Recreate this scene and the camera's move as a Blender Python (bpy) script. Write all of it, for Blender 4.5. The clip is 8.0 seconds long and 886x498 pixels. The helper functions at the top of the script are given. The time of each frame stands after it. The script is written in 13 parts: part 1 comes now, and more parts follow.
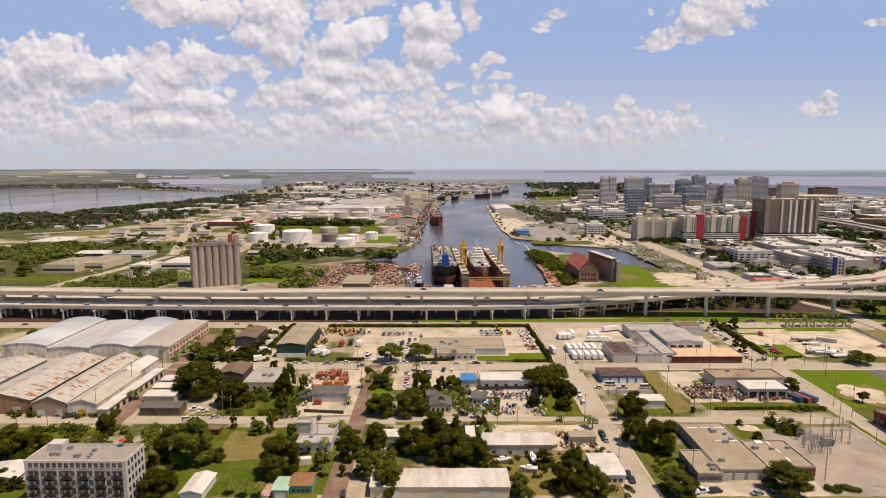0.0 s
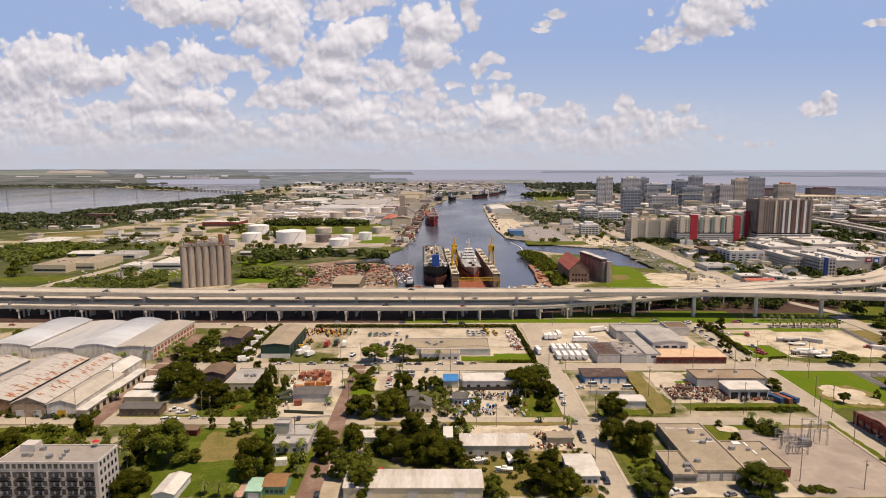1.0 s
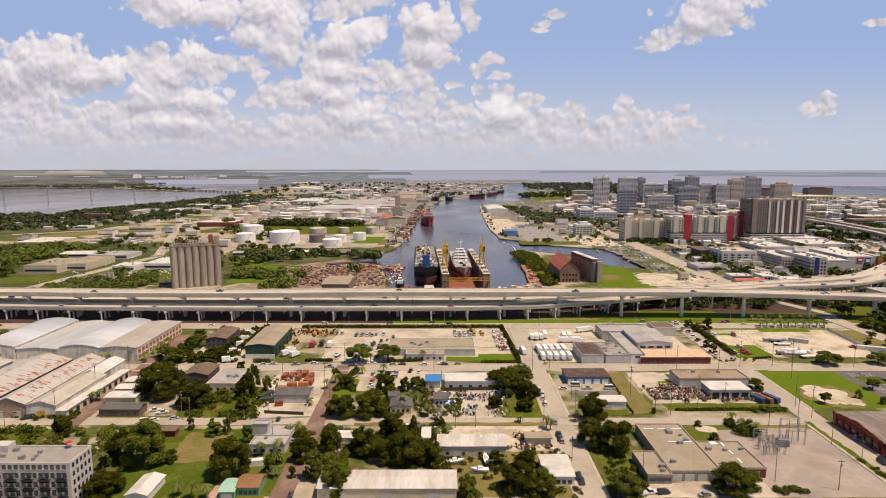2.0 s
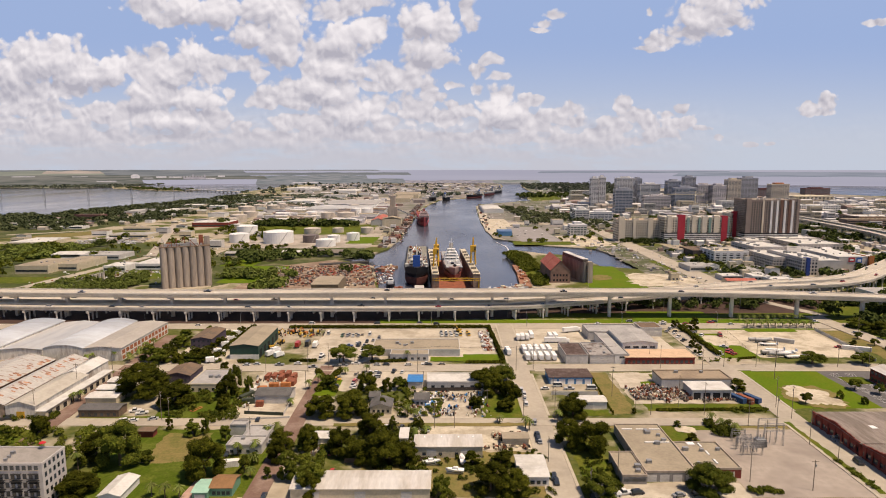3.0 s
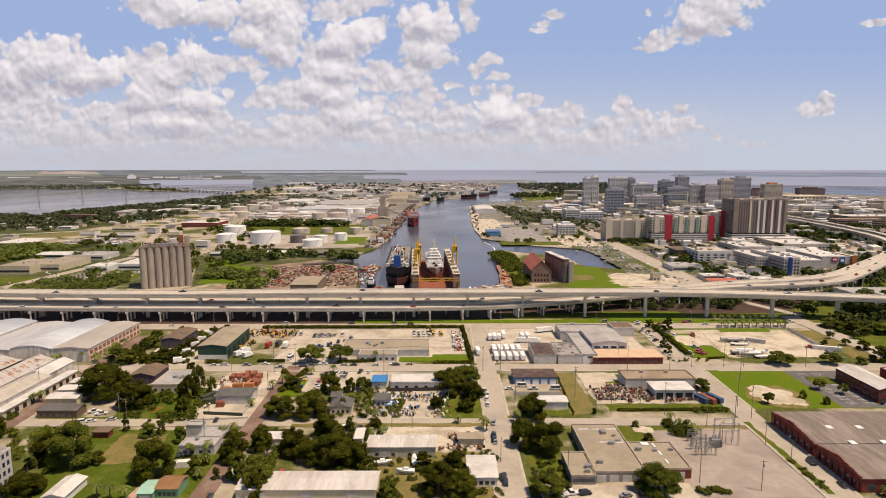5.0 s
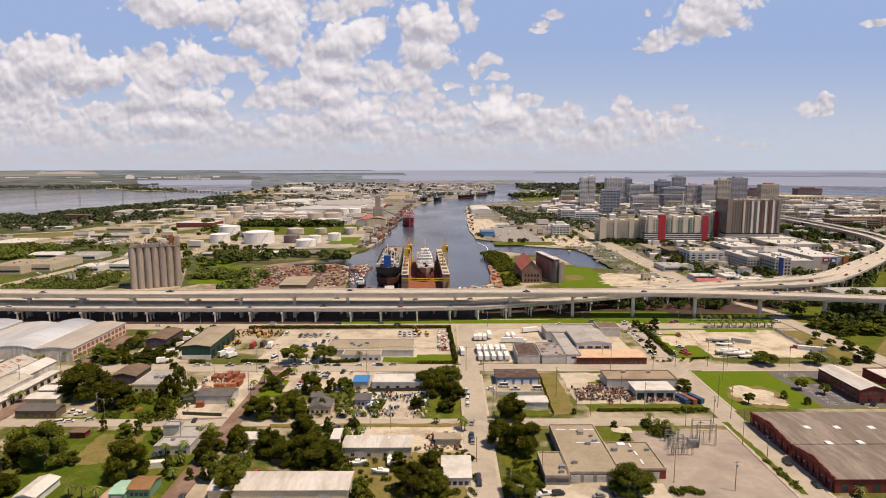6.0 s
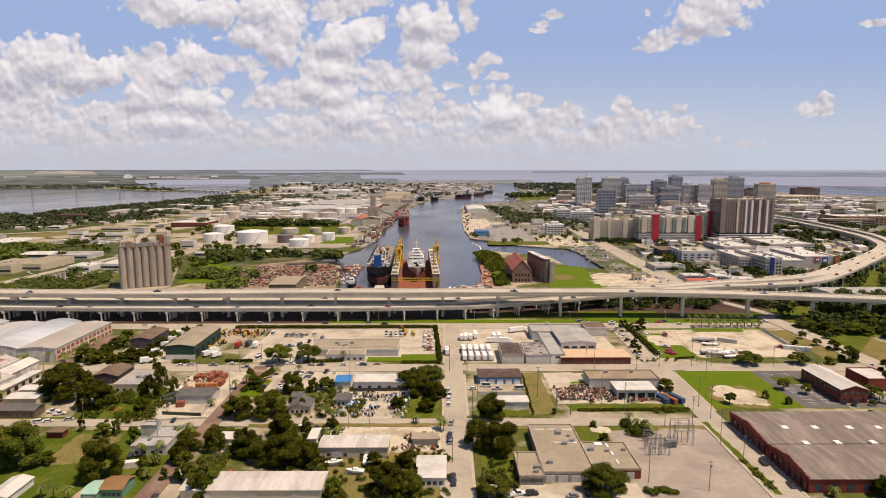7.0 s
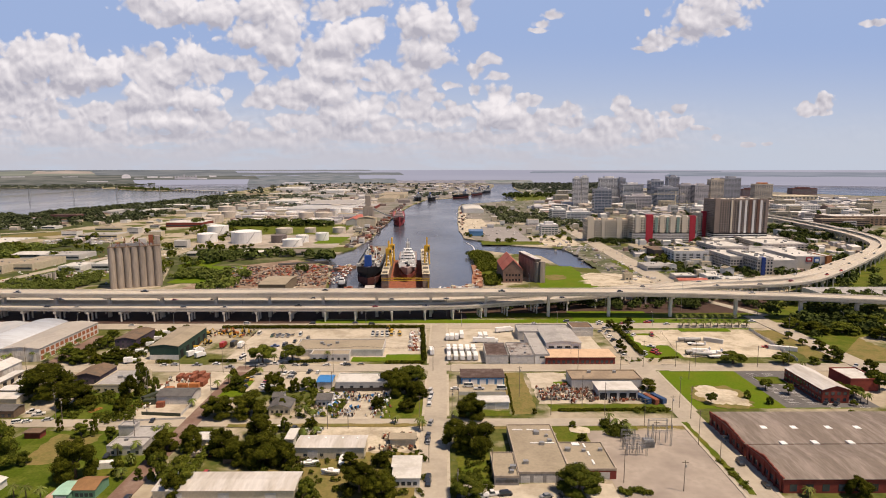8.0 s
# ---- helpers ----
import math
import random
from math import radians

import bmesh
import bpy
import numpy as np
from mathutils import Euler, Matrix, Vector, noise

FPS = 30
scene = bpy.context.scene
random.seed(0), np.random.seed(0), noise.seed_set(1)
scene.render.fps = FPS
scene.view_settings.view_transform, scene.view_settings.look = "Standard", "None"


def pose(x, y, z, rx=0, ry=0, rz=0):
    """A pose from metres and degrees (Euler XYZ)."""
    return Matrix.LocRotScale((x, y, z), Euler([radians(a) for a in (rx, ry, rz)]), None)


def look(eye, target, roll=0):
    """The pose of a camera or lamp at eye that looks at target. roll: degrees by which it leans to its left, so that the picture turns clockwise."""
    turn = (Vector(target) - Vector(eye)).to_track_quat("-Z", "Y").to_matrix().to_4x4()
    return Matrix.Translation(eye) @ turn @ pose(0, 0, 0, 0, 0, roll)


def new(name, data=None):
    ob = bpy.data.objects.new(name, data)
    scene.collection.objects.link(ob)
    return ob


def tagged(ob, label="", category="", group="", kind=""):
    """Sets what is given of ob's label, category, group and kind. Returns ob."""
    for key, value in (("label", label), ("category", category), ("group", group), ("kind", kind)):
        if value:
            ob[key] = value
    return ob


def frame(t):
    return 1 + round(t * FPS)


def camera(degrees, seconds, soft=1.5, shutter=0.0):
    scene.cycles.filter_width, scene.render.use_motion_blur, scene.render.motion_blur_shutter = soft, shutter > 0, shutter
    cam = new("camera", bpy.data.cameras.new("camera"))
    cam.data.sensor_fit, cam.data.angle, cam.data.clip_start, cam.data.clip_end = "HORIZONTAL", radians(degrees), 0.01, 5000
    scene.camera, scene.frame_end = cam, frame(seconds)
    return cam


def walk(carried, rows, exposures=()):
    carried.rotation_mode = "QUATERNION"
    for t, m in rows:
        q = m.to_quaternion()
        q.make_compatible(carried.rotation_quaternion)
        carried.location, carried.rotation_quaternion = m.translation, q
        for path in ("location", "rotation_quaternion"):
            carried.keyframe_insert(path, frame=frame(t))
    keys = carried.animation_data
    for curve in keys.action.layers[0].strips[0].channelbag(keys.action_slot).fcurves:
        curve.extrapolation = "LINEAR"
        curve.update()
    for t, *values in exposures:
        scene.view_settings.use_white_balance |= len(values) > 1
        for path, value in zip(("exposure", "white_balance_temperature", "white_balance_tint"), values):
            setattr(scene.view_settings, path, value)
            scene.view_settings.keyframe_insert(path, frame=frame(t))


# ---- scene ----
FOV = 73.7
cam = camera(FOV, 8.0, 1.0)
METRES, EYE, TILT, LEAN, TURN = 74.3, 115.0, -7.8, 0.0, 0.0
ROWS = [
    (0.0, 0.0, 0.0, 0.0, -0.0, 0.0, -0.0),
    (0.5, 0.062, 0.0011, 0.0011, -0.018, 0.02, -0.01),
    (1.0, 0.1244, 0.0028, 0.0021, -0.036, 0.02, -0.01),
    (1.5, 0.1863, 0.004, 0.0031, -0.054, 0.02, 0.01),
    (3.0, 0.3726, 0.007, 0.0048, -0.109, 0.04, 0.04),
    (3.5, 0.4349, 0.0085, 0.0047, -0.127, 0.04, 0.06),
    (4.0, 0.4975, 0.0107, 0.0043, -0.145, 0.05, 0.07),
    (4.5, 0.5601, 0.0128, 0.0037, -0.163, 0.05, 0.08),
    (6.0, 0.7512, 0.0184, 0.0017, -0.217, 0.08, 0.07),
    (6.5, 0.8138, 0.0208, 0.0014, -0.236, 0.07, 0.07),
    (7.0, 0.8759, 0.0235, 0.001, -0.254, 0.05, 0.06),
    (7.5, 0.9375, 0.026, 0.0007, -0.272, 0.05, 0.07),
    (8.0, 0.9995, 0.0289, 0.0003, -0.29, 0.05, 0.07),
]
walk(cam, [(t, pose(0, 0, EYE, TILT, LEAN, TURN) @ pose(METRES * x, METRES * y, METRES * z, 90 + pitch, roll, yaw)) for t, x, y, z, yaw, pitch, roll in ROWS], [(0.0, 0.05, 7000, 22), (8.0, 0.05, 7000, 22)])

# ---- light: a high summer sun from the right and a little ahead, under a cloudy blue sky ----
SUN_ELEV, SUN_AZIM = radians(66), radians(113)      # azimuth: from straight ahead (+y) towards the right (+x)
world = bpy.data.worlds.new("sky")
scene.world = world
world.use_nodes = True
wt = world.node_tree
wt.nodes.clear()


sky = wt.nodes.new("ShaderNodeTexSky")
sky.sky_type, sky.sun_disc = "NISHITA", False
sky.sun_elevation, sky.sun_rotation = SUN_ELEV, SUN_AZIM
sky.altitude, sky.air_density, sky.dust_density, sky.ozone_density = 100, 1.0, 0.8, 3.0


def wmath(op, a, b=None, c=None, clamp=False):
    n = wt.nodes.new("ShaderNodeMath")
    n.operation, n.use_clamp = op, clamp
    for i, v in enumerate((a, b, c)):
        if isinstance(v, (int, float)):
            n.inputs[i].default_value = v
        elif v is not None:
            wt.links.new(v, n.inputs[i])
    return n.outputs[0]


def wramp(v, lo, hi, a=0.0, b=1.0, smooth=True):
    n = wt.nodes.new("ShaderNodeMapRange")
    n.interpolation_type = "SMOOTHSTEP" if smooth else "LINEAR"
    for k, q in (("From Min", lo), ("From Max", hi), ("To Min", a), ("To Max", b)):
        n.inputs[k].default_value = q
    wt.links.new(v, n.inputs["Value"])
    return n.outputs["Result"]


def wcolour(f, a, b):
    n = wt.nodes.new("ShaderNodeMix")
    n.data_type = "RGBA"
    wt.links.new(f, n.inputs["Factor"])
    for k, v in (("A", a), ("B", b)):
        if isinstance(v, tuple):
            n.inputs[k].default_value = (*v, 1)
        else:
            wt.links.new(v, n.inputs[k])
    return n.outputs["Result"]


# the sky as a plane of slopes: u to the right, v upwards
coord = wt.nodes.new("ShaderNodeTexCoord")
parts = wt.nodes.new("ShaderNodeSeparateXYZ")
wt.links.new(coord.outputs["Generated"], parts.inputs[0])
ahead = wmath("MAXIMUM", wmath("ABSOLUTE", parts.outputs["Y"]), 0.05)
flat = wt.nodes.new("ShaderNodeCombineXYZ")
wt.links.new(wmath("DIVIDE", parts.outputs["X"], ahead), flat.inputs[0])
slope = wmath("DIVIDE", parts.outputs["Z"], ahead)
wt.links.new(slope, flat.inputs[1])

CLOUDS = []


def cloud(u, v, ru, rv):
    CLOUDS.append((u, v, ru, rv))


# cumulus, bank by bank
# heaps on the left
cloud(-0.666, 0.1720, 0.0481, 0.0358)
cloud(-0.624, 0.1738, 0.0388, 0.0313)
cloud(-0.706, 0.1558, 0.0315, 0.0306)
cloud(-0.584, 0.1540, 0.0408, 0.0252)
cloud(-0.543, 0.1558, 0.0352, 0.0243)
cloud(-0.493, 0.1648, 0.0296, 0.0260)
cloud(-0.463, 0.1738, 0.0203, 0.0224)
cloud(-0.412, 0.1773, 0.0305, 0.0250)
cloud(-0.379, 0.1630, 0.0204, 0.0215)
cloud(-0.441, 0.1522, 0.0371, 0.0252)
cloud(-0.642, 0.1288, 0.0791, 0.0145)
cloud(-0.708, 0.1179, 0.0419, 0.0145)
cloud(-0.406, 0.1133, 0.0541, 0.0218)
cloud(-0.476, 0.1197, 0.0447, 0.0254)
cloud(-0.353, 0.1224, 0.0112, 0.0109)
cloud(-0.505, 0.0960, 0.0467, 0.0164)
cloud(-0.673, 0.0997, 0.0654, 0.0146)
cloud(-0.562, 0.0905, 0.0561, 0.0183)
cloud(-0.675, 0.0704, 0.0844, 0.0166)
cloud(-0.450, 0.0777, 0.0656, 0.0202)
cloud(-0.593, 0.0537, 0.1128, 0.0120)
cloud(-0.452, 0.0500, 0.0847, 0.0093)
cloud(-0.385, 0.0814, 0.0375, 0.0165)
# high bank above them
cloud(-0.471, 0.2621, 0.0383, 0.0174)
cloud(-0.412, 0.2568, 0.0530, 0.0236)
cloud(-0.440, 0.2428, 0.0275, 0.0114)
cloud(-0.362, 0.2516, 0.0439, 0.0210)
cloud(-0.292, 0.2516, 0.0402, 0.0297)
cloud(-0.258, 0.2323, 0.0348, 0.0264)
cloud(-0.306, 0.2164, 0.0349, 0.0247)
cloud(-0.266, 0.1969, 0.0350, 0.0284)
cloud(-0.319, 0.1702, 0.0370, 0.0134)
cloud(-0.301, 0.1540, 0.0139, 0.0108)
cloud(-0.238, 0.2621, 0.0228, 0.0218)
cloud(-0.166, 0.2533, 0.0384, 0.0175)
cloud(-0.124, 0.2656, 0.0365, 0.0122)
cloud(-0.119, 0.2305, 0.0293, 0.0114)
cloud(-0.165, 0.2058, 0.0405, 0.0213)
cloud(-0.202, 0.1934, 0.0332, 0.0151)
cloud(-0.130, 0.2129, 0.0331, 0.0195)
cloud(-0.175, 0.1845, 0.0351, 0.0160)
# heaps left of the middle
cloud(-0.177, 0.1612, 0.0389, 0.0233)
cloud(-0.142, 0.1522, 0.0148, 0.0135)
cloud(-0.219, 0.1648, 0.0148, 0.0134)
cloud(-0.206, 0.1360, 0.0353, 0.0253)
cloud(-0.247, 0.1378, 0.0260, 0.0135)
cloud(-0.264, 0.1161, 0.0466, 0.0164)
cloud(-0.292, 0.1088, 0.0299, 0.0127)
cloud(-0.176, 0.1224, 0.0354, 0.0254)
cloud(-0.334, 0.0667, 0.0206, 0.0092)
cloud(-0.153, 0.0905, 0.0524, 0.0238)
cloud(-0.111, 0.1015, 0.0243, 0.0182)
cloud(-0.083, 0.0997, 0.0149, 0.0091)
cloud(-0.091, 0.0768, 0.0262, 0.0119)
cloud(-0.226, 0.0777, 0.0562, 0.0138)
cloud(-0.161, 0.0584, 0.0846, 0.0111)
# the tall tower of cloud
cloud(-0.024, 0.2341, 0.0422, 0.0264)
cloud(-0.044, 0.2253, 0.0239, 0.0229)
cloud(0.003, 0.2200, 0.0202, 0.0212)
cloud(-0.022, 0.1943, 0.0332, 0.0249)
cloud(-0.038, 0.1702, 0.0241, 0.0215)
cloud(-0.007, 0.1738, 0.0222, 0.0089)
cloud(-0.085, 0.1576, 0.0371, 0.0162)
cloud(-0.052, 0.1432, 0.0260, 0.0144)
cloud(-0.024, 0.1270, 0.0149, 0.0245)
cloud(-0.014, 0.1161, 0.0168, 0.0109)
cloud(-0.048, 0.0979, 0.0280, 0.0292)
cloud(-0.120, 0.1360, 0.0242, 0.0072)
cloud(-0.083, 0.1360, 0.0167, 0.0108)
# small ones between
cloud(0.045, 0.2481, 0.0119, 0.0149)
cloud(0.047, 0.2288, 0.0101, 0.0079)
cloud(0.039, 0.2586, 0.0082, 0.0070)
cloud(0.168, 0.2323, 0.0119, 0.0070)
cloud(0.187, 0.2472, 0.0183, 0.0070)
cloud(0.162, 0.2226, 0.0138, 0.0035)
cloud(0.080, 0.1773, 0.0203, 0.0089)
cloud(0.059, 0.1594, 0.0130, 0.0126)
cloud(0.093, 0.1513, 0.0158, 0.0081)
cloud(0.017, 0.1378, 0.0149, 0.0054)
cloud(0.059, 0.1315, 0.0093, 0.0109)
cloud(0.334, 0.2516, 0.0064, 0.0070)
# heaps right of the middle
cloud(0.097, 0.1161, 0.0224, 0.0173)
cloud(0.092, 0.0905, 0.0393, 0.0238)
cloud(0.118, 0.0951, 0.0262, 0.0165)
cloud(0.146, 0.1088, 0.0205, 0.0100)
cloud(0.073, 0.1042, 0.0168, 0.0128)
cloud(0.046, 0.0942, 0.0262, 0.0128)
cloud(0.017, 0.1015, 0.0112, 0.0091)
cloud(-0.001, 0.0850, 0.0356, 0.0128)
cloud(0.158, 0.0814, 0.0225, 0.0110)
cloud(0.130, 0.0722, 0.0450, 0.0138)
cloud(0.210, 0.0997, 0.0187, 0.0110)
cloud(0.192, 0.0860, 0.0234, 0.0128)
cloud(0.216, 0.0768, 0.0262, 0.0110)
cloud(0.168, 0.0667, 0.0282, 0.0111)
cloud(0.301, 0.1052, 0.0140, 0.0137)
cloud(0.319, 0.0860, 0.0243, 0.0128)
cloud(0.297, 0.0667, 0.0263, 0.0111)
cloud(0.280, 0.0768, 0.0150, 0.0092)
cloud(0.260, 0.0611, 0.0188, 0.0092)
cloud(0.338, 0.0759, 0.0244, 0.0110)
cloud(0.395, 0.0979, 0.0112, 0.0091)
cloud(0.377, 0.0887, 0.0159, 0.0064)
cloud(0.395, 0.0759, 0.0244, 0.0110)
cloud(0.366, 0.0574, 0.0376, 0.0092)
cloud(0.433, 0.0648, 0.0131, 0.0046)
cloud(0.466, 0.0510, 0.0113, 0.0046)
cloud(0.514, 0.0380, 0.0094, 0.0037)
cloud(0.551, 0.0408, 0.0113, 0.0037)
# low deck
cloud(-0.058, 0.0519, 0.1222, 0.0093)
cloud(0.074, 0.0500, 0.1223, 0.0102)
cloud(0.244, 0.0482, 0.1129, 0.0093)
cloud(-0.283, 0.0519, 0.1034, 0.0093)
# bank at the upper right
cloud(0.451, 0.2656, 0.0511, 0.0279)
cloud(0.423, 0.2393, 0.0421, 0.0228)
cloud(0.400, 0.2200, 0.0367, 0.0159)
cloud(0.369, 0.2076, 0.0331, 0.0115)
cloud(0.340, 0.1943, 0.0221, 0.0053)
cloud(0.467, 0.2358, 0.0275, 0.0158)
cloud(0.461, 0.2182, 0.0147, 0.0062)
cloud(0.607, 0.0997, 0.0168, 0.0091)
cloud(0.637, 0.1042, 0.0159, 0.0137)
cloud(0.623, 0.0905, 0.0262, 0.0064)
cloud(0.708, 0.2341, 0.0183, 0.0053)


def node_math(tree, op, a, b=None, c=None):
    n = tree.nodes.new("ShaderNodeMath")
    n.operation = op
    for i, v in enumerate((a, b, c)):
        if isinstance(v, (int, float)):
            n.inputs[i].default_value = v
        elif v is not None:
            tree.links.new(v, n.inputs[i])
    return n.outputs[0]


def field_group(name):
    g = bpy.data.node_groups.new(name, "ShaderNodeTree")
    g.interface.new_socket("Vector", in_out="INPUT", socket_type="NodeSocketVector")
    g.interface.new_socket("Field", in_out="OUTPUT", socket_type="NodeSocketFloat")
    return g, g.nodes.new("NodeGroupInput"), g.nodes.new("NodeGroupOutput")


# the large forms: one minus the distance from the nearest heap
def heap_group(name, heaps):
    g, gi, go = field_group(name)
    field = None
    for u, v, ru, rv in heaps:
        mp, ln = g.nodes.new("ShaderNodeVectorMath"), g.nodes.new("ShaderNodeVectorMath")
        mp.operation, ln.operation = "MULTIPLY_ADD", "LENGTH"
        mp.inputs[1].default_value, mp.inputs[2].default_value = (1 / ru, 1 / rv, 0), (-u / ru, -v / rv, 0)
        g.links.new(gi.outputs[0], mp.inputs[0])
        g.links.new(mp.outputs[0], ln.inputs[0])
        field = ln.outputs["Value"] if field is None else node_math(g, "SMOOTH_MIN", field, ln.outputs["Value"], 0.12)
    g.links.new(node_math(g, "SUBTRACT", 1.0, field), go.inputs[0])
    return g


forms = heap_group("cloud_forms", CLOUDS)
masses = heap_group("cloud_masses", [c for c in CLOUDS if c[2] > 0.03 and c[3] > 0.0185])

# the billows: rounded knobs at two sizes, with some fine fraying
knobs, gi, go = field_group("cloud_billows")
total = 0.12
for scale, amount in ((34.0, 0.62), (85.0, 0.42)):
    vo = knobs.nodes.new("ShaderNodeTexVoronoi")
    vo.feature = "SMOOTH_F1"
    vo.inputs["Scale"].default_value, vo.inputs["Smoothness"].default_value = scale, 0.35
    knobs.links.new(gi.outputs[0], vo.inputs["Vector"])
    total = node_math(knobs, "ADD", node_math(knobs, "MULTIPLY_ADD", vo.outputs["Distance"], -1.6 * amount, amount), total)
fz = knobs.nodes.new("ShaderNodeTexNoise")
fz.inputs["Scale"].default_value, fz.inputs["Detail"].default_value, fz.inputs["Roughness"].default_value = 55.0, 7, 0.62
knobs.links.new(gi.outputs[0], fz.inputs["Vector"])
knobs.links.new(node_math(knobs, "ADD", total, node_math(knobs, "MULTIPLY_ADD", fz.outputs["Fac"], 1.0, -0.5)), go.inputs[0])


def field_at(tree, shift):
    n, off = wt.nodes.new("ShaderNodeGroup"), wt.nodes.new("ShaderNodeVectorMath")
    n.node_tree = tree
    off.operation = "ADD"
    off.inputs[1].default_value = (*shift, 0)
    wt.links.new(bent.outputs[0], off.inputs[0])
    wt.links.new(off.outputs[0], n.inputs[0])
    return n.outputs[0]


wn, wc, bent = wt.nodes.new("ShaderNodeTexNoise"), wt.nodes.new("ShaderNodeVectorMath"), wt.nodes.new("ShaderNodeVectorMath")
wn.inputs["Scale"].default_value, wn.inputs["Detail"].default_value = 22.0, 3           # bends the heaps out of round
wc.operation, bent.operation = "MULTIPLY_ADD", "ADD"
wc.inputs[1].default_value, wc.inputs[2].default_value = (0.030, 0.018, 0), (-0.015, -0.009, 0)
wt.links.new(flat.outputs[0], wn.inputs["Vector"])
wt.links.new(wn.outputs["Color"], wc.inputs[0])
wt.links.new(wc.outputs[0], bent.inputs[0])
wt.links.new(flat.outputs[0], bent.inputs[1])
form, mass, mass_lit = field_at(forms, (0, 0)), field_at(masses, (0, 0)), field_at(masses, (0.006, 0.016))
knob, knob_lit = field_at(knobs, (0, 0)), field_at(knobs, (0.004, 0.008))
here = wmath("ADD", form, knob)
cover = wramp(here, -0.06, 0.42)
shade = wmath("ADD", wmath("MULTIPLY", wmath("SUBTRACT", knob, knob_lit), 0.60), wmath("MULTIPLY_ADD", wmath("MULTIPLY", wmath("SUBTRACT", mass, mass_lit), wramp(mass, -0.7, 0.1)), 0.60, 0.44), clamp=True)
low = wramp(slope, 0.0, 0.085)                      # lower clouds sink into the haze
body = wcolour(shade, (0.40, 0.435, 0.505), (0.80, 0.845, 0.87))
body = wcolour(low, (0.49, 0.535, 0.595), body)
veil_n = wt.nodes.new("ShaderNodeTexNoise")            # a broken veil of low cloud
veil_n.inputs["Scale"].default_value, veil_n.inputs["Detail"].default_value, veil_n.inputs["Roughness"].default_value = 12.0, 8, 0.62
veil_m = wt.nodes.new("ShaderNodeMapping")
veil_m.inputs["Scale"].default_value = (0.7, 3.2, 1)
wt.links.new(flat.outputs[0], veil_m.inputs["Vector"])
wt.links.new(veil_m.outputs["Vector"], veil_n.inputs["Vector"])
fl = wt.nodes.new("ShaderNodeSeparateXYZ")
wt.links.new(flat.outputs[0], fl.inputs[0])
veil = wmath("MULTIPLY", wramp(veil_n.outputs["Fac"], 0.30, 0.56), wmath("MULTIPLY", wramp(slope, 0.03, 0.125, 0.95, 0.0), wramp(fl.outputs[0], 0.22, 0.55, 1.0, 0.12)))
cover = wmath("MAXIMUM", cover, veil)
bg = wt.nodes.new("ShaderNodeBackground")
bg.inputs["Strength"].default_value = 0.05
tint = wt.nodes.new("ShaderNodeMix")
tint.data_type, tint.blend_type = "RGBA", "MULTIPLY"
tint.inputs["Factor"].default_value = 1.0
tint.inputs["B"].default_value = (0.90, 1.0, 1.12, 1)
wt.links.new(sky.outputs["Color"], tint.inputs["A"])
wt.links.new(tint.outputs["Result"], bg.inputs["Color"])
haze = wt.nodes.new("ShaderNodeBackground")         # summer haze, thick at the horizon
wt.links.new(wcolour(wramp(slope, 0.02, 0.22), (0.475, 0.585, 0.69), (0.29, 0.44, 0.70)), haze.inputs["Color"])
heaps = wt.nodes.new("ShaderNodeBackground")
wt.links.new(body, heaps.inputs["Color"])
m1, m2 = wt.nodes.new("ShaderNodeMixShader"), wt.nodes.new("ShaderNodeMixShader")
wt.links.new(wramp(slope, 0.30, 1.1, 1.0, 0.0), m1.inputs[0])
wt.links.new(bg.outputs[0], m1.inputs[1])
wt.links.new(haze.outputs[0], m1.inputs[2])
wt.links.new(wmath("MULTIPLY", cover, wramp(slope, 0.0, 0.05, 0.75, 1.0)), m2.inputs[0])
wt.links.new(m1.outputs[0], m2.inputs[1])
wt.links.new(heaps.outputs[0], m2.inputs[2])
wout = wt.nodes.new("ShaderNodeOutputWorld")
wt.links.new(m2.outputs[0], wout.inputs["Surface"])

sun_data = bpy.data.lights.new("sun", "SUN")
sun_data.energy, sun_data.angle, sun_data.color = 5.0, radians(0.6), (1.0, 0.89, 0.69)
sun = new("sun", sun_data)
sun_way = Vector((math.sin(SUN_AZIM) * math.cos(SUN_ELEV), math.cos(SUN_AZIM) * math.cos(SUN_ELEV), math.sin(SUN_ELEV)))
sun.matrix_world = look(tuple(sun_way * 900), (0, 0, 0))

# ---- materials ----
MATS = {}


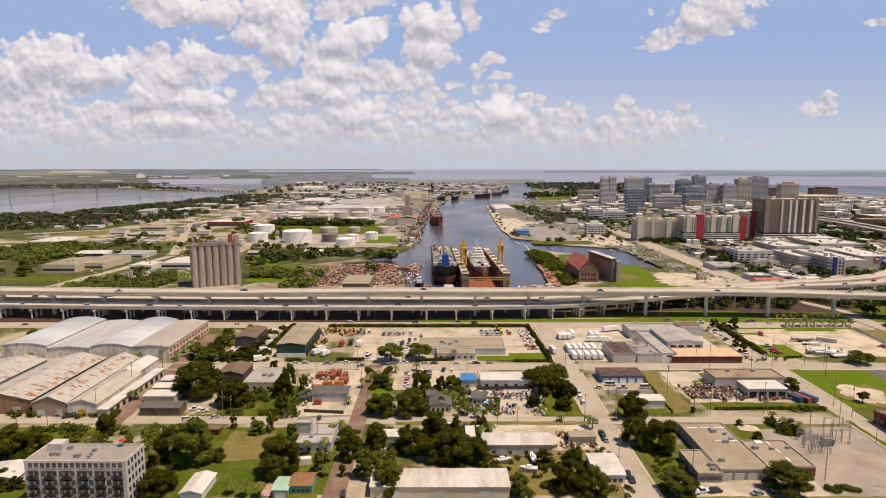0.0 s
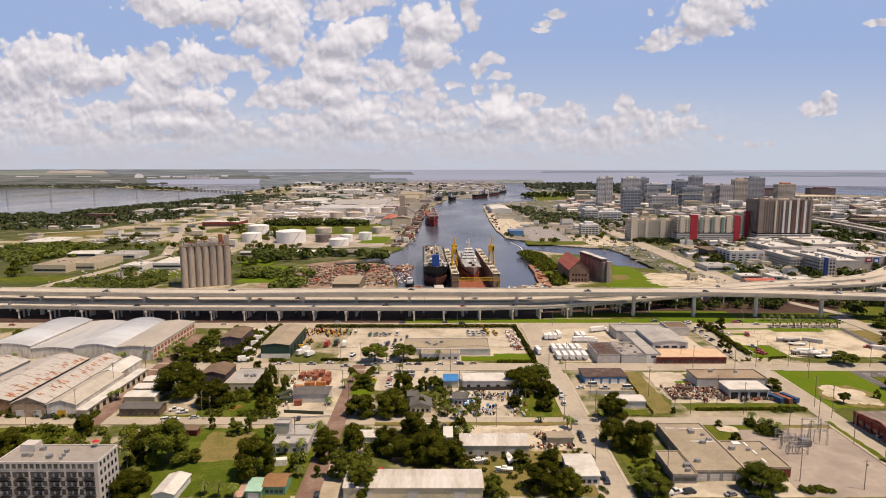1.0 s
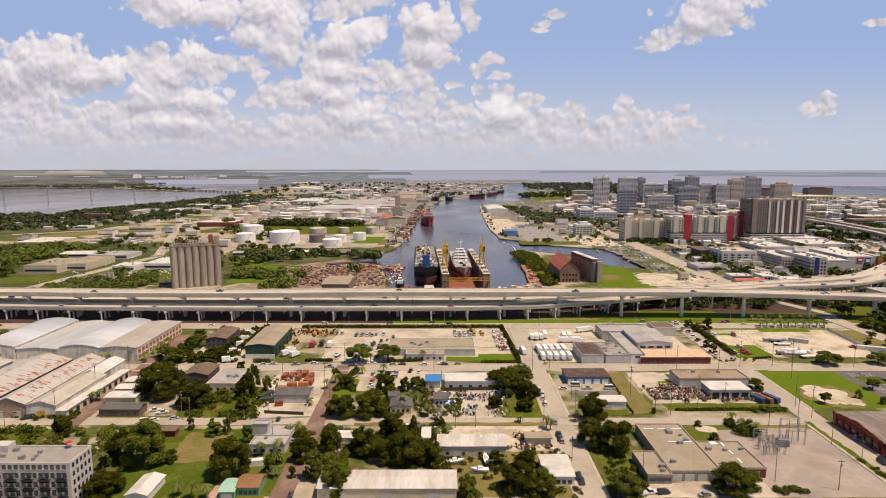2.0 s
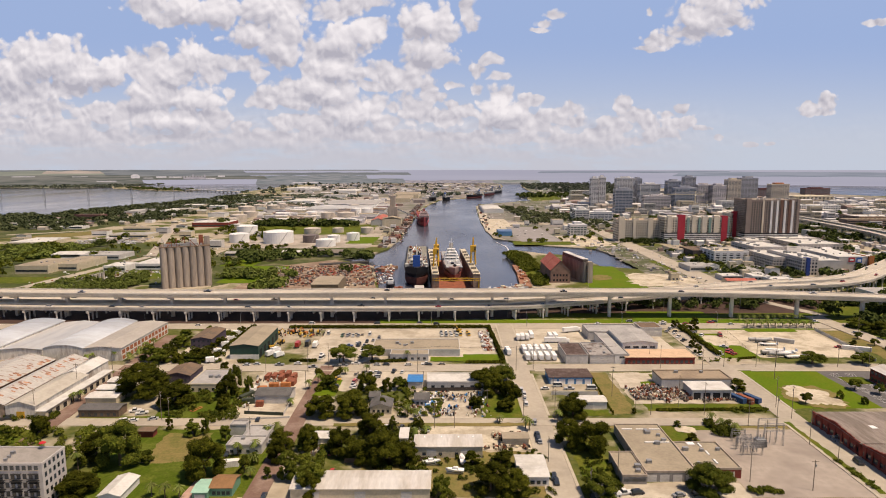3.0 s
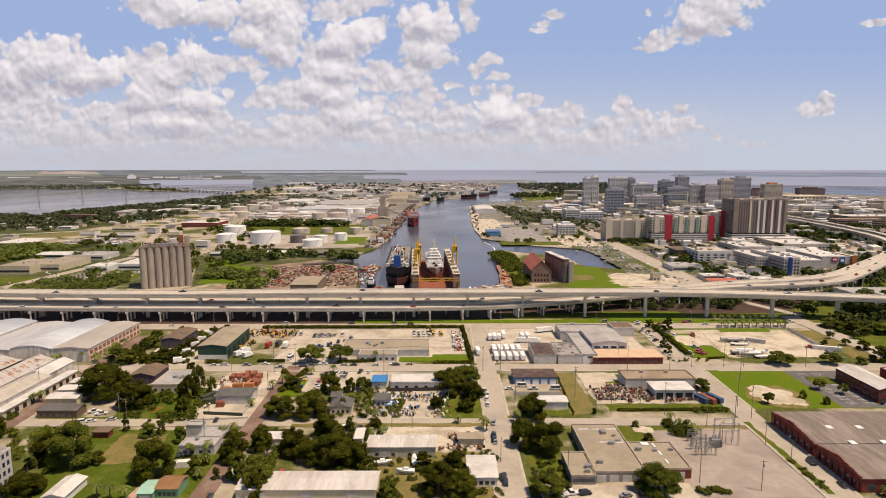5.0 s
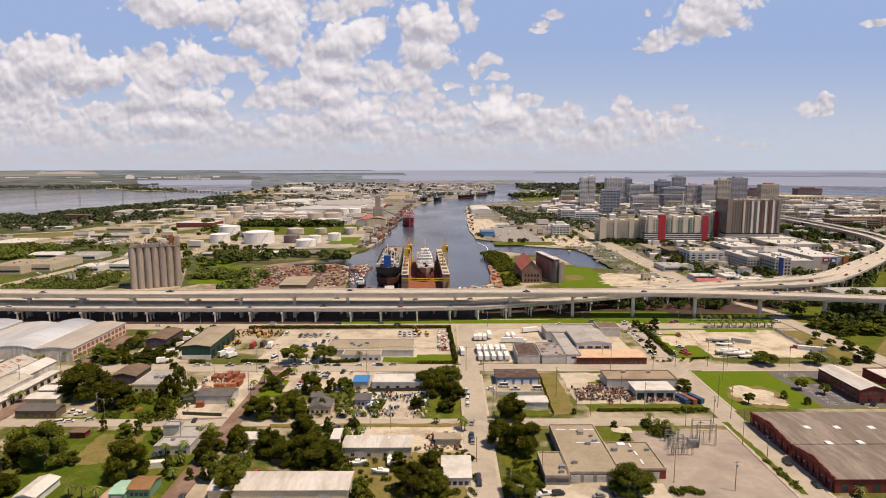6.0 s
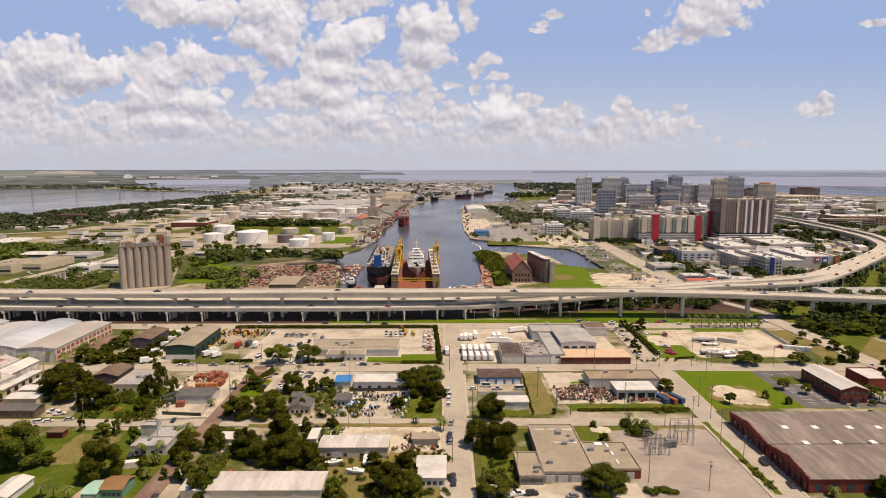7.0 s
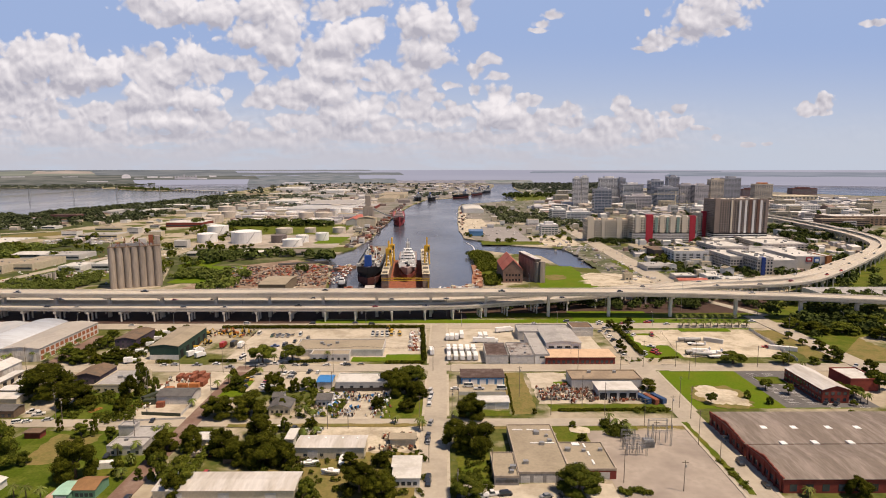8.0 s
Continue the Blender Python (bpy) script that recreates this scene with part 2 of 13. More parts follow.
def mat(name, col, rough=0.8, var=0.25, scale=0.6, col2=None, fine=6.0, bump=0.15, metal=0.0, rand=0.0, spec=0.3, streak=None, edge=(0.45, 0.62)):
    """A procedural surface: two scales of noise between two colours, fine relief; rand varies it from piece to piece."""
    if name in MATS:
        return MATS[name]
    m = bpy.data.materials.new(name)
    m.use_nodes = True
    nt, L = m.node_tree, m.node_tree.links
    b = nt.nodes["Principled BSDF"]
    b.inputs["Roughness"].default_value, b.inputs["Metallic"].default_value = rough, metal
    b.inputs["Specular IOR Level"].default_value = spec
    geo = nt.nodes.new("ShaderNodeNewGeometry")
    mp = nt.nodes.new("ShaderNodeMapping")
    mp.inputs["Scale"].default_value = streak or (1, 1, 1)
    L.new(geo.outputs["Position"], mp.inputs["Vector"])
    n1 = nt.nodes.new("ShaderNodeTexNoise")
    n1.inputs["Scale"].default_value, n1.inputs["Detail"].default_value = scale, 6
    n1.inputs["Roughness"].default_value = 0.65
    n2 = nt.nodes.new("ShaderNodeTexNoise")
    n2.inputs["Scale"].default_value, n2.inputs["Detail"].default_value = fine, 4
    L.new(mp.outputs["Vector"], n1.inputs["Vector"])
    L.new(mp.outputs["Vector"], n2.inputs["Vector"])
    ramp = nt.nodes.new("ShaderNodeMapRange")
    ramp.inputs["From Min"].default_value, ramp.inputs["From Max"].default_value = edge
    L.new(n1.outputs["Fac"], ramp.inputs["Value"])
    mix = nt.nodes.new("ShaderNodeMix")
    mix.data_type = "RGBA"
    c2 = col2 or tuple(c * (1 - var) for c in col)
    mix.inputs["A"].default_value, mix.inputs["B"].default_value = (*col, 1), (*c2, 1)
    L.new(ramp.outputs["Result"], mix.inputs["Factor"])
    hsv = nt.nodes.new("ShaderNodeHueSaturation")
    L.new(mix.outputs["Result"], hsv.inputs["Color"])
    val = nt.nodes.new("ShaderNodeMapRange")
    val.inputs["From Min"].default_value, val.inputs["From Max"].default_value = 0.3, 0.7
    val.inputs["To Min"].default_value, val.inputs["To Max"].default_value = 1 - var * 0.6, 1 + var * 0.6
    L.new(n2.outputs["Fac"], val.inputs["Value"])
    last = val.outputs["Result"]
    if rand:
        info = nt.nodes.new("ShaderNodeObjectInfo")
        rr = nt.nodes.new("ShaderNodeMapRange")
        rr.inputs["To Min"].default_value, rr.inputs["To Max"].default_value = 1 - rand, 1 + rand
        L.new(info.outputs["Random"], rr.inputs["Value"])
        mul = nt.nodes.new("ShaderNodeMath")
        mul.operation = "MULTIPLY"
        L.new(last, mul.inputs[0])
        L.new(rr.outputs["Result"], mul.inputs[1])
        last = mul.outputs["Value"]
    L.new(last, hsv.inputs["Value"])
    L.new(hsv.outputs["Color"], b.inputs["Base Color"])
    if bump:
        bn = nt.nodes.new("ShaderNodeBump")
        bn.inputs["Strength"].default_value, bn.inputs["Distance"].default_value = bump, 0.2
        L.new(n2.outputs["Fac"], bn.inputs["Height"])
        L.new(bn.outputs["Normal"], b.inputs["Normal"])
    MATS[name] = m
    return m


def glassy(name, col, rough=0.12, spec=0.8):
    return mat(name, col, rough, 0.3, 0.15, fine=0.5, bump=0.0, rand=0.35, spec=spec)


ASPHALT = mat("worn_asphalt", (0.385, 0.338, 0.268), 0.9, 0.1, 0.05, fine=0.5, col2=(0.32, 0.282, 0.225), streak=(1, 1, 1))
ROADBRICK = mat("road_brick", (0.17, 0.105, 0.078), 0.9, 0.2, 0.08, fine=1.2, col2=(0.235, 0.165, 0.13))
DARKLOT = mat("dark_asphalt", (0.125, 0.118, 0.115), 0.9, 0.2, 0.08, fine=0.8)
LOT = mat("pale_concrete_lot", (0.47, 0.415, 0.325), 0.92, 0.16, 0.06, fine=0.35, col2=(0.33, 0.285, 0.215))
SAND = mat("bare_sand", (0.52, 0.455, 0.345), 0.95, 0.15, 0.09, fine=0.8, col2=(0.33, 0.28, 0.20))
GRASS = mat("lawn_grass", (0.070, 0.098, 0.008), 0.95, 0.3, 0.09, fine=1.1, col2=(0.125, 0.122, 0.02), spec=0.1)
DEEPGRASS = mat("deep_green_grass", (0.058, 0.088, 0.006), 0.95, 0.3, 0.09, fine=0.9, col2=(0.095, 0.115, 0.016), spec=0.1)
LUSH = mat("lush_grass", (0.085, 0.14, 0.005), 0.95, 0.22, 0.06, fine=0.9, col2=(0.105, 0.14, 0.008), spec=0.1)
DRYGRASS = mat("dry_grass", (0.19, 0.15, 0.055), 0.95, 0.25, 0.12, fine=0.9, col2=(0.13, 0.125, 0.035), spec=0.1)
CONC = mat("bridge_concrete", (0.62, 0.57, 0.49), 0.85, 0.12, 0.08, fine=0.7, col2=(0.53, 0.48, 0.41))
DECKTOP = mat("deck_concrete", (0.47, 0.42, 0.345), 0.9, 0.1, 0.04, fine=0.6, col2=(0.40, 0.36, 0.30))
KERB = mat("kerb_concrete", (0.43, 0.38, 0.30), 0.9, 0.15, 0.4)
WHITEROOF = mat("white_roof", (0.56, 0.545, 0.505), 0.75, 0.1, 0.15, fine=1.0, col2=(0.45, 0.43, 0.385))
TANROOF = mat("tan_gravel_roof", (0.31, 0.262, 0.19), 0.95, 0.14, 0.07, fine=0.8, col2=(0.255, 0.215, 0.155))
CITYGROUND = mat("city_ground", (0.24, 0.215, 0.185), 0.95, 0.35, 0.03, fine=0.16, col2=(0.075, 0.085, 0.035), edge=(0.40, 0.54))
URBAN = mat("far_urban_ground", (0.22, 0.195, 0.175), 0.95, 0.3, 0.012, fine=0.06, col2=(0.125, 0.13, 0.085), edge=(0.46, 0.6))
TANKYARD = mat("tank_yard_ground", (0.37, 0.325, 0.27), 0.95, 0.2, 0.02, fine=0.12, col2=(0.235, 0.205, 0.16))
GREYROOF = mat("grey_roof", (0.36, 0.345, 0.325), 0.9, 0.18, 0.1, fine=0.9, col2=(0.28, 0.27, 0.255))
DARKROOF = mat("dark_shingle_roof", (0.115, 0.11, 0.105), 0.9, 0.25, 0.2, fine=2.0)
BROWNROOF = mat("brown_roof", (0.17, 0.115, 0.075), 0.9, 0.25, 0.15, fine=1.4, col2=(0.11, 0.085, 0.065))
RUSTROOF = mat("rusty_tin_roof", (0.40, 0.38, 0.345), 0.7, 0.25, 0.33, col2=(0.21, 0.10, 0.06), fine=0.9, streak=(0.28, 1.3, 1), edge=(0.56, 0.64))
BLUETIN = mat("bluish_tin_roof", (0.47, 0.50, 0.525), 0.6, 0.12, 0.06, fine=0.5, col2=(0.41, 0.42, 0.43), spec=0.4, streak=(0.4, 1.6, 1))
TANTIN = mat("tan_ribbed_roof", (0.54, 0.52, 0.485), 0.7, 0.16, 0.1, fine=0.6, col2=(0.42, 0.385, 0.335), streak=(1.6, 0.3, 1))
STAINED = mat("stained_white_wall", (0.62, 0.59, 0.535), 0.85, 0.25, 0.2, fine=1.0, col2=(0.36, 0.30, 0.245), streak=(1, 1, 0.3), edge=(0.5, 0.66))
TINROOF = mat("pale_tin_roof", (0.44, 0.44, 0.43), 0.6, 0.14, 0.06, fine=0.5, col2=(0.34, 0.32, 0.285), spec=0.4, streak=(0.4, 1.6, 1))
OLDROOF = mat("weathered_brown_roof", (0.165, 0.135, 0.112), 0.9, 0.28, 0.12, fine=1.0, col2=(0.25, 0.21, 0.18), streak=(2.2, 0.3, 1))
WHITEWALL = mat("white_wall", (0.66, 0.64, 0.60), 0.8, 0.12, 0.3, fine=1.5)
GREYWALL = mat("grey_wall", (0.50, 0.48, 0.45), 0.85, 0.15, 0.3, fine=1.5)
TANWALL = mat("tan_wall", (0.52, 0.455, 0.33), 0.85, 0.15, 0.3, fine=1.5)
DARKGREEN = mat("dark_green_wall", (0.022, 0.06, 0.045), 0.6, 0.15, 0.5)
BRICKRED = mat("red_brick", (0.20, 0.042, 0.03), 0.9, 0.2, 0.25, fine=2.5, rand=0.12)
BLUEWALL = mat("blue_wall", (0.10, 0.24, 0.42), 0.8, 0.15, 0.4)
MINT = mat("mint_roof", (0.30, 0.50, 0.39), 0.6, 0.1, 0.3)
GREENWALL = mat("green_wall", (0.13, 0.27, 0.18), 0.8, 0.15, 0.4)
ORANGEROOF = mat("terracotta_roof", (0.58, 0.405, 0.265), 0.9, 0.15, 0.2)
REDROOF = mat("rust_red_roof", (0.36, 0.095, 0.065), 0.75, 0.25, 0.12, fine=0.8, col2=(0.42, 0.14, 0.095), streak=(2, 0.5, 1))
GLASS = glassy("window_glass", (0.035, 0.045, 0.055))
BLUEGLASS = glassy("blue_window_glass", (0.07, 0.10, 0.14))
DARK = mat("dark_opening", (0.02, 0.02, 0.02), 0.8, 0.2, 1.0, bump=0)
STEEL = mat("galvanised_steel", (0.36, 0.36, 0.35), 0.5, 0.2, 0.8, metal=0.6)
WOODPOLE = mat("weathered_pole", (0.20, 0.165, 0.125), 0.9, 0.25, 1.5)
RUBBER = mat("tyre_rubber", (0.02, 0.02, 0.02), 0.9, 0.2, 3, bump=0)
BARK = mat("bark", (0.13, 0.095, 0.065), 0.95, 0.3, 1.5)
WHITEPAINT = mat("white_paint", (0.78, 0.77, 0.74), 0.5, 0.08, 0.6, spec=0.5)
YELLOWPAINT = mat("yellow_paint", (0.62, 0.36, 0.03), 0.5, 0.2, 0.6)
RUST = mat("rusty_steel", (0.26, 0.085, 0.045), 0.85, 0.35, 0.4, fine=2.0)
ORANGESTEEL = mat("orange_steel", (0.42, 0.155, 0.05), 0.75, 0.3, 0.4, fine=2.0)
BLACKHULL = mat("black_hull", (0.018, 0.019, 0.022), 0.5, 0.3, 0.1, fine=0.8)
REDHULL = mat("red_hull", (0.27, 0.04, 0.045), 0.55, 0.25, 0.08, fine=0.8)
SILOCONC = mat("silo_concrete", (0.35, 0.295, 0.245), 0.9, 0.24, 0.12, fine=0.9, col2=(0.26, 0.22, 0.185), streak=(1, 1, 0.12))
TANKWHITE = mat("tank_white", (0.74, 0.73, 0.70), 0.6, 0.08, 0.1, fine=0.6)
BLUETARP = mat("blue_tarp", (0.035, 0.19, 0.46), 0.6, 0.15, 0.8)


def leafmat(name, col, col2, least=0.55, most=1.6):
    """Leaves: two greens in patches, each clump of its own brightness."""
    m = mat(name, col, 0.9, 0.3, 0.35, col2=col2, fine=2.5, bump=0, rand=0.3, spec=0.03, edge=(0.4, 0.65))
    nt = m.node_tree
    hsv = next(n for n in nt.nodes if n.bl_idname == "ShaderNodeHueSaturation")
    geo = next(n for n in nt.nodes if n.bl_idname == "ShaderNodeNewGeometry")
    r = nt.nodes.new("ShaderNodeMapRange")
    r.inputs["To Min"].default_value, r.inputs["To Max"].default_value = least, most
    nt.links.new(geo.outputs["Random Per Island"], r.inputs["Value"])
    x = nt.nodes.new("ShaderNodeMath")
    x.operation = "MULTIPLY"
    nt.links.new(hsv.inputs["Value"].links[0].from_socket, x.inputs[0])
    nt.links.new(r.outputs["Result"], x.inputs[1])
    nt.links.new(x.outputs[0], hsv.inputs["Value"])
    return m


OAK = leafmat("oak_leaves", (0.029, 0.034, 0.003), (0.064, 0.065, 0.007))
BRIGHT = leafmat("bright_leaves", (0.050, 0.065, 0.008), (0.092, 0.098, 0.013))
FARLEAF = leafmat("far_leaves", (0.036, 0.050, 0.013), (0.062, 0.076, 0.020), 0.75, 1.3)
# Far greens paled in the base colour to stand for haze.
HAZYLEAF = leafmat("haze_pale_leaves", (0.074, 0.089, 0.062), (0.105, 0.12, 0.085), 0.8, 1.2)
# Greyer than FARLEAF: haze over the tree belt is put into the colour.
BELTLEAF = leafmat("hazed_belt_leaves", (0.038, 0.049, 0.023), (0.060, 0.070, 0.033), 0.75, 1.3)
PARKLEAF = leafmat("park_leaves", (0.082, 0.098, 0.045), (0.125, 0.138, 0.07), 0.75, 1.3)
SCRUBLEAF = leafmat("scrub_leaves", (0.082, 0.108, 0.022), (0.125, 0.145, 0.035), 0.75, 1.3)
PALMLEAF = leafmat("palm_fronds", (0.085, 0.115, 0.026), (0.13, 0.135, 0.04))


def water_material(name, ripple, low, high, murk_and_sky):
    m = bpy.data.materials.new(name)
    m.use_nodes = True
    nt, L = m.node_tree, m.node_tree.links
    b = nt.nodes["Principled BSDF"]
    b.inputs["Base Color"].default_value = (*murk_and_sky, 1)
    b.inputs["IOR"].default_value = 1.33
    geo = nt.nodes.new("ShaderNodeNewGeometry")
    mp = nt.nodes.new("ShaderNodeMapping")
    mp.inputs["Scale"].default_value = (1.0, 0.45, 1)
    L.new(geo.outputs["Position"], mp.inputs["Vector"])
    n = nt.nodes.new("ShaderNodeTexNoise")
    n.inputs["Scale"].default_value, n.inputs["Detail"].default_value = 0.22, 5
    n3 = nt.nodes.new("ShaderNodeTexNoise")
    n3.inputs["Scale"].default_value, n3.inputs["Detail"].default_value = 0.006, 3
    L.new(mp.outputs["Vector"], n.inputs["Vector"])
    L.new(mp.outputs["Vector"], n3.inputs["Vector"])
    rr = nt.nodes.new("ShaderNodeMapRange")
    rr.inputs["From Min"].default_value, rr.inputs["From Max"].default_value = 0.35, 0.65
    rr.inputs["To Min"].default_value, rr.inputs["To Max"].default_value = low, high
    L.new(n3.outputs["Fac"], rr.inputs["Value"])
    L.new(rr.outputs["Result"], b.inputs["Roughness"])
    bn = nt.nodes.new("ShaderNodeBump")
    bn.inputs["Strength"].default_value, bn.inputs["Distance"].default_value = ripple, 0.7
    L.new(n.outputs["Fac"], bn.inputs["Height"])
    L.new(bn.outputs["Normal"], b.inputs["Normal"])
    return m


# Base colours hold murky water plus sky reflection painted in as paler tone.
WATER = water_material("harbour_water", 0.34, 0.14, 0.3, (0.058, 0.062, 0.080))
LAGOON = water_material("calm_lagoon_water", 0.12, 0.08, 0.2, (0.088, 0.088, 0.102))


def ground_material():
    """Town ground: sandy lots, grass and scrub mixed at block size and at yard size."""
    m = bpy.data.materials.new("town_ground")
    m.use_nodes = True
    nt, L = m.node_tree, m.node_tree.links
    b = nt.nodes["Principled BSDF"]
    b.inputs["Roughness"].default_value = 0.95
    b.inputs["Specular IOR Level"].default_value = 0.1
    geo = nt.nodes.new("ShaderNodeNewGeometry")

    def noise_at(scale, detail, lo, hi):
        n = nt.nodes.new("ShaderNodeTexNoise")
        n.inputs["Scale"].default_value, n.inputs["Detail"].default_value = scale, detail
        n.inputs["Roughness"].default_value = 0.6
        L.new(geo.outputs["Position"], n.inputs["Vector"])
        r = nt.nodes.new("ShaderNodeMapRange")
        r.inputs["From Min"].default_value, r.inputs["From Max"].default_value = lo, hi
        L.new(n.outputs["Fac"], r.inputs["Value"])
        return r.outputs["Result"]

    def blend(fac, a, c):
        x = nt.nodes.new("ShaderNodeMix")
        x.data_type = "RGBA"
        L.new(fac, x.inputs["Factor"])
        for key, v in (("A", a), ("B", c)):
            if isinstance(v, tuple):
                x.inputs[key].default_value = (*v, 1)
            else:
                L.new(v, x.inputs[key])
        return x.outputs["Result"]

    sand = blend(noise_at(0.15, 6, 0.35, 0.65), (0.30, 0.255, 0.185), (0.41, 0.355, 0.265))
    green = blend(noise_at(0.25, 5, 0.35, 0.65), (0.058, 0.078, 0.016), (0.115, 0.115, 0.03))
    both = blend(noise_at(0.016, 7, 0.47, 0.55), sand, green)
    L.new(both, b.inputs["Base Color"])
    return m


GROUND = ground_material()


def island_mix(name, tones):
    """A surface whose tone changes from house to house."""
    m = bpy.data.materials.new(name)
    m.use_nodes = True
    nt, L = m.node_tree, m.node_tree.links
    b = nt.nodes["Principled BSDF"]
    b.inputs["Roughness"].default_value = 0.85
    geo, ramp = nt.nodes.new("ShaderNodeNewGeometry"), nt.nodes.new("ShaderNodeValToRGB")
    ramp.color_ramp.interpolation = "CONSTANT"
    for k, c in enumerate(tones):
        e = ramp.color_ramp.elements[k] if k < 2 else ramp.color_ramp.elements.new(k / len(tones))
        e.position, e.color = k / len(tones), (*c, 1)
    L.new(geo.outputs["Random Per Island"], ramp.inputs["Fac"])
    n = nt.nodes.new("ShaderNodeTexNoise")
    n.inputs["Scale"].default_value = 0.3
    L.new(geo.outputs["Position"], n.inputs["Vector"])
    hsv, r = nt.nodes.new("ShaderNodeHueSaturation"), nt.nodes.new("ShaderNodeMapRange")
    r.inputs["To Min"].default_value, r.inputs["To Max"].default_value = 0.7, 1.3
    L.new(n.outputs["Fac"], r.inputs["Value"])
    L.new(r.outputs["Result"], hsv.inputs["Value"])
    L.new(ramp.outputs["Color"], hsv.inputs["Color"])
    L.new(hsv.outputs["Color"], b.inputs["Base Color"])
    return m


TOWNMIX = island_mix("town_mix", [(0.55, 0.53, 0.50), (0.34, 0.29, 0.24), (0.36, 0.35, 0.36), (0.62, 0.60, 0.58), (0.24, 0.17, 0.14), (0.44, 0.38, 0.32), (0.22, 0.21, 0.22), (0.48, 0.46, 0.45)])
QUAYMIX = island_mix("quay_mix", [(0.17, 0.085, 0.06), (0.12, 0.10, 0.09), (0.30, 0.24, 0.19), (0.16, 0.09, 0.065), (0.36, 0.33, 0.30), (0.05, 0.045, 0.045), (0.24, 0.17, 0.13), (0.18, 0.16, 0.14), (0.25, 0.075, 0.045), (0.10, 0.075, 0.06)])
# Far roof tones, greyed and flattened so the colour carries the haze.
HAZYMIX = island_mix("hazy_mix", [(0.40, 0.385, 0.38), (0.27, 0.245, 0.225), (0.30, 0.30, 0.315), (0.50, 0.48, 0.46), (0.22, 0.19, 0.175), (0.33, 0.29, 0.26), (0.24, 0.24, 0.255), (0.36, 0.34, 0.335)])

# ---- building helpers ----
def thing(name, label, category, x=0.0, y=0.0, z=0.0, turn=0.0, group="", kind=""):
    ob = new(name)
    ob.matrix_basis = pose(x, y, z, 0, 0, turn)
    return tagged(ob, label, category, group, kind)


def part(name, bm, material, parent, label="", at=None, smooth=False):
    """Links a bmesh, or a mesh that is shared, as one mesh object under a thing or a part."""
    if isinstance(bm, bmesh.types.BMesh):
        me = bpy.data.meshes.new(name)
        bm.to_mesh(me)
        bm.free()
        me.materials.append(material)
        if smooth:
            for p in me.polygons:
                p.use_smooth = True
    else:
        me = bm
    ob = new(name, me)
    ob.parent = parent
    if at is not None:
        ob.matrix_basis = at
    if label:
        ob["label"] = label
    return ob


def mesh_of(name, bm, material, smooth=False):
    me = bpy.data.meshes.new(name)
    bm.to_mesh(me)
    bm.free()
    me.materials.append(material)
    if smooth:
        for p in me.polygons:
            p.use_smooth = True
    return me


def solid(name, bm, material, label, category, kind="", at=None, group="", smooth=False):
    ob = new(name, mesh_of(name, bm, material, smooth))
    if at is not None:
        ob.matrix_basis = at
    return tagged(ob, label, category, group, kind)


def box(x0, y0, z0, x1, y1, z1, bm=None):
    bm = bm or bmesh.new()
    v = [bm.verts.new(p) for p in ((x0, y0, z0), (x1, y0, z0), (x1, y1, z0), (x0, y1, z0), (x0, y0, z1), (x1, y0, z1), (x1, y1, z1), (x0, y1, z1))]
    for q in ((3, 2, 1, 0), (4, 5, 6, 7), (0, 1, 5, 4), (1, 2, 6, 5), (2, 3, 7, 6), (3, 0, 4, 7)):
        bm.faces.new([v[i] for i in q])
    return bm


def prism(outline, z0, z1, bm=None, taper=1.0):
    """An upright prism over a convex outline of (x, y)."""
    bm = bm or bmesh.new()
    cx, cy = sum(p[0] for p in outline) / len(outline), sum(p[1] for p in outline) / len(outline)
    a = [bm.verts.new((x, y, z0)) for x, y in outline]
    b = [bm.verts.new((cx + (x - cx) * taper, cy + (y - cy) * taper, z1)) for x, y in outline]
    bm.faces.new(a[::-1])
    bm.faces.new(b)
    for i in range(len(a)):
        j = (i + 1) % len(a)
        bm.faces.new((a[i], a[j], b[j], b[i]))
    return bm


def tube(x, y, z0, z1, r, n=12, bm=None, r2=None):
    ring = [(x + r * math.cos(k * math.tau / n), y + r * math.sin(k * math.tau / n)) for k in range(n)]
    return prism(ring, z0, z1, bm, (r2 / r) if r2 is not None else 1.0)


def bar(a, b, r, bm=None, n=4):
    """A straight bar of n sides between two points."""
    bm = bm or bmesh.new()
    a, b = Vector(a), Vector(b)
    q = (b - a).to_track_quat("Z", "Y").to_matrix()
    ends = []
    for p in (a, b):
        ends.append([bm.verts.new(p + q @ Vector((r * math.cos((k + 0.5) * math.tau / n), r * math.sin((k + 0.5) * math.tau / n), 0))) for k in range(n)])
    for i in range(n):
        j = (i + 1) % n
        bm.faces.new((ends[0][i], ends[0][j], ends[1][j], ends[1][i]))
    bm.faces.new(ends[0][::-1])
    bm.faces.new(ends[1])
    return bm


def gable(x0, y0, x1, y1, z0, rise, along="y", over=0.4, thick=0.15):
    """A pitched roof slab whose ridge runs along x or y."""
    bm = bmesh.new()
    x0, x1, y0, y1 = x0 - over, x1 + over, y0 - over, y1 + over
    if along == "y":
        prof = [(x0, z0), ((x0 + x1) / 2, z0 + rise), (x1, z0)]
        rows = [[(x, y, z) for x, z in prof] for y in (y0, y1)]
    else:
        prof = [(y0, z0), ((y0 + y1) / 2, z0 + rise), (y1, z0)]
        rows = [[(x, y, z) for y, z in prof] for x in (x1, x0)]
    return slab_of(rows, thick, bm)


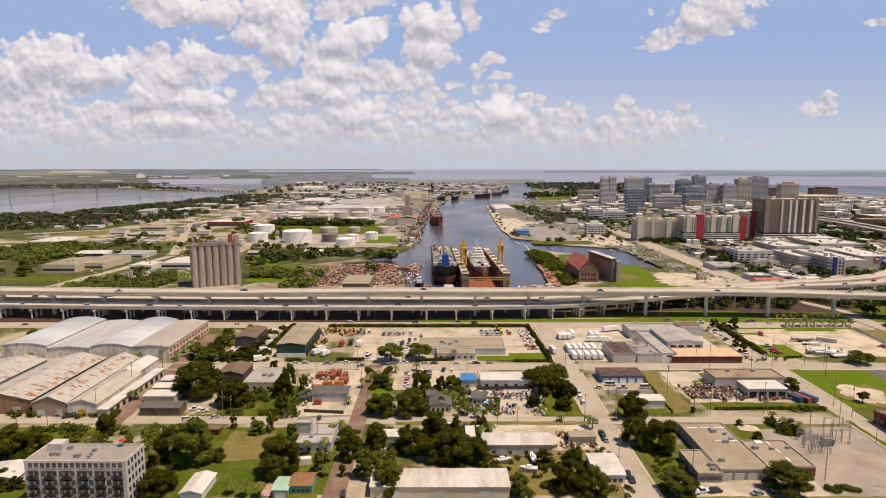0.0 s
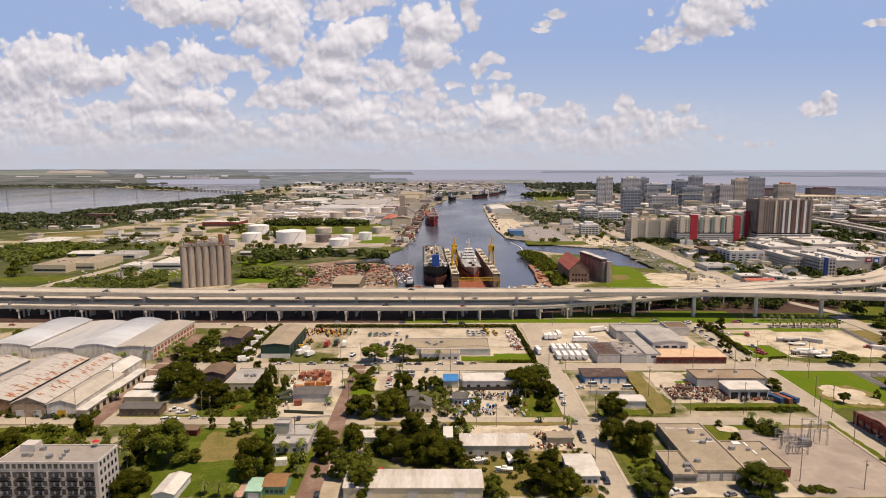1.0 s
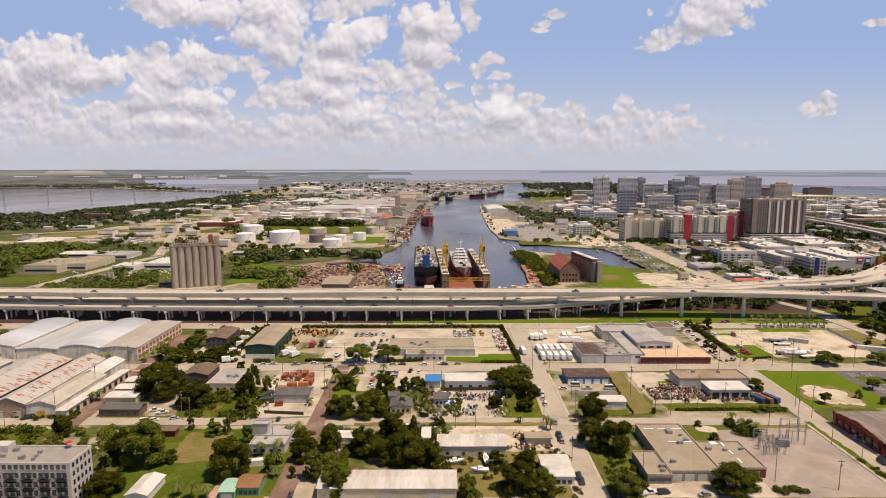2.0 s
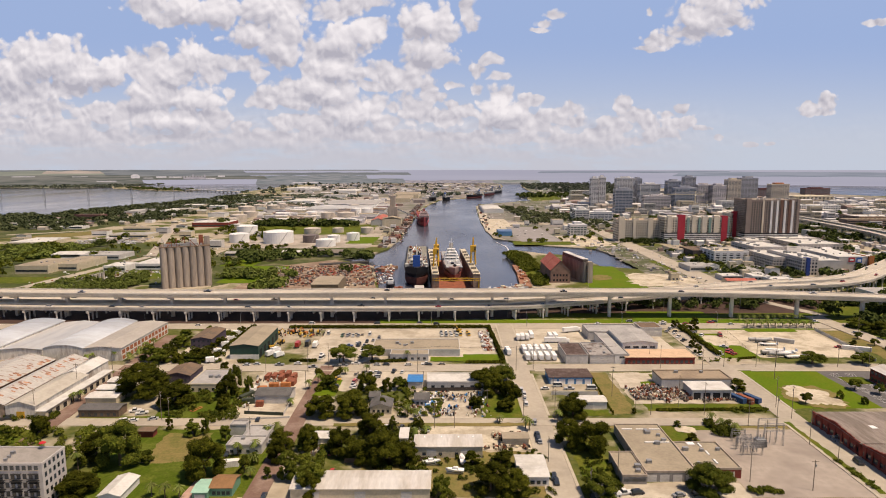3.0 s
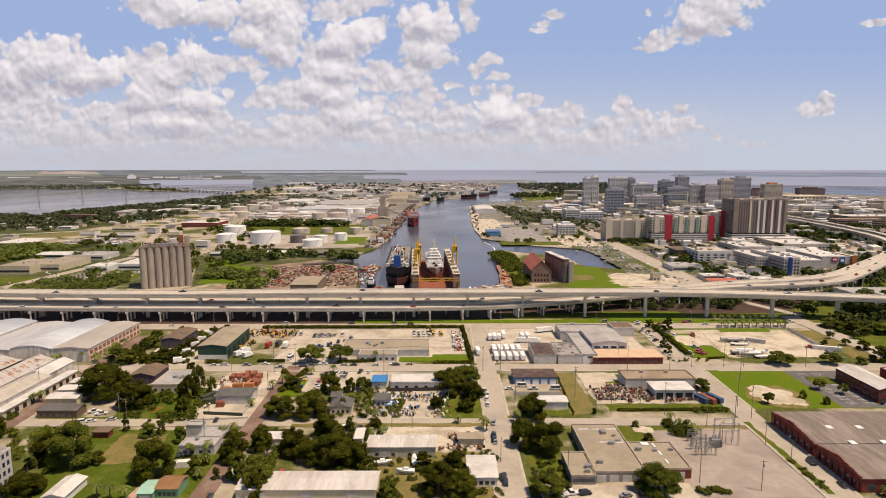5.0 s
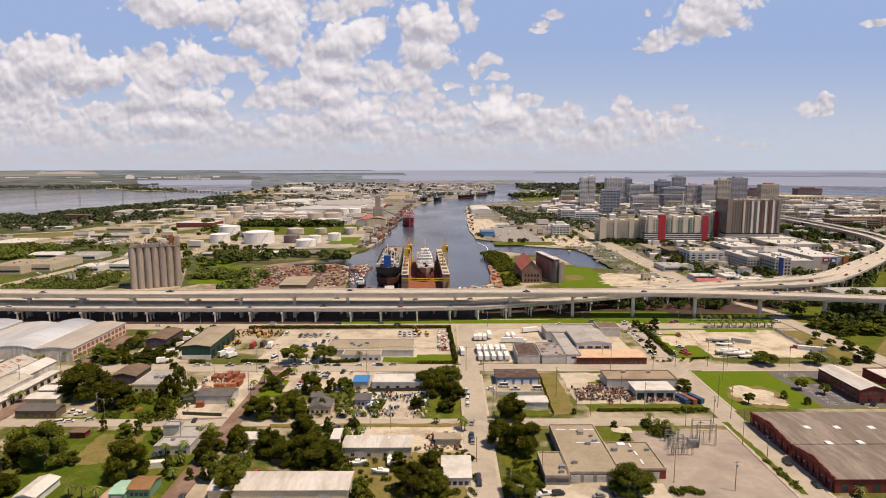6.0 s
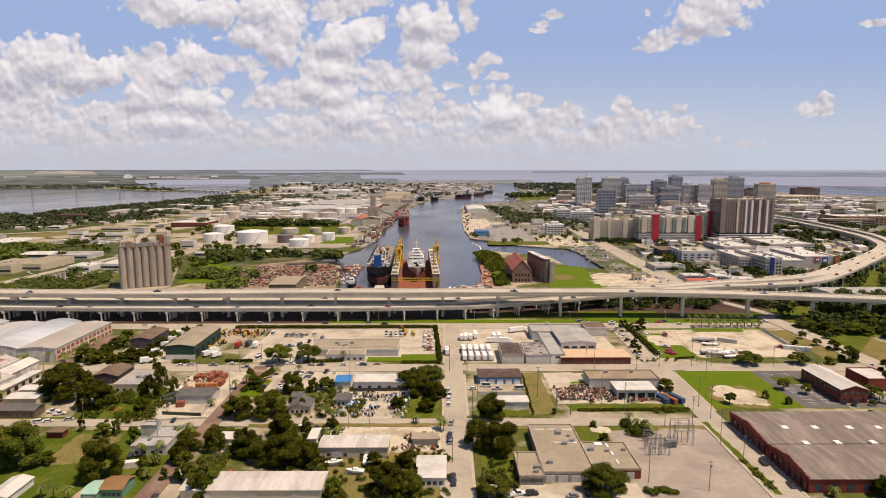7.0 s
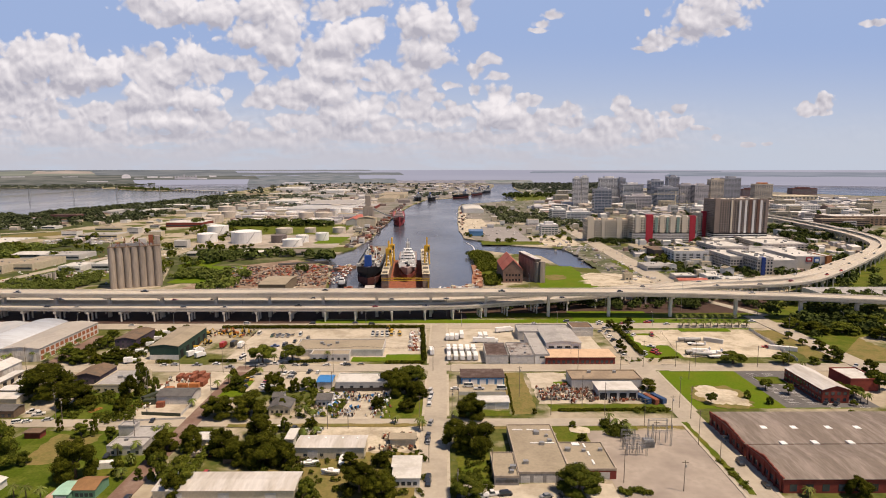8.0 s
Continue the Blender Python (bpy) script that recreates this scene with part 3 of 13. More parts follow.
def slab_of(rows, thick, bm):
    """A thin shell of the given thickness under a grid of points."""
    n, m = len(rows), len(rows[0])
    top = [[bm.verts.new(p) for p in r] for r in rows]
    low = [[bm.verts.new((p[0], p[1], p[2] - thick)) for p in r] for r in rows]
    for i in range(n - 1):
        for j in range(m - 1):
            bm.faces.new((top[i][j], top[i][j + 1], top[i + 1][j + 1], top[i + 1][j]))
            bm.faces.new((low[i][j], low[i + 1][j], low[i + 1][j + 1], low[i][j + 1]))
    for i in range(n - 1):
        bm.faces.new((top[i][0], top[i + 1][0], low[i + 1][0], low[i][0]))
        bm.faces.new((top[i][-1], low[i][-1], low[i + 1][-1], top[i + 1][-1]))
    for j in range(m - 1):
        bm.faces.new((top[0][j], low[0][j], low[0][j + 1], top[0][j + 1]))
        bm.faces.new((top[-1][j], top[-1][j + 1], low[-1][j + 1], low[-1][j]))
    bmesh.ops.recalc_face_normals(bm, faces=bm.faces)
    return bm


def smooth_path(points, step=8.0):
    """Points along a Catmull-Rom curve through the given ones."""
    P = [Vector(p) for p in points]
    P = [P[0] * 2 - P[1], *P, P[-1] * 2 - P[-2]]
    out = []
    for i in range(1, len(P) - 2):
        n = max(1, int((P[i + 1] - P[i]).length / step))
        for k in range(n):
            t = k / n
            out.append(0.5 * (2 * P[i] + (P[i + 1] - P[i - 1]) * t + (2 * P[i - 1] - 5 * P[i] + 4 * P[i + 1] - P[i + 2]) * t * t
                              + (3 * P[i] - P[i - 1] - 3 * P[i + 1] + P[i + 2]) * t ** 3))
    out.append(P[-2])
    return out


def ribbon(path, left, right, z0, z1, bm=None):
    """A band that follows a path, from `left` to `right` metres off it (right is positive), z0 to z1 metres above it."""
    bm = bm or bmesh.new()
    rings = []
    for i, p in enumerate(path):
        d = path[min(i + 1, len(path) - 1)] - path[max(i - 1, 0)]
        nrm = Vector((d.y, -d.x, 0)).normalized()
        rings.append([bm.verts.new(p + nrm * o + Vector((0, 0, z))) for o, z in ((left, z0), (right, z0), (right, z1), (left, z1))])
    for a, b in zip(rings, rings[1:]):
        for k in range(4):
            bm.faces.new((a[k], a[(k + 1) % 4], b[(k + 1) % 4], b[k]))
    bm.faces.new(rings[0])
    bm.faces.new(rings[-1][::-1])
    bmesh.ops.recalc_face_normals(bm, faces=bm.faces)
    return bm


def sheet(x0, y0, x1, y1, z, bm=None, ragged=0.0, seed=1):
    """A flat patch of ground, of which the rim may be ragged."""
    bm = bm or bmesh.new()
    rng = random.Random(seed)
    x0, x1, y0, y1 = min(x0, x1), max(x0, x1), min(y0, y1), max(y0, y1)
    if not ragged:
        bm.faces.new([bm.verts.new(p) for p in ((x0, y0, z), (x1, y0, z), (x1, y1, z), (x0, y1, z))])
        return bm
    pts = []
    for a, b in (((x0, y0), (x1, y0)), ((x1, y0), (x1, y1)), ((x1, y1), (x0, y1)), ((x0, y1), (x0, y0))):
        n = max(2, int(math.hypot(b[0] - a[0], b[1] - a[1]) / max(3.0, ragged * 3)))
        for k in range(n):
            t = k / n
            pts.append((a[0] + (b[0] - a[0]) * t + rng.uniform(-1, 1) * ragged, a[1] + (b[1] - a[1]) * t + rng.uniform(-1, 1) * ragged, z))
    bm.faces.new([bm.verts.new(p) for p in pts])
    bmesh.ops.triangulate(bm, faces=bm.faces[:])
    return bm


LAYER = []


def within(outline):
    """A test of whether a place lies inside an outline."""
    def test(x, y):
        inside = False
        for (ax, ay), (bx, by) in zip(outline, outline[1:] + outline[:1]):
            if (ay > y) != (by > y) and x < ax + (bx - ax) * (y - ay) / (by - ay):
                inside = not inside
        return inside
    return test


def lawn(name, x0, y0, x1, y1, material=None, z=0.03, ragged=0.5, label="mown green lawn beside the street"):
    LAYER.append(name)
    z = 0.02 + 0.0025 * len(LAYER)
    return solid(name, sheet(x0, y0, x1, y1, z, None, ragged, int(abs(x0) * 7 + y0)), material or GRASS, label, name, "structure")

# ---- land, water and the far horizon ----
def land(name, outline, label, z=0.0, depth=3.0):
    """A sheet of land with an upright bank all round."""
    bm = bmesh.new()
    top = [bm.verts.new((x, y, z)) for x, y in outline]
    low = [bm.verts.new((x, y, z - depth)) for x, y in outline]
    for i in range(len(top)):
        j = (i + 1) % len(top)
        bm.faces.new((top[i], low[i], low[j], top[j]))
    f = bm.faces.new(top)
    bmesh.ops.triangulate(bm, faces=[f], ngon_method="EAR_CLIP")
    bmesh.ops.recalc_face_normals(bm, faces=bm.faces)
    return solid(name, bm, GROUND, label, "ground", "structure")


# the shoreline, piece by piece
WEST_SHORE = [(-4700, -4700), (-4700, 1340), (-2600, 1340), (-1092.2, 1405.0), (-1035.8, 1437.5), (-943.8, 1507.5), (-916.9, 1720.0), (-881.2, 2001.7), (-849.0, 2441.0), (-957.7, 2977.5), (-1011.5, 4029.5), (-952.5, 4474.1)]
QUAY_BANK = [(-323.5, 4672.5), (418.6, 4626.9), (460.0, 4328.7), (428.0, 3886.4), (343.6, 3262.1), (274.7, 2876.9), (214.2, 2628.7), (170.5, 2469.0), (118.5, 2327.7), (77.4, 2263.3), (23.8, 2202.6), (-14.1, 1893.2), (-29.8, 1614.9), (-40.1, 1159.3), (-39.9, 986.4), (-50.6, 845.5)]
SHIPYARD_BANK = [(-65.3, 805.1), (-104.3, 748.8), (-53.2, 695.6), (-34.2, 567.0), (-28.0, 511.8), (110.0, 511.8), (117.0, 590.1), (121.0, 649.2), (121.5, 748.8), (126.4, 839.5), (166.8, 799.7), (207.6, 778.5), (216.3, 695.6), (262.8, 667.8), (265.0, 748.8), (249.6, 845.5)]
WHARF_BANK = [(184.0, 883.4), (113.9, 978.3), (111.4, 1258.1), (122.2, 1570.6), (131.4, 1805.8), (150.2, 1920.5), (203.6, 1966.5), (257.5, 2031.7), (345.2, 2100.8), (359.8, 2322.8), (398.1, 2464.1), (468.8, 2623.0), (478.4, 3015.0), (508.0, 3442.7), (567.4, 4077.8), (677.8, 4530.9)]
EAST_SHORE = [(1168.6, 4598.7), (1101.6, 3665.0), (1450.3, 3270.3), (1690.5, 2881.8), (1846.0, 2470.4), (4700, 2200), (4700, -4700)]
land("ground", WEST_SHORE + QUAY_BANK + SHIPYARD_BANK + WHARF_BANK + EAST_SHORE, "flat town land of sandy lots and scrub")
land("ground", [(-3778.9, 3665.0), (-2523.9, 3665.0), (-2443.6, 3557.7), (-2105.6, 3665.0), (-2211.0, 4315.4), (-2496.2, 4829.1), (-4000, 4600)], "low wooded far shore across the lagoon", -0.4)
land("ground", [(-1890, 3470), (-1560, 3350), (-1700, 3640), (-2050, 3990), (-2250, 4080)], "low sandy spit in the lagoon", -0.4)
land("ground", [(-1800, 3420), (-1600, 3230), (-1385, 3110), (-1260, 3190), (-1400, 3330), (-1700, 3500)], "low green islet in the lagoon", -0.4)
solid("water", sheet(-4800, 300, -430, 4850, -1.6), LAGOON, "pale calm lagoon water reflecting the sky", "water", "structure")
solid("water", sheet(-430, 300, 4800, 4850, -1.6), WATER, "grey-blue harbour water with faint ripples", "water", "structure")


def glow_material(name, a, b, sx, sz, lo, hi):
    """An unlit, glowing backdrop colour with the haze of distance mixed in."""
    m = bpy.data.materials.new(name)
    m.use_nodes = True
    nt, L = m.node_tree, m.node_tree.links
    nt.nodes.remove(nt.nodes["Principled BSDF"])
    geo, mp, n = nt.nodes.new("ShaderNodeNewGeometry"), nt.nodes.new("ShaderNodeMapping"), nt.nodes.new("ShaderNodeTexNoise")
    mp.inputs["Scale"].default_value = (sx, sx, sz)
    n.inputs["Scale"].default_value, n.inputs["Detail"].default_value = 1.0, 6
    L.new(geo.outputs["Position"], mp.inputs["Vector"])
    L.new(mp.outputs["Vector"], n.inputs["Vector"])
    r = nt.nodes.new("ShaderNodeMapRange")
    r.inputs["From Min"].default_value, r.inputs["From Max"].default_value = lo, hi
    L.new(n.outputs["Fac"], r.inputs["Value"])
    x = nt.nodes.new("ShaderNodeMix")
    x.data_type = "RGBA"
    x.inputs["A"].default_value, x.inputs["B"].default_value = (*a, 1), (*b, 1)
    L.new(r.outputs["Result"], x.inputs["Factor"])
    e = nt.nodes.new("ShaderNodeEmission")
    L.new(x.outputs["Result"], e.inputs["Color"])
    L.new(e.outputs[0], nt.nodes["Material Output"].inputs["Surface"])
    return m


def far_band(name, label, a0, a1, z0, z1, radius, material, uneven=0.0):
    """A strip of distance on a wide arc, from bearing a0 to a1 (degrees right of ahead)."""
    bm = bmesh.new()
    n = max(8, int(abs(a1 - a0) * 6))
    prev = None
    for k in range(n + 1):
        a = radians(a0 + (a1 - a0) * k / n)
        p = Vector((37 + radius * math.sin(a), radius * math.cos(a), 0))
        e = min(1.0, min(k, n - k) / max(2.0, n * 0.02)) if uneven else 1.0
        top = z0 + (z1 - z0) * e + uneven * noise.noise(p * 0.01)
        cur = [bm.verts.new(p + Vector((0, 0, z0))), bm.verts.new(p + Vector((0, 0, max(z0 + 0.5, top))))]
        if prev:
            bm.faces.new((prev[0], cur[0], cur[1], prev[1]))
        prev = cur
    return solid(name, bm, material, label, "backdrop", "structure")


# Haze is painted into these glowing strip colours; no lamp lights them.
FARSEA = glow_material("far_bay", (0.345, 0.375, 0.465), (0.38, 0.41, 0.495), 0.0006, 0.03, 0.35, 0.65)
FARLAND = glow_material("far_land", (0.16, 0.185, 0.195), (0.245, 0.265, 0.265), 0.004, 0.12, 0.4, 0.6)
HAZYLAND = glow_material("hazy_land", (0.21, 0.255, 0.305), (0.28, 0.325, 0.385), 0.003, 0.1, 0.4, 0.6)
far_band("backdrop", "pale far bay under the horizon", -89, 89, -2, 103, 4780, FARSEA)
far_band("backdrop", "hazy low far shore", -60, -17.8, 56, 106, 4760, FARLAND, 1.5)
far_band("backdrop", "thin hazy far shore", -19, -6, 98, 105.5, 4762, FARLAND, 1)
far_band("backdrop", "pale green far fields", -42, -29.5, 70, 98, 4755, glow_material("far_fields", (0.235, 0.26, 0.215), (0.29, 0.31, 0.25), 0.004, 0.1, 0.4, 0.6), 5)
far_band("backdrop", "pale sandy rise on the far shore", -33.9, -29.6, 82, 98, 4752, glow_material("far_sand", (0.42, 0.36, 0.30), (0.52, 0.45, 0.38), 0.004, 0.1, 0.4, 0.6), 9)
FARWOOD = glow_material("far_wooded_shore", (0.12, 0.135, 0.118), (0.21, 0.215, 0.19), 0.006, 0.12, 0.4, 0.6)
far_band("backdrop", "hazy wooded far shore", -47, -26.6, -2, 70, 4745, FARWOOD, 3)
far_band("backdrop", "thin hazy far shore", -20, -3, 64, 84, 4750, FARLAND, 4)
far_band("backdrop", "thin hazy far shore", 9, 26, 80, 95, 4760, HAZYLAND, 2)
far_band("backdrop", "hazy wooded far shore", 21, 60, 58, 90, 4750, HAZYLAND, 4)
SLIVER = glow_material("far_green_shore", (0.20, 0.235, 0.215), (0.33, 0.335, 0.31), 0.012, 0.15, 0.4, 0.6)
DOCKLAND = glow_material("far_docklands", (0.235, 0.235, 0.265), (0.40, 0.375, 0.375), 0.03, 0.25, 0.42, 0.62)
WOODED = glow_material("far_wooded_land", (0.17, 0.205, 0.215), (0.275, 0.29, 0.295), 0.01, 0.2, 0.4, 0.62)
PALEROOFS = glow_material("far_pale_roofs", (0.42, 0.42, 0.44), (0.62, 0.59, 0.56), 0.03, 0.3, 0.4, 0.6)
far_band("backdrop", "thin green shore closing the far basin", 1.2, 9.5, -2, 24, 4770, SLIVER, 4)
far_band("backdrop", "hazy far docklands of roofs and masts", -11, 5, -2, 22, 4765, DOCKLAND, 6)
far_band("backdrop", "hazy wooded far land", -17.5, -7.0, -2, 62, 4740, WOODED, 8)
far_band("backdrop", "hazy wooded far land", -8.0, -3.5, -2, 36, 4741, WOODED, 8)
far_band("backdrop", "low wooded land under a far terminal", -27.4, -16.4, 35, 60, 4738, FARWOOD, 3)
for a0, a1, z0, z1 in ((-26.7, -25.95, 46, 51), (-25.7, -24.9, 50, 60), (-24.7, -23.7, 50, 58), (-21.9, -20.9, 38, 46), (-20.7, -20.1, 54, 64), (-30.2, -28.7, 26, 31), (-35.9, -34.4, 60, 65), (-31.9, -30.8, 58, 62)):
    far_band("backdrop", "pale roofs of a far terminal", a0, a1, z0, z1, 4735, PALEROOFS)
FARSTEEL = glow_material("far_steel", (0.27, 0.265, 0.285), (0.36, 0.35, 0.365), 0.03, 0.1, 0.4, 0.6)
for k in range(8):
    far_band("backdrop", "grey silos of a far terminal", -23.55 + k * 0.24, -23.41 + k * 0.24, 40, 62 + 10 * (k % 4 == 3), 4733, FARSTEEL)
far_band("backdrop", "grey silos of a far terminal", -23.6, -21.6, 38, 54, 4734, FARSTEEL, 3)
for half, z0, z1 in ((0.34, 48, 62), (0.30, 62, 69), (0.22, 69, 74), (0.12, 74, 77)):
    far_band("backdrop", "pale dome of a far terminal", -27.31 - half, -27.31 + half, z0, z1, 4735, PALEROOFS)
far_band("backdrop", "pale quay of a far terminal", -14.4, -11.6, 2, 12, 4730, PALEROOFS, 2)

# ---- streets ----
# ---- the low bridge over the lagoon ----
def low_bridge():
    t = thing("bridge", "long low grey bridge on short piers over the lagoon", "bridge", -1370, 3180, 0)
    t["kind"] = "structure"
    path = [Vector((0, 0, 7)), Vector((430, -360, 7))]
    part("deck", ribbon(path, -8, 8, -2.5, 0.8), CONC, t)
    for k in range(15):
        x, y = 430 * (k + 0.5) / 15, -360 * (k + 0.5) / 15
        part("pier", box(x - 2, y - 5, -3, x + 2, y + 5, 5), CONC, t)


low_bridge()

# ---- the elevated expressway ----
def viaduct(label, points, half, depth, columns, col_w, reach=None):
    """A bridge deck on columns: slab, girders, two parapets, pier caps."""
    road = thing("elevated_expressway", label, "highway bridge")
    road["kind"] = "structure"
    path = smooth_path(points)
    part("deck", ribbon(path, -half, half, -0.9, 0.0), DECKTOP, road)
    for o in (-half * 0.7, -half * 0.25, half * 0.25, half * 0.7):
        part("girder", ribbon(path, o - 0.4, o + 0.4, -depth, -0.9), CONC, road)
    for o in (-half, half - 0.45):
        part("parapet", ribbon(path, o, o + 0.45, -1.3, 1.0), CONC, road)
    gone = 0.0
    for a, b in zip(path, path[1:]):
        gone += (b - a).length
        if gone < columns:
            continue
        gone = 0.0
        d = (b - a).normalized()
        turn = math.degrees(math.atan2(d.y, d.x))
        pier = thing("pier", "", "", b.x, b.y, 0, turn)
        pier.parent = road
        if reach:
            part("pier_cap", box(-col_w, -reach, b.z - depth - 1.6, col_w, reach, b.z - depth, None), CONC, pier)
            for o in (-reach * 0.75, 0.0, reach * 0.75):
                part("column", tube(0, o, -0.2, b.z - depth - 1.6, col_w * 0.8, 10), CONC, pier, smooth=False)
        else:
            part("pier_cap", prism([(-col_w, -half * 0.7), (col_w, -half * 0.7), (col_w, half * 0.7), (-col_w, half * 0.7)], b.z - depth - 1.2, b.z - depth), CONC, pier)
            part("column", box(-col_w * 0.8, -col_w, -0.2, col_w * 0.8, col_w, b.z - depth - 1.2), CONC, pier)
    return road


def bend(x):
    return 8 * (max(0.0, -x - 100) / 250) ** 2


def road(name, a, b, width, material, label, z=0.0, walk_w=0.0, crossings=()):
    """A straight street from a to b; raised pavements on both sides stop short of each crossing (metres from a, half width)."""
    A, B = Vector((*a, 0)), Vector((*b, 0))
    n = max(2, int((B - A).length / 20))
    ob = solid(name, ribbon([A.lerp(B, k / n) for k in range(n + 1)], -width / 2, width / 2, -0.1, 0.19 + z), material, label, "road", "structure")
    if walk_w:
        length, d = (B - A).length, (B - A).normalized()
        cuts = sorted(crossings)
        begin = 0.0
        for c, h in cuts + [(length + 99, 99)]:
            end = min(length, c - h)
            if end - begin > 4:
                path = [A + d * (begin + (end - begin) * k / 6) for k in range(7)]
                for s in (-1, 1):
                    o = s * (width / 2 + walk_w / 2)
                    solid("pavement", ribbon(path, o - walk_w / 2, o + walk_w / 2, -0.1, 0.32), KERB, "pale concrete pavement with a kerb beside the street", "pavement", "structure")
            begin = c + h
    return ob


road("road", (-650, 424.8), (560, 424.8), 15, ASPHALT, "wide grey frontage road along the viaduct", 0.006)
road("road", (-420, 334), (430, 332), 10, ASPHALT, "pale worn asphalt cross street", 0.005, 1.3, ((252, 8), (362, 9), (492, 9), (615, 10)))
road("road", (-330, 259), (190, 258), 8, ASPHALT, "pale worn asphalt side street", 0.06)
road("road", (71.4, 191.2), (73.6, 431.1), 10.5, ASPHALT, "pale worn asphalt street with kerbs", 0.015, 1.2, ((66, 8), (140, 9)))
road("road", (-38.8, 191.2), (-39.4, 336.1), 8.0, ROADBRICK, "old brick-paved street", 0.07)
road("road", (-146.3, 206.2), (-160.5, 400.7), 8, ROADBRICK, "old brick-paved street beside the sheds", 0.07)
road("road", (188.2, 192.5), (194.2, 408.1), 11, ASPHALT, "pale asphalt street beside the brick warehouse", 0.012, 1.2, ((70, 8), (143, 9)))
road("road", (322.8, 297.2), (318.2, 452.5), 14, ASPHALT, "broad asphalt avenue under the viaduct", 0.3)
# streets beyond the viaduct
road("road", (302.7, 558.6), (318.7, 1125.3), 24, ASPHALT, "broad pale avenue towards downtown", 0.3)
road("road", (-355.7, 770.0), (-520.0, 1210.0), 13, ASPHALT, "pale straight road among sheds", 0.3)
road("road", (-383.3, 553.3), (-356.2, 778.6), 12, ASPHALT, "pale road among sheds", 0.3)
road("road", (-735.0, 1030.2), (-605.4, 1114.6), 9, LOT, "pale gravel road beside scrub", 0.3)
road("road", (-607.9, 847.2), (-569.2, 939.9), 9, LOT, "pale gravel road beside scrub", 0.3)
road("road", (-519.0, 1205.0), (-513.9, 1497.4), 13, LOT, "pale road beside tank farms", 0.3)

# ---- yards, lawns and bare ground ----
LN = lawn


def terrain(name, outline, material, label):
    """A patch of ground with its own outline."""
    LAYER.append(name)
    bm = bmesh.new()
    bm.faces.new([bm.verts.new((x, y, 0.02 + 0.0025 * len(LAYER))) for x, y in outline])
    bmesh.ops.triangulate(bm, faces=bm.faces[:], ngon_method="EAR_CLIP")
    for f in bm.faces:
        f.normal_update()
        if f.normal.z < 0:
            f.normal_flip()
    return solid(name, bm, material, label, name, "structure")


SCRUB = mat("scrub_ground", (0.060, 0.074, 0.022), 0.95, 0.35, 0.03, fine=0.2, col2=(0.16, 0.145, 0.085), spec=0.1, edge=(0.5, 0.66))
terrain("field", [(-1092, 1400), (-1040, 1432), (-948, 1503), (-920, 1720), (-884, 2000), (-853, 2436), (-720, 2440), (-602.3, 1839.3), (-617.7, 1411.3), (-640, 1092.3), (-689.5, 961.5), (-900, 961), (-1400, 1340)], SCRUB, "green wooded land along the lagoon")
terrain("field", [(-612.7, 857.6), (-476.4, 959.7), (-389.3, 855.9), (-250, 581.3), (-520, 560), (-720, 760)], SCRUB, "green scrub land beyond the viaduct")
terrain("field", [(-278.7, 787.1), (-279.3, 900), (-84.2, 853.5), (-70, 775), (-110, 748), (-90, 700), (-160, 640), (-198.8, 570)], SCRUB, "green scrub land beside the silos")
terrain("yard", [(-672.1, 2648.7), (-863.3, 3927.8), (-737.5, 4499.2), (-315.5, 4567.6), (410.2, 4523.9), (450.0, 4268.2), (420.6, 3886.7), (337.4, 3262.3), (271.4, 2904.6), (210.7, 2651.8), (166.9, 2489.3), (117.2, 2354.9), (75.6, 2284.7), (19.5, 2227.0), (-20.4, 1923.4), (-36.0, 1615.0), (-37.5, 1246.8), (-40.3, 1068.8), (-108.1, 1069.5), (-222.5, 1223.6), (-423.3, 1599.3)], URBAN, "flat grey industrial land along the channel")
terrain("yard", [(153.8, 1890.3), (255.8, 1998.1), (345.9, 2064.9), (511.9, 2276.0), (1042.5, 3360.8), (1412.4, 3184.5), (1651.4, 2814.9), (1809.3, 2421.0), (1964.8, 2200.6), (778.8, 989.0), (322.8, 931.3), (230.2, 877.0), (132.3, 955.6), (112.2, 1048.4), (116.2, 1258.0), (128.2, 1570.5)], URBAN, "grey city land beside the channel")
terrain("wharf", [(152.9, 1905.3), (164.6, 1890.1), (128.0, 1271.2), (122.8, 1030.2), (115.9, 1030.2), (109.3, 1096.6), (113.4, 1271.4), (124.4, 1570.6), (134.8, 1805.8)], LOT, "pale concrete wharf apron")
terrain("field", [(428.9, 2590.2), (479.5, 2657.4), (663.0, 2937.2), (989.4, 3868.5), (555.1, 2275.1), (358.0, 2119.0), (368.7, 2322.7)], GRASS, "green wooded spit beside the basin")
terrain("field", [(514.5, 3442.6), (577.2, 4063.8), (674.6, 4447.9), (1147.7, 4513.5), (1273.1, 3520.9), (975.5, 2669.6), (493.6, 2680.6), (484.2, 3014.9)], mat("island_green", (0.115, 0.13, 0.085), 0.95, 0.3, 0.01, fine=0.05, col2=(0.2, 0.19, 0.15), edge=(0.5, 0.62)), "wooded residential island")
LN("yard", -55.7, 344.4, 65.1, 417.0, LOT, 0.035, 0.2, "pale concrete yard full of parked vehicles")
LN("lawn", 188.8, 273.2, 273.1, 328.3, LUSH, 0.03, 0.4, "bright green mown grass field")


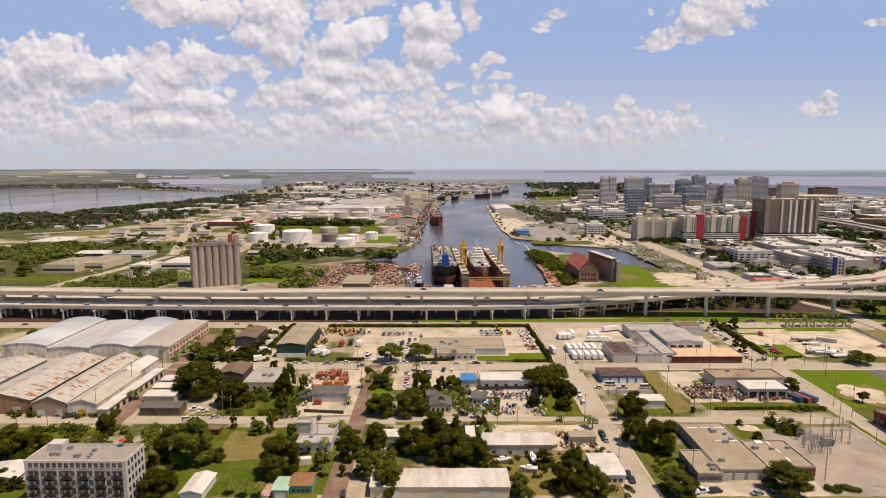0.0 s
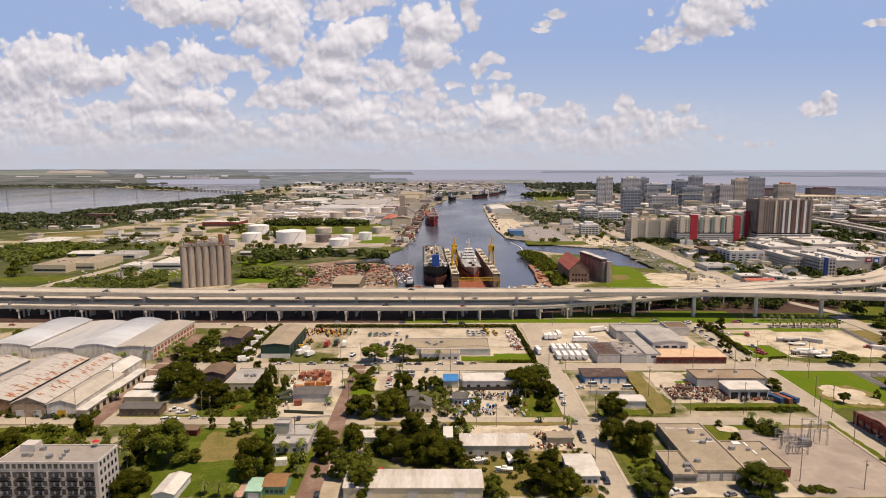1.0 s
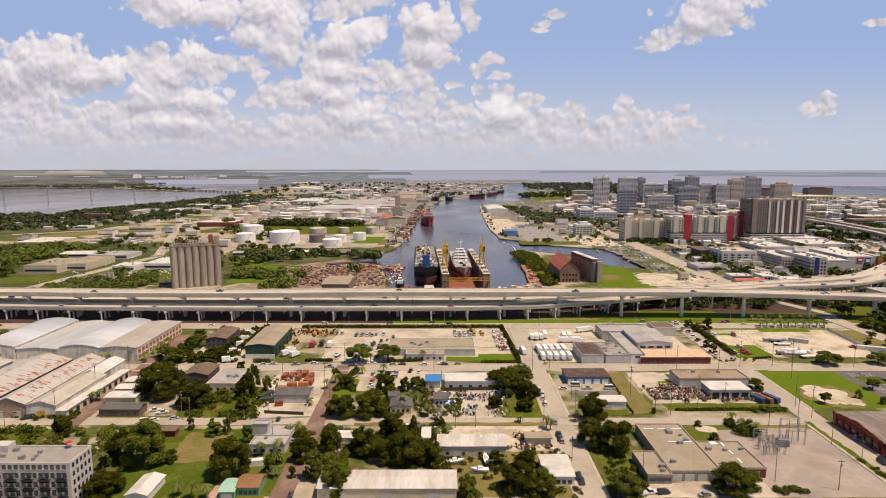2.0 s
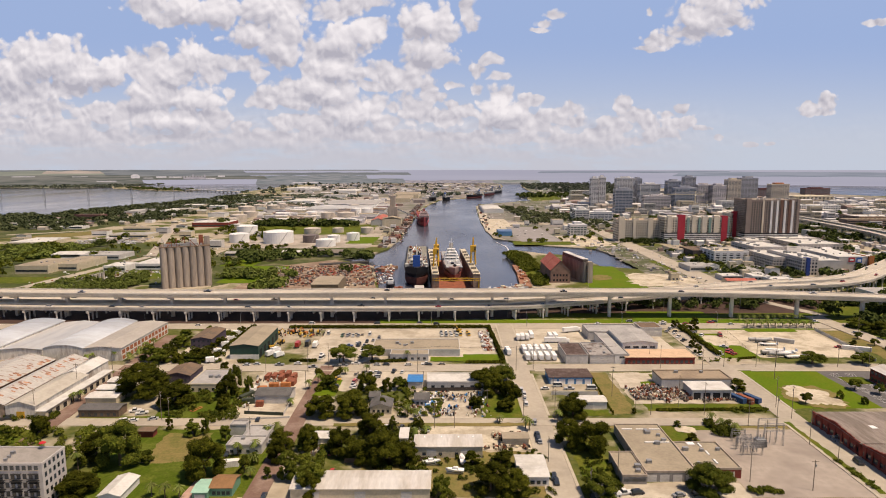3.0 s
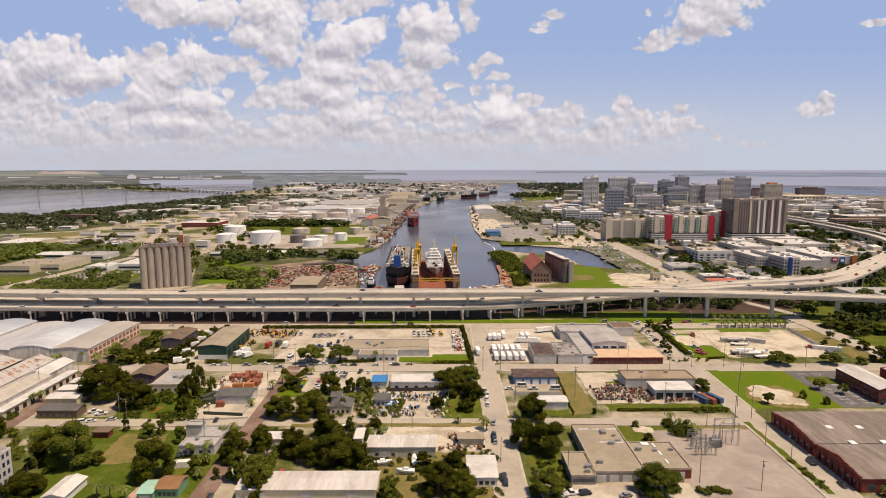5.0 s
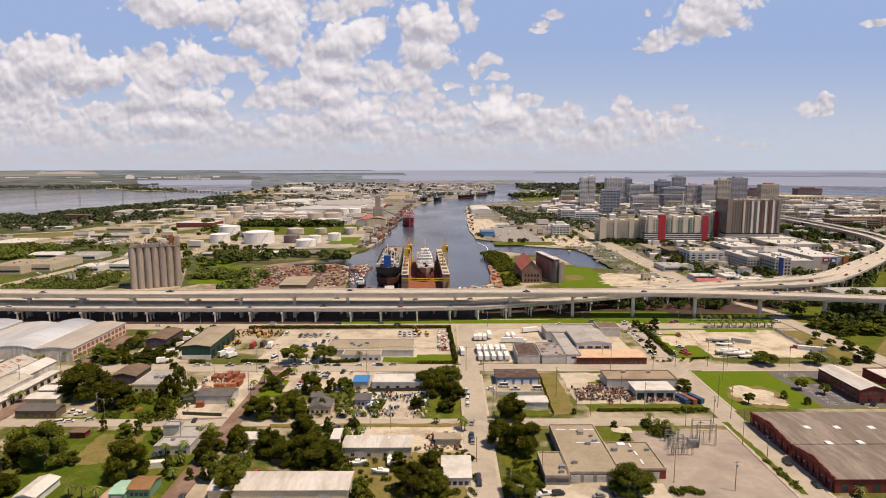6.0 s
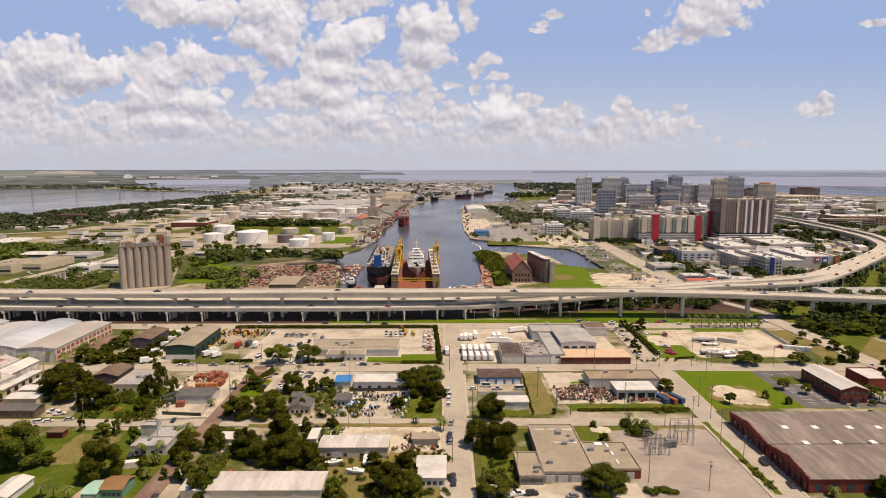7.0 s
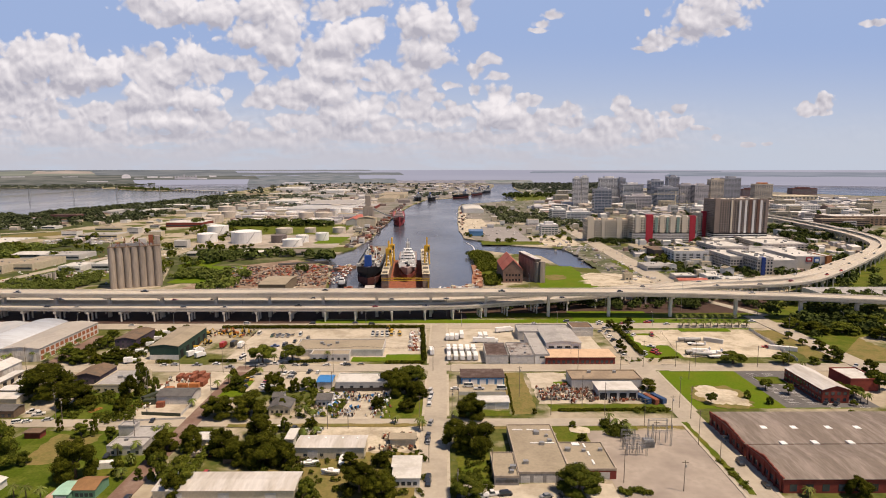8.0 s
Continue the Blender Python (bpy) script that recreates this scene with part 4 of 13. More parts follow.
def blotch(cx, cy, rx, ry, material, seed, label):
    """A worn patch with a wandering rim."""
    rim = []
    for k in range(64):
        q = k * math.tau / 64
        g = 1 + 0.35 * noise.noise(Vector((1.6 * math.cos(q), 1.6 * math.sin(q), seed))) + 0.22 * noise.noise(Vector((5 * math.cos(q), 5 * math.sin(q), seed + 9)))
        rim.append((cx + rx * g * math.cos(q), cy + ry * g * math.sin(q)))
    LAYER.extend([label] * 4)
    bm = bmesh.new()
    z = 0.02 + 0.0025 * len(LAYER)
    mid = bm.verts.new((cx, cy, z))
    ring = [bm.verts.new((x, y, z)) for x, y in rim]
    for k in range(64):
        bm.faces.new((mid, ring[k], ring[(k + 1) % 64]))
    return solid("bare_ground", bm, material, label, "bare ground", "structure")


LN("car_park", 241.8, 274.2, 287.6, 329.0, DARKLOT, 0.055, 0.0, "dark asphalt car park with painted bays")
LN("field", 108.4, 267.7, 120.6, 324.5, DRYGRASS, 0.03, 0.5, "dry brown grass plot")
LN("yard", 123.2, 279.8, 191.3, 324.2, LOT, 0.03, 0.8, "pale yard strewn with scrap")
LN("lawn", 127.0, 270.2, 186.1, 278.9, GRASS, 0.045, 0.6)
LN("lawn", 82.5, 251.4, 183.6, 259.4, DRYGRASS, 0.03, 0.6)
LN("lawn", 124.5, 237.5, 162.5, 258.7, GRASS, 0.035, 0.8)
LN("yard", 138.0, 193.0, 184.5, 249.6, mat("stained_concrete", (0.325, 0.278, 0.232), 0.95, 0.2, 0.05, fine=0.4, col2=(0.25, 0.212, 0.18)), 0.04, 0.3, "bare stained concrete yard of a substation")
LN("yard", 80.3, 342.5, 102.3, 430.3, LOT, 0.03, 0.2, "pale yard of parked box trucks")
LN("yard", 102.3, 343.4, 177.7, 433.1, LOT, 0.025, 0.2, "pale concrete yard round workshops")
LN("yard", 223.7, 351.0, 290.5, 414.0, SAND, 0.035, 0.6, "bare sandy lorry yard")
LN("lawn", 198.4, 414.0, 299.7, 424.4, LUSH, 0.045, 0.2, "bright green verge beside the road")
LN("lawn", 192.0, 350.0, 223.5, 404.0, LUSH, 0.045, 0.5)
LN("bare_ground", 206.0, 375.0, 224.0, 399.0, SAND, 0.055, 2.0, "pale dirt track across a lawn")
LN("lawn", (-20), 433, 330, 444, LUSH, 0.03, 0.3, "green verge under the viaduct")
# Bare earth with the viaduct's shadow darkened into its colour.
LN("bare_ground", (-660), 433, (-20), 486, mat("shade_darkened_earth", (0.066, 0.038, 0.028), 0.95, 0.25, 0.1), 0.02, 0.3, "bare earth under the viaduct, darkened for its shade")
LN("bare_ground", (-20), 446, 120, 486, mat("shade_darkened_earth", (0.066, 0.038, 0.028), 0.95, 0.25, 0.1), 0.02, 0.3, "bare earth under the viaduct, darkened for its shade")
LN("yard", -38.3, 296.4, 21.8, 328.2, LOT, 0.03, 0.4, "pale sandy car yard")
LN("yard", 12.5, 259.6, 42.2, 296.1, LOT, 0.03, 1.0, "pale yard strewn with junk")
LN("lawn", 46.5, 260.6, 66.7, 292.7, GRASS, 0.04, 0.6)
LN("yard", 14.4, 230.7, 68.0, 256.4, SAND, 0.02, 0.8, "sandy yard behind the workshop")
LN("lawn", -3.6, 195.5, 68.9, 229.7, DRYGRASS, 0.025, 0.8)
LN("lawn", 81.0, 205.0, 93.5, 248.5, GRASS, 0.03, 0.6)
LN("yard", 81.1, 188.1, 137.5, 205.1, LOT, 0.035, 0.3, "pale concrete forecourt")
LN("lawn", 80.5, 188.1, 192.7, 195.0, DRYGRASS, 0.05, 0.3)
LN("lawn", -107.6, 260.1, -74.2, 301.5, DEEPGRASS, 0.035, 0.8)
LN("lawn", -107.8, 195.4, -41.8, 251.1, DEEPGRASS, 0.03, 0.8)
LN("field", -92.4, 221.2, -72.3, 247.1, DRYGRASS, 0.045, 1.0, "dry grass field")
LN("lawn", -108.4, 194.7, -87.5, 212.3, DEEPGRASS, 0.05, 0.8)
LN("lawn", -79.5, 194.7, -60.6, 221.2, DEEPGRASS, 0.05, 0.8)
LN("yard", -74.2, 260.1, -42.3, 327.3, LOT, 0.03, 0.5, "pale yard of containers")
LN("yard", -137.3, 336.1, -101.3, 421.5, LOT, 0.025, 0.5, "pale lot behind hedges")
LN("lawn", -141.4, 257.6, -106.7, 265.2, GRASS, 0.04, 0.6)
LN("yard", -204.8, 260.1, -148.7, 269.1, LOT, 0.03, 0.4, "pale forecourt of the sheds")
LN("lawn", -190.4, 228.2, -144.2, 251.1, GRASS, 0.03, 0.8)
LN("field", 172.3, 559.5, 229.4, 691.6, LUSH, 0.05, 1.0, "bright green field beside the inlet")

LN("field", -238.2, 695.4, -197.8, 757.7, LUSH, 0.05, 1.0, "bright green field among trees")
terrain("bare_ground", [(-175, 556), (-172, 692), (-110, 744), (-58, 692), (-37, 570), (-34, 556)], mat("rusty_earth", (0.20, 0.135, 0.095), 0.95, 0.3, 0.06, fine=0.6, col2=(0.30, 0.23, 0.165)), "rusty brown earth of the shipyard")
LN("yard", -100.7, 555.4, -66.0, 600.3, LOT, 0.05, 0.6, "pale yard of the shipyard")
LN("yard", 117.5, 1039.2, 170.4, 1357.0, SAND, 0.05, 1.0, "pale sandy wharf yard")
LN("yard", 153.4, 904.5, 218.6, 1170.5, mat("grey_lot", (0.27, 0.25, 0.235), 0.95, 0.15, 0.05, fine=0.3), 0.05, 1.0, "grey asphalt lot with small trees")
LN("road", 169.9, 1218.9, 339.0, 1269.6, LOT, 0.05, 0.5, "pale service road beside the park")
LN("yard", 221.8, 877.1, 289.3, 1010.9, SAND, 0.06, 1.0, "bare sandy lot")
LN("yard", -363.6, 1225.3, -128.6, 2386.3, TANKYARD, 0.05, 4.0, "pale industrial yards")
LN("yard", -294.0, 856.5, -79.4, 1176.2, TANKYARD, 0.05, 4.0, "pale tank farm yard")
LN("lawn", -361.8, 1035.2, -103.2, 1224.3, GRASS, 0.07, 4.0, "green strip between tanks")
LN("lawn", -121.3, 907.1, -77.6, 998.1, LUSH, 0.08, 2.0)
LN("yard", 255.5, 578.4, 395.8, 874.8, CITYGROUND, 0.04, 3.0, "pale city lots")
LN("yard", 292.0, 917.1, 775.1, 2103.9, CITYGROUND, 0.03, 6.0, "pale city streets")
# More earth that has the shade of the decks in its colour.
LN("bare_ground", 90, 462, 420, 512, mat("shade_darkened_earth", (0.066, 0.038, 0.028), 0.95, 0.25, 0.1), 0.03, 0.6, "bare earth under the viaduct, darkened for its shade")
LN("lawn", 95, 446, 330, 463, GRASS, 0.03, 0.6, "bright green grass under and beside the viaduct")
LN("lawn", 330, 395, 470, 436, GRASS, 0.03, 1.0, "green ground under dense trees")
LN("lawn", 298.3, 343.1, 359.2, 411.3, DRYGRASS, 0.03, 1.0, "dry grass lot beside the avenue")
LN("lawn", 286.5, 645.5, 342.7, 734.0, GRASS, 0.03, 1.5, "green grass between low shops")
LN("lawn", 320.8, 652.4, 383.9, 707.2, GRASS, 0.03, 1.5, "green grass between low shops")
LN("field", 138.8, 891.0, 233.1, 932.5, GRASS, 0.03, 1.0, "overgrown bank along the inlet")
road("road", (329.3, 453.0), (266.7, 593.1), 9, ASPHALT, "asphalt street passing under the viaduct", 0.3)

LN("lawn", 330, 440, 640, 475, GRASS, 0.03, 1.5, "green verge in the shade of the viaduct")
LN("lawn", 176.5, 440.0, 238.9, 468.5, LUSH, 0.03, 0.5, "bright green verge with palms")
LN("lawn", 245.0, 408.2, 281.0, 442.8, LUSH, 0.03, 0.5, "bright green verge planted with young palms")
terrain("field", [(336.3, 475.5), (320.9, 419.8), (325.3, 356.3), (417.8, 452.5), (450.6, 517.6), (370.0, 518.1)], GRASS, "green ground under dense trees beside the avenue")
LN("field", 119.5, 576.7, 137.0, 764.3, GRASS, 0.05, 1.5, "overgrown bank beside the brick warehouse")
terrain("field", [(398.7, 536.3), (504.4, 511.6), (777.5, 844.9), (710.3, 816.1), (580.7, 695.6), (459.6, 590.6)], GRASS, "green ground in the bend of the ramp")
LN("lawn", -589.5, 758.5, -485.6, 827.7, GRASS, 0.04, 3.0, "green scrub between sheds and roads")
terrain("field", [(-709, 972), (-632, 984), (-572, 1040), (-609, 1106), (-668, 1032)], DRYGRASS, "dry grass field beside a pale road")
LN("lawn", -378.8, 615.0, -271.2, 664.0, GRASS, 0.04, 2.0, "green strip between low sheds")
LN("lawn", -461.3, 590.1, -381.0, 624.9, GRASS, 0.04, 2.0, "green strip between low sheds")
LN("lawn", -203.1, 590.1, -151.5, 695.6, LUSH, 0.04, 2.0, "bright green field beside the silos")
LN("lawn", -162.7, 187.7, -142.4, 211.1, GRASS, 0.04, 1.0, "green ground under bushes beside the apartments")
terrain("field", [(-3668.7, 3557.7), (-2450.3, 3557.7), (-2105.6, 3665.0), (-2155.4, 4167.6), (-2391.9, 4609.7), (-4748.7, 4609.7)], mat("far_shore_green", (0.12, 0.135, 0.09), 0.95, 0.3, 0.01, fine=0.05, col2=(0.2, 0.19, 0.14), edge=(0.5, 0.62)), "low wooded land across the lagoon")
PX, PY = 258.5, 602.4
blotch(PX, PY, 42, 38, SAND, 5, "bare sandy ground beside the avenue")
blotch(PX - 62, PY + 18, 14, 14, DRYGRASS, 6, "thin dry grass beside the inlet")
PX, PY = 216.8, 287.9
blotch(PX, PY, 14.5, 15.5, DRYGRASS, 1, "thin dry grass round a bare patch")
blotch(PX - 1, PY + 2, 10.5, 12, SAND, 2, "bare pale sand patch in the grass")
blotch(PX + 6, PY - 6, 5, 5, SAND, 3, "bare pale sand patch in the grass")


A = [(x, 443.5 + bend(x), 10.1) for x in (-760, -600, -450, -350, -250, -150, -50, 10)]
A += [(55, 446, 10.2), (105, 453, 10.2), (216, 489, 10.2), (300, 517, 10.6), (396.7, 534.3, 11), (474.3, 588.4, 12), (647.1, 757.3, 12), (720.2, 862.1, 12), (765.2, 1010.1, 12), (801.9, 1262.0, 12), (814.4, 1512.4, 12)]
B = [(x, 467 + bend(x), 10.6) for x in (-760, -600, -450, -350, -250, -150, -50, 50)]
B += [(100, 474, 10.4), (216, 506, 10.2), (300, 531, 10.6), (409.1, 559.9, 11), (486.8, 616.1, 12), (626.2, 746.7, 12), (687.2, 835.1, 12), (730.9, 973.3, 12), (768.0, 1219.0, 12)]

viaduct("pale concrete expressway on rows of round columns, cars on it", A, 6.0, 2.4, 21, 0.8, 6.5)
viaduct("pale concrete expressway carriageway on round columns behind another", B, 6.5, 2.4, 16.5, 0.8, 6.5)
UP = [(x, 453 + bend(x), 20.2 - 0.9 * min(1, max(0, -x - 60) / 100)) for x in (-760, -600, -450, -350, -250, -150, -50, 50, 150)] + [(230, 452, 20.0), (320, 447, 18.6), (420, 438, 16.5), (560, 420, 14)]
viaduct("pale concrete box girder express lanes raised on single columns", UP, 7.8, 2.9, 41, 1.3)

# ---- buildings of the town ----
SHARED = {}


def pane_mesh(w, h, material=None, key="window_pane"):
    """One window: a proud frame with a sill, shared by windows of the same size."""
    w, h = round(w, 1), round(h, 1)
    k = (key, w, h, material.name if material else "")
    if k not in SHARED:
        bm = box(-w / 2, -0.06, 0, w / 2, 0.1, h)
        SHARED[k] = mesh_of(key, bm, material or GLASS)
    return SHARED[k]


def windows_on(parent, x0, x1, y, z0, rows, storey, cols, w, h, material=None, side="front", name="window", sill=False):
    """Rows of windows on a wall that faces the viewer (front), or the left or right."""
    me = pane_mesh(w, h, material)
    sl = pane_mesh(w + 0.3, 0.2, KERB, "window_sill") if sill else None
    for r in range(rows):
        for c in range(cols):
            a = x0 + (x1 - x0) * (c + 0.5) / cols
            z = z0 + r * storey
            m = pose(a, y, z) if side == "front" else pose(y, a, z, 0, 0, -90 if side == "left" else 90)
            ob = part(name, me, None, parent, "", m)
            if sl:
                part("window_sill", sl, None, ob, "", pose(0, -0.06, -0.2))


def arch_roof(x0, y0, x1, y1, z0, rise, over=0.3):
    rows = []
    for y in (y0 - over, y1 + over):
        rows.append([(x0 - over + (x1 - x0 + 2 * over) * k / 12, y, z0 + rise * math.sin(math.pi * k / 12) ** 0.8) for k in range(13)])
    return slab_of(rows, 0.18, bmesh.new())


def building(name, label, category, x0, y0, x1, y1, h, wall, roof, style="flat", rise=1.5, front=None, side=None, doors=0, vents=0, group="", door_mat=None, seed=0, cap=None):
    """A house or shed: walls, a roof of its style, windows and doors on the sides that are seen, vents on the roof."""
    y0, y1 = min(y0, y1), max(y0, y1)
    t = thing(name, label, category, x0, y0, 0, 0, group)
    w, d = x1 - x0, y1 - y0
    rng = random.Random(int(abs(x0) * 31 + y0 * 17))
    bm = box(0, 0, -0.2, w, d, h)
    if style in ("gable_x", "gable_y", "arch"):
        n = 13 if style == "arch" else 3
        for far in (0, 1):
            if style == "gable_x":
                p = [(far * w, d * k / 2, h + (rise if k == 1 else 0) - 0.1) for k in range(3)]
            elif style == "gable_y":
                p = [(w * k / 2, far * d, h + (rise if k == 1 else 0) - 0.1) for k in range(3)]
            else:
                p = [(w * k / 12, far * d, h + rise * math.sin(math.pi * k / 12) ** 0.8 - 0.1) for k in range(n)]
            bm.faces.new([bm.verts.new(q) for q in (p if far == 0 else p[::-1])])
    part("wall", bm, wall, t)
    if style == "flat":
        part("roof", box(0.35, 0.35, h, w - 0.35, d - 0.35, h + 0.08), roof, t)
        bp = box(-0.1, -0.1, h - 0.3, w + 0.1, 0.3, h + 0.55)
        box(-0.1, d - 0.3, h - 0.3, w + 0.1, d + 0.1, h + 0.55, bp)
        box(-0.1, 0.3, h - 0.3, 0.3, d - 0.3, h + 0.55, bp)
        box(w - 0.3, 0.3, h - 0.3, w + 0.1, d - 0.3, h + 0.55, bp)
        if y0 < 620:
            part("parapet", bp, cap or wall, t)
        else:
            bp.free()
            part("parapet", box(-0.1, -0.1, h - 0.3, w + 0.1, 0.3, h + 0.55), wall, t) if h > 11 else None
    elif style == "arch":
        part("roof", arch_roof(0, 0, w, d, h, rise), roof, t, smooth=True)
    elif style == "slab":
        part("roof", box(-0.5, -0.5, h, w + 0.5, d + 0.5, h + 0.3), roof, t)
    else:
        part("roof", gable(0, 0, w, d, h, rise, style[-1]), roof, t)
    for k in range(vents):
        vx, vy = rng.uniform(0.12, 0.88) * w, rng.uniform(0.15, 0.85) * d
        s = rng.uniform(0.5, 1.1)
        if style in ("flat", "slab"):
            vb = box(vx - s, vy - s * 0.8, h + 0.05, vx + s, vy + s * 0.8, h + 0.5 + s * 0.8)
            box(vx - s * 1.08, vy - s * 0.88, h + 0.5 + s * 0.8, vx + s * 1.08, vy + s * 0.88, h + 0.6 + s * 0.8, vb)
            part("roof_unit", vb, STEEL, t, "grey metal air unit")
    if front and y0 > 620:
        z0, rows, storey = front[:3]
        for r in range(rows):
            part("window_band", box(1, -0.1, z0 + r * storey, w - 1, 0.1, z0 + r * storey + front[5]), GLASS, t)
    elif front:
        windows_on(t, 0.6, w - 0.6, 0, *front)
    if side:
        which, *rest = side
        windows_on(t, 0.6, d - 0.6, 0 if which == "left" else w, *rest, side=which)
    for k in range(doors):
        a = w * (k + 0.5) / doors
        dw, dh = min(1.9, w / doors * 0.36), min(3.6, h * 0.72)
        db = box(a - dw, -0.09, 0, a + dw, 0.1, dh)
        for z in (dh * 0.25, dh * 0.5, dh * 0.75):
            box(a - dw, -0.12, z - 0.04, a + dw, -0.08, z + 0.04, db)
        part("door", db, door_mat or GREYWALL, t, "closed roller door")
    return t


BURNT = mat("burnt_brown_roof", (0.075, 0.048, 0.04), 0.95, 0.3, 0.2, fine=1.2, col2=(0.14, 0.105, 0.09))
RUINED = mat("ruined_roof", (0.30, 0.28, 0.26), 0.95, 0.3, 0.12, fine=1.4, col2=(0.09, 0.06, 0.05), edge=(0.52, 0.62))
BROWNTAN = mat("tan_brown_roof", (0.30, 0.235, 0.165), 0.95, 0.2, 0.12, fine=0.9, col2=(0.235, 0.18, 0.125))
OLDGREY = mat("old_grey_block", (0.25, 0.235, 0.22), 0.9, 0.25, 0.3, fine=0.8)
TANEDGE = mat("tan_roof_edge", (0.36, 0.30, 0.235), 0.85, 0.2, 0.3, fine=0.8)
BRICKORANGE = mat("orange_brick", (0.36, 0.13, 0.06), 0.9, 0.2, 0.4)
# street blocks nearest the viewer, to the right
building("brick_warehouse", "long red brick warehouse with a weathered brown roof of two ridges", "warehouse", 196.4, 198.4, 278.9, 224.4, 5.5, BRICKRED, OLDROOF, "gable_x", 1.0, side=("left", 1.2, 1, 4, 9, 2.4, 2.0), front=(0.8, 1, 4, 14, 2.6, 2.6))
building("brick_warehouse", "red brick warehouse bay with skylights in a brown roof", "warehouse", 196.3, 225.8, 278.3, 256.5, 5.5, BRICKRED, OLDROOF, "gable_x", 1.0, side=("left", 1.2, 1, 4, 10, 2.4, 2.0))


def stepped_parapet(x, y0, y1, h, rise, label):
    """The stepped brick top of a long side wall."""
    t = thing("stepped_parapet", label, "parapet", x, y0, 0)
    n = 18
    d = (y1 - y0) / n
    for k in range(n):
        u = abs((k + 0.5) / n - 0.5) * 2
        top = h + 0.3 + (rise + 0.9) * (1 - u)
        part("parapet_step", box(-0.25, k * d, h - 1.0, 0.25, (k + 1) * d, round(top / 0.35) * 0.35), BRICKRED, t)
    for k in range(7):
        part("pilaster", box(-0.45, (k + 0.3) * (y1 - y0) / 7, 0, -0.05, (k + 0.3) * (y1 - y0) / 7 + 0.8, h), BRICKRED, t)


STEPS_NEAR = (196.4, 198.4, 278.9, 224.4, 5.5)
STEPS_FAR = (196.3, 225.8, 278.3, 256.5, 5.5)
stepped_parapet(STEPS_NEAR[0] - 0.1, STEPS_NEAR[1], STEPS_NEAR[3], 5.5, 1.0, "stepped red brick parapet along the warehouse side")
stepped_parapet(STEPS_FAR[0] - 0.1, STEPS_FAR[1], STEPS_FAR[3], 5.5, 1.0, "stepped red brick parapet along the warehouse side")


def skylight(x, y, z, w=2.6, d=3.0, tilt=0.0):
    t = thing("skylight", "white translucent skylight panel on a roof", "skylight", x, y, z, 0, "skylights")
    part("curb", box(-w / 2, -d / 2, -0.25, w / 2, d / 2, 0.12), GREYWALL, t)
    part("panel", box(-w / 2 + 0.15, -d / 2 + 0.15, 0.12, w / 2 - 0.15, d / 2 - 0.15, 0.22), WHITEPAINT, t)


skylight(210.8, 238.8, 6.25)
skylight(223.5, 238.7, 6.25)
skylight(238.0, 238.6, 6.25)
skylight(250.2, 238.5, 6.25)
skylight(224.6, 226.0, 5.8)
skylight(211.6, 225.6, 5.8)
skylight(238.9, 225.9, 5.8)
skylight(107.2, 242.1, 4.0, 4.6, 0.8)
skylight(113.3, 242.0, 4.0, 4.6, 0.8)
skylight(119.1, 242.0, 4.0, 4.6, 0.8)
skylight(113.1, 229.9, 4.0, 4.6, 0.8)
skylight(118.5, 229.8, 4.0, 4.6, 0.8)
skylight(128.9, 228.8, 4.0, 3.2, 3.0)
skylight(132.2, 227.3, 4.0, 0.9, 3.6)
skylight(132.4, 220.6, 4.0, 0.9, 3.6)
skylight(132.5, 213.8, 4.0, 0.9, 3.6)
building("flat_roofed_shop", "long grey workshop with a tan gravel flat roof", "workshop", 103.2, 206.2, 122.2, 247.0, 3.8, OLDGREY, TANROOF, "flat", doors=4, vents=6, cap=TANEDGE)
building("flat_roofed_shop", "low grey workshop wing with a tan flat roof", "workshop", 94.0, 204.2, 103.0, 222.4, 3.4, OLDGREY, TANROOF, "flat", front=(1.2, 1, 3, 5, 1.8, 1.2), vents=2, cap=TANEDGE)
building("brick_shop", "red brick workshop with a tan flat roof and skylights", "workshop", 122.4, 208.4, 139.8, 230.0, 3.8, BRICKRED, TANROOF, "flat", doors=2, vents=4, cap=TANEDGE)
building("blue_shop", "pale blue garage with a brown flat roof and white roller doors", "garage", 85.6, 306.4, 108.6, 319.4, 3.8, BLUEWALL, BURNT, "slab", doors=5, door_mat=WHITEPAINT)
building("white_shed", "white metal shed with a shallow roof beside trees", "shed", 90.0, 273.5, 107.4, 281.4, 3.6, WHITEWALL, WHITEROOF, "gable_x", 0.7, doors=1)
building("scrapyard_shop", "grey scrapyard building with a tan-brown flat roof", "workshop", 143.0, 298.5, 179.9, 312.3, 5.5, GREYWALL, BROWNTAN, "flat", vents=2, cap=BROWNTAN)
building("white_canopy", "white flat canopy roof of the scrapyard shop", "workshop", 153.5, 284.7, 173.0, 296.4, 5.0, GREYWALL, WHITEROOF, "slab", doors=4, door_mat=DARK)
building("old_shop", "grey block building with a burnt brown roof", "workshop", 101.4, 339.8, 114.7, 364.9, 5.0, GREYWALL, BURNT, "flat", doors=2, cap=GREYROOF)
building("old_shop", "grey block building with a ruined grey roof", "workshop", 115.7, 339.7, 130.1, 366.0, 5.0, GREYWALL, RUINED, "flat", doors=3, vents=3, cap=GREYROOF)
building("white_hall", "white hall with a pale gable roof and a row of windows", "hall", 139.9, 355.9, 161.6, 388.3, 8.0, WHITEWALL, GREYROOF, "gable_y", 1.6, front=(4.6, 1, 3, 4, 3.4, 1.4))
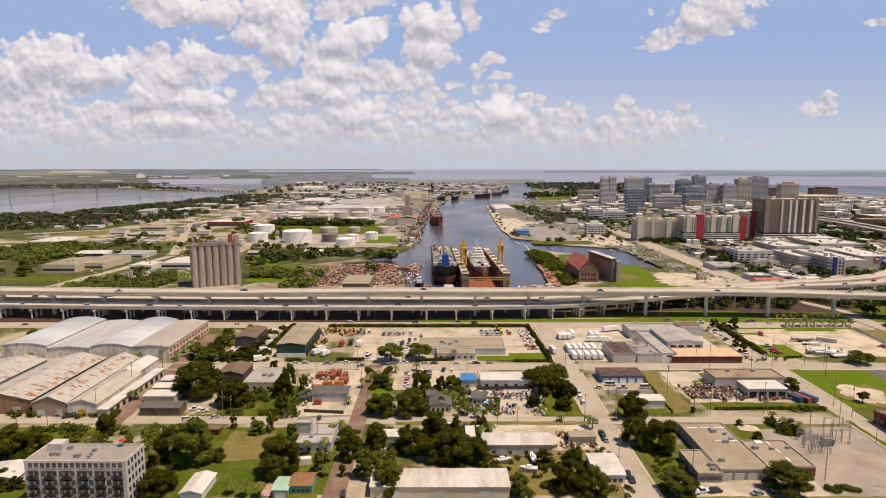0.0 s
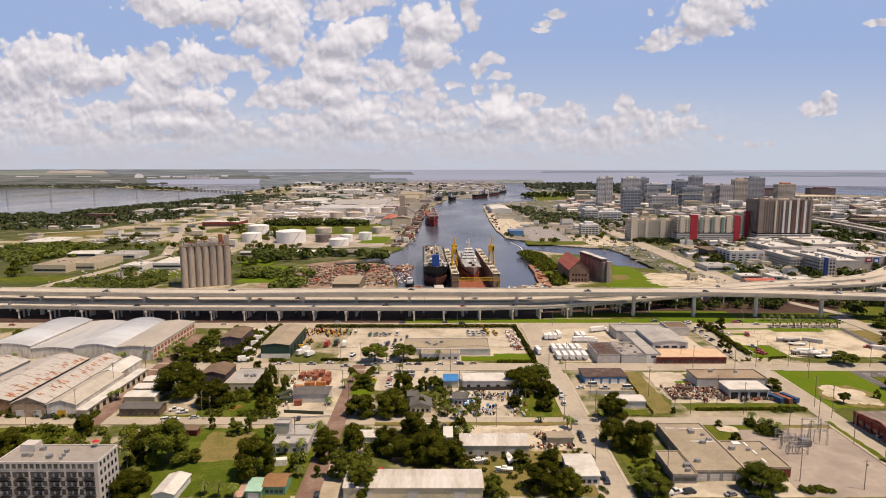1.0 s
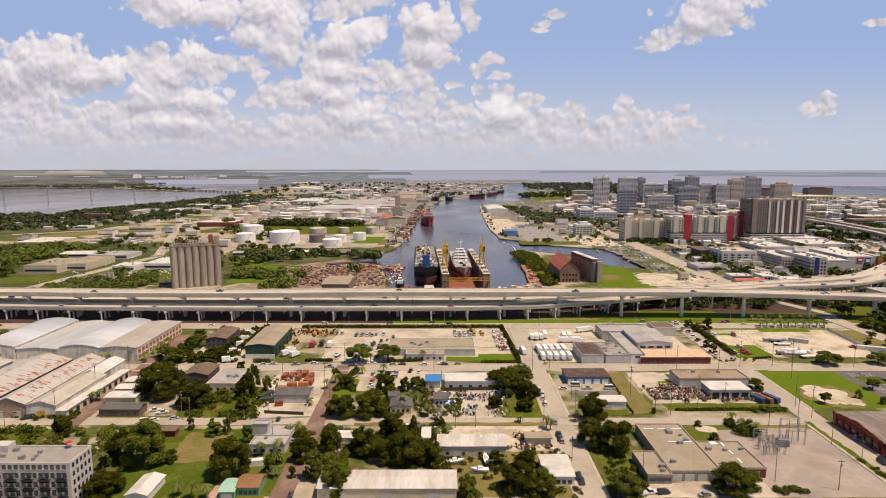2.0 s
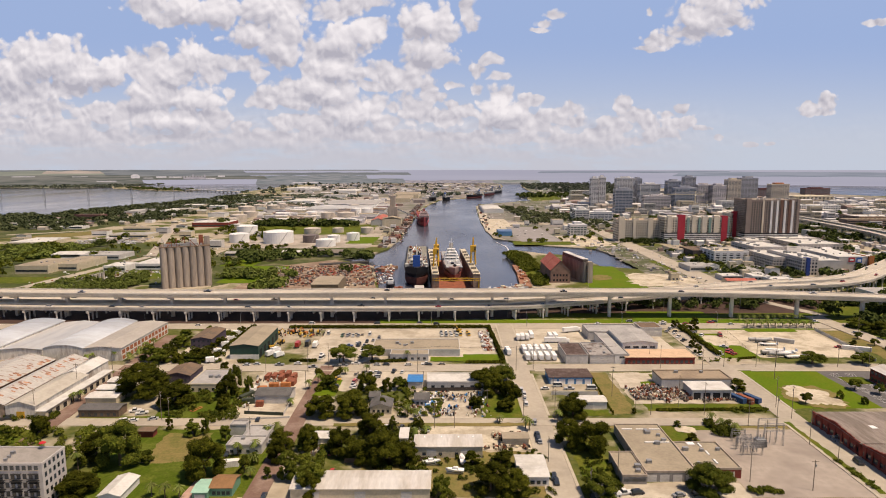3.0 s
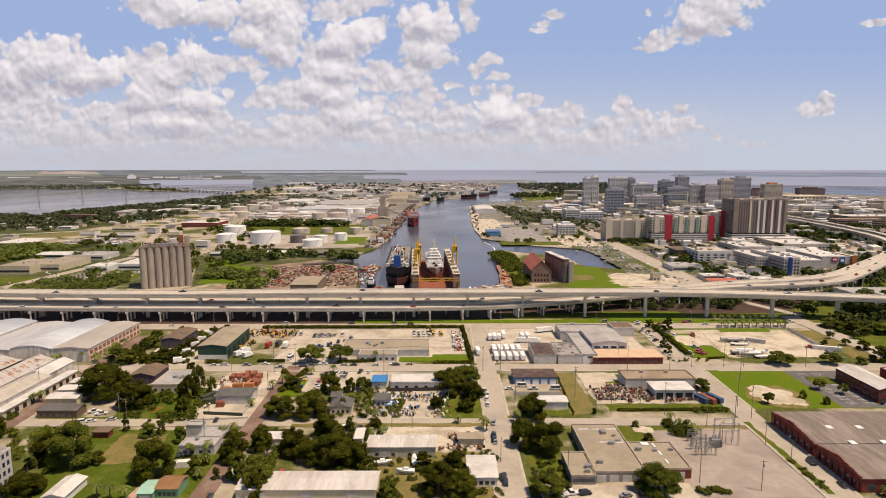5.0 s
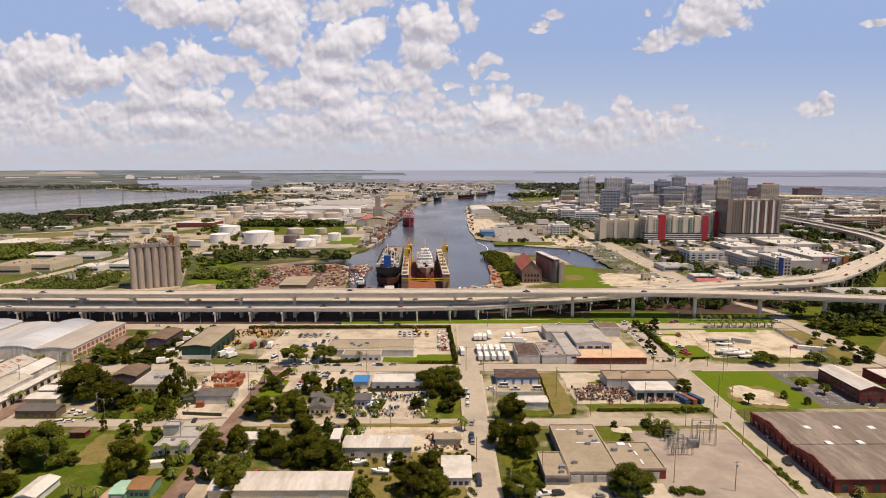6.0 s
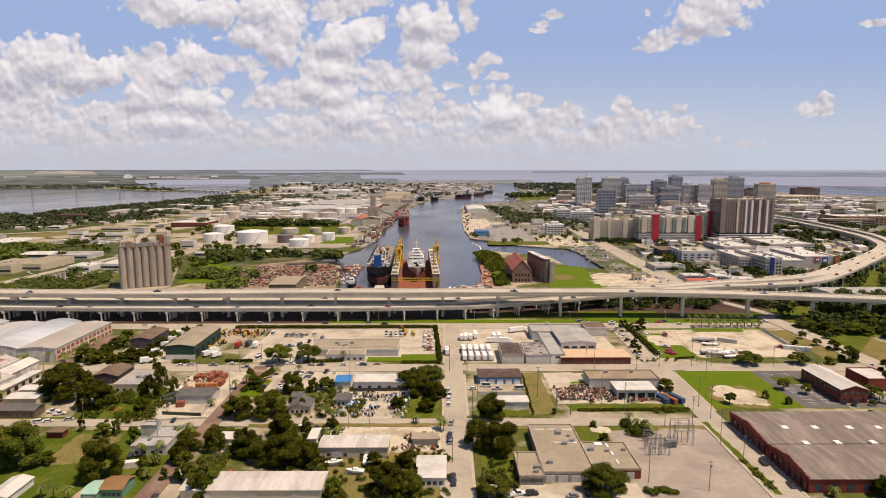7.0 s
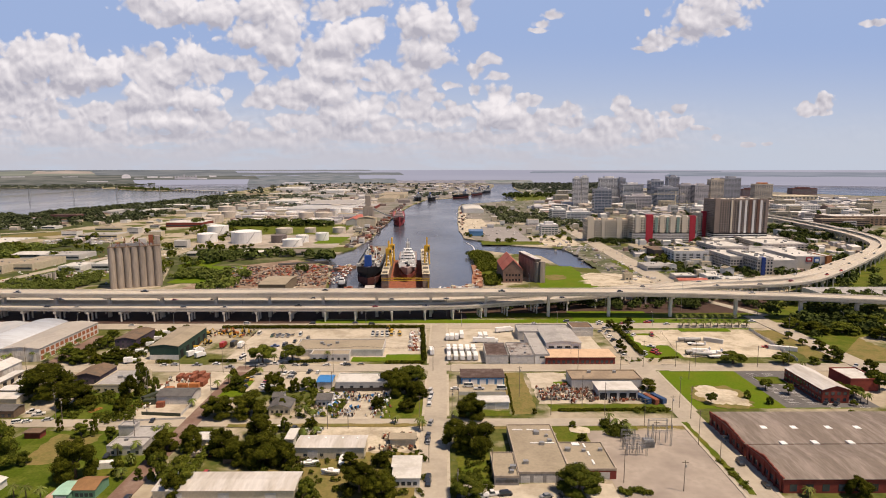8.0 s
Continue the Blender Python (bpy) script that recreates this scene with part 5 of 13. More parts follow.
building("white_annex", "narrow white annex with a pale roof", "annex", 130.4, 339.8, 139.0, 388.0, 5.4, WHITEWALL, GREYROOF, "flat", front=(3.4, 1, 3, 1, 3, 1.2), cap=GREYROOF)
building("grey_flat_shed", "grey shed with a wide flat roof behind the white annex", "workshop", 127.0, 389.5, 163.0, 408.0, 5.4, GREYWALL, GREYROOF, "flat", cap=GREYROOF)
building("brick_arcade", "low brick building with a terracotta roof", "workshop", 136.5, 338.3, 177.5, 353.5, 4.4, BRICKRED, ORANGEROOF, "slab", front=(0.8, 1, 3, 14, 1.6, 1.8))
building("brown_shop", "grey shop with a brown roof behind the white hall", "shop", 164.8, 397.0, 179.6, 412.0, 6.0, GREYWALL, BROWNROOF, "flat", doors=2)
building("brick_office", "red brick office with a tan gable roof beside a car park", "office", 262.2, 279.5, 275.5, 311.8, 7.0, BRICKRED, TANTIN, "gable_y", 2.2, side=("left", 1.0, 2, 3.2, 12, 1.8, 1.6), front=(1.0, 2, 3.2, 4, 1.6, 1.6))
building("brick_office", "white-roofed wing of the red brick office", "office", 286.9, 295.1, 301.5, 312.5, 6.4, BRICKRED, WHITEROOF, "flat")
building("white_depot", "long white depot with a grey flat roof behind the viaduct", "warehouse", 401.7, 492.0, 515.6, 525.0, 8.0, WHITEWALL, GREYROOF, "flat", doors=9)
# middle block
building("depot_office", "low tan depot with a wide gravel roof", "depot", -16.0, 354.4, 38.8, 377.4, 4.0, GREYWALL, TANROOF, "flat", doors=3, vents=5)
building("depot_wing", "low entrance wing of the tan depot", "depot", -3.5, 345.0, 19.5, 354.2, 4.0, GREYWALL, TANROOF, "flat", front=(1.0, 1, 3, 6, 1.6, 1.4))
building("white_store", "white-roofed store beside a big oak", "store", 19.8, 298.0, 62.0, 311.8, 4.2, GREYWALL, WHITEROOF, "flat", front=(1.0, 1, 3, 8, 1.8, 1.6))
building("tarp_shelter", "shelter under a bright blue tarpaulin roof", "shelter", 9.7, 300.1, 17.4, 310.4, 4.0, GREYWALL, BLUETARP, "gable_x", 0.8)
building("dark_house", "small house with a dark shingle gable roof", "house", -6.3, 267.2, 3.8, 277.5, 3.6, TANWALL, DARKROOF, "gable_y", 1.8, front=(0.9, 1, 3, 4, 1.2, 1.4))
building("dark_house", "small house with a grey shingle roof under trees", "house", 14.2, 276.6, 21.4, 285.4, 3.6, GREYWALL, DARKROOF, "gable_x", 1.6, front=(0.9, 1, 3, 3, 1.2, 1.4))
building("dark_house", "small weathered house with a dark roof", "house", -8.2, 280.4, -3.2, 287.0, 3.6, GREYWALL, DARKROOF, "gable_x", 1.4)
building("tan_workshop", "tan metal workshop with a tan low-pitched roof", "workshop", 16.6, 224.5, 44.0, 235.0, 5.0, TANWALL, TANTIN, "gable_x", 0.7, doors=2, front=(1.2, 1, 3, 4, 1.4, 1.2))
for X in (20.5, 27.5, 34.5, 40.5):
    skylight(X, 231.8, 5.45, 0.9, 1.6)
building("long_white_shop", "long tan shop with a pale ribbed tin roof", "shop", -25.6, 194.4, 23.4, 206.8, 4.2, TANWALL, TANTIN, "gable_x", 0.7, doors=3)
building("white_bungalow", "white bungalow with a pale metal roof", "house", 56.2, 211.3, 67.0, 219.4, 3.9, WHITEWALL, WHITEROOF, "gable_x", 0.6)
building("white_bungalow", "white bungalow with a pale metal roof facing a yard", "house", 57.0, 203.0, 66.8, 210.9, 3.9, WHITEWALL, WHITEROOF, "gable_x", 0.6, front=(0.9, 1, 3, 4, 1.4, 1.4))
building("yard_shed", "tan lean-to shed in a cluttered yard", "shed", 53.4, 234.1, 63.9, 239.4, 3.6, TANWALL, TANROOF, "slab")
building("white_trailer_home", "white box trailer home parked beside trees", "trailer", 10.0, 235.0, 13.2, 244.6, 3.4, WHITEWALL, WHITEROOF, "slab")
building("white_shed", "small white shed among trees", "shed", -27.6, 235.0, -18.8, 241.6, 3.6, WHITEWALL, WHITEROOF, "gable_x", 0.6)
# blocks to the left
GW = building("green_warehouse", "dark green metal warehouse with a tan gable roof", "warehouse", -101.5, 348.9, -84.1, 392.7, 8.5, DARKGREEN, TANROOF, "gable_y", 1.2, side=("right", 0.2, 1, 4, 5, 4.2, 5.0, DARK))
part("base_wall", box(-0.15, -0.15, -0.1, 17.55, 0.4, 3.0), WHITEWALL, GW, "white block base wall")
building("purple_house", "dark grey two-storey shop with a brown roof", "shop", -134.9, 371.9, -121.5, 397.7, 6.0, mat("plum_wall", (0.075, 0.06, 0.085), 0.8), BROWNROOF, "gable_y", 1.4, front=(0.9, 2, 2.9, 4, 1.3, 1.3))
building("hangar", "grey hangar with a shallow tan roof and a brick side", "warehouse", -188.5, 345.9, -165.9, 407.2, 8.0, STAINED, mat("tan_tin_roof", (0.385, 0.35, 0.30), 0.6, 0.12, 0.06, fine=0.5), "gable_y", 1.2, doors=1, side=("right", 0.6, 2, 3.4, 13, 3.2, 2.4, BRICKORANGE), group="row of hangars")
building("hangar", "grey hangar with an arched bluish tin roof", "warehouse", -213.1, 345.9, -188.8, 410.4, 8.0, STAINED, BLUETIN, "arch", 2.2, doors=1, group="row of hangars")
building("hangar", "lower grey hangar with a shallow white roof", "warehouse", -240.8, 348.4, -215.4, 412.9, 6.5, STAINED, mat("grey_white_tin", (0.43, 0.42, 0.40), 0.65, 0.14, 0.08, fine=0.5, col2=(0.36, 0.37, 0.38), streak=(0.5, 0.12, 1)), "gable_y", 1.2, doors=1, group="row of hangars")
building("hangar", "grey hangar with an arched pale tin roof", "warehouse", -268.7, 348.2, -241.2, 412.0, 8.0, STAINED, BLUETIN, "arch", 1.9, doors=1, group="row of hangars")
def rusty_panels(t, w, d, h, rise, lo, hi, count, seed):
    """Rusted sheets on the slope of a pitched roof that faces right, lo to hi of the way from ridge to eave."""
    rng = random.Random(seed)
    me = mesh_of("roof_sheet", box(-1.0, -0.55, 0, 1.0, 0.55, 0.05), mat("rusted_sheet", (0.27, 0.115, 0.06), 0.85, 0.35, 0.5, fine=2.0, col2=(0.40, 0.22, 0.13), rand=0.3))
    for _ in range(count):
        u, v = rng.uniform(lo, hi), rng.uniform(0.03, 0.95)
        x = w / 2 + u * w / 2
        part("roof_sheet", me, None, t, "", pose(x, v * d, h + rise * (1 - u) + 0.04, 0, math.degrees(math.atan2(rise, w / 2 + 0.4)), 0))


RW = building("rusty_warehouse", "warehouse with a rust-streaked white tin roof", "warehouse", -221.6, 265.7, -193.9, 328.5, 7.0, mat("old_brick_front", (0.30, 0.17, 0.10), 0.9, 0.3, 0.4), RUSTROOF, "gable_y", 3.2, doors=2, group="row of rusty sheds")
rusty_panels(RW, 27.7, 62.8, 7, 3.2, 0.6, 0.95, 46, 3)
RW = building("rusty_warehouse", "warehouse with a rust-streaked white tin roof", "warehouse", -191.1, 262.4, -175.3, 328.5, 7.0, mat("brown_timber_front", (0.33, 0.25, 0.18), 0.9, 0.3, 0.4), RUSTROOF, "gable_y", 3.2, doors=2, group="row of rusty sheds")
rusty_panels(RW, 15.8, 66.1, 7, 3.2, 0.25, 0.9, 44, 5)
building("rusty_warehouse", "narrow warehouse bay with a pale tan roof", "warehouse", -174.9, 262.5, -161.0, 303.7, 6.4, STAINED, mat("pale_tan_tin", (0.42, 0.385, 0.32), 0.7, 0.14, 0.08, fine=0.6), "gable_y", 2.2, doors=1, door_mat=YELLOWPAINT, group="row of rusty sheds")
building("rusty_warehouse", "warehouse bay with a newer white tin roof", "warehouse", -174.2, 303.5, -163.1, 327.0, 6.8, STAINED, WHITEROOF, "gable_y", 2.3, group="row of rusty sheds")
building("loading_shed", "long low loading shed with a white roof", "shed", -159.9, 261.2, -155.5, 317.2, 4.2, TANWALL, WHITEROOF, "slab", side=("right", 0.6, 1, 3, 10, 2.6, 2.4, DARK))
building("rusty_warehouse", "warehouse with a weathered tan tin roof", "warehouse", -251.8, 269.9, -225.7, 325.4, 7.0, GREYWALL, RUSTROOF, "gable_y", 3.0, group="row of rusty sheds")
building("brown_bungalow", "low brown bungalow with a dark roof", "house", -142.1, 264.1, -123.3, 271.5, 3.8, BROWNROOF, DARKROOF, "gable_x", 1.0, front=(0.9, 1, 3, 6, 1.4, 1.2))
building("white_roofed_house", "small house with a white metal roof", "house", -147.8, 279.1, -132.7, 287.4, 3.6, TANWALL, WHITEROOF, "gable_x", 0.8)
building("white_roofed_house", "small house with a pale roof", "house", -148.8, 290.5, -137.3, 297.7, 3.6, TANWALL, WHITEROOF, "gable_x", 0.8)
building("white_roofed_house", "small house with a pale roof beside an oak", "house", -149.2, 301.1, -140.2, 308.9, 3.6, TANWALL, WHITEROOF, "gable_x", 0.8)
building("grey_flat_house", "grey flat-roofed block with a tan wall", "house", -104.1, 295.3, -85.3, 318.1, 4.2, TANWALL, GREYROOF, "flat", front=(0.9, 1, 3, 5, 1.4, 1.4), vents=4)
building("old_brown_house", "old house with a rusty brown gable roof", "house", -122.6, 308.4, -108.5, 325.2, 4.4, mat("plum_wall", (0.06, 0.05, 0.07), 0.8), BROWNROOF, "gable_y", 1.8, front=(0.9, 1, 3, 3, 1.2, 1.4))
building("dark_warehouse", "grey block shop with a dark shingle roof", "shop", -64.8, 280.0, -47.4, 290.8, 4.4, GREYWALL, DARKROOF, "gable_x", 1.4, doors=2)
building("grey_block_house", "grey flat-roofed block house at the street corner", "house", -60.0, 227.6, -45.6, 236.0, 3.8, GREYWALL, GREYROOF, "flat", front=(0.9, 1, 3, 4, 1.3, 1.3), vents=2, cap=GREYROOF)
building("grey_block_house", "grey flat-roofed rear wing of a block house", "house", -56.0, 236.3, -45.6, 246.4, 3.8, GREYWALL, GREYROOF, "flat", vents=1, cap=GREYROOF)
building("grey_block_house", "small grey block with a flat roof", "house", -64.5, 245.0, -57.6, 249.5, 4.6, GREYWALL, GREYROOF, "flat", cap=GREYROOF)
building("mint_house", "small house with a mint green metal roof", "house", -59.8, 194.0, -54.6, 202.6, 3.2, GREENWALL, MINT, "gable_x", 0.7, doors=1)
building("brown_cottage", "green cottage with a brown shingle roof", "house", -54.4, 196.2, -46.6, 205.0, 3.6, GREENWALL, mat("clay_shingles", (0.25, 0.135, 0.06), 0.9, 0.2, 0.3), "gable_x", 1.4, front=(0.9, 1, 3, 4, 1.2, 1.3))
building("white_metal_shed", "white metal shed with a ribbed gable roof on grass", "shed", -91.6, 192.0, -84.0, 205.5, 3.0, WHITEWALL, WHITEROOF, "gable_y", 1.2, doors=1)
building("dark_red_shed", "dark red garden shed on grass", "shed", -103.8, 243.0, -97.2, 247.0, 2.8, BRICKRED, BROWNROOF, "slab")
building("white_roofed_house", "house with a pale roof beside the brick street", "house", -168.4, 200.5, -154.5, 212.2, 4.0, WHITEWALL, WHITEROOF, "gable_y", 1.0)


def apartment(x0, y0, x1, y1, h):
    t = building("apartment_building", "white stucco apartment block with dark balconies and a flat grey roof", "apartments", x0, y0, x1, y1, h, mat("grey_stucco", (0.50, 0.465, 0.44), 0.85, 0.12, 0.2), mat("gravel_roof", (0.29, 0.265, 0.235), 0.95, 0.15, 0.3, fine=1.5), "flat", vents=7,
                 side=("right", 1.4, 5, 3.15, 5, 1.1, 1.7))
    w = x1 - x0
    windows_on(t, 1.0, w - 1.0, 0, 1.4, 5, 3.15, 16, 1.3, 1.9, sill=True)
    for r in range(1, 4):
        for c in range(6):
            a = w * (c + 0.5) / 6
            bal = part("balcony", box(a - 1.8, -1.4, r * 3.15 + 0.9, a + 1.8, -0.12, r * 3.15 + 1.1), DARK, t)
            rb = bmesh.new()
            for k in range(13):
                bar((a - 1.7 + k * 0.285, -1.35, r * 3.15 + 1.1), (a - 1.7 + k * 0.285, -1.35, r * 3.15 + 2.1), 0.035, rb)
            box(a - 1.8, -1.42, r * 3.15 + 2.08, a + 1.8, -1.3, r * 3.15 + 2.18, rb)
            part("railing", rb, DARK, bal, "black metal railing")
            part("awning", box(a - 1.7, -1.0, r * 3.15 + 3.3, a + 1.7, -0.07, r * 3.15 + 3.4), DARK, bal, "black awning")
    part("stair_house", box(3, 8, h, 8, 12, h + 2.6), mat("grey_stucco", (0.5, 0.465, 0.44)), t)
    return t


apartment(-142.5, 189.2, -107.9, 201.6, 16.0)

# ---- beyond the expressway ----
def silo_block(x0, y0, x1, h):
    t = thing("grain_silos", "block of weathered concrete grain silos with rooftop machinery", "silos", x0, y0, 0, 24)
    n = 7
    r = (x1 - x0) / n / 2
    me = None
    for row in range(4):
        for k in range(n):
            if me is None:
                me = mesh_of("silo", tube(0, 0, -0.2, h, r, 18), SILOCONC, False)
            part("silo", me, None, t, "", pose(r + 2 * r * k, r + 2 * r * row, 0))
    d = 8 * r
    part("roof_slab", box(0.3, 0.3, h - 0.4, x1 - x0 - 0.3, d - 0.3, h + 0.5), BROWNROOF, t)
    part("gallery", box(4, 4, h + 0.5, x1 - x0 - 12, 7, h + 3), STEEL, t, "grey metal conveyor gallery")
    hw = x1 - x0 - 19
    part("headhouse", box(hw, 8, h + 0.5, hw + 7, 14, h + 7), GREYWALL, t, "grey headhouse")
    part("headhouse", box(hw + 9, 9, h + 0.5, hw + 13, 13, h + 10), RUST, t, "rusty lift tower")
    part("tower", box(x1 - x0 - 5, 8, 0, x1 - x0, 14, h + 9), SILOCONC, t, "stair tower")
    rng = random.Random(4)
    for k in range(16):
        a, b = rng.uniform(2, x1 - x0 - 6), rng.uniform(2, 16)
        top = h + rng.uniform(2.5, 9)
        pb = bar((a, b, h), (a, b, top), 0.3, None, 6)
        bar((a, b, top), (a + rng.uniform(-6, 6), b + rng.uniform(-4, 4), h + 0.6), 0.28, pb, 6)
        part("spout", pb, rng.choice([STEEL, RUST, GREYWALL]), t, "slanting grain spout")
    for k in range(9):
        a, b = rng.uniform(2, x1 - x0 - 8), rng.uniform(1, 14)
        part("vent_box", box(a, b, h + 0.5, a + rng.uniform(1, 3), b + rng.uniform(1, 3), h + rng.uniform(1.5, 4)), rng.choice([STEEL, RUST, BROWNROOF]), t)
    return t


silo_block(-242.1, 559.7, -196.4, 40.0)


def long_silo():
    h, r = 20.5, 2.35
    t = thing("concrete_elevator", "weathered grey concrete elevator with ribbed sides and a pale roof", "silos", 170.6, 591, 0, 9)
    me = mesh_of("silo", tube(0, 0, -0.2, h, r, 14), mat("pale_silo", (0.25, 0.215, 0.19), 0.9, 0.25, 0.15, fine=0.9, col2=(0.16, 0.135, 0.12), streak=(1, 1, 0.15)))
    for k in range(13):
        for q in (0, 1):
            part("silo", me, None, t, "", pose(r + q * 2 * r, 2 * r * k + r, 0))
    part("headhouse", box(4.6, -2.5, -0.2, 9.6, 3, h + 1.0), SILOCONC, t)
    gal = part("gallery", box(0.6, 2, h, 6, 60, h + 3.2), mat("dark_gallery", (0.09, 0.075, 0.065), 0.8), t, "dark gallery on top")
    for a in (2, 32):
        part("gallery_roof", box(0.1, a, h + 3.2, 6.5, a + 28, h + 3.6), WHITEROOF, gal, "pale flat gallery roof")


long_silo()


def brick_shed():
    x, y0, x1, h = 138.2, 592.0, 158.2, 12.6
    t = thing("brick_shed", "old brick warehouse with a rust-red gable roof", "warehouse", x, y0, 0)
    w = x1 - x
    for k in (0, 1):
        d0, d1 = k * 32, 30 + k * 32
        e = bmesh.new()
        ends = [[e.verts.new((x, y, z)) for x, z in ((0, -0.2), (w, -0.2), (w, h), (w / 2, h + 10), (0, h))] for y in (d0, d1)]
        for q in range(5):
            e.faces.new((ends[0][q], ends[0][(q + 1) % 5], ends[1][(q + 1) % 5], ends[1][q]))
        e.faces.new(ends[0][::-1])
        e.faces.new(ends[1])
        bmesh.ops.recalc_face_normals(e, faces=e.faces)
        part("wall", e, mat("old_brick", (0.24, 0.15, 0.115), 0.9, 0.25, 0.3), t)
        part("roof", gable(0, d0, w, d1, h + 0.1, 10.5, "y", 0.6), REDROOF, t)
    windows_on(t, 2, w - 2, 0, 1.5, 2, 5, 5, 1.8, 2.2, material=DARK)


brick_shed()


def tank(cx, cy, r, h, material=None, label="white cylindrical oil storage tank with a shallow domed roof"):
    t = thing("oil_tank", label, "storage tank", cx, cy, 0, 0, "oil tanks")
    part("shell", tube(0, 0, -0.2, h, r, 36), material or TANKWHITE, t)
    bm = bmesh.new()
    prev = None
    for k in range(5):
        a = k / 4
        ring = [bm.verts.new((r * 1.01 * (1 - a) * math.cos(q * math.tau / 36) + 0.001, r * 1.01 * (1 - a) * math.sin(q * math.tau / 36), h + r * 0.12 * math.sin(a * math.pi / 2))) for q in range(36)] if k < 4 else None
        if prev and ring:
            for q in range(36):
                bm.faces.new((prev[q], prev[(q + 1) % 36], ring[(q + 1) % 36], ring[q]))
        if prev and not ring:
            c = bm.verts.new((0, 0, h + r * 0.12))
            for q in range(36):
                bm.faces.new((prev[q], prev[(q + 1) % 36], c))
        prev = ring
    part("roof", bm, material or TANKWHITE, t)
    part("stair", bar((r * 0.3, -r * 1.02, 0), (r * 0.8, -r * 0.68, h), 0.35), STEEL, t)
    rl = bmesh.new()
    for q in range(24):
        a, b = q * math.tau / 24, (q + 1) * math.tau / 24
        bar((r * math.cos(a), r * math.sin(a), h + 1), (r * math.cos(b), r * math.sin(b), h + 1), 0.06, rl)
        bar((r * math.cos(a), r * math.sin(a), h), (r * math.cos(a), r * math.sin(a), h + 1), 0.05, rl)
    part("railing", rl, STEEL, t)
    return t


def tank_at(x0, y, x1, h, material=None, **kw):
    tank((x0 + x1) / 2, y + (x1 - x0) / 2, (x1 - x0) / 2, h, material, **kw)


PALETANK = mat("pale_tank", (0.50, 0.44, 0.37), 0.7, 0.15, 0.1, fine=0.6)
tank_at(-328.5, 1008.7, -293.6, 16.5)
tank_at(-307.7, 915.8, -277.7, 13.3)
tank_at(-252.1, 901.5, -206.1, 17.4)
tank_at(-191.2, 914.7, -166.6, 11.5, mat("dark_tank", (0.16, 0.13, 0.12), 0.7), label="dark rusty oil storage tank")
tank_at(-161.3, 867.8, -132.1, 10.1)
tank_at(-153.0, 921.4, -133.5, 10.7)
tank_at(-126.6, 943.0, -105.7, 11.9)
tank_at(-251.0, 1347.2, -218.7, 14.2, PALETANK, label="pale tan oil storage tank")
tank_at(-210.8, 1331.8, -171.2, 15.3, PALETANK, label="pale tan oil storage tank")
tank_at(-198.2, 1460.8, -173.0, 16.8)
tank_at(-176.9, 1478.5, -145.8, 15.6)
tank_at(-219.6, 1042.7, -189.6, 9.1, PALETANK, label="pale tan oil storage tank")
tank_at(-171.1, 1060.7, -150.7, 8.2, PALETANK, label="pale tan oil storage tank")
tank_at(-118.7, 1050.8, -95.5, 10.1, PALETANK, label="pale tan oil storage tank")


# Lighter than GLASS: reflected hazy sky is put into the base colour.
TOWERGLASS = mat("sky_hazed_glass", (0.15, 0.155, 0.17), 0.15, 0.25, 0.1, fine=0.5, bump=0, rand=0.2, spec=0.8)


def tower(label, x0, y, x1, h, depth, wall, storey=3.6, bands=None, glass=None, ribs=5, crown=None, group="downtown towers", name="tower_block"):
    """A high-rise: body, a window band on every floor of the faces that are seen, upright ribs, rooftop plant."""
    w = x1 - x0
    glass = glass or TOWERGLASS
    t = thing(name, label, "tower", x0, y, 0, 0, group)
    part("wall", box(0, 0, -0.5, w, depth, h), wall, t)
    n = max(3, int(h / storey) - 1)
    step = h / (n + 1)
    key = ("band", round(w, 1), round(depth, 1), round(step, 2), glass.name)
    if key not in SHARED:
        SHARED[key] = mesh_of("window_band", box(-0.12, 0.5, 0, 0.05, depth - 0.5, step * 0.55, box(0.5, -0.12, 0, w - 0.5, 0.05, step * 0.55)), glass)
    for k in range(n):
        part("window_band", SHARED[key], None, t, "", pose(0, 0, step * (k + 0.6)))
    for k in range(ribs + 1):
        a = w * k / ribs
        part("rib", box(a - 0.5, -0.35, 0, a + 0.5, 0.1, h + 0.6), wall, t)
    part("parapet", box(-0.3, -0.3, h, w + 0.3, depth + 0.3, h + 1.2), wall, t)
    part("plant_room", box(w * 0.25, depth * 0.2, h + 1.2, w * 0.75, depth * 0.8, h + 5.5), crown or wall, t)
    return t


CREAM = mat("cream_stucco", (0.58, 0.52, 0.43), 0.85, 0.1, 0.1)
TAUPE = mat("taupe_concrete", (0.25, 0.20, 0.175), 0.85, 0.15, 0.1)
UMBER = mat("umber_panel", (0.15, 0.085, 0.065), 0.85, 0.12, 0.1)
# The next four tower tones are paled to carry the haze of distance.
SLATE = mat("slate_tower", (0.34, 0.35, 0.385), 0.7, 0.15, 0.06)
PALEGREY = mat("pale_grey_tower", (0.62, 0.61, 0.60), 0.8, 0.12, 0.06)
PINKISH = mat("pinkish_tower", (0.48, 0.45, 0.45), 0.8, 0.12, 0.06)
SAGE = mat("tan_tower", (0.55, 0.48, 0.38), 0.8, 0.12, 0.06)
CRIMSON = mat("crimson_panel", (0.38, 0.03, 0.045), 0.7, 0.12, 0.2)

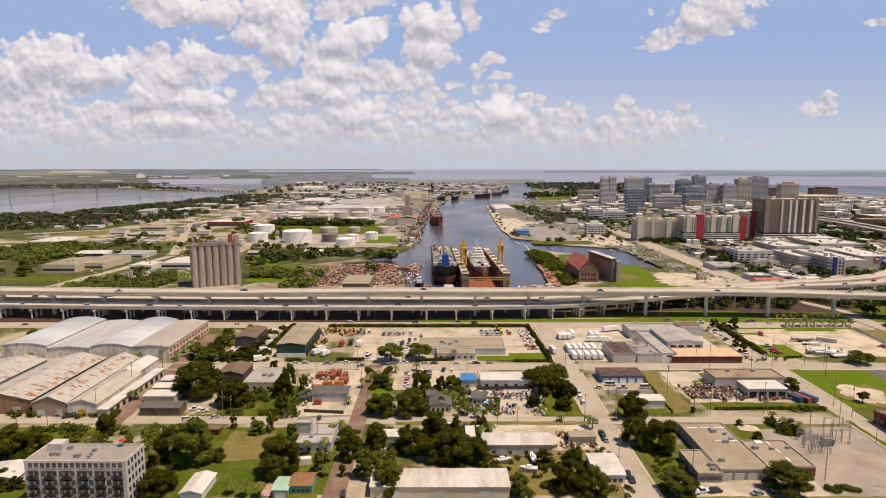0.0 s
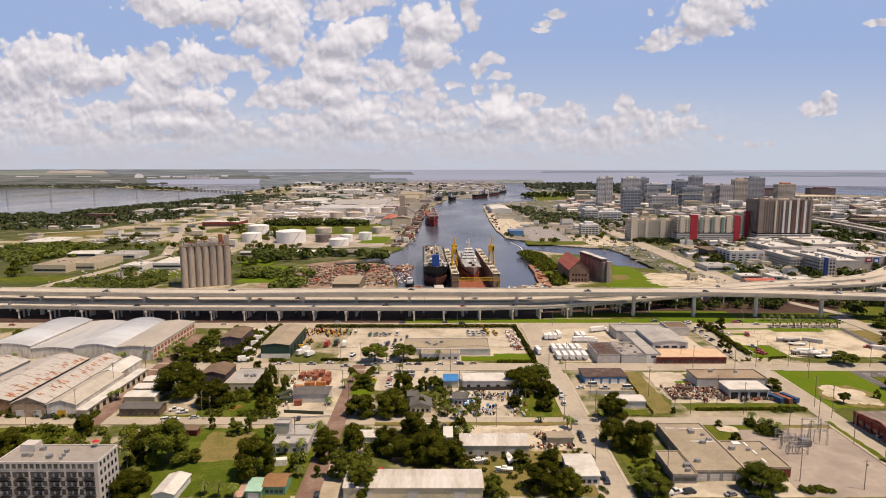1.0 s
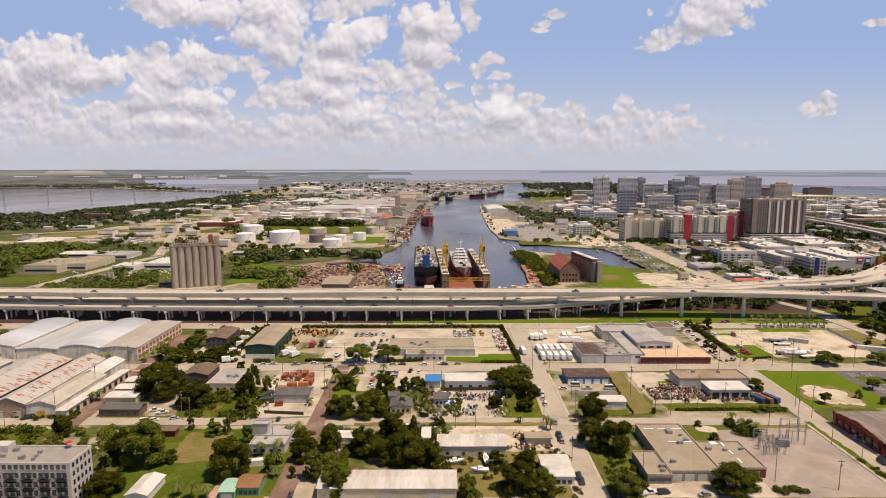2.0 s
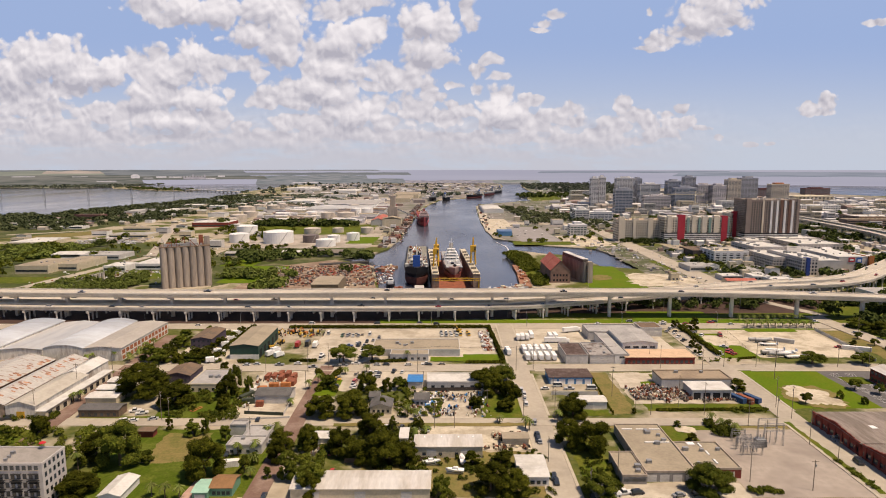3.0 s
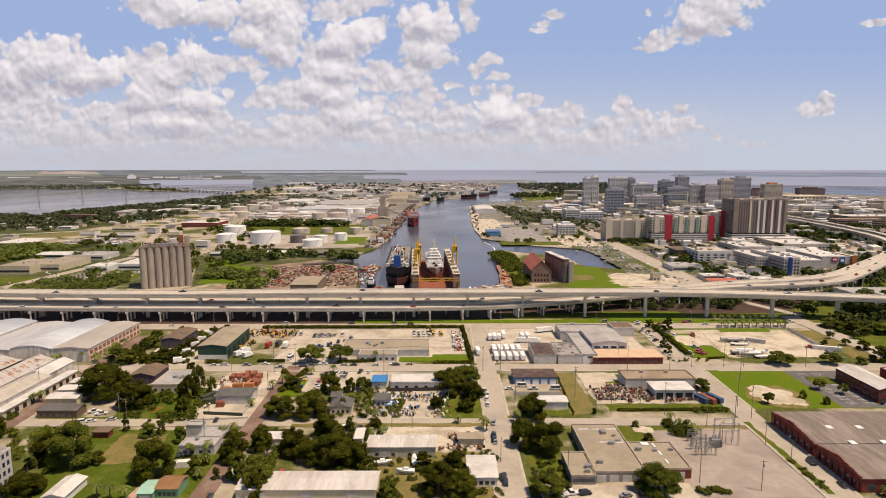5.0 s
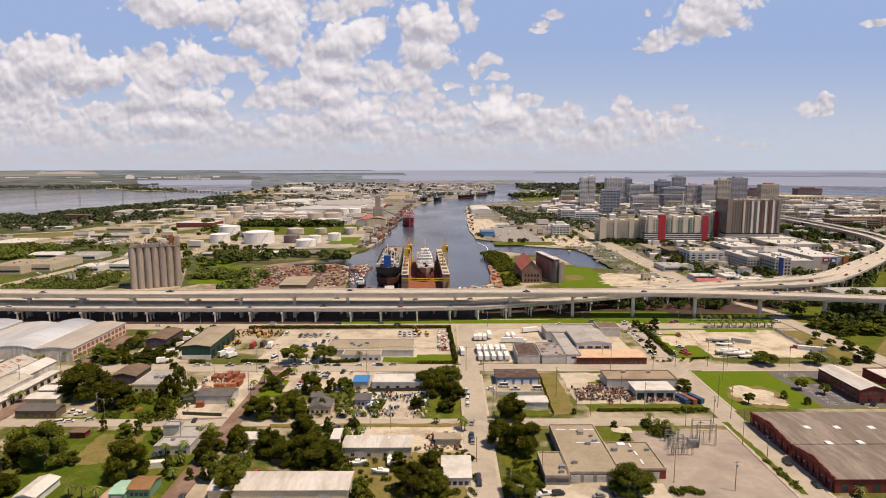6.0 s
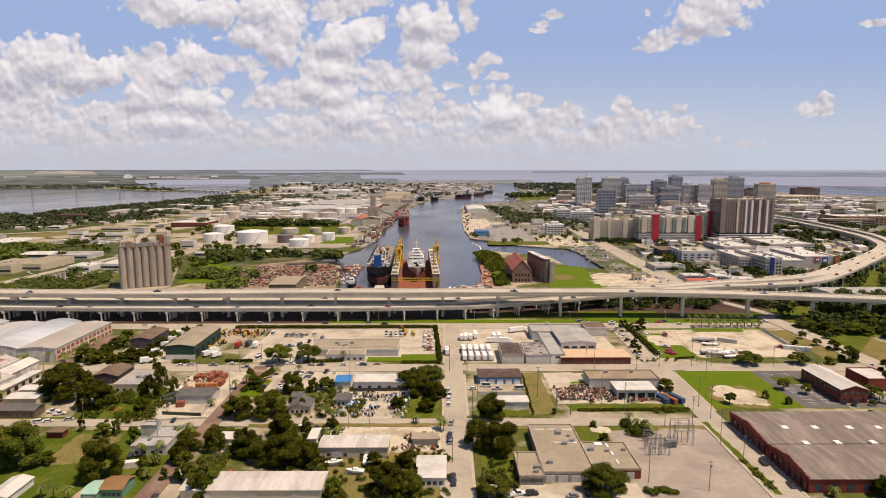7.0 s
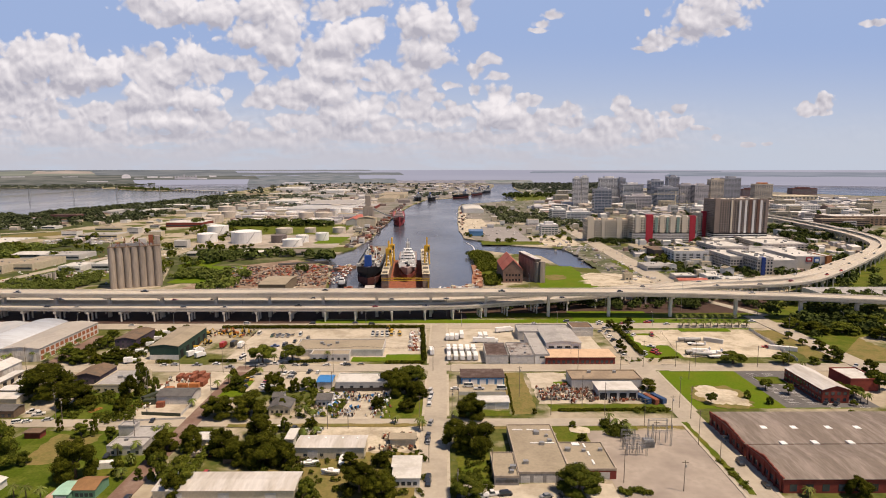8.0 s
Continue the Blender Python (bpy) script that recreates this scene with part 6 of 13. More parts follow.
tower("slender pale twin residential tower", 475.9, 1778.7, 496.3, 86.1, 26, PALEGREY, ribs=3)
tower("slender pale twin residential tower", 499.7, 1778.7, 518.4, 89.4, 26, PALEGREY, ribs=3)
tower("pale grey high-rise behind a glass tower", 584.9, 1890.4, 642.7, 84.3, 30, PALEGREY, ribs=7)
tower("dark slate narrow high-rise slab", 642.7, 1890.4, 664.3, 82.5, 30, SLATE, ribs=2)
tower("dark glass residential tower", 454.3, 1455.6, 496.1, 63.8, 24, SLATE, ribs=5, glass=BLUEGLASS)
tower("grey office tower with white bands", 640.8, 1832.9, 702.1, 66.2, 30, PALEGREY, ribs=2, glass=BLUEGLASS)
tower("dark blue glass office tower", 707.0, 1778.7, 744.4, 77.7, 34, SLATE, ribs=4, glass=BLUEGLASS, crown=SLATE)
tower("tall slate office tower", 801.5, 1890.4, 835.8, 87.8, 30, SLATE, ribs=3)
tower("broad blue-grey office block", 708.4, 1727.7, 769.5, 59.2, 30, SLATE, ribs=6, glass=BLUEGLASS)
tower("grey concrete office block downtown", 795.4, 1778.7, 837.9, 65.9, 30, PINKISH, ribs=6)
tower("grey concrete office block downtown", 829.1, 1752.8, 867.7, 65.0, 30, PINKISH, ribs=6)
tower("tan and grey office high-rise", 912.2, 1832.9, 950.7, 80.0, 30, SAGE, ribs=4)
tower("slate grey glass high-rise tower", 952.5, 1832.9, 1003.2, 85.2, 30, SLATE, ribs=5)
tower("low wide grey office block", 587.4, 1633.8, 657.7, 38.9, 26, PINKISH, ribs=8)
tower("tan tower with an orange crown", 1112.4, 1951.6, 1170.1, 63.0, 30, SAGE, ribs=8, crown=ORANGESTEEL)
tower("long brick-red slab building", 1620.2, 2596.7, 1728.5, 27.2, 40, mat("plum_brick", (0.15, 0.07, 0.065), 0.85), ribs=12)
tower("low brown brick office block", 1220.7, 2241.4, 1278.4, 36.2, 30, mat("plum_brick", (0.2, 0.1, 0.09), 0.85), ribs=5)
tower("white windowless parking block downtown", 318.2, 1282.5, 347.6, 25.8, 40, WHITEWALL, ribs=2, name="mid_rise")
tower("pale mid-rise with bluish glass bands", 352.2, 1296.0, 401.7, 19.9, 30, PALEGREY, ribs=6, glass=BLUEGLASS, name="mid_rise")
tower("mid-rise with green glass bands", 248.7, 1011.4, 276.8, 18.5, 24, PALEGREY, ribs=5, glass=mat("green_glass", (0.05, 0.085, 0.075), 0.15, rand=0.3), name="mid_rise")


def mid_rise(label, x0, y, x1, h, depth, wall, cols, rows, accents=(), base=None, roof=None, name="mid_rise"):
    """An apartment block with separate windows, stair towers in an accent colour, and parking decks at its foot."""
    w = x1 - x0
    t = thing(name, label, "apartments", x0, y, 0)
    part("wall", box(0, 0, -0.5, w, depth, h), wall, t)
    part("roof", box(0.5, 0.5, h, w - 0.5, depth - 0.5, h + 0.1), roof or WHITEROOF, t)
    bp = box(-0.2, -0.2, h - 0.3, w + 0.2, 0.3, h + 1)
    box(-0.2, depth - 0.3, h - 0.3, w + 0.2, depth + 0.2, h + 1, bp)
    box(-0.2, 0.3, h - 0.3, 0.3, depth - 0.3, h + 1, bp)
    box(w - 0.3, 0.3, h - 0.3, w + 0.2, depth - 0.3, h + 1, bp)
    part("parapet", bp, wall, t)
    foot = base or 0.0
    st = (h - foot) / rows
    cw = w / cols
    fm = mesh_of("window_column", box(-cw * 0.27, -0.1, foot + 0.8, cw * 0.27, 0.1, h - 1.0), GLASS)
    for c in range(cols):
        part("window_column", fm, None, t, "", pose(cw * (c + 0.5), 0, 0))
    nd = max(3, int(depth / cw))
    sm = mesh_of("window_column", box(-0.1, -depth / nd * 0.27, foot + 0.8, 0.1, depth / nd * 0.27, h - 1.0), GLASS)
    for c in range(nd):
        part("window_column", sm, None, t, "", pose(0, depth / nd * (c + 0.5), 0))
    lm = mesh_of("floor_slab", box(-0.32, -0.32, -st * 0.2, w, depth, st * 0.2), wall)
    for r in range(rows + 1):
        part("floor_slab", lm, None, t, "", pose(0, 0, min(h - 1.0, foot + st * r + 0.4)))
    if foot:
        # A near-black box paints in the shade between the parking decks.
        part("parking_void", box(-0.5, -0.6, 0, w + 0.1, depth * 0.4, foot + 0.5), DARK, t, "dark box standing for the shade inside the parking decks")
        for k in range(int(foot / 3)):
            part("parking_deck", box(-0.9, -1.0, k * 3 + 1.3, w + 0.2, depth * 0.5, k * 3 + 2.7), PALEGREY, t)
    for a, wd, m, up in accents:
        part("stair_tower", box(w * a, -1.2, -0.5 if m is CRIMSON else foot, w * a + wd, 6, h + up), m, t)
    rng = random.Random(int(x0))
    for k in range(7):
        a, b = rng.uniform(0.05, 0.9) * w, rng.uniform(0.2, 0.8) * depth
        part("roof_unit", box(a, b, h + 0.1, a + 3, b + 2.2, h + 2), STEEL, t)
    return t


SEAGREEN = mat("sea_green_panel", (0.17, 0.26, 0.23), 0.6, 0.12, 0.2)
PALECREAM = mat("pale_cream_stucco", (0.60, 0.53, 0.42), 0.85, 0.1, 0.1)
BLUEPANEL = mat("blue_panel", (0.02, 0.05, 0.22), 0.6)
mid_rise("cream apartment block with a terracotta cornice", 307.5, 931.4, 381.8, 34.2, 30, PALECREAM, 22, 9, ((0.0, 9, PALECREAM, 5), (0.30, 5, PALECREAM, 3), (0.62, 8, PALECREAM, 3), (0.93, 8, CRIMSON, 0)), roof=ORANGEROOF)
mid_rise("cream and red apartment block over parking decks", 372.6, 911.0, 472.0, 40.0, 34, PALECREAM, 26, 6, ((0.04, 6, CREAM, 3), (0.20, 11, CRIMSON, 4), (0.34, 4, SEAGREEN, 0), (0.42, 6, PALECREAM, 3), (0.52, 3, SEAGREEN, 0), (0.58, 6, CREAM, 2), (0.68, 4, SEAGREEN, 0), (0.76, 7, PALECREAM, 3), (0.88, 9, CRIMSON, 2.5), (0.98, 2, SEAGREEN, 0)), base=16.5)
mid_rise("cream and crimson apartment wing", 497.5, 958.0, 528.0, 42.0, 30, PALECREAM, 8, 8, ((0.1, 7, CRIMSON, 4), (0.5, 5, SEAGREEN, 0)), base=12)
mid_rise("tall taupe apartment tower over parking decks", 506.5, 929.3, 590.5, 66.0, 40, TAUPE, 22, 19, ((0.0, 8, TAUPE, 2), (0.30, 3, SAGE, -1), (0.455, 3, PALEGREY, -1), (0.56, 3.4, PALEGREY, -1), (0.64, 4, UMBER, 0), (0.705, 3.4, PALEGREY, -1), (0.79, 4, UMBER, 0), (0.845, 3.4, PALEGREY, -1), (0.95, 4, TAUPE, 1)), base=14, roof=SAGE)
mid_rise("white parking garage of open decks", 357.2, 707.4, 398.9, 15.2, 40, PALEGREY, 5, 5, name="parking_garage", roof=LOT)
WARMWHITE = mat("warm_white_wall", (0.50, 0.46, 0.42), 0.85, 0.12, 0.1)
mid_rise("white apartment block with grey panels", 416.9, 630.6, 434.0, 18.6, 70, WARMWHITE, 5, 5, ((0.25, 4, BLUEPANEL, 1.0),), name="apartment_block")
building("apartment_block", "white windowless apartment block beside the viaduct", "apartments", 427.0, 631.2, 461.1, 700.6, 16.0, WARMWHITE, WHITEROOF, "flat", vents=8)
building("apartment_block", "long white block with a flat roof and signs", "apartments", 480.6, 666.3, 516.6, 737.8, 15.0, WARMWHITE, WHITEROOF, "flat", vents=8)
building("orange_stair_block", "orange panel stair block at a white building", "apartments", 513.6, 663.6, 519.3, 700.2, 16.0, ORANGESTEEL, WHITEROOF, "flat")
mid_rise("white and grey apartment block", 401.8, 659.2, 432.4, 15.5, 60, WARMWHITE, 9, 5, name="apartment_block")
mid_rise("white and grey apartment block", 428.8, 752.1, 470.8, 14.7, 60, WARMWHITE, 10, 4, name="apartment_block")
mid_rise("white low flat-roofed apartment block", 470.4, 849.5, 503.0, 10.7, 40, WARMWHITE, 8, 3, name="apartment_block")
mid_rise("long white block with a pale roof", 523.3, 813.8, 585.9, 10.3, 60, WARMWHITE, 12, 3, name="apartment_block")
mid_rise("long white block with a pale roof", 539.5, 900.8, 608.7, 7.9, 50, WARMWHITE, 14, 3, name="apartment_block")
mid_rise("brown brick office block with window rows", 867.6, 1186.5, 1014.7, 18.3, 60, mat("tan_brick", (0.26, 0.18, 0.13), 0.9), 16, 4, name="office_block")
mid_rise("white terraced block of flats", 951.7, 1518.9, 1052.8, 20.4, 50, WHITEWALL, 16, 4, name="office_block")
mid_rise("grey domed arena block", 1237.9, 2031.2, 1372.4, 19.4, 120, TANWALL, 10, 2, name="arena")
for X0, Y0, X1, HH in ((-507.7, 1539.6, -464.9, 16.2), (-506.1, 1666.6, -474.2, 14.3), (-445.6, 1396.5, -412.1, 13.4), (-435.7, 1278.1, -400.1, 14.7), (-449.4, 1599.7, -415.7, 15.3), (-440.6, 1665.6, -410.3, 15.9), (-238.8, 1685.7, -206.5, 11.3), (-428.4, 1226.0, -398.9, 11.8)):
    tank_at(X0, Y0, X1, HH, PALETANK, label="pale tan oil storage tank")
for X0, Y0, X1, HH in ((-334.4, 597.4, -331.0, 7.1), (-330.4, 597.4, -326.9, 7.6), (-328.1, 600.4, -324.6, 8.3), (-327.7, 606.6, -324.2, 7.8)):
    tank_at(X0, Y0, X1, HH, PALETANK, label="small pale upright yard tank")

# ---- trees ----
def leaf_cloud(lobes, count, size, seed, stray=0.7):
    """Many small leaf clumps, each a bent pair of triangles, on the shells of overlapping lobes."""
    rng = random.Random(seed)
    verts, faces = [], []
    total = sum(l[3] * l[4] for l in lobes)
    for cx, cy, cz, rx, rz in lobes:
        for _ in range(int(count * rx * rz / total)):
            u, a = rng.uniform(-0.55, 1), rng.uniform(0, math.tau)
            s = math.sqrt(max(0, 1 - u * u))
            k = rng.uniform(0.72, 1.06)
            p = Vector((cx + rx * s * math.cos(a) * k, cy + rx * s * math.sin(a) * k, cz + rz * u * k))
            n = Vector((s * math.cos(a), s * math.sin(a), u + 0.35)) + Vector((rng.uniform(-1, 1), rng.uniform(-1, 1), rng.uniform(-1, 1))) * stray
            q = n.normalized().to_track_quat("Z", "Y")
            g = size * rng.uniform(0.6, 1.4)
            b = len(verts)
            t = rng.uniform(0, math.tau)
            for kx, ky, kz in ((1, 0, -0.15), (0.1, 0.75, 0.12), (-1, 0.1, -0.15), (0, -0.75, 0.1)):
                verts.append(p + q @ Vector(((kx * math.cos(t) - ky * math.sin(t)) * g, (kx * math.sin(t) + ky * math.cos(t)) * g, kz * g)))
            faces += [(b, b + 1, b + 2), (b, b + 2, b + 3)]
    return verts, faces


def crown_mesh(name, spread, height, base, count, size, seed, material, n_lobes=16):
    rng = random.Random(seed)
    lobes = []
    for k in range(n_lobes):
        a = k * 2.4 + rng.uniform(-0.5, 0.5)
        r = spread * 0.74 * math.sqrt((k + 0.3) / n_lobes)
        dome = math.sqrt(max(0.0, 1 - (r / spread) ** 2))
        s = spread * rng.uniform(0.17, 0.36)
        z = base + (height - base) * dome * rng.uniform(0.5, 1.0) - s * 0.35
        lobes.append((r * math.cos(a), r * math.sin(a), max(z, s * 0.6 + base), s, s * rng.uniform(0.65, 0.9)))
    for k in range(n_lobes // 2):
        a, s = k * 2.1 + rng.uniform(0, 1), spread * rng.uniform(0.2, 0.34)
        lobes.append((spread * 0.66 * math.cos(a), spread * 0.66 * math.sin(a), base + s * rng.uniform(0.5, 1.1), s, s * 0.9))
    v, f = leaf_cloud(lobes, count, size, seed)
    for cx, cy, cz, rx, rz in lobes:            # shaded inner boughs
        b = len(v)
        for ring, zz in ((0.62, -0.45), (0.72, 0.1), (0.45, 0.55)):
            for k in range(7):
                q = k * math.tau / 7 + ring
                v.append(Vector((cx + rx * ring * math.cos(q), cy + rx * ring * math.sin(q), cz + rz * zz)))
        for rr in (0, 1):
            for k in range(7):
                i, j = b + rr * 7 + k, b + rr * 7 + (k + 1) % 7
                f.append((i, j, j + 7, i + 7))
        f.append(tuple(b + 14 + k for k in range(7)))
        f.append(tuple(b + 6 - k for k in range(7)))
    me = bpy.data.meshes.new(name)
    me.from_pydata([tuple(p) for p in v], [], f)
    me.materials.append(material)
    return me


def trunk_mesh(h, r, spread, seed):
    rng = random.Random(seed)
    bm = tube(0, 0, -0.3, h * 0.45, r, 8, None, r * 0.7)
    for k in range(5):
        a = k * math.tau / 5 + rng.uniform(-0.4, 0.4)
        bar((0, 0, h * 0.35), (spread * 0.6 * math.cos(a), spread * 0.6 * math.sin(a), h * rng.uniform(0.6, 0.75)), r * 0.35, bm, 5)
    return mesh_of("trunk", bm, BARK)


TREES = []
for k in range(5):
    TREES.append((trunk_mesh(10, 0.45, 6, k), crown_mesh("crown", 6.0, 11, 1.0, 9000, 0.21, 40 + k, OAK if k != 2 else BRIGHT, 30)))
SMALL = []
for k in range(4):
    SMALL.append((trunk_mesh(10, 0.4, 6, k), crown_mesh("crown", 5.6, 11.5, 1.0, 3200, 0.36, 60 + k, BRIGHT if k % 2 else OAK, 18)))

SHADE = [(trunk_mesh(11, 0.5, 6, 9), crown_mesh("crown", 6.0, 11, 4.6, 5000, 0.30, 90, BRIGHT, 20))]


def tree(x, y, r, h, kind=TREES, label="broad oak tree with a dense dark green crown", category="tree"):
    rng = random.Random(int(x * 13 + y * 7))
    tm, cm = kind[rng.randrange(len(kind))]
    t = thing("tree", label, category, x, y, 0, rng.uniform(0, 360))
    t.scale = (r / 5.8, r / 5.8 * rng.uniform(0.85, 1.1), h / 10.8)
    part("trunk", tm, None, t)
    part("crown", cm, None, t)
    return t


def palm_meshes():
    out = []
    for s in range(3):
        rng = random.Random(s)
        bm = bmesh.new()
        for k in range(18):
            a, up = k * 2.4, rng.uniform(-0.6, 0.9)
            d = Vector((math.cos(a), math.sin(a), 0))
            side = Vector((-d.y, d.x, 0)) * 0.42
            prev = None
            for i in range(5):
                u = i / 4
                p = d * (2.3 * u) + Vector((0, 0, up * 1.6 * u - 1.7 * u * u))
                wd = side * (0.3 + 1.2 * u * (1.15 - u))
                droop = Vector((0, 0, -0.25 * wd.length))
                cur = [bm.verts.new(p - wd + droop), bm.verts.new(p + Vector((0, 0, 0.05))), bm.verts.new(p + wd + droop)]
                if prev:
                    bm.faces.new((prev[0], prev[1], cur[1], cur[0]))
                    bm.faces.new((prev[1], prev[2], cur[2], cur[1]))
                prev = cur
        out.append(mesh_of("fronds", bm, PALMLEAF))
    return out


PALMS = palm_meshes()
PALMTRUNK = mesh_of("trunk", tube(0, 0, -0.2, 1.0, 0.24, 7, None, 0.17), BARK)


def palm(x, y, h, label="cabbage palm with a round head of fronds"):
    rng = random.Random(int(x * 11 + y * 5))
    t = thing("palm_tree", label, "palm", x, y, 0, rng.uniform(0, 360), "palms")
    part("trunk", PALMTRUNK, None, t, "", Matrix.Diagonal((1, 1, h, 1)))
    part("crown", PALMS[rng.randrange(3)], None, t, "", Matrix.Translation((0, 0, h)))
    return t

# ---- sheds, shops and blocks beyond the viaduct ----
building("warehouse", "tan warehouse with a wide flat roof", "warehouse", -445.2, 646.7, -408.3, 700.7, 9.0, TANWALL, TANROOF, "flat", 1.6, front=(2.0, 1, 3, 9, 2.6, 2.2), vents=3)
building("warehouse", "brown warehouse wing with a dark front", "warehouse", -419.2, 664.3, -387.0, 725.5, 8.0, TANWALL, TANROOF, "flat", 1.6, front=(2.0, 1, 3, 8, 2.6, 2.2), vents=3)
building("warehouse", "long white-roofed shed with open bays", "warehouse", -479.0, 760.0, -438.0, 792.0, 5.0, GREYWALL, WHITEROOF, "gable_x", 1.6, front=(2.0, 1, 3, 10, 2.6, 2.2), vents=3)
building("warehouse", "long grey shed with a pale roof", "warehouse", -434.0, 747.0, -384.0, 785.0, 6.0, GREYWALL, GREYROOF, "flat", 1.6, front=(2.0, 1, 3, 11, 2.6, 2.2), vents=3)
building("warehouse", "white metal warehouse with a flat roof", "warehouse", -354.0, 658.0, -329.0, 686.0, 6.5, WHITEWALL, WHITEROOF, "flat", 1.6, front=(2.0, 1, 3, 6, 2.6, 2.2), vents=3)
building("warehouse", "white warehouse with a broad white roof", "warehouse", -325.0, 672.0, -288.0, 718.0, 7.0, WHITEWALL, WHITEROOF, "flat", 1.6, front=(2.0, 1, 3, 10, 2.6, 2.2), vents=3)
building("low_building", "low white depot with a pale roof", "low building", -622.0, 878.1, -567.8, 943.7, 6.0, TANWALL, WHITEROOF, "flat", 1.6, front=(2.0, 1, 3, 10, 2.6, 2.2), vents=3)
building("low_building", "low grey depot with a pale roof", "low building", -528.0, 982.0, -463.0, 1022.0, 6.0, TANWALL, GREYROOF, "flat", 1.6, front=(2.0, 1, 3, 10, 2.6, 2.2), vents=3)
building("low_building", "low shop with a tan roof", "low building", -566.0, 1098.0, -515.0, 1130.0, 6.0, TANWALL, TANROOF, "flat", 1.6, front=(2.0, 1, 3, 7, 2.6, 2.2), vents=3)
building("low_building", "white house roof among trees", "low building", -690.0, 1134.0, -664.0, 1158.0, 5.0, WHITEWALL, WHITEROOF, "flat", 1.6, front=(2.0, 1, 3, 4, 2.6, 2.2), vents=3)
building("low_building", "dark red brick school among trees", "low building", -796.0, 1325.0, -737.0, 1352.0, 13.0, mat("plum_brick", (0.15, 0.07, 0.065), 0.85), BROWNROOF, "flat", 1.6, front=(2.0, 1, 3, 8, 2.6, 2.2), vents=3)
building("low_building", "white institution among trees", "low building", -690.2, 1504.8, -661.3, 1591.4, 10.0, WHITEWALL, WHITEROOF, "flat", 1.6)
building("low_building", "grey hall among trees", "low building", -759.8, 1466.1, -726.0, 1570.2, 10.0, GREYWALL, GREYROOF, "gable_x", 1.6)
building("warehouse", "long grey warehouse with a ribbed roof", "warehouse", -341.7, 1762.1, -166.6, 2017.7, 10.0, WHITEWALL, GREYROOF, "gable_x", 1.6)
building("warehouse", "long grey warehouse with a pale roof", "warehouse", -330.5, 1563.0, -158.7, 1706.6, 10.0, WHITEWALL, TINROOF, "gable_x", 1.6)
building("warehouse", "long low warehouse with a grey roof", "warehouse", -182.3, 1685.5, -109.8, 1821.3, 8.0, BRICKRED, GREYROOF, "flat", 1.6)
building("low_building", "brick-fronted tank farm office", "low building", -469.0, 1172.0, -396.0, 1228.0, 9.0, BRICKRED, WHITEROOF, "flat", 1.6, front=(2.0, 1, 3, 11, 2.6, 2.2), vents=3)
building("warehouse", "pale warehouse with a flat roof", "warehouse", -467.1, 1880.2, -373.6, 2057.4, 12.0, WHITEWALL, WHITEROOF, "flat", 1.6)
building("warehouse", "tan terminal shed among yards", "warehouse", -141.4, 2051.0, -82.7, 2362.4, 12.0, TANWALL, TANROOF, "flat", 1.6)
building("low_building", "pale terminal hall with a tan roof", "low building", -164.4, 2317.4, -65.0, 2598.3, 14.0, TANWALL, TANROOF, "flat", 1.6)
building("low_building", "pale terminal building among yards", "low building", -497.9, 2794.3, -377.9, 3025.2, 12.0, WHITEWALL, WHITEROOF, "flat", 1.6)
building("low_building", "pale terminal building among yards", "low building", -797.1, 3120.3, -662.9, 3410.7, 12.0, WHITEWALL, WHITEROOF, "flat", 1.6)
building("low_building", "low house with a hipped grey roof", "low building", -139.3, 773.5, -105.7, 806.4, 5.0, TANWALL, mat("taupe_roof", (0.2, 0.17, 0.14), 0.9), "gable_x", 1.6, front=(2.0, 1, 3, 7, 2.6, 2.2), vents=3)
building("low_building", "low house with a blue-grey roof", "low building", -257.6, 769.3, -242.0, 785.2, 5.0, TANWALL, GREYROOF, "gable_x", 1.6, front=(2.0, 1, 3, 3, 2.6, 2.2), vents=3)
building("low_building", "low house with a blue-grey roof", "low building", -235.0, 764.0, -212.9, 785.0, 5.0, TANWALL, GREYROOF, "gable_x", 1.6, front=(2.0, 1, 3, 5, 2.6, 2.2), vents=3)
building("warehouse", "white long sheds behind trees", "warehouse", -185.6, 779.2, -153.3, 795.5, 5.0, WHITEWALL, WHITEROOF, "gable_x", 1.6, front=(2.0, 1, 3, 7, 2.6, 2.2), vents=3)
building("low_building", "low shop with a red roof", "low building", 310.3, 575.8, 339.9, 587.8, 5.0, TANWALL, REDROOF, "gable_x", 1.6, front=(2.0, 1, 3, 8, 2.6, 2.2), vents=3)
building("low_building", "white low shop beside city streets", "low building", 348.1, 597.2, 366.6, 616.8, 5.0, WHITEWALL, WHITEROOF, "flat", 1.6, front=(2.0, 1, 3, 5, 2.6, 2.2), vents=3)
building("low_building", "grey low shop beside city streets", "low building", 360.9, 632.2, 385.4, 662.2, 6.0, GREYWALL, GREYROOF, "flat", 1.6, front=(2.0, 1, 3, 6, 2.6, 2.2), vents=3)
building("low_building", "white low shop beside the viaduct", "low building", 356.6, 578.5, 381.8, 596.9, 5.0, WHITEWALL, WHITEROOF, "flat", 1.6, front=(2.0, 1, 3, 7, 2.6, 2.2), vents=3)
building("low_building", "grey low shop beside the avenue", "low building", 306.3, 655.0, 334.2, 687.2, 6.0, GREYWALL, GREYROOF, "flat", 1.6, front=(2.0, 1, 3, 8, 2.6, 2.2), vents=3)
building("low_building", "white low shop beside the avenue", "low building", 317.1, 600.6, 339.2, 617.1, 5.0, GREYWALL, WHITEROOF, "flat", 1.6, front=(2.0, 1, 3, 8, 2.6, 2.2), vents=3)
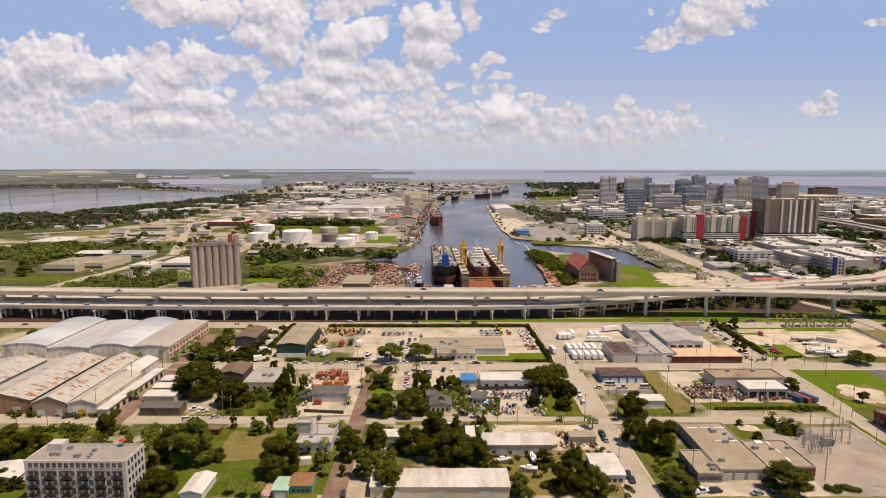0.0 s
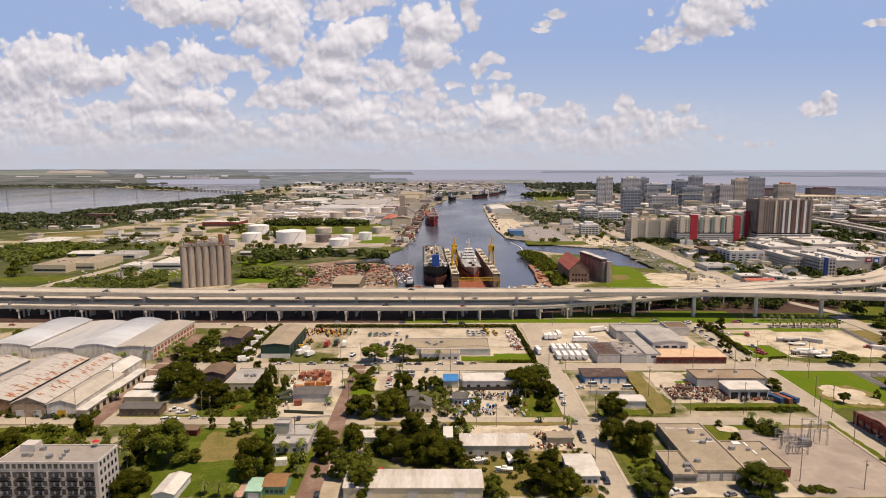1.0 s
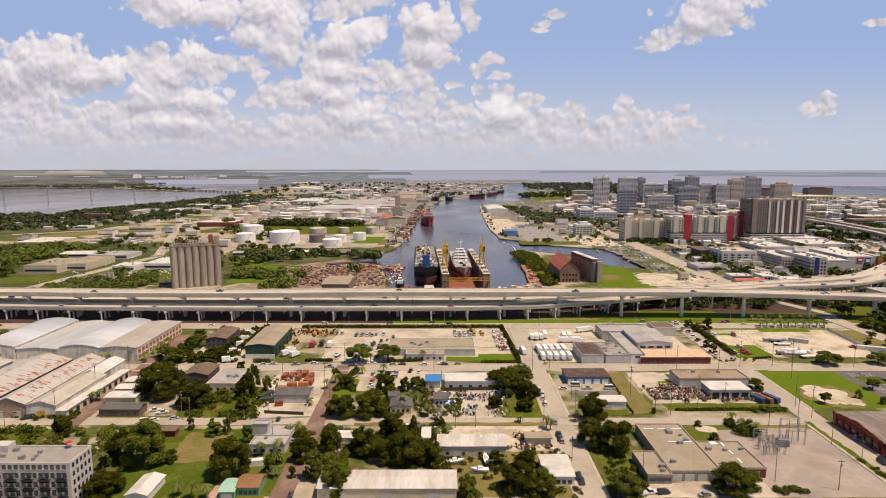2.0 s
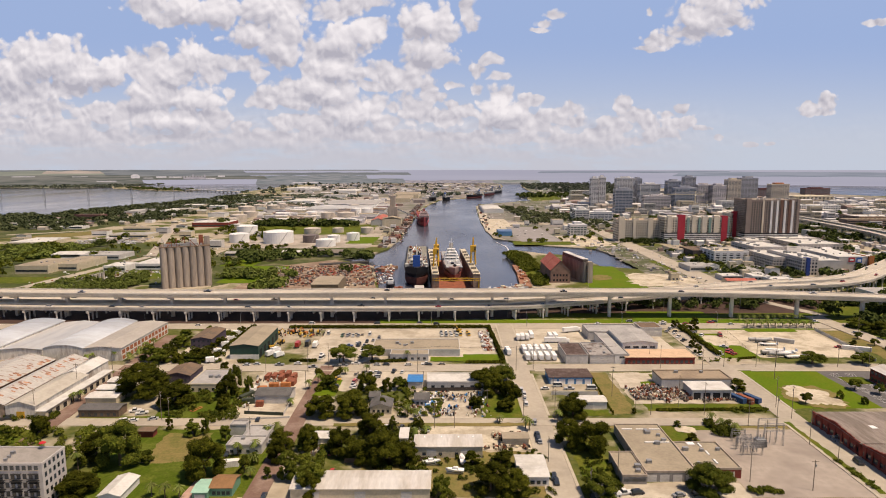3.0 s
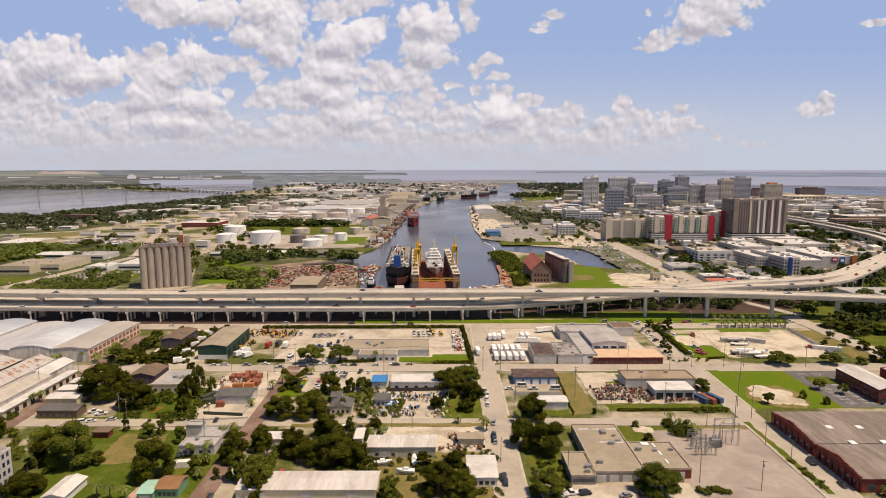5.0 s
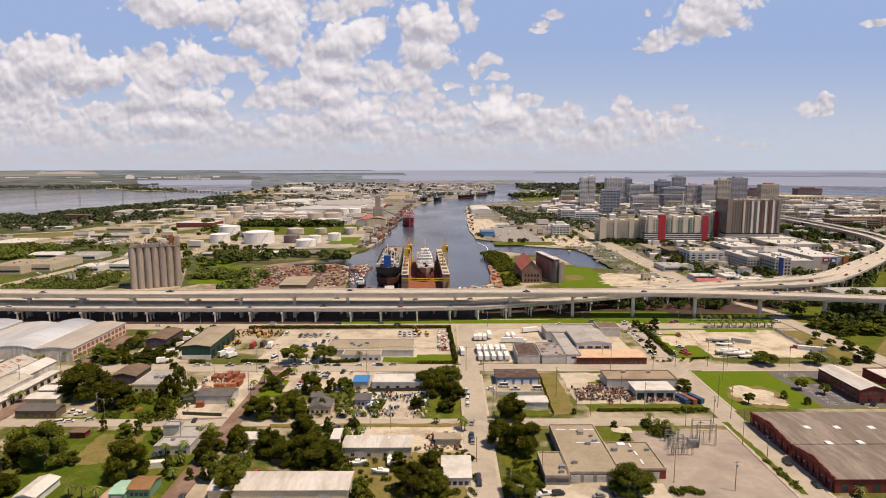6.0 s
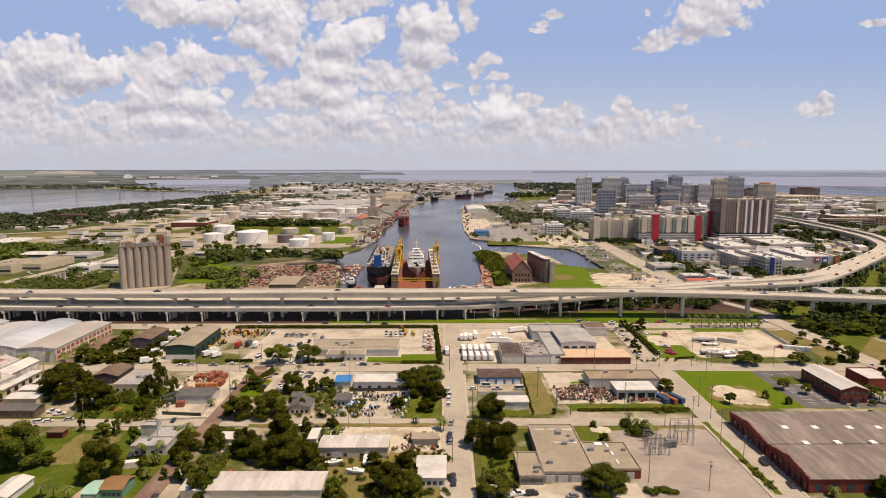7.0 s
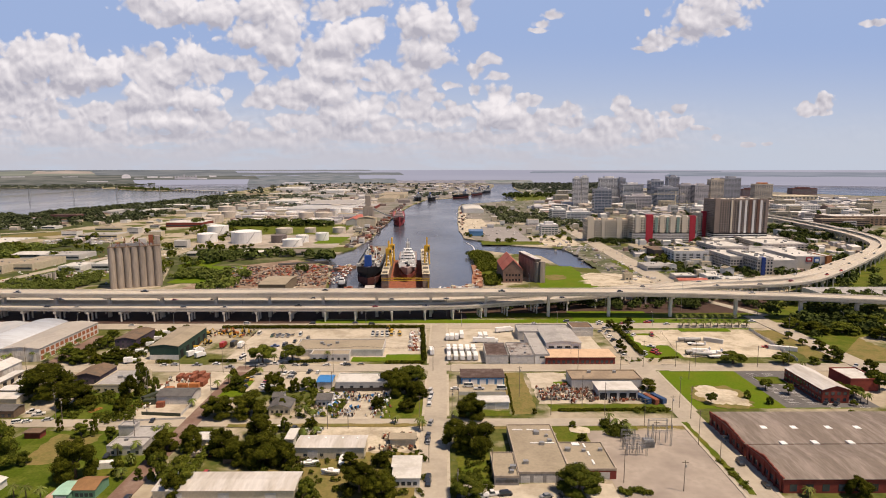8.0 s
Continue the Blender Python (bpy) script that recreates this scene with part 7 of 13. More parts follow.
building("low_building", "low white shop beside city streets", "low building", 343.9, 806.3, 371.8, 842.4, 6.0, TANWALL, TANROOF, "flat", 1.6, front=(2.0, 1, 3, 6, 2.6, 2.2), vents=3)
building("low_building", "low white shop beside city streets", "low building", 364.9, 783.5, 387.5, 817.6, 6.0, TANWALL, GREYROOF, "flat", 1.6, front=(2.0, 1, 3, 5, 2.6, 2.2), vents=3)
building("warehouse", "unfinished dark concrete frame block", "warehouse", 345.5, 740.5, 371.8, 784.2, 12.0, mat("raw_frame", (0.07, 0.06, 0.055), 0.9), BROWNROOF, "flat", 1.6, front=(2.0, 1, 3, 6, 2.6, 2.2), vents=3)
building("low_building", "broad grey roofed hall", "low building", 460.3, 713.8, 525.6, 797.8, 10.0, WHITEWALL, GREYROOF, "flat", 1.6, front=(2.0, 1, 3, 15, 2.6, 2.2), vents=3)
building("shed", "tan industrial shed with a tan flat roof", "warehouse", -656.3, 932.7, -634.6, 945.0, 6.5, TANWALL, TANROOF, "flat", 1.6, front=(1.2, 1, 3, 2, 2.0, 1.6))
building("shed", "grey industrial shed with a tan pitched roof", "warehouse", -679.1, 978.1, -663.6, 991.8, 6.1, GREYWALL, TANROOF, "gable_y", 1.6, front=(1.2, 1, 3, 2, 2.0, 1.6))
building("shed", "grey industrial shed with a white pitched roof", "warehouse", -583.3, 917.7, -572.1, 927.3, 6.4, GREYWALL, WHITEROOF, "gable_x", 1.6, front=(1.2, 1, 3, 2, 2.0, 1.6))
building("shed", "white industrial shed with a brown flat roof", "warehouse", -578.6, 1019.2, -552.4, 1036.8, 7.8, WHITEWALL, BROWNROOF, "flat", 1.6, front=(1.2, 1, 3, 3, 2.0, 1.6))
building("shed", "tan industrial shed with a white pitched roof", "warehouse", -374.9, 1110.1, -350.4, 1131.8, 9.6, TANWALL, WHITEROOF, "gable_y", 1.6, front=(1.2, 1, 3, 3, 2.0, 1.6))
building("shed", "grey industrial shed with a white flat roof", "warehouse", -314.9, 862.3, -296.2, 875.2, 10.5, GREYWALL, WHITEROOF, "flat", 1.6, front=(1.2, 1, 3, 2, 2.0, 1.6))
building("shed", "white industrial shed with a brown pitched roof", "warehouse", -311.9, 971.6, -300.6, 979.6, 8.6, WHITEWALL, BROWNROOF, "gable_y", 1.6, front=(1.2, 1, 3, 2, 2.0, 1.6))
building("shed", "white industrial shed with a tan flat roof", "warehouse", -291.8, 1002.4, -280.9, 1010.4, 8.6, WHITEWALL, TANROOF, "flat", 1.6, front=(1.2, 1, 3, 2, 2.0, 1.6))
building("shed", "white industrial shed with a white pitched roof", "warehouse", -638.0, 1694.6, -593.3, 1719.8, 9.7, WHITEWALL, WHITEROOF, "gable_x", 1.6)
building("shed", "tan industrial shed with a pale tin flat roof", "warehouse", -394.2, 1395.0, -374.8, 1412.0, 10.1, TANWALL, TINROOF, "flat", 1.6)
building("shed", "tan industrial shed with a white pitched roof", "warehouse", -602.7, 1514.7, -575.5, 1537.2, 8.9, TANWALL, WHITEROOF, "gable_x", 1.6)
building("shed", "tan industrial shed with a tan flat roof", "warehouse", -595.3, 2063.0, -561.9, 2084.5, 9.6, TANWALL, TANROOF, "flat", 1.6)
building("shed", "white industrial shed with a white flat roof", "warehouse", -700.3, 2016.9, -643.4, 2052.2, 9.1, WHITEWALL, WHITEROOF, "flat", 1.6)
building("shed", "white industrial shed with a tan flat roof", "warehouse", -491.5, 1659.4, -456.7, 1691.6, 9.2, WHITEWALL, TANROOF, "flat", 1.6)
building("shed", "tan industrial shed with a grey flat roof", "warehouse", -671.8, 1556.1, -626.1, 1595.8, 10.5, TANWALL, GREYROOF, "flat", 1.6)
building("shed", "white industrial shed with a tan pitched roof", "warehouse", -425.4, 1534.4, -385.4, 1556.7, 10.0, WHITEWALL, TANROOF, "gable_y", 1.6)
building("shed", "tan industrial shed with a white pitched roof", "warehouse", -618.8, 1827.9, -581.2, 1863.9, 7.4, TANWALL, WHITEROOF, "gable_y", 1.6)
building("shed", "tan industrial shed with a white flat roof", "warehouse", -514.7, 1502.0, -482.9, 1526.2, 6.9, TANWALL, WHITEROOF, "flat", 1.6)
building("shed", "tan industrial shed with a white pitched roof", "warehouse", -721.1, 1715.3, -666.2, 1775.3, 10.5, TANWALL, WHITEROOF, "gable_x", 1.6)
building("shed", "white industrial shed with a grey pitched roof", "warehouse", -533.9, 1420.0, -495.2, 1452.5, 8.7, WHITEWALL, GREYROOF, "gable_y", 1.6)
building("shed", "white industrial shed with a tan pitched roof", "warehouse", -504.9, 1268.9, -477.9, 1284.0, 7.3, WHITEWALL, TANROOF, "gable_y", 1.6)
building("shed", "white industrial shed with a pale tin pitched roof", "warehouse", -168.1, 1621.2, -121.8, 1666.8, 6.4, WHITEWALL, TINROOF, "gable_y", 1.6)
building("shed", "tan industrial shed with a white pitched roof", "warehouse", -515.2, 2342.5, -477.8, 2372.4, 9.1, TANWALL, WHITEROOF, "gable_y", 1.6)
building("shed", "grey industrial shed with a pale tin pitched roof", "warehouse", -395.8, 2065.5, -351.9, 2095.0, 9.3, GREYWALL, TINROOF, "gable_x", 1.6)
building("shed", "grey industrial shed with a brown flat roof", "warehouse", -715.0, 2324.5, -668.7, 2358.7, 8.9, GREYWALL, BROWNROOF, "flat", 1.6)
building("shed", "tan industrial shed with a white flat roof", "warehouse", -365.8, 2189.1, -326.0, 2227.0, 6.2, TANWALL, WHITEROOF, "flat", 1.6)
building("shed", "white industrial shed with a white pitched roof", "warehouse", -248.8, 1366.5, -228.9, 1383.9, 8.3, WHITEWALL, WHITEROOF, "gable_x", 1.6)
building("shed", "grey industrial shed with a white flat roof", "warehouse", -313.0, 1641.4, -275.7, 1677.5, 8.7, GREYWALL, WHITEROOF, "flat", 1.6)
building("shed", "white industrial shed with a tan flat roof", "warehouse", -171.1, 1403.6, -125.5, 1443.5, 7.8, WHITEWALL, TANROOF, "flat", 1.6)
building("shed", "white industrial shed with a grey flat roof", "warehouse", -157.4, 1284.5, -141.3, 1293.2, 7.4, WHITEWALL, GREYROOF, "flat", 1.6)
building("shed", "tan industrial shed with a white flat roof", "warehouse", -374.0, 1560.3, -325.0, 1609.5, 6.4, TANWALL, WHITEROOF, "flat", 1.6)
building("shed", "tan industrial shed with a white pitched roof", "warehouse", -500.2, 2564.8, -450.8, 2611.9, 10.1, TANWALL, WHITEROOF, "gable_x", 1.6)
building("shed", "tan industrial shed with a brown pitched roof", "warehouse", -434.8, 1765.6, -388.9, 1800.5, 8.8, TANWALL, BROWNROOF, "gable_x", 1.6)
building("shed", "tan industrial shed with a tan pitched roof", "warehouse", -446.1, 1992.2, -391.5, 2049.0, 9.4, TANWALL, TANROOF, "gable_x", 1.6)
building("shed", "white industrial shed with a white pitched roof", "warehouse", -372.9, 2546.9, -342.0, 2574.9, 8.9, WHITEWALL, WHITEROOF, "gable_x", 1.6)
building("shed", "white industrial shed with a tan flat roof", "warehouse", -227.7, 1656.2, -183.7, 1682.8, 9.8, WHITEWALL, TANROOF, "flat", 1.6)
building("shed", "tan industrial shed with a brown flat roof", "warehouse", -774.0, 2556.4, -694.3, 2616.4, 6.4, TANWALL, BROWNROOF, "flat", 1.6)
building("shed", "grey industrial shed with a brown flat roof", "warehouse", -235.0, 1454.8, -182.7, 1493.8, 10.1, GREYWALL, BROWNROOF, "flat", 1.6)
building("shed", "grey industrial shed with a white flat roof", "warehouse", -540.7, 1897.9, -481.3, 1957.9, 7.9, GREYWALL, WHITEROOF, "flat", 1.6)
building("shed", "tan industrial shed with a tan flat roof", "warehouse", -537.7, 2071.8, -464.8, 2128.8, 9.7, TANWALL, TANROOF, "flat", 1.6)
building("shed", "tan industrial shed with a white pitched roof", "warehouse", -437.1, 1426.5, -402.3, 1460.6, 7.6, TANWALL, WHITEROOF, "gable_x", 1.6)
building("shed", "tan industrial shed with a white pitched roof", "warehouse", -244.2, 2095.7, -193.1, 2128.0, 6.2, TANWALL, WHITEROOF, "gable_x", 1.6)
building("shed", "tan industrial shed with a grey pitched roof", "warehouse", -275.6, 1294.1, -252.3, 1311.7, 10.4, TANWALL, GREYROOF, "gable_x", 1.6)
building("shed", "grey industrial shed with a tan flat roof", "warehouse", -634.0, 2299.4, -551.2, 2348.2, 6.6, GREYWALL, TANROOF, "flat", 1.6)
building("shed", "white industrial shed with a grey flat roof", "warehouse", -442.4, 2360.8, -356.1, 2420.8, 10.8, WHITEWALL, GREYROOF, "flat", 1.6)
building("shed", "grey industrial shed with a brown pitched roof", "warehouse", -243.5, 1541.4, -212.2, 1574.8, 8.8, GREYWALL, BROWNROOF, "gable_y", 1.6)
building("shed", "tan industrial shed with a pale tin flat roof", "warehouse", -319.0, 1421.9, -300.0, 1441.9, 8.1, TANWALL, TINROOF, "flat", 1.6)
building("shed", "grey industrial shed with a white pitched roof", "warehouse", -380.0, 1826.7, -320.5, 1885.9, 9.1, GREYWALL, WHITEROOF, "gable_x", 1.6)
building("shed", "tan industrial shed with a white flat roof", "warehouse", -243.9, 1233.1, -206.2, 1271.0, 7.0, TANWALL, WHITEROOF, "flat", 1.6, front=(1.2, 1, 3, 4, 2.0, 1.6))
building("shed", "white industrial shed with a tan flat roof", "warehouse", -335.5, 2609.4, -293.8, 2648.9, 10.5, WHITEWALL, TANROOF, "flat", 1.6)
building("shed", "tan industrial shed with a white flat roof", "warehouse", -661.5, 2549.4, -571.0, 2607.7, 8.9, TANWALL, WHITEROOF, "flat", 1.6)
building("shed", "tan industrial shed with a brown flat roof", "warehouse", -281.9, 1866.3, -214.1, 1926.3, 6.7, TANWALL, BROWNROOF, "flat", 1.6)
building("shed", "grey industrial shed with a brown pitched roof", "warehouse", -172.9, 1519.7, -119.7, 1578.2, 9.7, GREYWALL, BROWNROOF, "gable_y", 1.6)
building("shed", "tan industrial shed with a grey flat roof", "warehouse", -373.8, 1712.7, -339.8, 1736.3, 6.7, TANWALL, GREYROOF, "flat", 1.6)
building("shed", "white industrial shed with a white pitched roof", "warehouse", -324.0, 1228.0, -289.1, 1249.5, 10.4, WHITEWALL, WHITEROOF, "gable_x", 1.6, front=(1.2, 1, 3, 4, 2.0, 1.6))
building("shed", "tan industrial shed with a white pitched roof", "warehouse", -353.6, 1350.6, -327.0, 1375.2, 7.0, TANWALL, WHITEROOF, "gable_x", 1.6)
building("shed", "white industrial shed with a white pitched roof", "warehouse", -184.9, 1234.8, -153.2, 1262.0, 9.9, WHITEWALL, WHITEROOF, "gable_y", 1.6, front=(1.2, 1, 3, 3, 2.0, 1.6))
building("shed", "tan industrial shed with a white flat roof", "warehouse", -465.6, 2164.3, -428.0, 2196.2, 8.5, TANWALL, WHITEROOF, "flat", 1.6)
building("shed", "tan industrial shed with a pale tin pitched roof", "warehouse", -455.3, 2821.4, -367.5, 2877.4, 7.3, TANWALL, TINROOF, "gable_y", 1.6)
building("shed", "white industrial shed with a white pitched roof", "warehouse", -491.2, 1780.3, -444.6, 1808.2, 7.0, WHITEWALL, WHITEROOF, "gable_y", 1.6)
building("shed", "grey industrial shed with a white flat roof", "warehouse", -290.6, 1435.5, -252.4, 1469.5, 7.1, GREYWALL, WHITEROOF, "flat", 1.6)
building("shed", "white industrial shed with a tan pitched roof", "warehouse", -407.6, 1649.3, -368.7, 1677.5, 10.4, WHITEWALL, TANROOF, "gable_y", 1.6)
building("shed", "grey industrial shed with a brown flat roof", "warehouse", -304.3, 2032.9, -259.7, 2074.5, 7.3, GREYWALL, BROWNROOF, "flat", 1.6)
building("shed", "tan industrial shed with a brown pitched roof", "warehouse", -347.6, 4024.3, -224.9, 4084.3, 8.1, TANWALL, BROWNROOF, "gable_x", 1.6)
building("shed", "tan industrial shed with a white flat roof", "warehouse", -813.1, 4123.4, -702.5, 4183.4, 6.9, TANWALL, WHITEROOF, "flat", 1.6)
building("shed", "white industrial shed with a white flat roof", "warehouse", -696.3, 3105.7, -613.3, 3165.7, 9.4, WHITEWALL, WHITEROOF, "flat", 1.6)
building("shed", "grey industrial shed with a brown flat roof", "warehouse", -220.6, 2779.8, -177.8, 2802.9, 8.2, GREYWALL, BROWNROOF, "flat", 1.6)
building("shed", "white industrial shed with a white pitched roof", "warehouse", -612.1, 3908.3, -495.5, 3968.3, 6.9, WHITEWALL, WHITEROOF, "gable_x", 1.6)
building("shed", "white industrial shed with a grey flat roof", "warehouse", -623.4, 2796.5, -579.2, 2826.3, 7.2, WHITEWALL, GREYROOF, "flat", 1.6)
building("shed", "white industrial shed with a white pitched roof", "warehouse", -344.3, 3262.9, -283.6, 3311.9, 6.1, WHITEWALL, WHITEROOF, "gable_x", 1.6)
building("shed", "tan industrial shed with a brown pitched roof", "warehouse", -186.9, 3416.1, -75.2, 3476.1, 9.7, TANWALL, BROWNROOF, "gable_y", 1.6)
building("shed", "white industrial shed with a pale tin pitched roof", "warehouse", -666.2, 3438.6, -608.6, 3488.2, 8.9, WHITEWALL, TINROOF, "gable_y", 1.6)
building("shed", "white industrial shed with a grey flat roof", "warehouse", -204.4, 3976.7, -122.1, 4036.7, 6.6, WHITEWALL, GREYROOF, "flat", 1.6)
building("shed", "tan industrial shed with a white flat roof", "warehouse", -428.7, 3182.5, -371.8, 3231.5, 9.5, TANWALL, WHITEROOF, "flat", 1.6)
building("shed", "white industrial shed with a tan flat roof", "warehouse", -511.6, 3899.2, -456.7, 3955.3, 6.5, WHITEWALL, TANROOF, "flat", 1.6)
building("shed", "grey industrial shed with a grey pitched roof", "warehouse", -160.0, 2683.3, -106.9, 2734.9, 7.2, GREYWALL, GREYROOF, "gable_x", 1.6)
building("shed", "grey industrial shed with a white flat roof", "warehouse", -174.9, 3018.8, -132.7, 3063.7, 9.3, GREYWALL, WHITEROOF, "flat", 1.6)
building("shed", "tan industrial shed with a tan flat roof", "warehouse", -562.3, 3304.8, -502.4, 3364.8, 8.5, TANWALL, TANROOF, "flat", 1.6)
building("house", "grey house with a dark flat roof", "house", -895.1, 1509.0, -881.3, 1517.0, 5.5, GREYWALL, DARKROOF, "flat", 2)
building("house", "tan house with a tan pitched roof", "house", -803.6, 1449.4, -785.6, 1460.2, 5.3, TANWALL, TANROOF, "gable_x", 2)
building("house", "tan house with a dark flat roof", "house", -588.2, 1169.0, -578.1, 1177.0, 4.9, TANWALL, DARKROOF, "flat", 2, front=(1.2, 1, 3, 2, 2.0, 1.6))
building("house", "tan house with a brown pitched roof", "house", -696.2, 1445.2, -684.1, 1453.4, 5.4, TANWALL, BROWNROOF, "gable_y", 2)
building("house", "tan house with a tan pitched roof", "house", -848.4, 1570.6, -828.7, 1586.8, 4.8, TANWALL, TANROOF, "gable_x", 2)
building("house", "tan house with a grey pitched roof", "house", -639.9, 1219.9, -628.2, 1227.9, 5.8, TANWALL, GREYROOF, "gable_x", 2, front=(1.2, 1, 3, 2, 2.0, 1.6))
building("house", "tan house with a white pitched roof", "house", -693.1, 1327.1, -678.3, 1337.3, 5.6, TANWALL, WHITEROOF, "gable_x", 2)
building("house", "tan house with a dark pitched roof", "house", -773.2, 1628.3, -756.3, 1641.8, 4.7, TANWALL, DARKROOF, "gable_x", 2)
building("house", "white house with a tan pitched roof", "house", -540.9, 1282.5, -530.8, 1290.5, 5.2, WHITEWALL, TANROOF, "gable_y", 2)
building("house", "grey house with a white flat roof", "house", -861.5, 1212.3, -844.2, 1222.8, 4.5, GREYWALL, WHITEROOF, "flat", 2, front=(1.2, 1, 3, 2, 2.0, 1.6))
building("house", "grey house with a brown pitched roof", "house", -707.7, 1306.0, -693.3, 1316.4, 4.5, GREYWALL, BROWNROOF, "gable_x", 2)
building("house", "tan house with a grey flat roof", "house", -791.4, 1345.5, -778.9, 1353.5, 4.3, TANWALL, GREYROOF, "flat", 2)
building("house", "tan house with a tan flat roof", "house", -717.3, 1279.5, -702.4, 1290.3, 5.0, TANWALL, TANROOF, "flat", 2)
building("house", "white house with a dark flat roof", "house", -769.4, 1341.6, -754.3, 1357.6, 4.2, WHITEWALL, DARKROOF, "flat", 2)
building("house", "white house with a brown pitched roof", "house", -494.8, 1159.3, -476.7, 1169.1, 4.5, WHITEWALL, BROWNROOF, "gable_y", 2, front=(1.2, 1, 3, 2, 2.0, 1.6))
building("house", "white house with a grey flat roof", "house", -660.3, 1468.7, -641.8, 1488.9, 4.2, WHITEWALL, GREYROOF, "flat", 2)
building("house", "white house with a dark flat roof", "house", -610.7, 1268.5, -595.6, 1285.0, 5.8, WHITEWALL, DARKROOF, "flat", 2)
building("house", "tan house with a white flat roof", "house", -544.7, 1247.0, -528.9, 1264.2, 4.4, TANWALL, WHITEROOF, "flat", 2, front=(1.2, 1, 3, 2, 2.0, 1.6))
building("house", "tan house with a brown pitched roof", "house", -781.1, 1174.7, -766.8, 1190.1, 4.6, TANWALL, BROWNROOF, "gable_x", 2, front=(1.2, 1, 3, 2, 2.0, 1.6))
building("house", "grey house with a tan pitched roof", "house", -807.1, 1254.9, -794.1, 1268.1, 5.4, GREYWALL, TANROOF, "gable_y", 2, front=(1.2, 1, 3, 2, 2.0, 1.6))
building("house", "white house with a brown pitched roof", "house", -731.2, 1368.3, -719.2, 1376.3, 4.2, WHITEWALL, BROWNROOF, "gable_x", 2)
building("house", "tan house with a grey flat roof", "house", -603.0, 1424.0, -583.4, 1441.0, 4.4, TANWALL, GREYROOF, "flat", 2)
building("house", "tan house with a grey pitched roof", "house", -756.6, 1633.3, -741.8, 1642.1, 4.1, TANWALL, GREYROOF, "gable_y", 2)
building("house", "white house with a white pitched roof", "house", -858.6, 1257.8, -846.6, 1268.5, 4.3, WHITEWALL, WHITEROOF, "gable_y", 2, front=(1.2, 1, 3, 2, 2.0, 1.6))
building("house", "white house with a dark flat roof", "house", -653.9, 1350.9, -642.3, 1358.9, 4.6, WHITEWALL, DARKROOF, "flat", 2)
building("house", "tan house with a brown flat roof", "house", -689.4, 1181.9, -671.4, 1200.0, 4.6, TANWALL, BROWNROOF, "flat", 2, front=(1.2, 1, 3, 2, 2.0, 1.6))
building("house", "tan house with a brown pitched roof", "house", -763.7, 1440.9, -739.5, 1466.0, 5.2, TANWALL, BROWNROOF, "gable_y", 2)
building("house", "tan house with a grey flat roof", "house", -710.5, 1159.6, -698.6, 1172.7, 5.3, TANWALL, GREYROOF, "flat", 2, front=(1.2, 1, 3, 2, 2.0, 1.6))
building("house", "white house with a brown pitched roof", "house", -751.1, 1282.9, -731.0, 1299.6, 4.4, WHITEWALL, BROWNROOF, "gable_x", 2)
building("house", "tan house with a grey flat roof", "house", -604.1, 1343.8, -589.1, 1352.3, 5.3, TANWALL, GREYROOF, "flat", 2)
building("house", "tan house with a tan pitched roof", "house", -849.4, 1461.7, -834.2, 1473.1, 4.4, TANWALL, TANROOF, "gable_x", 2)
building("shed", "white industrial shed with a brown flat roof", "warehouse", -63.9, 912.2, -56.1, 920.2, 10.4, WHITEWALL, BROWNROOF, "flat", 1.6, front=(1.2, 1, 3, 2, 2.0, 1.6))
building("shed", "tan industrial shed with a white flat roof", "warehouse", -54.1, 1007.1, -46.1, 1015.5, 7.7, TANWALL, WHITEROOF, "flat", 1.6, front=(1.2, 1, 3, 2, 2.0, 1.6))
building("shed", "tan industrial shed with a grey flat roof", "warehouse", -89.7, 1106.3, -77.4, 1115.9, 7.5, TANWALL, GREYROOF, "flat", 1.6, front=(1.2, 1, 3, 2, 2.0, 1.6))
building("shed", "white industrial shed with a white flat roof", "warehouse", -51.1, 908.1, -43.2, 916.1, 8.1, WHITEWALL, WHITEROOF, "flat", 1.6, front=(1.2, 1, 3, 2, 2.0, 1.6))
building("shed", "tan industrial shed with a grey pitched roof", "warehouse", -79.1, 1062.6, -66.4, 1074.7, 7.7, TANWALL, GREYROOF, "gable_y", 1.6, front=(1.2, 1, 3, 2, 2.0, 1.6))
building("shed", "white industrial shed with a pale tin flat roof", "warehouse", -72.2, 1144.7, -62.2, 1152.7, 7.1, WHITEWALL, TINROOF, "flat", 1.6, front=(1.2, 1, 3, 2, 2.0, 1.6))
building("shed", "tan industrial shed with a white pitched roof", "warehouse", -764.2, 2314.1, -739.2, 2337.9, 8.8, TANWALL, WHITEROOF, "gable_y", 1.6)
building("shed", "white industrial shed with a tan pitched roof", "warehouse", -875.9, 2440.1, -847.1, 2455.3, 6.8, WHITEWALL, TANROOF, "gable_y", 1.6)
building("low_building", "grey low shop with a grey flat roof", "shop", 251.6, 1634.6, 281.2, 1662.9, 10.8, GREYWALL, GREYROOF, "flat", 1.6)
building("low_building", "tan low shop with a grey pitched roof", "shop", 244.5, 1780.3, 262.7, 1799.9, 10.8, TANWALL, GREYROOF, "gable_x", 1.6)
building("low_building", "white low shop with a white pitched roof", "shop", 328.3, 1700.5, 357.6, 1729.8, 6.2, WHITEWALL, WHITEROOF, "gable_y", 1.6)
building("low_building", "grey low shop with a tan flat roof", "shop", 281.7, 1466.7, 307.3, 1482.5, 7.6, GREYWALL, TANROOF, "flat", 1.6)
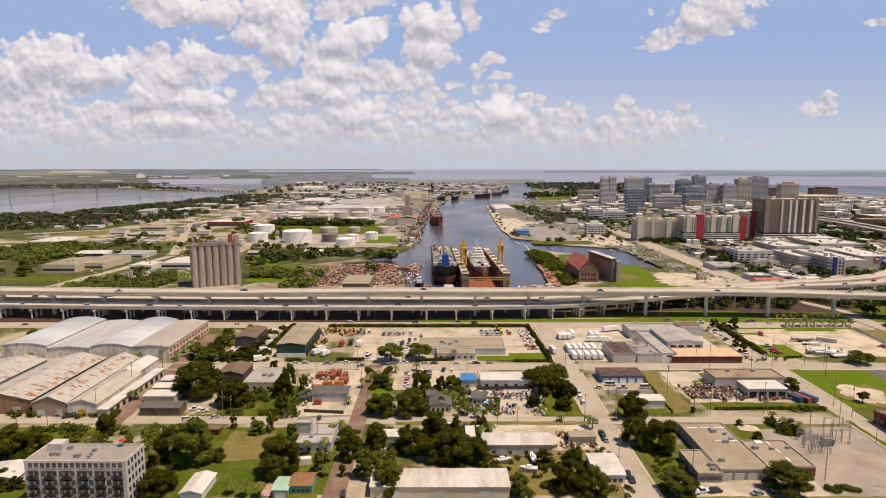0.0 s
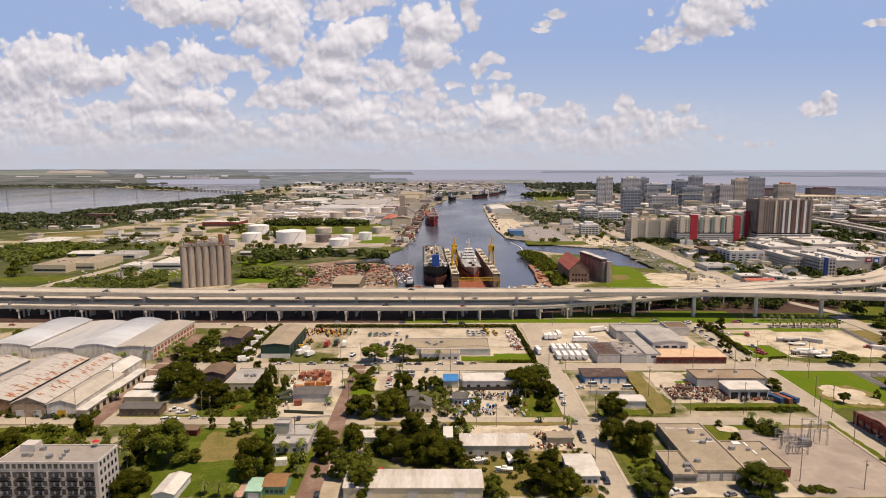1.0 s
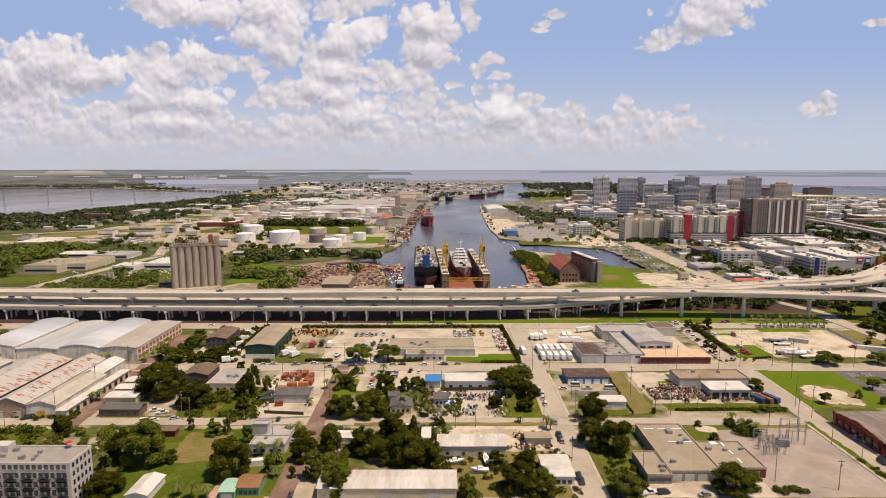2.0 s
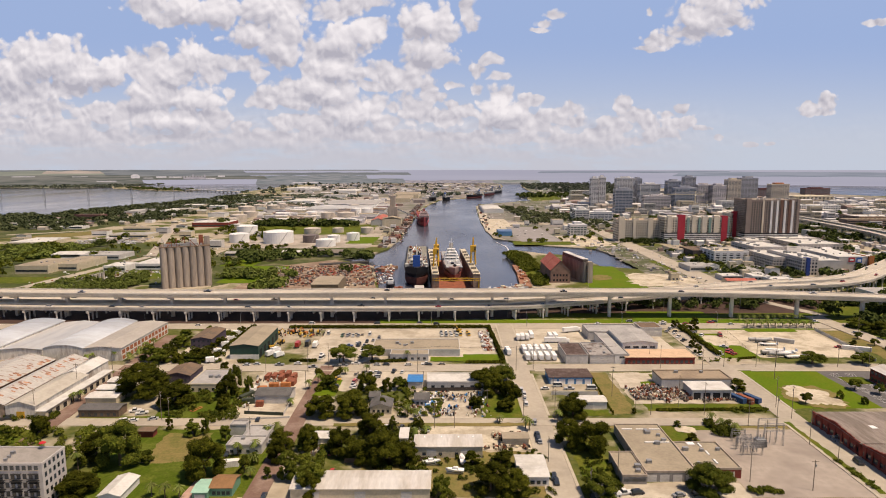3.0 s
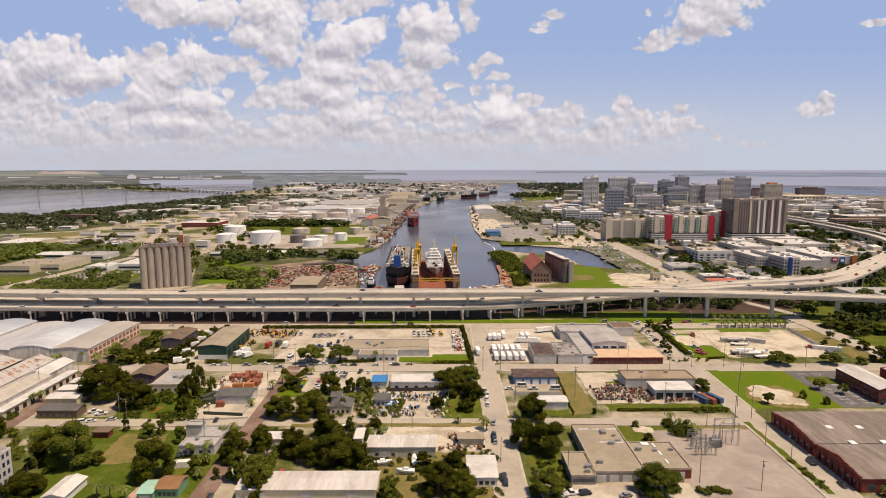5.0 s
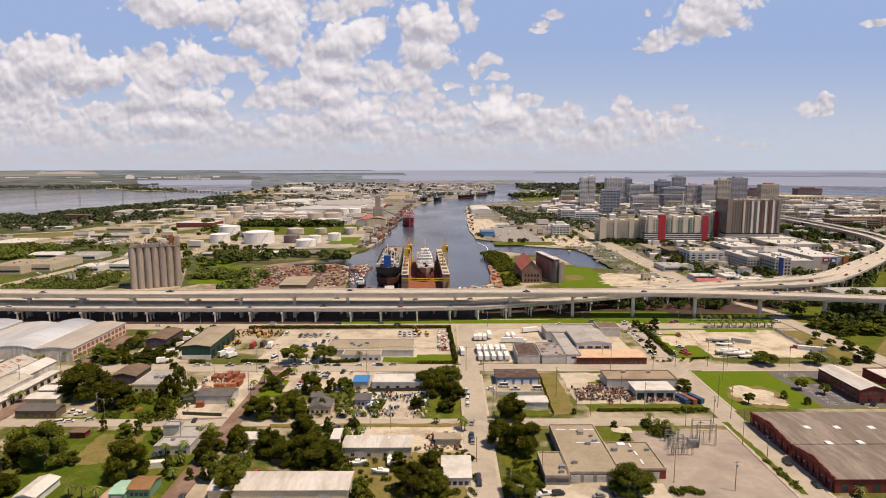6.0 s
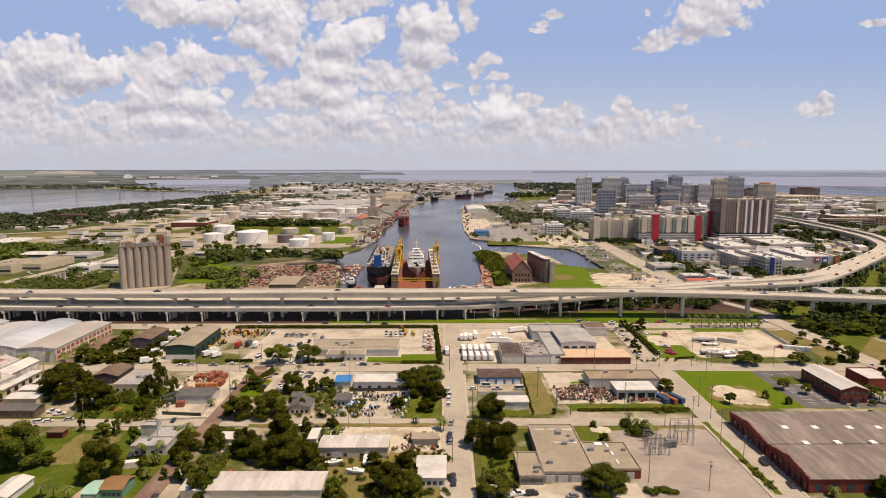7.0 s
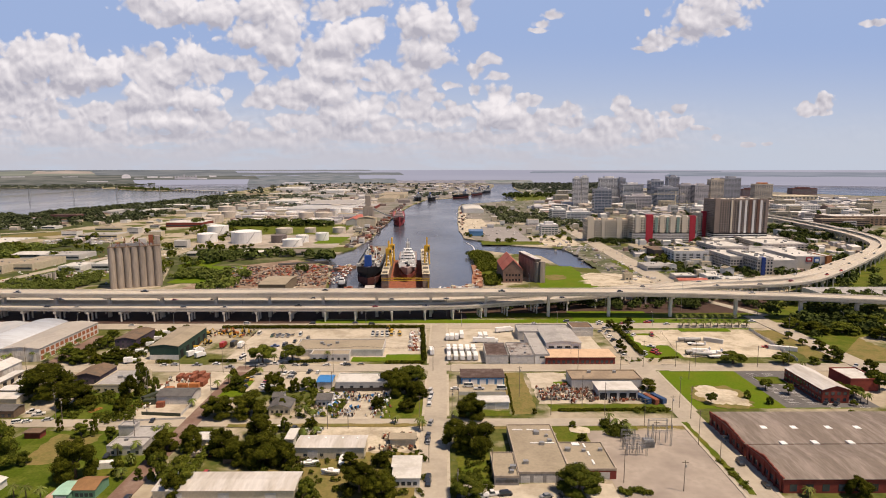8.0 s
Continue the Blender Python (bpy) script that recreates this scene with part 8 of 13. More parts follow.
building("low_building", "tan low shop with a white flat roof", "shop", 189.5, 1312.8, 206.3, 1328.1, 8.7, TANWALL, WHITEROOF, "flat", 1.6)
building("low_building", "tan low shop with a grey flat roof", "shop", 226.1, 1032.4, 235.6, 1042.6, 10.1, TANWALL, GREYROOF, "flat", 1.6, front=(1.2, 1, 3, 2, 2.0, 1.6))
building("low_building", "white low shop with a grey pitched roof", "shop", 166.6, 1147.2, 179.5, 1155.2, 6.4, WHITEWALL, GREYROOF, "gable_x", 1.6, front=(1.2, 1, 3, 2, 2.0, 1.6))
building("low_building", "white low shop with a tan flat roof", "shop", 254.5, 1208.9, 277.1, 1231.2, 11.0, WHITEWALL, TANROOF, "flat", 1.6, front=(1.2, 1, 3, 2, 2.0, 1.6))
building("low_building", "white low shop with a tan flat roof", "shop", 197.3, 1205.6, 206.6, 1214.9, 9.1, WHITEWALL, TANROOF, "flat", 1.6, front=(1.2, 1, 3, 2, 2.0, 1.6))
building("low_building", "white low shop with a white pitched roof", "shop", 258.0, 1108.2, 272.3, 1123.1, 8.0, WHITEWALL, WHITEROOF, "gable_x", 1.6, front=(1.2, 1, 3, 2, 2.0, 1.6))
building("city_block", "white city block with a tan flat roof", "building", 785.0, 2485.1, 820.7, 2504.4, 6.8, WHITEWALL, TANROOF, "flat", 1.6, front=(2.0, 2, 3.2, 3, 2.2, 1.7))
building("city_block", "tan city block with a white flat roof", "building", 575.9, 2020.0, 596.6, 2038.1, 24.0, TANWALL, WHITEROOF, "flat", 1.6, front=(2.0, 7, 3.2, 3, 2.2, 1.7))
building("city_block", "grey city block with a grey flat roof", "building", 707.7, 1893.7, 753.4, 1937.8, 30.8, GREYWALL, GREYROOF, "flat", 1.6, front=(2.0, 9, 3.2, 5, 2.2, 1.7))
building("city_block", "white city block with a grey flat roof", "building", 611.2, 2499.9, 663.7, 2552.6, 22.7, WHITEWALL, GREYROOF, "flat", 1.6, front=(2.0, 6, 3.2, 5, 2.2, 1.7))
building("city_block", "tan city block with a tan flat roof", "building", 586.2, 1932.5, 616.0, 1953.0, 9.8, TANWALL, TANROOF, "flat", 1.6, front=(2.0, 2, 3.2, 3, 2.2, 1.7))
building("city_block", "white city block with a white flat roof", "building", 377.7, 1600.5, 395.4, 1611.1, 15.7, WHITEWALL, WHITEROOF, "flat", 1.6, front=(2.0, 4, 3.2, 3, 2.2, 1.7))
building("city_block", "tan city block with a white flat roof", "building", 567.6, 1476.2, 587.4, 1495.9, 6.9, TANWALL, WHITEROOF, "flat", 1.6, front=(2.0, 2, 3.2, 3, 2.2, 1.7))
building("city_block", "tan city block with a tan flat roof", "building", 916.9, 2610.2, 944.3, 2638.4, 26.6, TANWALL, TANROOF, "flat", 1.6, front=(2.0, 7, 3.2, 3, 2.2, 1.7))
building("city_block", "tan city block with a white flat roof", "building", 521.6, 2253.7, 561.2, 2295.5, 30.8, TANWALL, WHITEROOF, "flat", 1.6, front=(2.0, 9, 3.2, 4, 2.2, 1.7))
building("city_block", "grey city block with a white flat roof", "building", 716.8, 2034.7, 754.3, 2062.7, 23.1, GREYWALL, WHITEROOF, "flat", 1.6, front=(2.0, 6, 3.2, 4, 2.2, 1.7))
building("city_block", "white city block with a tan flat roof", "building", 663.9, 2338.0, 693.1, 2352.6, 7.2, WHITEWALL, TANROOF, "flat", 1.6, front=(2.0, 2, 3.2, 3, 2.2, 1.7))
building("city_block", "tan city block with a white flat roof", "building", 844.5, 2499.7, 881.2, 2526.6, 10.6, TANWALL, WHITEROOF, "flat", 1.6, front=(2.0, 3, 3.2, 4, 2.2, 1.7))
building("city_block", "tan city block with a white flat roof", "building", 487.3, 1811.2, 508.1, 1825.6, 24.1, TANWALL, WHITEROOF, "flat", 1.6, front=(2.0, 7, 3.2, 3, 2.2, 1.7))
building("city_block", "white city block with a grey flat roof", "building", 451.6, 1832.0, 475.2, 1850.8, 12.7, WHITEWALL, GREYROOF, "flat", 1.6, front=(2.0, 3, 3.2, 3, 2.2, 1.7))
building("city_block", "white city block with a white flat roof", "building", 361.3, 1495.4, 397.3, 1518.5, 24.3, WHITEWALL, WHITEROOF, "flat", 1.6, front=(2.0, 7, 3.2, 3, 2.2, 1.7))
building("city_block", "tan city block with a grey flat roof", "building", 507.3, 1551.9, 541.7, 1574.5, 21.3, TANWALL, GREYROOF, "flat", 1.6, front=(2.0, 6, 3.2, 3, 2.2, 1.7))
building("city_block", "white city block with a white flat roof", "building", 438.4, 1634.7, 459.0, 1651.0, 10.4, WHITEWALL, WHITEROOF, "flat", 1.6, front=(2.0, 3, 3.2, 3, 2.2, 1.7))
building("city_block", "white city block with a tan flat roof", "building", 781.1, 2279.2, 835.7, 2313.3, 6.1, WHITEWALL, TANROOF, "flat", 1.6, front=(2.0, 1, 3.2, 6, 2.2, 1.7))
building("city_block", "tan city block with a white flat roof", "building", 694.9, 2585.6, 720.6, 2602.4, 18.5, TANWALL, WHITEROOF, "flat", 1.6, front=(2.0, 5, 3.2, 3, 2.2, 1.7))
building("city_block", "tan city block with a grey flat roof", "building", 463.7, 1999.3, 509.4, 2040.8, 26.5, TANWALL, GREYROOF, "flat", 1.6, front=(2.0, 7, 3.2, 5, 2.2, 1.7))
building("city_block", "grey city block with a grey flat roof", "building", 413.8, 1541.5, 436.6, 1553.7, 15.1, GREYWALL, GREYROOF, "flat", 1.6, front=(2.0, 4, 3.2, 3, 2.2, 1.7))
building("city_block", "white city block with a white flat roof", "building", 888.6, 2330.7, 921.4, 2350.8, 10.7, WHITEWALL, WHITEROOF, "flat", 1.6, front=(2.0, 3, 3.2, 3, 2.2, 1.7))
building("city_block", "white city block with a tan flat roof", "building", 452.5, 1498.3, 485.5, 1529.5, 15.0, WHITEWALL, TANROOF, "flat", 1.6, front=(2.0, 4, 3.2, 3, 2.2, 1.7))
building("city_block", "white city block with a tan flat roof", "building", 655.5, 1705.2, 686.7, 1731.0, 6.0, WHITEWALL, TANROOF, "flat", 1.6, front=(2.0, 1, 3.2, 3, 2.2, 1.7))
building("city_block", "tan city block with a grey flat roof", "building", 476.8, 1438.7, 496.3, 1449.0, 19.9, TANWALL, GREYROOF, "flat", 1.6, front=(2.0, 5, 3.2, 3, 2.2, 1.7))
building("city_block", "white city block with a white flat roof", "building", 341.4, 1421.7, 372.5, 1453.6, 8.9, WHITEWALL, WHITEROOF, "flat", 1.6, front=(2.0, 2, 3.2, 3, 2.2, 1.7))
building("city_block", "white city block with a white flat roof", "building", 719.5, 2282.7, 742.2, 2305.0, 6.3, WHITEWALL, WHITEROOF, "flat", 1.6, front=(2.0, 1, 3.2, 3, 2.2, 1.7))
building("city_block", "tan city block with a white flat roof", "building", 559.9, 2106.9, 587.5, 2130.9, 6.4, TANWALL, WHITEROOF, "flat", 1.6, front=(2.0, 1, 3.2, 3, 2.2, 1.7))
building("city_block", "grey city block with a white flat roof", "building", 579.2, 1608.1, 609.2, 1628.4, 20.5, GREYWALL, WHITEROOF, "flat", 1.6, front=(2.0, 6, 3.2, 3, 2.2, 1.7))
building("city_block", "tan city block with a white flat roof", "building", 587.4, 1709.8, 621.6, 1743.8, 6.0, TANWALL, WHITEROOF, "flat", 1.6, front=(2.0, 1, 3.2, 3, 2.2, 1.7))
building("city_block", "white city block with a white flat roof", "building", 606.9, 1847.4, 632.9, 1867.7, 26.8, WHITEWALL, WHITEROOF, "flat", 1.6, front=(2.0, 7, 3.2, 3, 2.2, 1.7))
building("city_block", "grey city block with a white flat roof", "building", 956.7, 2584.4, 999.1, 2621.9, 17.5, GREYWALL, WHITEROOF, "flat", 1.6, front=(2.0, 5, 3.2, 4, 2.2, 1.7))
building("city_block", "tan city block with a grey flat roof", "building", 586.8, 2605.4, 613.8, 2632.2, 13.1, TANWALL, GREYROOF, "flat", 1.6, front=(2.0, 3, 3.2, 3, 2.2, 1.7))
building("city_block", "white city block with a white flat roof", "building", 527.4, 1405.9, 543.2, 1414.2, 6.0, WHITEWALL, WHITEROOF, "flat", 1.6, front=(2.0, 1, 3.2, 3, 2.2, 1.7))
building("city_block", "tan city block with a white flat roof", "building", 796.3, 2097.6, 830.2, 2131.2, 26.2, TANWALL, WHITEROOF, "flat", 1.6, front=(2.0, 7, 3.2, 3, 2.2, 1.7))
building("city_block", "tan city block with a white flat roof", "building", 515.4, 1738.1, 550.0, 1766.1, 10.7, TANWALL, WHITEROOF, "flat", 1.6, front=(2.0, 3, 3.2, 3, 2.2, 1.7))
building("city_block", "grey city block with a grey flat roof", "building", 521.1, 1488.7, 545.7, 1513.5, 13.2, GREYWALL, GREYROOF, "flat", 1.6, front=(2.0, 3, 3.2, 3, 2.2, 1.7))
building("city_block", "grey city block with a grey flat roof", "building", 424.7, 1422.4, 446.9, 1443.6, 7.0, GREYWALL, GREYROOF, "flat", 1.6, front=(2.0, 2, 3.2, 3, 2.2, 1.7))
building("city_block", "tan city block with a white flat roof", "building", 785.1, 1531.5, 803.9, 1550.0, 14.2, TANWALL, WHITEROOF, "flat", 1.6, front=(2.0, 4, 3.2, 3, 2.2, 1.7))
building("city_block", "white city block with a grey flat roof", "building", 687.1, 1446.6, 713.4, 1474.5, 17.4, WHITEWALL, GREYROOF, "flat", 1.6, front=(2.0, 5, 3.2, 3, 2.2, 1.7))
building("city_block", "tan city block with a white flat roof", "building", 610.1, 1464.8, 639.3, 1494.7, 9.7, TANWALL, WHITEROOF, "flat", 1.6, front=(2.0, 2, 3.2, 3, 2.2, 1.7))
building("city_block", "white city block with a white flat roof", "building", 723.2, 1600.6, 759.1, 1620.1, 12.2, WHITEWALL, WHITEROOF, "flat", 1.6, front=(2.0, 3, 3.2, 3, 2.2, 1.7))
building("city_block", "tan city block with a tan flat roof", "building", 651.1, 1549.1, 691.0, 1591.5, 7.2, TANWALL, TANROOF, "flat", 1.6, front=(2.0, 2, 3.2, 4, 2.2, 1.7))
building("city_block", "white city block with a tan flat roof", "building", 633.9, 1433.8, 652.4, 1451.3, 27.1, WHITEWALL, TANROOF, "flat", 1.6, front=(2.0, 7, 3.2, 3, 2.2, 1.7))
building("city_block", "white city block with a white flat roof", "building", 723.1, 1422.7, 763.2, 1464.7, 11.6, WHITEWALL, WHITEROOF, "flat", 1.6, front=(2.0, 3, 3.2, 4, 2.2, 1.7))
building("city_block", "tan city block with a white flat roof", "building", 789.8, 1487.5, 807.5, 1501.4, 8.9, TANWALL, WHITEROOF, "flat", 1.6, front=(2.0, 2, 3.2, 3, 2.2, 1.7))
building("city_block", "tan city block with a tan flat roof", "building", 688.2, 1645.1, 728.1, 1667.1, 25.4, TANWALL, TANROOF, "flat", 1.6, front=(2.0, 7, 3.2, 4, 2.2, 1.7))
building("city_block", "tan city block with a tan flat roof", "building", 625.6, 1591.2, 657.4, 1613.2, 8.9, TANWALL, TANROOF, "flat", 1.6, front=(2.0, 2, 3.2, 3, 2.2, 1.7))
building("city_block", "grey city block with a white flat roof", "building", 751.8, 1557.2, 777.5, 1574.8, 9.3, GREYWALL, WHITEROOF, "flat", 1.6, front=(2.0, 2, 3.2, 3, 2.2, 1.7))
building("low_building", "grey low shop with a grey flat roof", "shop", 449.7, 743.1, 457.0, 751.1, 9.9, GREYWALL, GREYROOF, "flat", 1.6, front=(1.2, 1, 3, 2, 2.0, 1.6))
building("low_building", "white low shop with a white flat roof", "shop", 366.7, 858.8, 375.7, 866.8, 10.8, WHITEWALL, WHITEROOF, "flat", 1.6, front=(1.2, 1, 3, 2, 2.0, 1.6))
building("low_building", "white low shop with a white pitched roof", "shop", 402.0, 860.5, 413.1, 869.7, 9.0, WHITEWALL, WHITEROOF, "gable_x", 1.6, front=(1.2, 1, 3, 2, 2.0, 1.6))
building("low_building", "tan low shop with a white flat roof", "shop", 345.6, 616.7, 353.1, 624.7, 7.8, TANWALL, WHITEROOF, "flat", 1.6, front=(1.2, 1, 3, 2, 2.0, 1.6))
building("low_building", "tan low shop with a grey flat roof", "shop", 352.3, 657.1, 359.4, 665.1, 11.0, TANWALL, GREYROOF, "flat", 1.6, front=(1.2, 1, 3, 2, 2.0, 1.6))
building("low_building", "tan low shop with a tan flat roof", "shop", 468.6, 785.3, 476.4, 793.3, 7.7, TANWALL, TANROOF, "flat", 1.6, front=(1.2, 1, 3, 2, 2.0, 1.6))
building("low_building", "tan low shop with a tan pitched roof", "shop", 361.7, 757.1, 372.5, 767.2, 6.4, TANWALL, TANROOF, "gable_x", 1.6, front=(1.2, 1, 3, 2, 2.0, 1.6))
building("low_building", "tan low shop with a tan flat roof", "shop", 264.7, 600.9, 272.9, 608.9, 7.1, TANWALL, TANROOF, "flat", 1.6, front=(1.2, 1, 3, 2, 2.0, 1.6))
building("low_building", "white low shop with a tan flat roof", "shop", 406.8, 681.5, 414.1, 689.5, 7.6, WHITEWALL, TANROOF, "flat", 1.6, front=(1.2, 1, 3, 2, 2.0, 1.6))
building("low_building", "grey low shop with a white flat roof", "shop", 414.3, 770.2, 422.0, 778.2, 6.5, GREYWALL, WHITEROOF, "flat", 1.6, front=(1.2, 1, 3, 2, 2.0, 1.6))
building("low_building", "white low shop with a grey pitched roof", "shop", 330.3, 661.2, 342.3, 670.8, 6.4, WHITEWALL, GREYROOF, "gable_y", 1.6, front=(1.2, 1, 3, 2, 2.0, 1.6))
building("low_building", "white low shop with a grey pitched roof", "shop", 490.2, 782.3, 504.2, 795.4, 9.9, WHITEWALL, GREYROOF, "gable_y", 1.6, front=(1.2, 1, 3, 2, 2.0, 1.6))
building("low_building", "grey low shop with a tan flat roof", "shop", 365.3, 675.4, 378.2, 684.4, 10.0, GREYWALL, TANROOF, "flat", 1.6, front=(1.2, 1, 3, 2, 2.0, 1.6))
building("low_building", "white low shop with a tan pitched roof", "shop", 421.5, 800.6, 435.3, 815.0, 8.5, WHITEWALL, TANROOF, "gable_y", 1.6, front=(1.2, 1, 3, 2, 2.0, 1.6))
building("low_building", "grey low shop with a white flat roof", "shop", 375.1, 744.4, 384.2, 753.4, 10.9, GREYWALL, WHITEROOF, "flat", 1.6, front=(1.2, 1, 3, 2, 2.0, 1.6))
building("low_building", "white low shop with a tan pitched roof", "shop", 458.6, 716.8, 470.7, 729.2, 7.0, WHITEWALL, TANROOF, "gable_x", 1.6, front=(1.2, 1, 3, 2, 2.0, 1.6))
building("low_building", "tan low shop with a tan flat roof", "shop", 368.7, 656.8, 379.3, 664.8, 10.8, TANWALL, TANROOF, "flat", 1.6, front=(1.2, 1, 3, 2, 2.0, 1.6))
building("low_building", "white low shop with a white flat roof", "shop", 496.7, 849.8, 513.7, 859.8, 6.5, WHITEWALL, WHITEROOF, "flat", 1.6, front=(1.2, 1, 3, 2, 2.0, 1.6))
building("low_building", "grey low shop with a grey pitched roof", "shop", 479.0, 860.0, 491.4, 868.0, 6.2, GREYWALL, GREYROOF, "gable_y", 1.6, front=(1.2, 1, 3, 2, 2.0, 1.6))
building("low_building", "white low shop with a grey pitched roof", "shop", 433.7, 718.8, 447.2, 726.8, 9.6, WHITEWALL, GREYROOF, "gable_x", 1.6, front=(1.2, 1, 3, 2, 2.0, 1.6))
building("low_building", "white low shop with a tan pitched roof", "shop", 339.9, 768.9, 350.1, 777.4, 9.1, WHITEWALL, TANROOF, "gable_y", 1.6, front=(1.2, 1, 3, 2, 2.0, 1.6))
building("low_building", "white low shop with a tan pitched roof", "shop", 375.0, 616.0, 385.0, 626.4, 10.2, WHITEWALL, TANROOF, "gable_y", 1.6, front=(1.2, 1, 3, 2, 2.0, 1.6))
building("low_building", "white low shop with a tan flat roof", "shop", 393.1, 702.9, 402.6, 712.6, 10.4, WHITEWALL, TANROOF, "flat", 1.6, front=(1.2, 1, 3, 2, 2.0, 1.6))
building("low_building", "tan low shop with a tan pitched roof", "shop", 442.0, 850.5, 458.0, 860.3, 7.8, TANWALL, TANROOF, "gable_x", 1.6, front=(1.2, 1, 3, 2, 2.0, 1.6))
building("low_building", "grey low shop with a grey flat roof", "shop", 390.1, 768.7, 399.8, 776.7, 7.1, GREYWALL, GREYROOF, "flat", 1.6, front=(1.2, 1, 3, 2, 2.0, 1.6))
building("city_block", "white city block with a grey flat roof", "building", 1309.5, 1934.0, 1368.2, 1984.4, 9.2, WHITEWALL, GREYROOF, "flat", 1.6, front=(2.0, 2, 3.2, 6, 2.2, 1.7))
building("city_block", "white city block with a tan flat roof", "building", 1357.9, 1856.9, 1408.6, 1896.2, 6.3, WHITEWALL, TANROOF, "flat", 1.6, front=(2.0, 1, 3.2, 5, 2.2, 1.7))
building("city_block", "tan city block with a white flat roof", "building", 783.5, 1253.2, 820.6, 1293.7, 8.7, TANWALL, WHITEROOF, "flat", 1.6, front=(2.0, 2, 3.2, 4, 2.2, 1.7))
building("city_block", "white city block with a white flat roof", "building", 937.6, 1311.8, 976.9, 1353.2, 9.9, WHITEWALL, WHITEROOF, "flat", 1.6, front=(2.0, 2, 3.2, 4, 2.2, 1.7))
building("city_block", "tan city block with a white flat roof", "building", 1259.9, 1667.4, 1297.3, 1686.7, 15.9, TANWALL, WHITEROOF, "flat", 1.6, front=(2.0, 4, 3.2, 4, 2.2, 1.7))
building("city_block", "tan city block with a white flat roof", "building", 1154.8, 1538.7, 1194.9, 1581.7, 6.5, TANWALL, WHITEROOF, "flat", 1.6, front=(2.0, 1, 3.2, 4, 2.2, 1.7))
building("city_block", "tan city block with a white flat roof", "building", 1058.4, 1718.2, 1106.4, 1743.4, 23.4, TANWALL, WHITEROOF, "flat", 1.6, front=(2.0, 6, 3.2, 5, 2.2, 1.7))
building("city_block", "grey city block with a white flat roof", "building", 894.6, 1325.6, 911.7, 1339.8, 16.3, GREYWALL, WHITEROOF, "flat", 1.6, front=(2.0, 4, 3.2, 3, 2.2, 1.7))
building("city_block", "grey city block with a grey flat roof", "building", 881.9, 1211.7, 914.7, 1231.8, 10.2, GREYWALL, GREYROOF, "flat", 1.6, front=(2.0, 2, 3.2, 3, 2.2, 1.7))
building("city_block", "white city block with a white flat roof", "building", 838.8, 1230.6, 862.6, 1245.8, 6.3, WHITEWALL, WHITEROOF, "flat", 1.6, front=(2.0, 1, 3.2, 3, 2.2, 1.7))
building("city_block", "tan city block with a tan flat roof", "building", 1358.0, 1793.7, 1389.6, 1820.7, 17.1, TANWALL, TANROOF, "flat", 1.6, front=(2.0, 5, 3.2, 3, 2.2, 1.7))
building("city_block", "tan city block with a white flat roof", "building", 1104.0, 1634.5, 1124.8, 1645.2, 7.3, TANWALL, WHITEROOF, "flat", 1.6, front=(2.0, 2, 3.2, 3, 2.2, 1.7))
building("city_block", "tan city block with a tan flat roof", "building", 1186.4, 1812.3, 1233.7, 1854.7, 5.8, TANWALL, TANROOF, "flat", 1.6, front=(2.0, 1, 3.2, 5, 2.2, 1.7))
building("city_block", "tan city block with a grey flat roof", "building", 1028.1, 1578.3, 1075.6, 1615.6, 7.0, TANWALL, GREYROOF, "flat", 1.6, front=(2.0, 2, 3.2, 5, 2.2, 1.7))
building("city_block", "tan city block with a white flat roof", "building", 1081.0, 1414.1, 1107.7, 1441.5, 16.2, TANWALL, WHITEROOF, "flat", 1.6, front=(2.0, 4, 3.2, 3, 2.2, 1.7))
building("city_block", "grey city block with a tan flat roof", "building", 1112.2, 1556.5, 1153.1, 1582.0, 9.7, GREYWALL, TANROOF, "flat", 1.6, front=(2.0, 2, 3.2, 4, 2.2, 1.7))
building("city_block", "white city block with a tan flat roof", "building", 1449.2, 1997.3, 1504.9, 2042.0, 8.4, WHITEWALL, TANROOF, "flat", 1.6, front=(2.0, 2, 3.2, 6, 2.2, 1.7))
building("city_block", "tan city block with a grey flat roof", "building", 995.8, 1393.5, 1021.2, 1408.2, 22.4, TANWALL, GREYROOF, "flat", 1.6, front=(2.0, 6, 3.2, 3, 2.2, 1.7))
building("city_block", "tan city block with a white flat roof", "building", 1180.8, 1670.2, 1218.8, 1710.7, 12.9, TANWALL, WHITEROOF, "flat", 1.6, front=(2.0, 3, 3.2, 4, 2.2, 1.7))
building("city_block", "tan city block with a white flat roof", "building", 929.7, 1444.2, 958.5, 1459.9, 23.2, TANWALL, WHITEROOF, "flat", 1.6, front=(2.0, 6, 3.2, 3, 2.2, 1.7))
building("city_block", "white city block with a grey flat roof", "building", 1117.0, 1707.1, 1142.4, 1729.1, 19.4, WHITEWALL, GREYROOF, "flat", 1.6, front=(2.0, 5, 3.2, 3, 2.2, 1.7))
building("city_block", "tan city block with a white flat roof", "building", 880.6, 1446.4, 904.0, 1461.4, 15.9, TANWALL, WHITEROOF, "flat", 1.6, front=(2.0, 4, 3.2, 3, 2.2, 1.7))
building("city_block", "tan city block with a white flat roof", "building", 1157.6, 1929.1, 1192.6, 1949.1, 18.6, TANWALL, WHITEROOF, "flat", 1.6, front=(2.0, 5, 3.2, 3, 2.2, 1.7))
building("city_block", "grey city block with a tan flat roof", "building", 937.6, 1564.7, 982.5, 1593.7, 17.9, GREYWALL, TANROOF, "flat", 1.6, front=(2.0, 5, 3.2, 4, 2.2, 1.7))
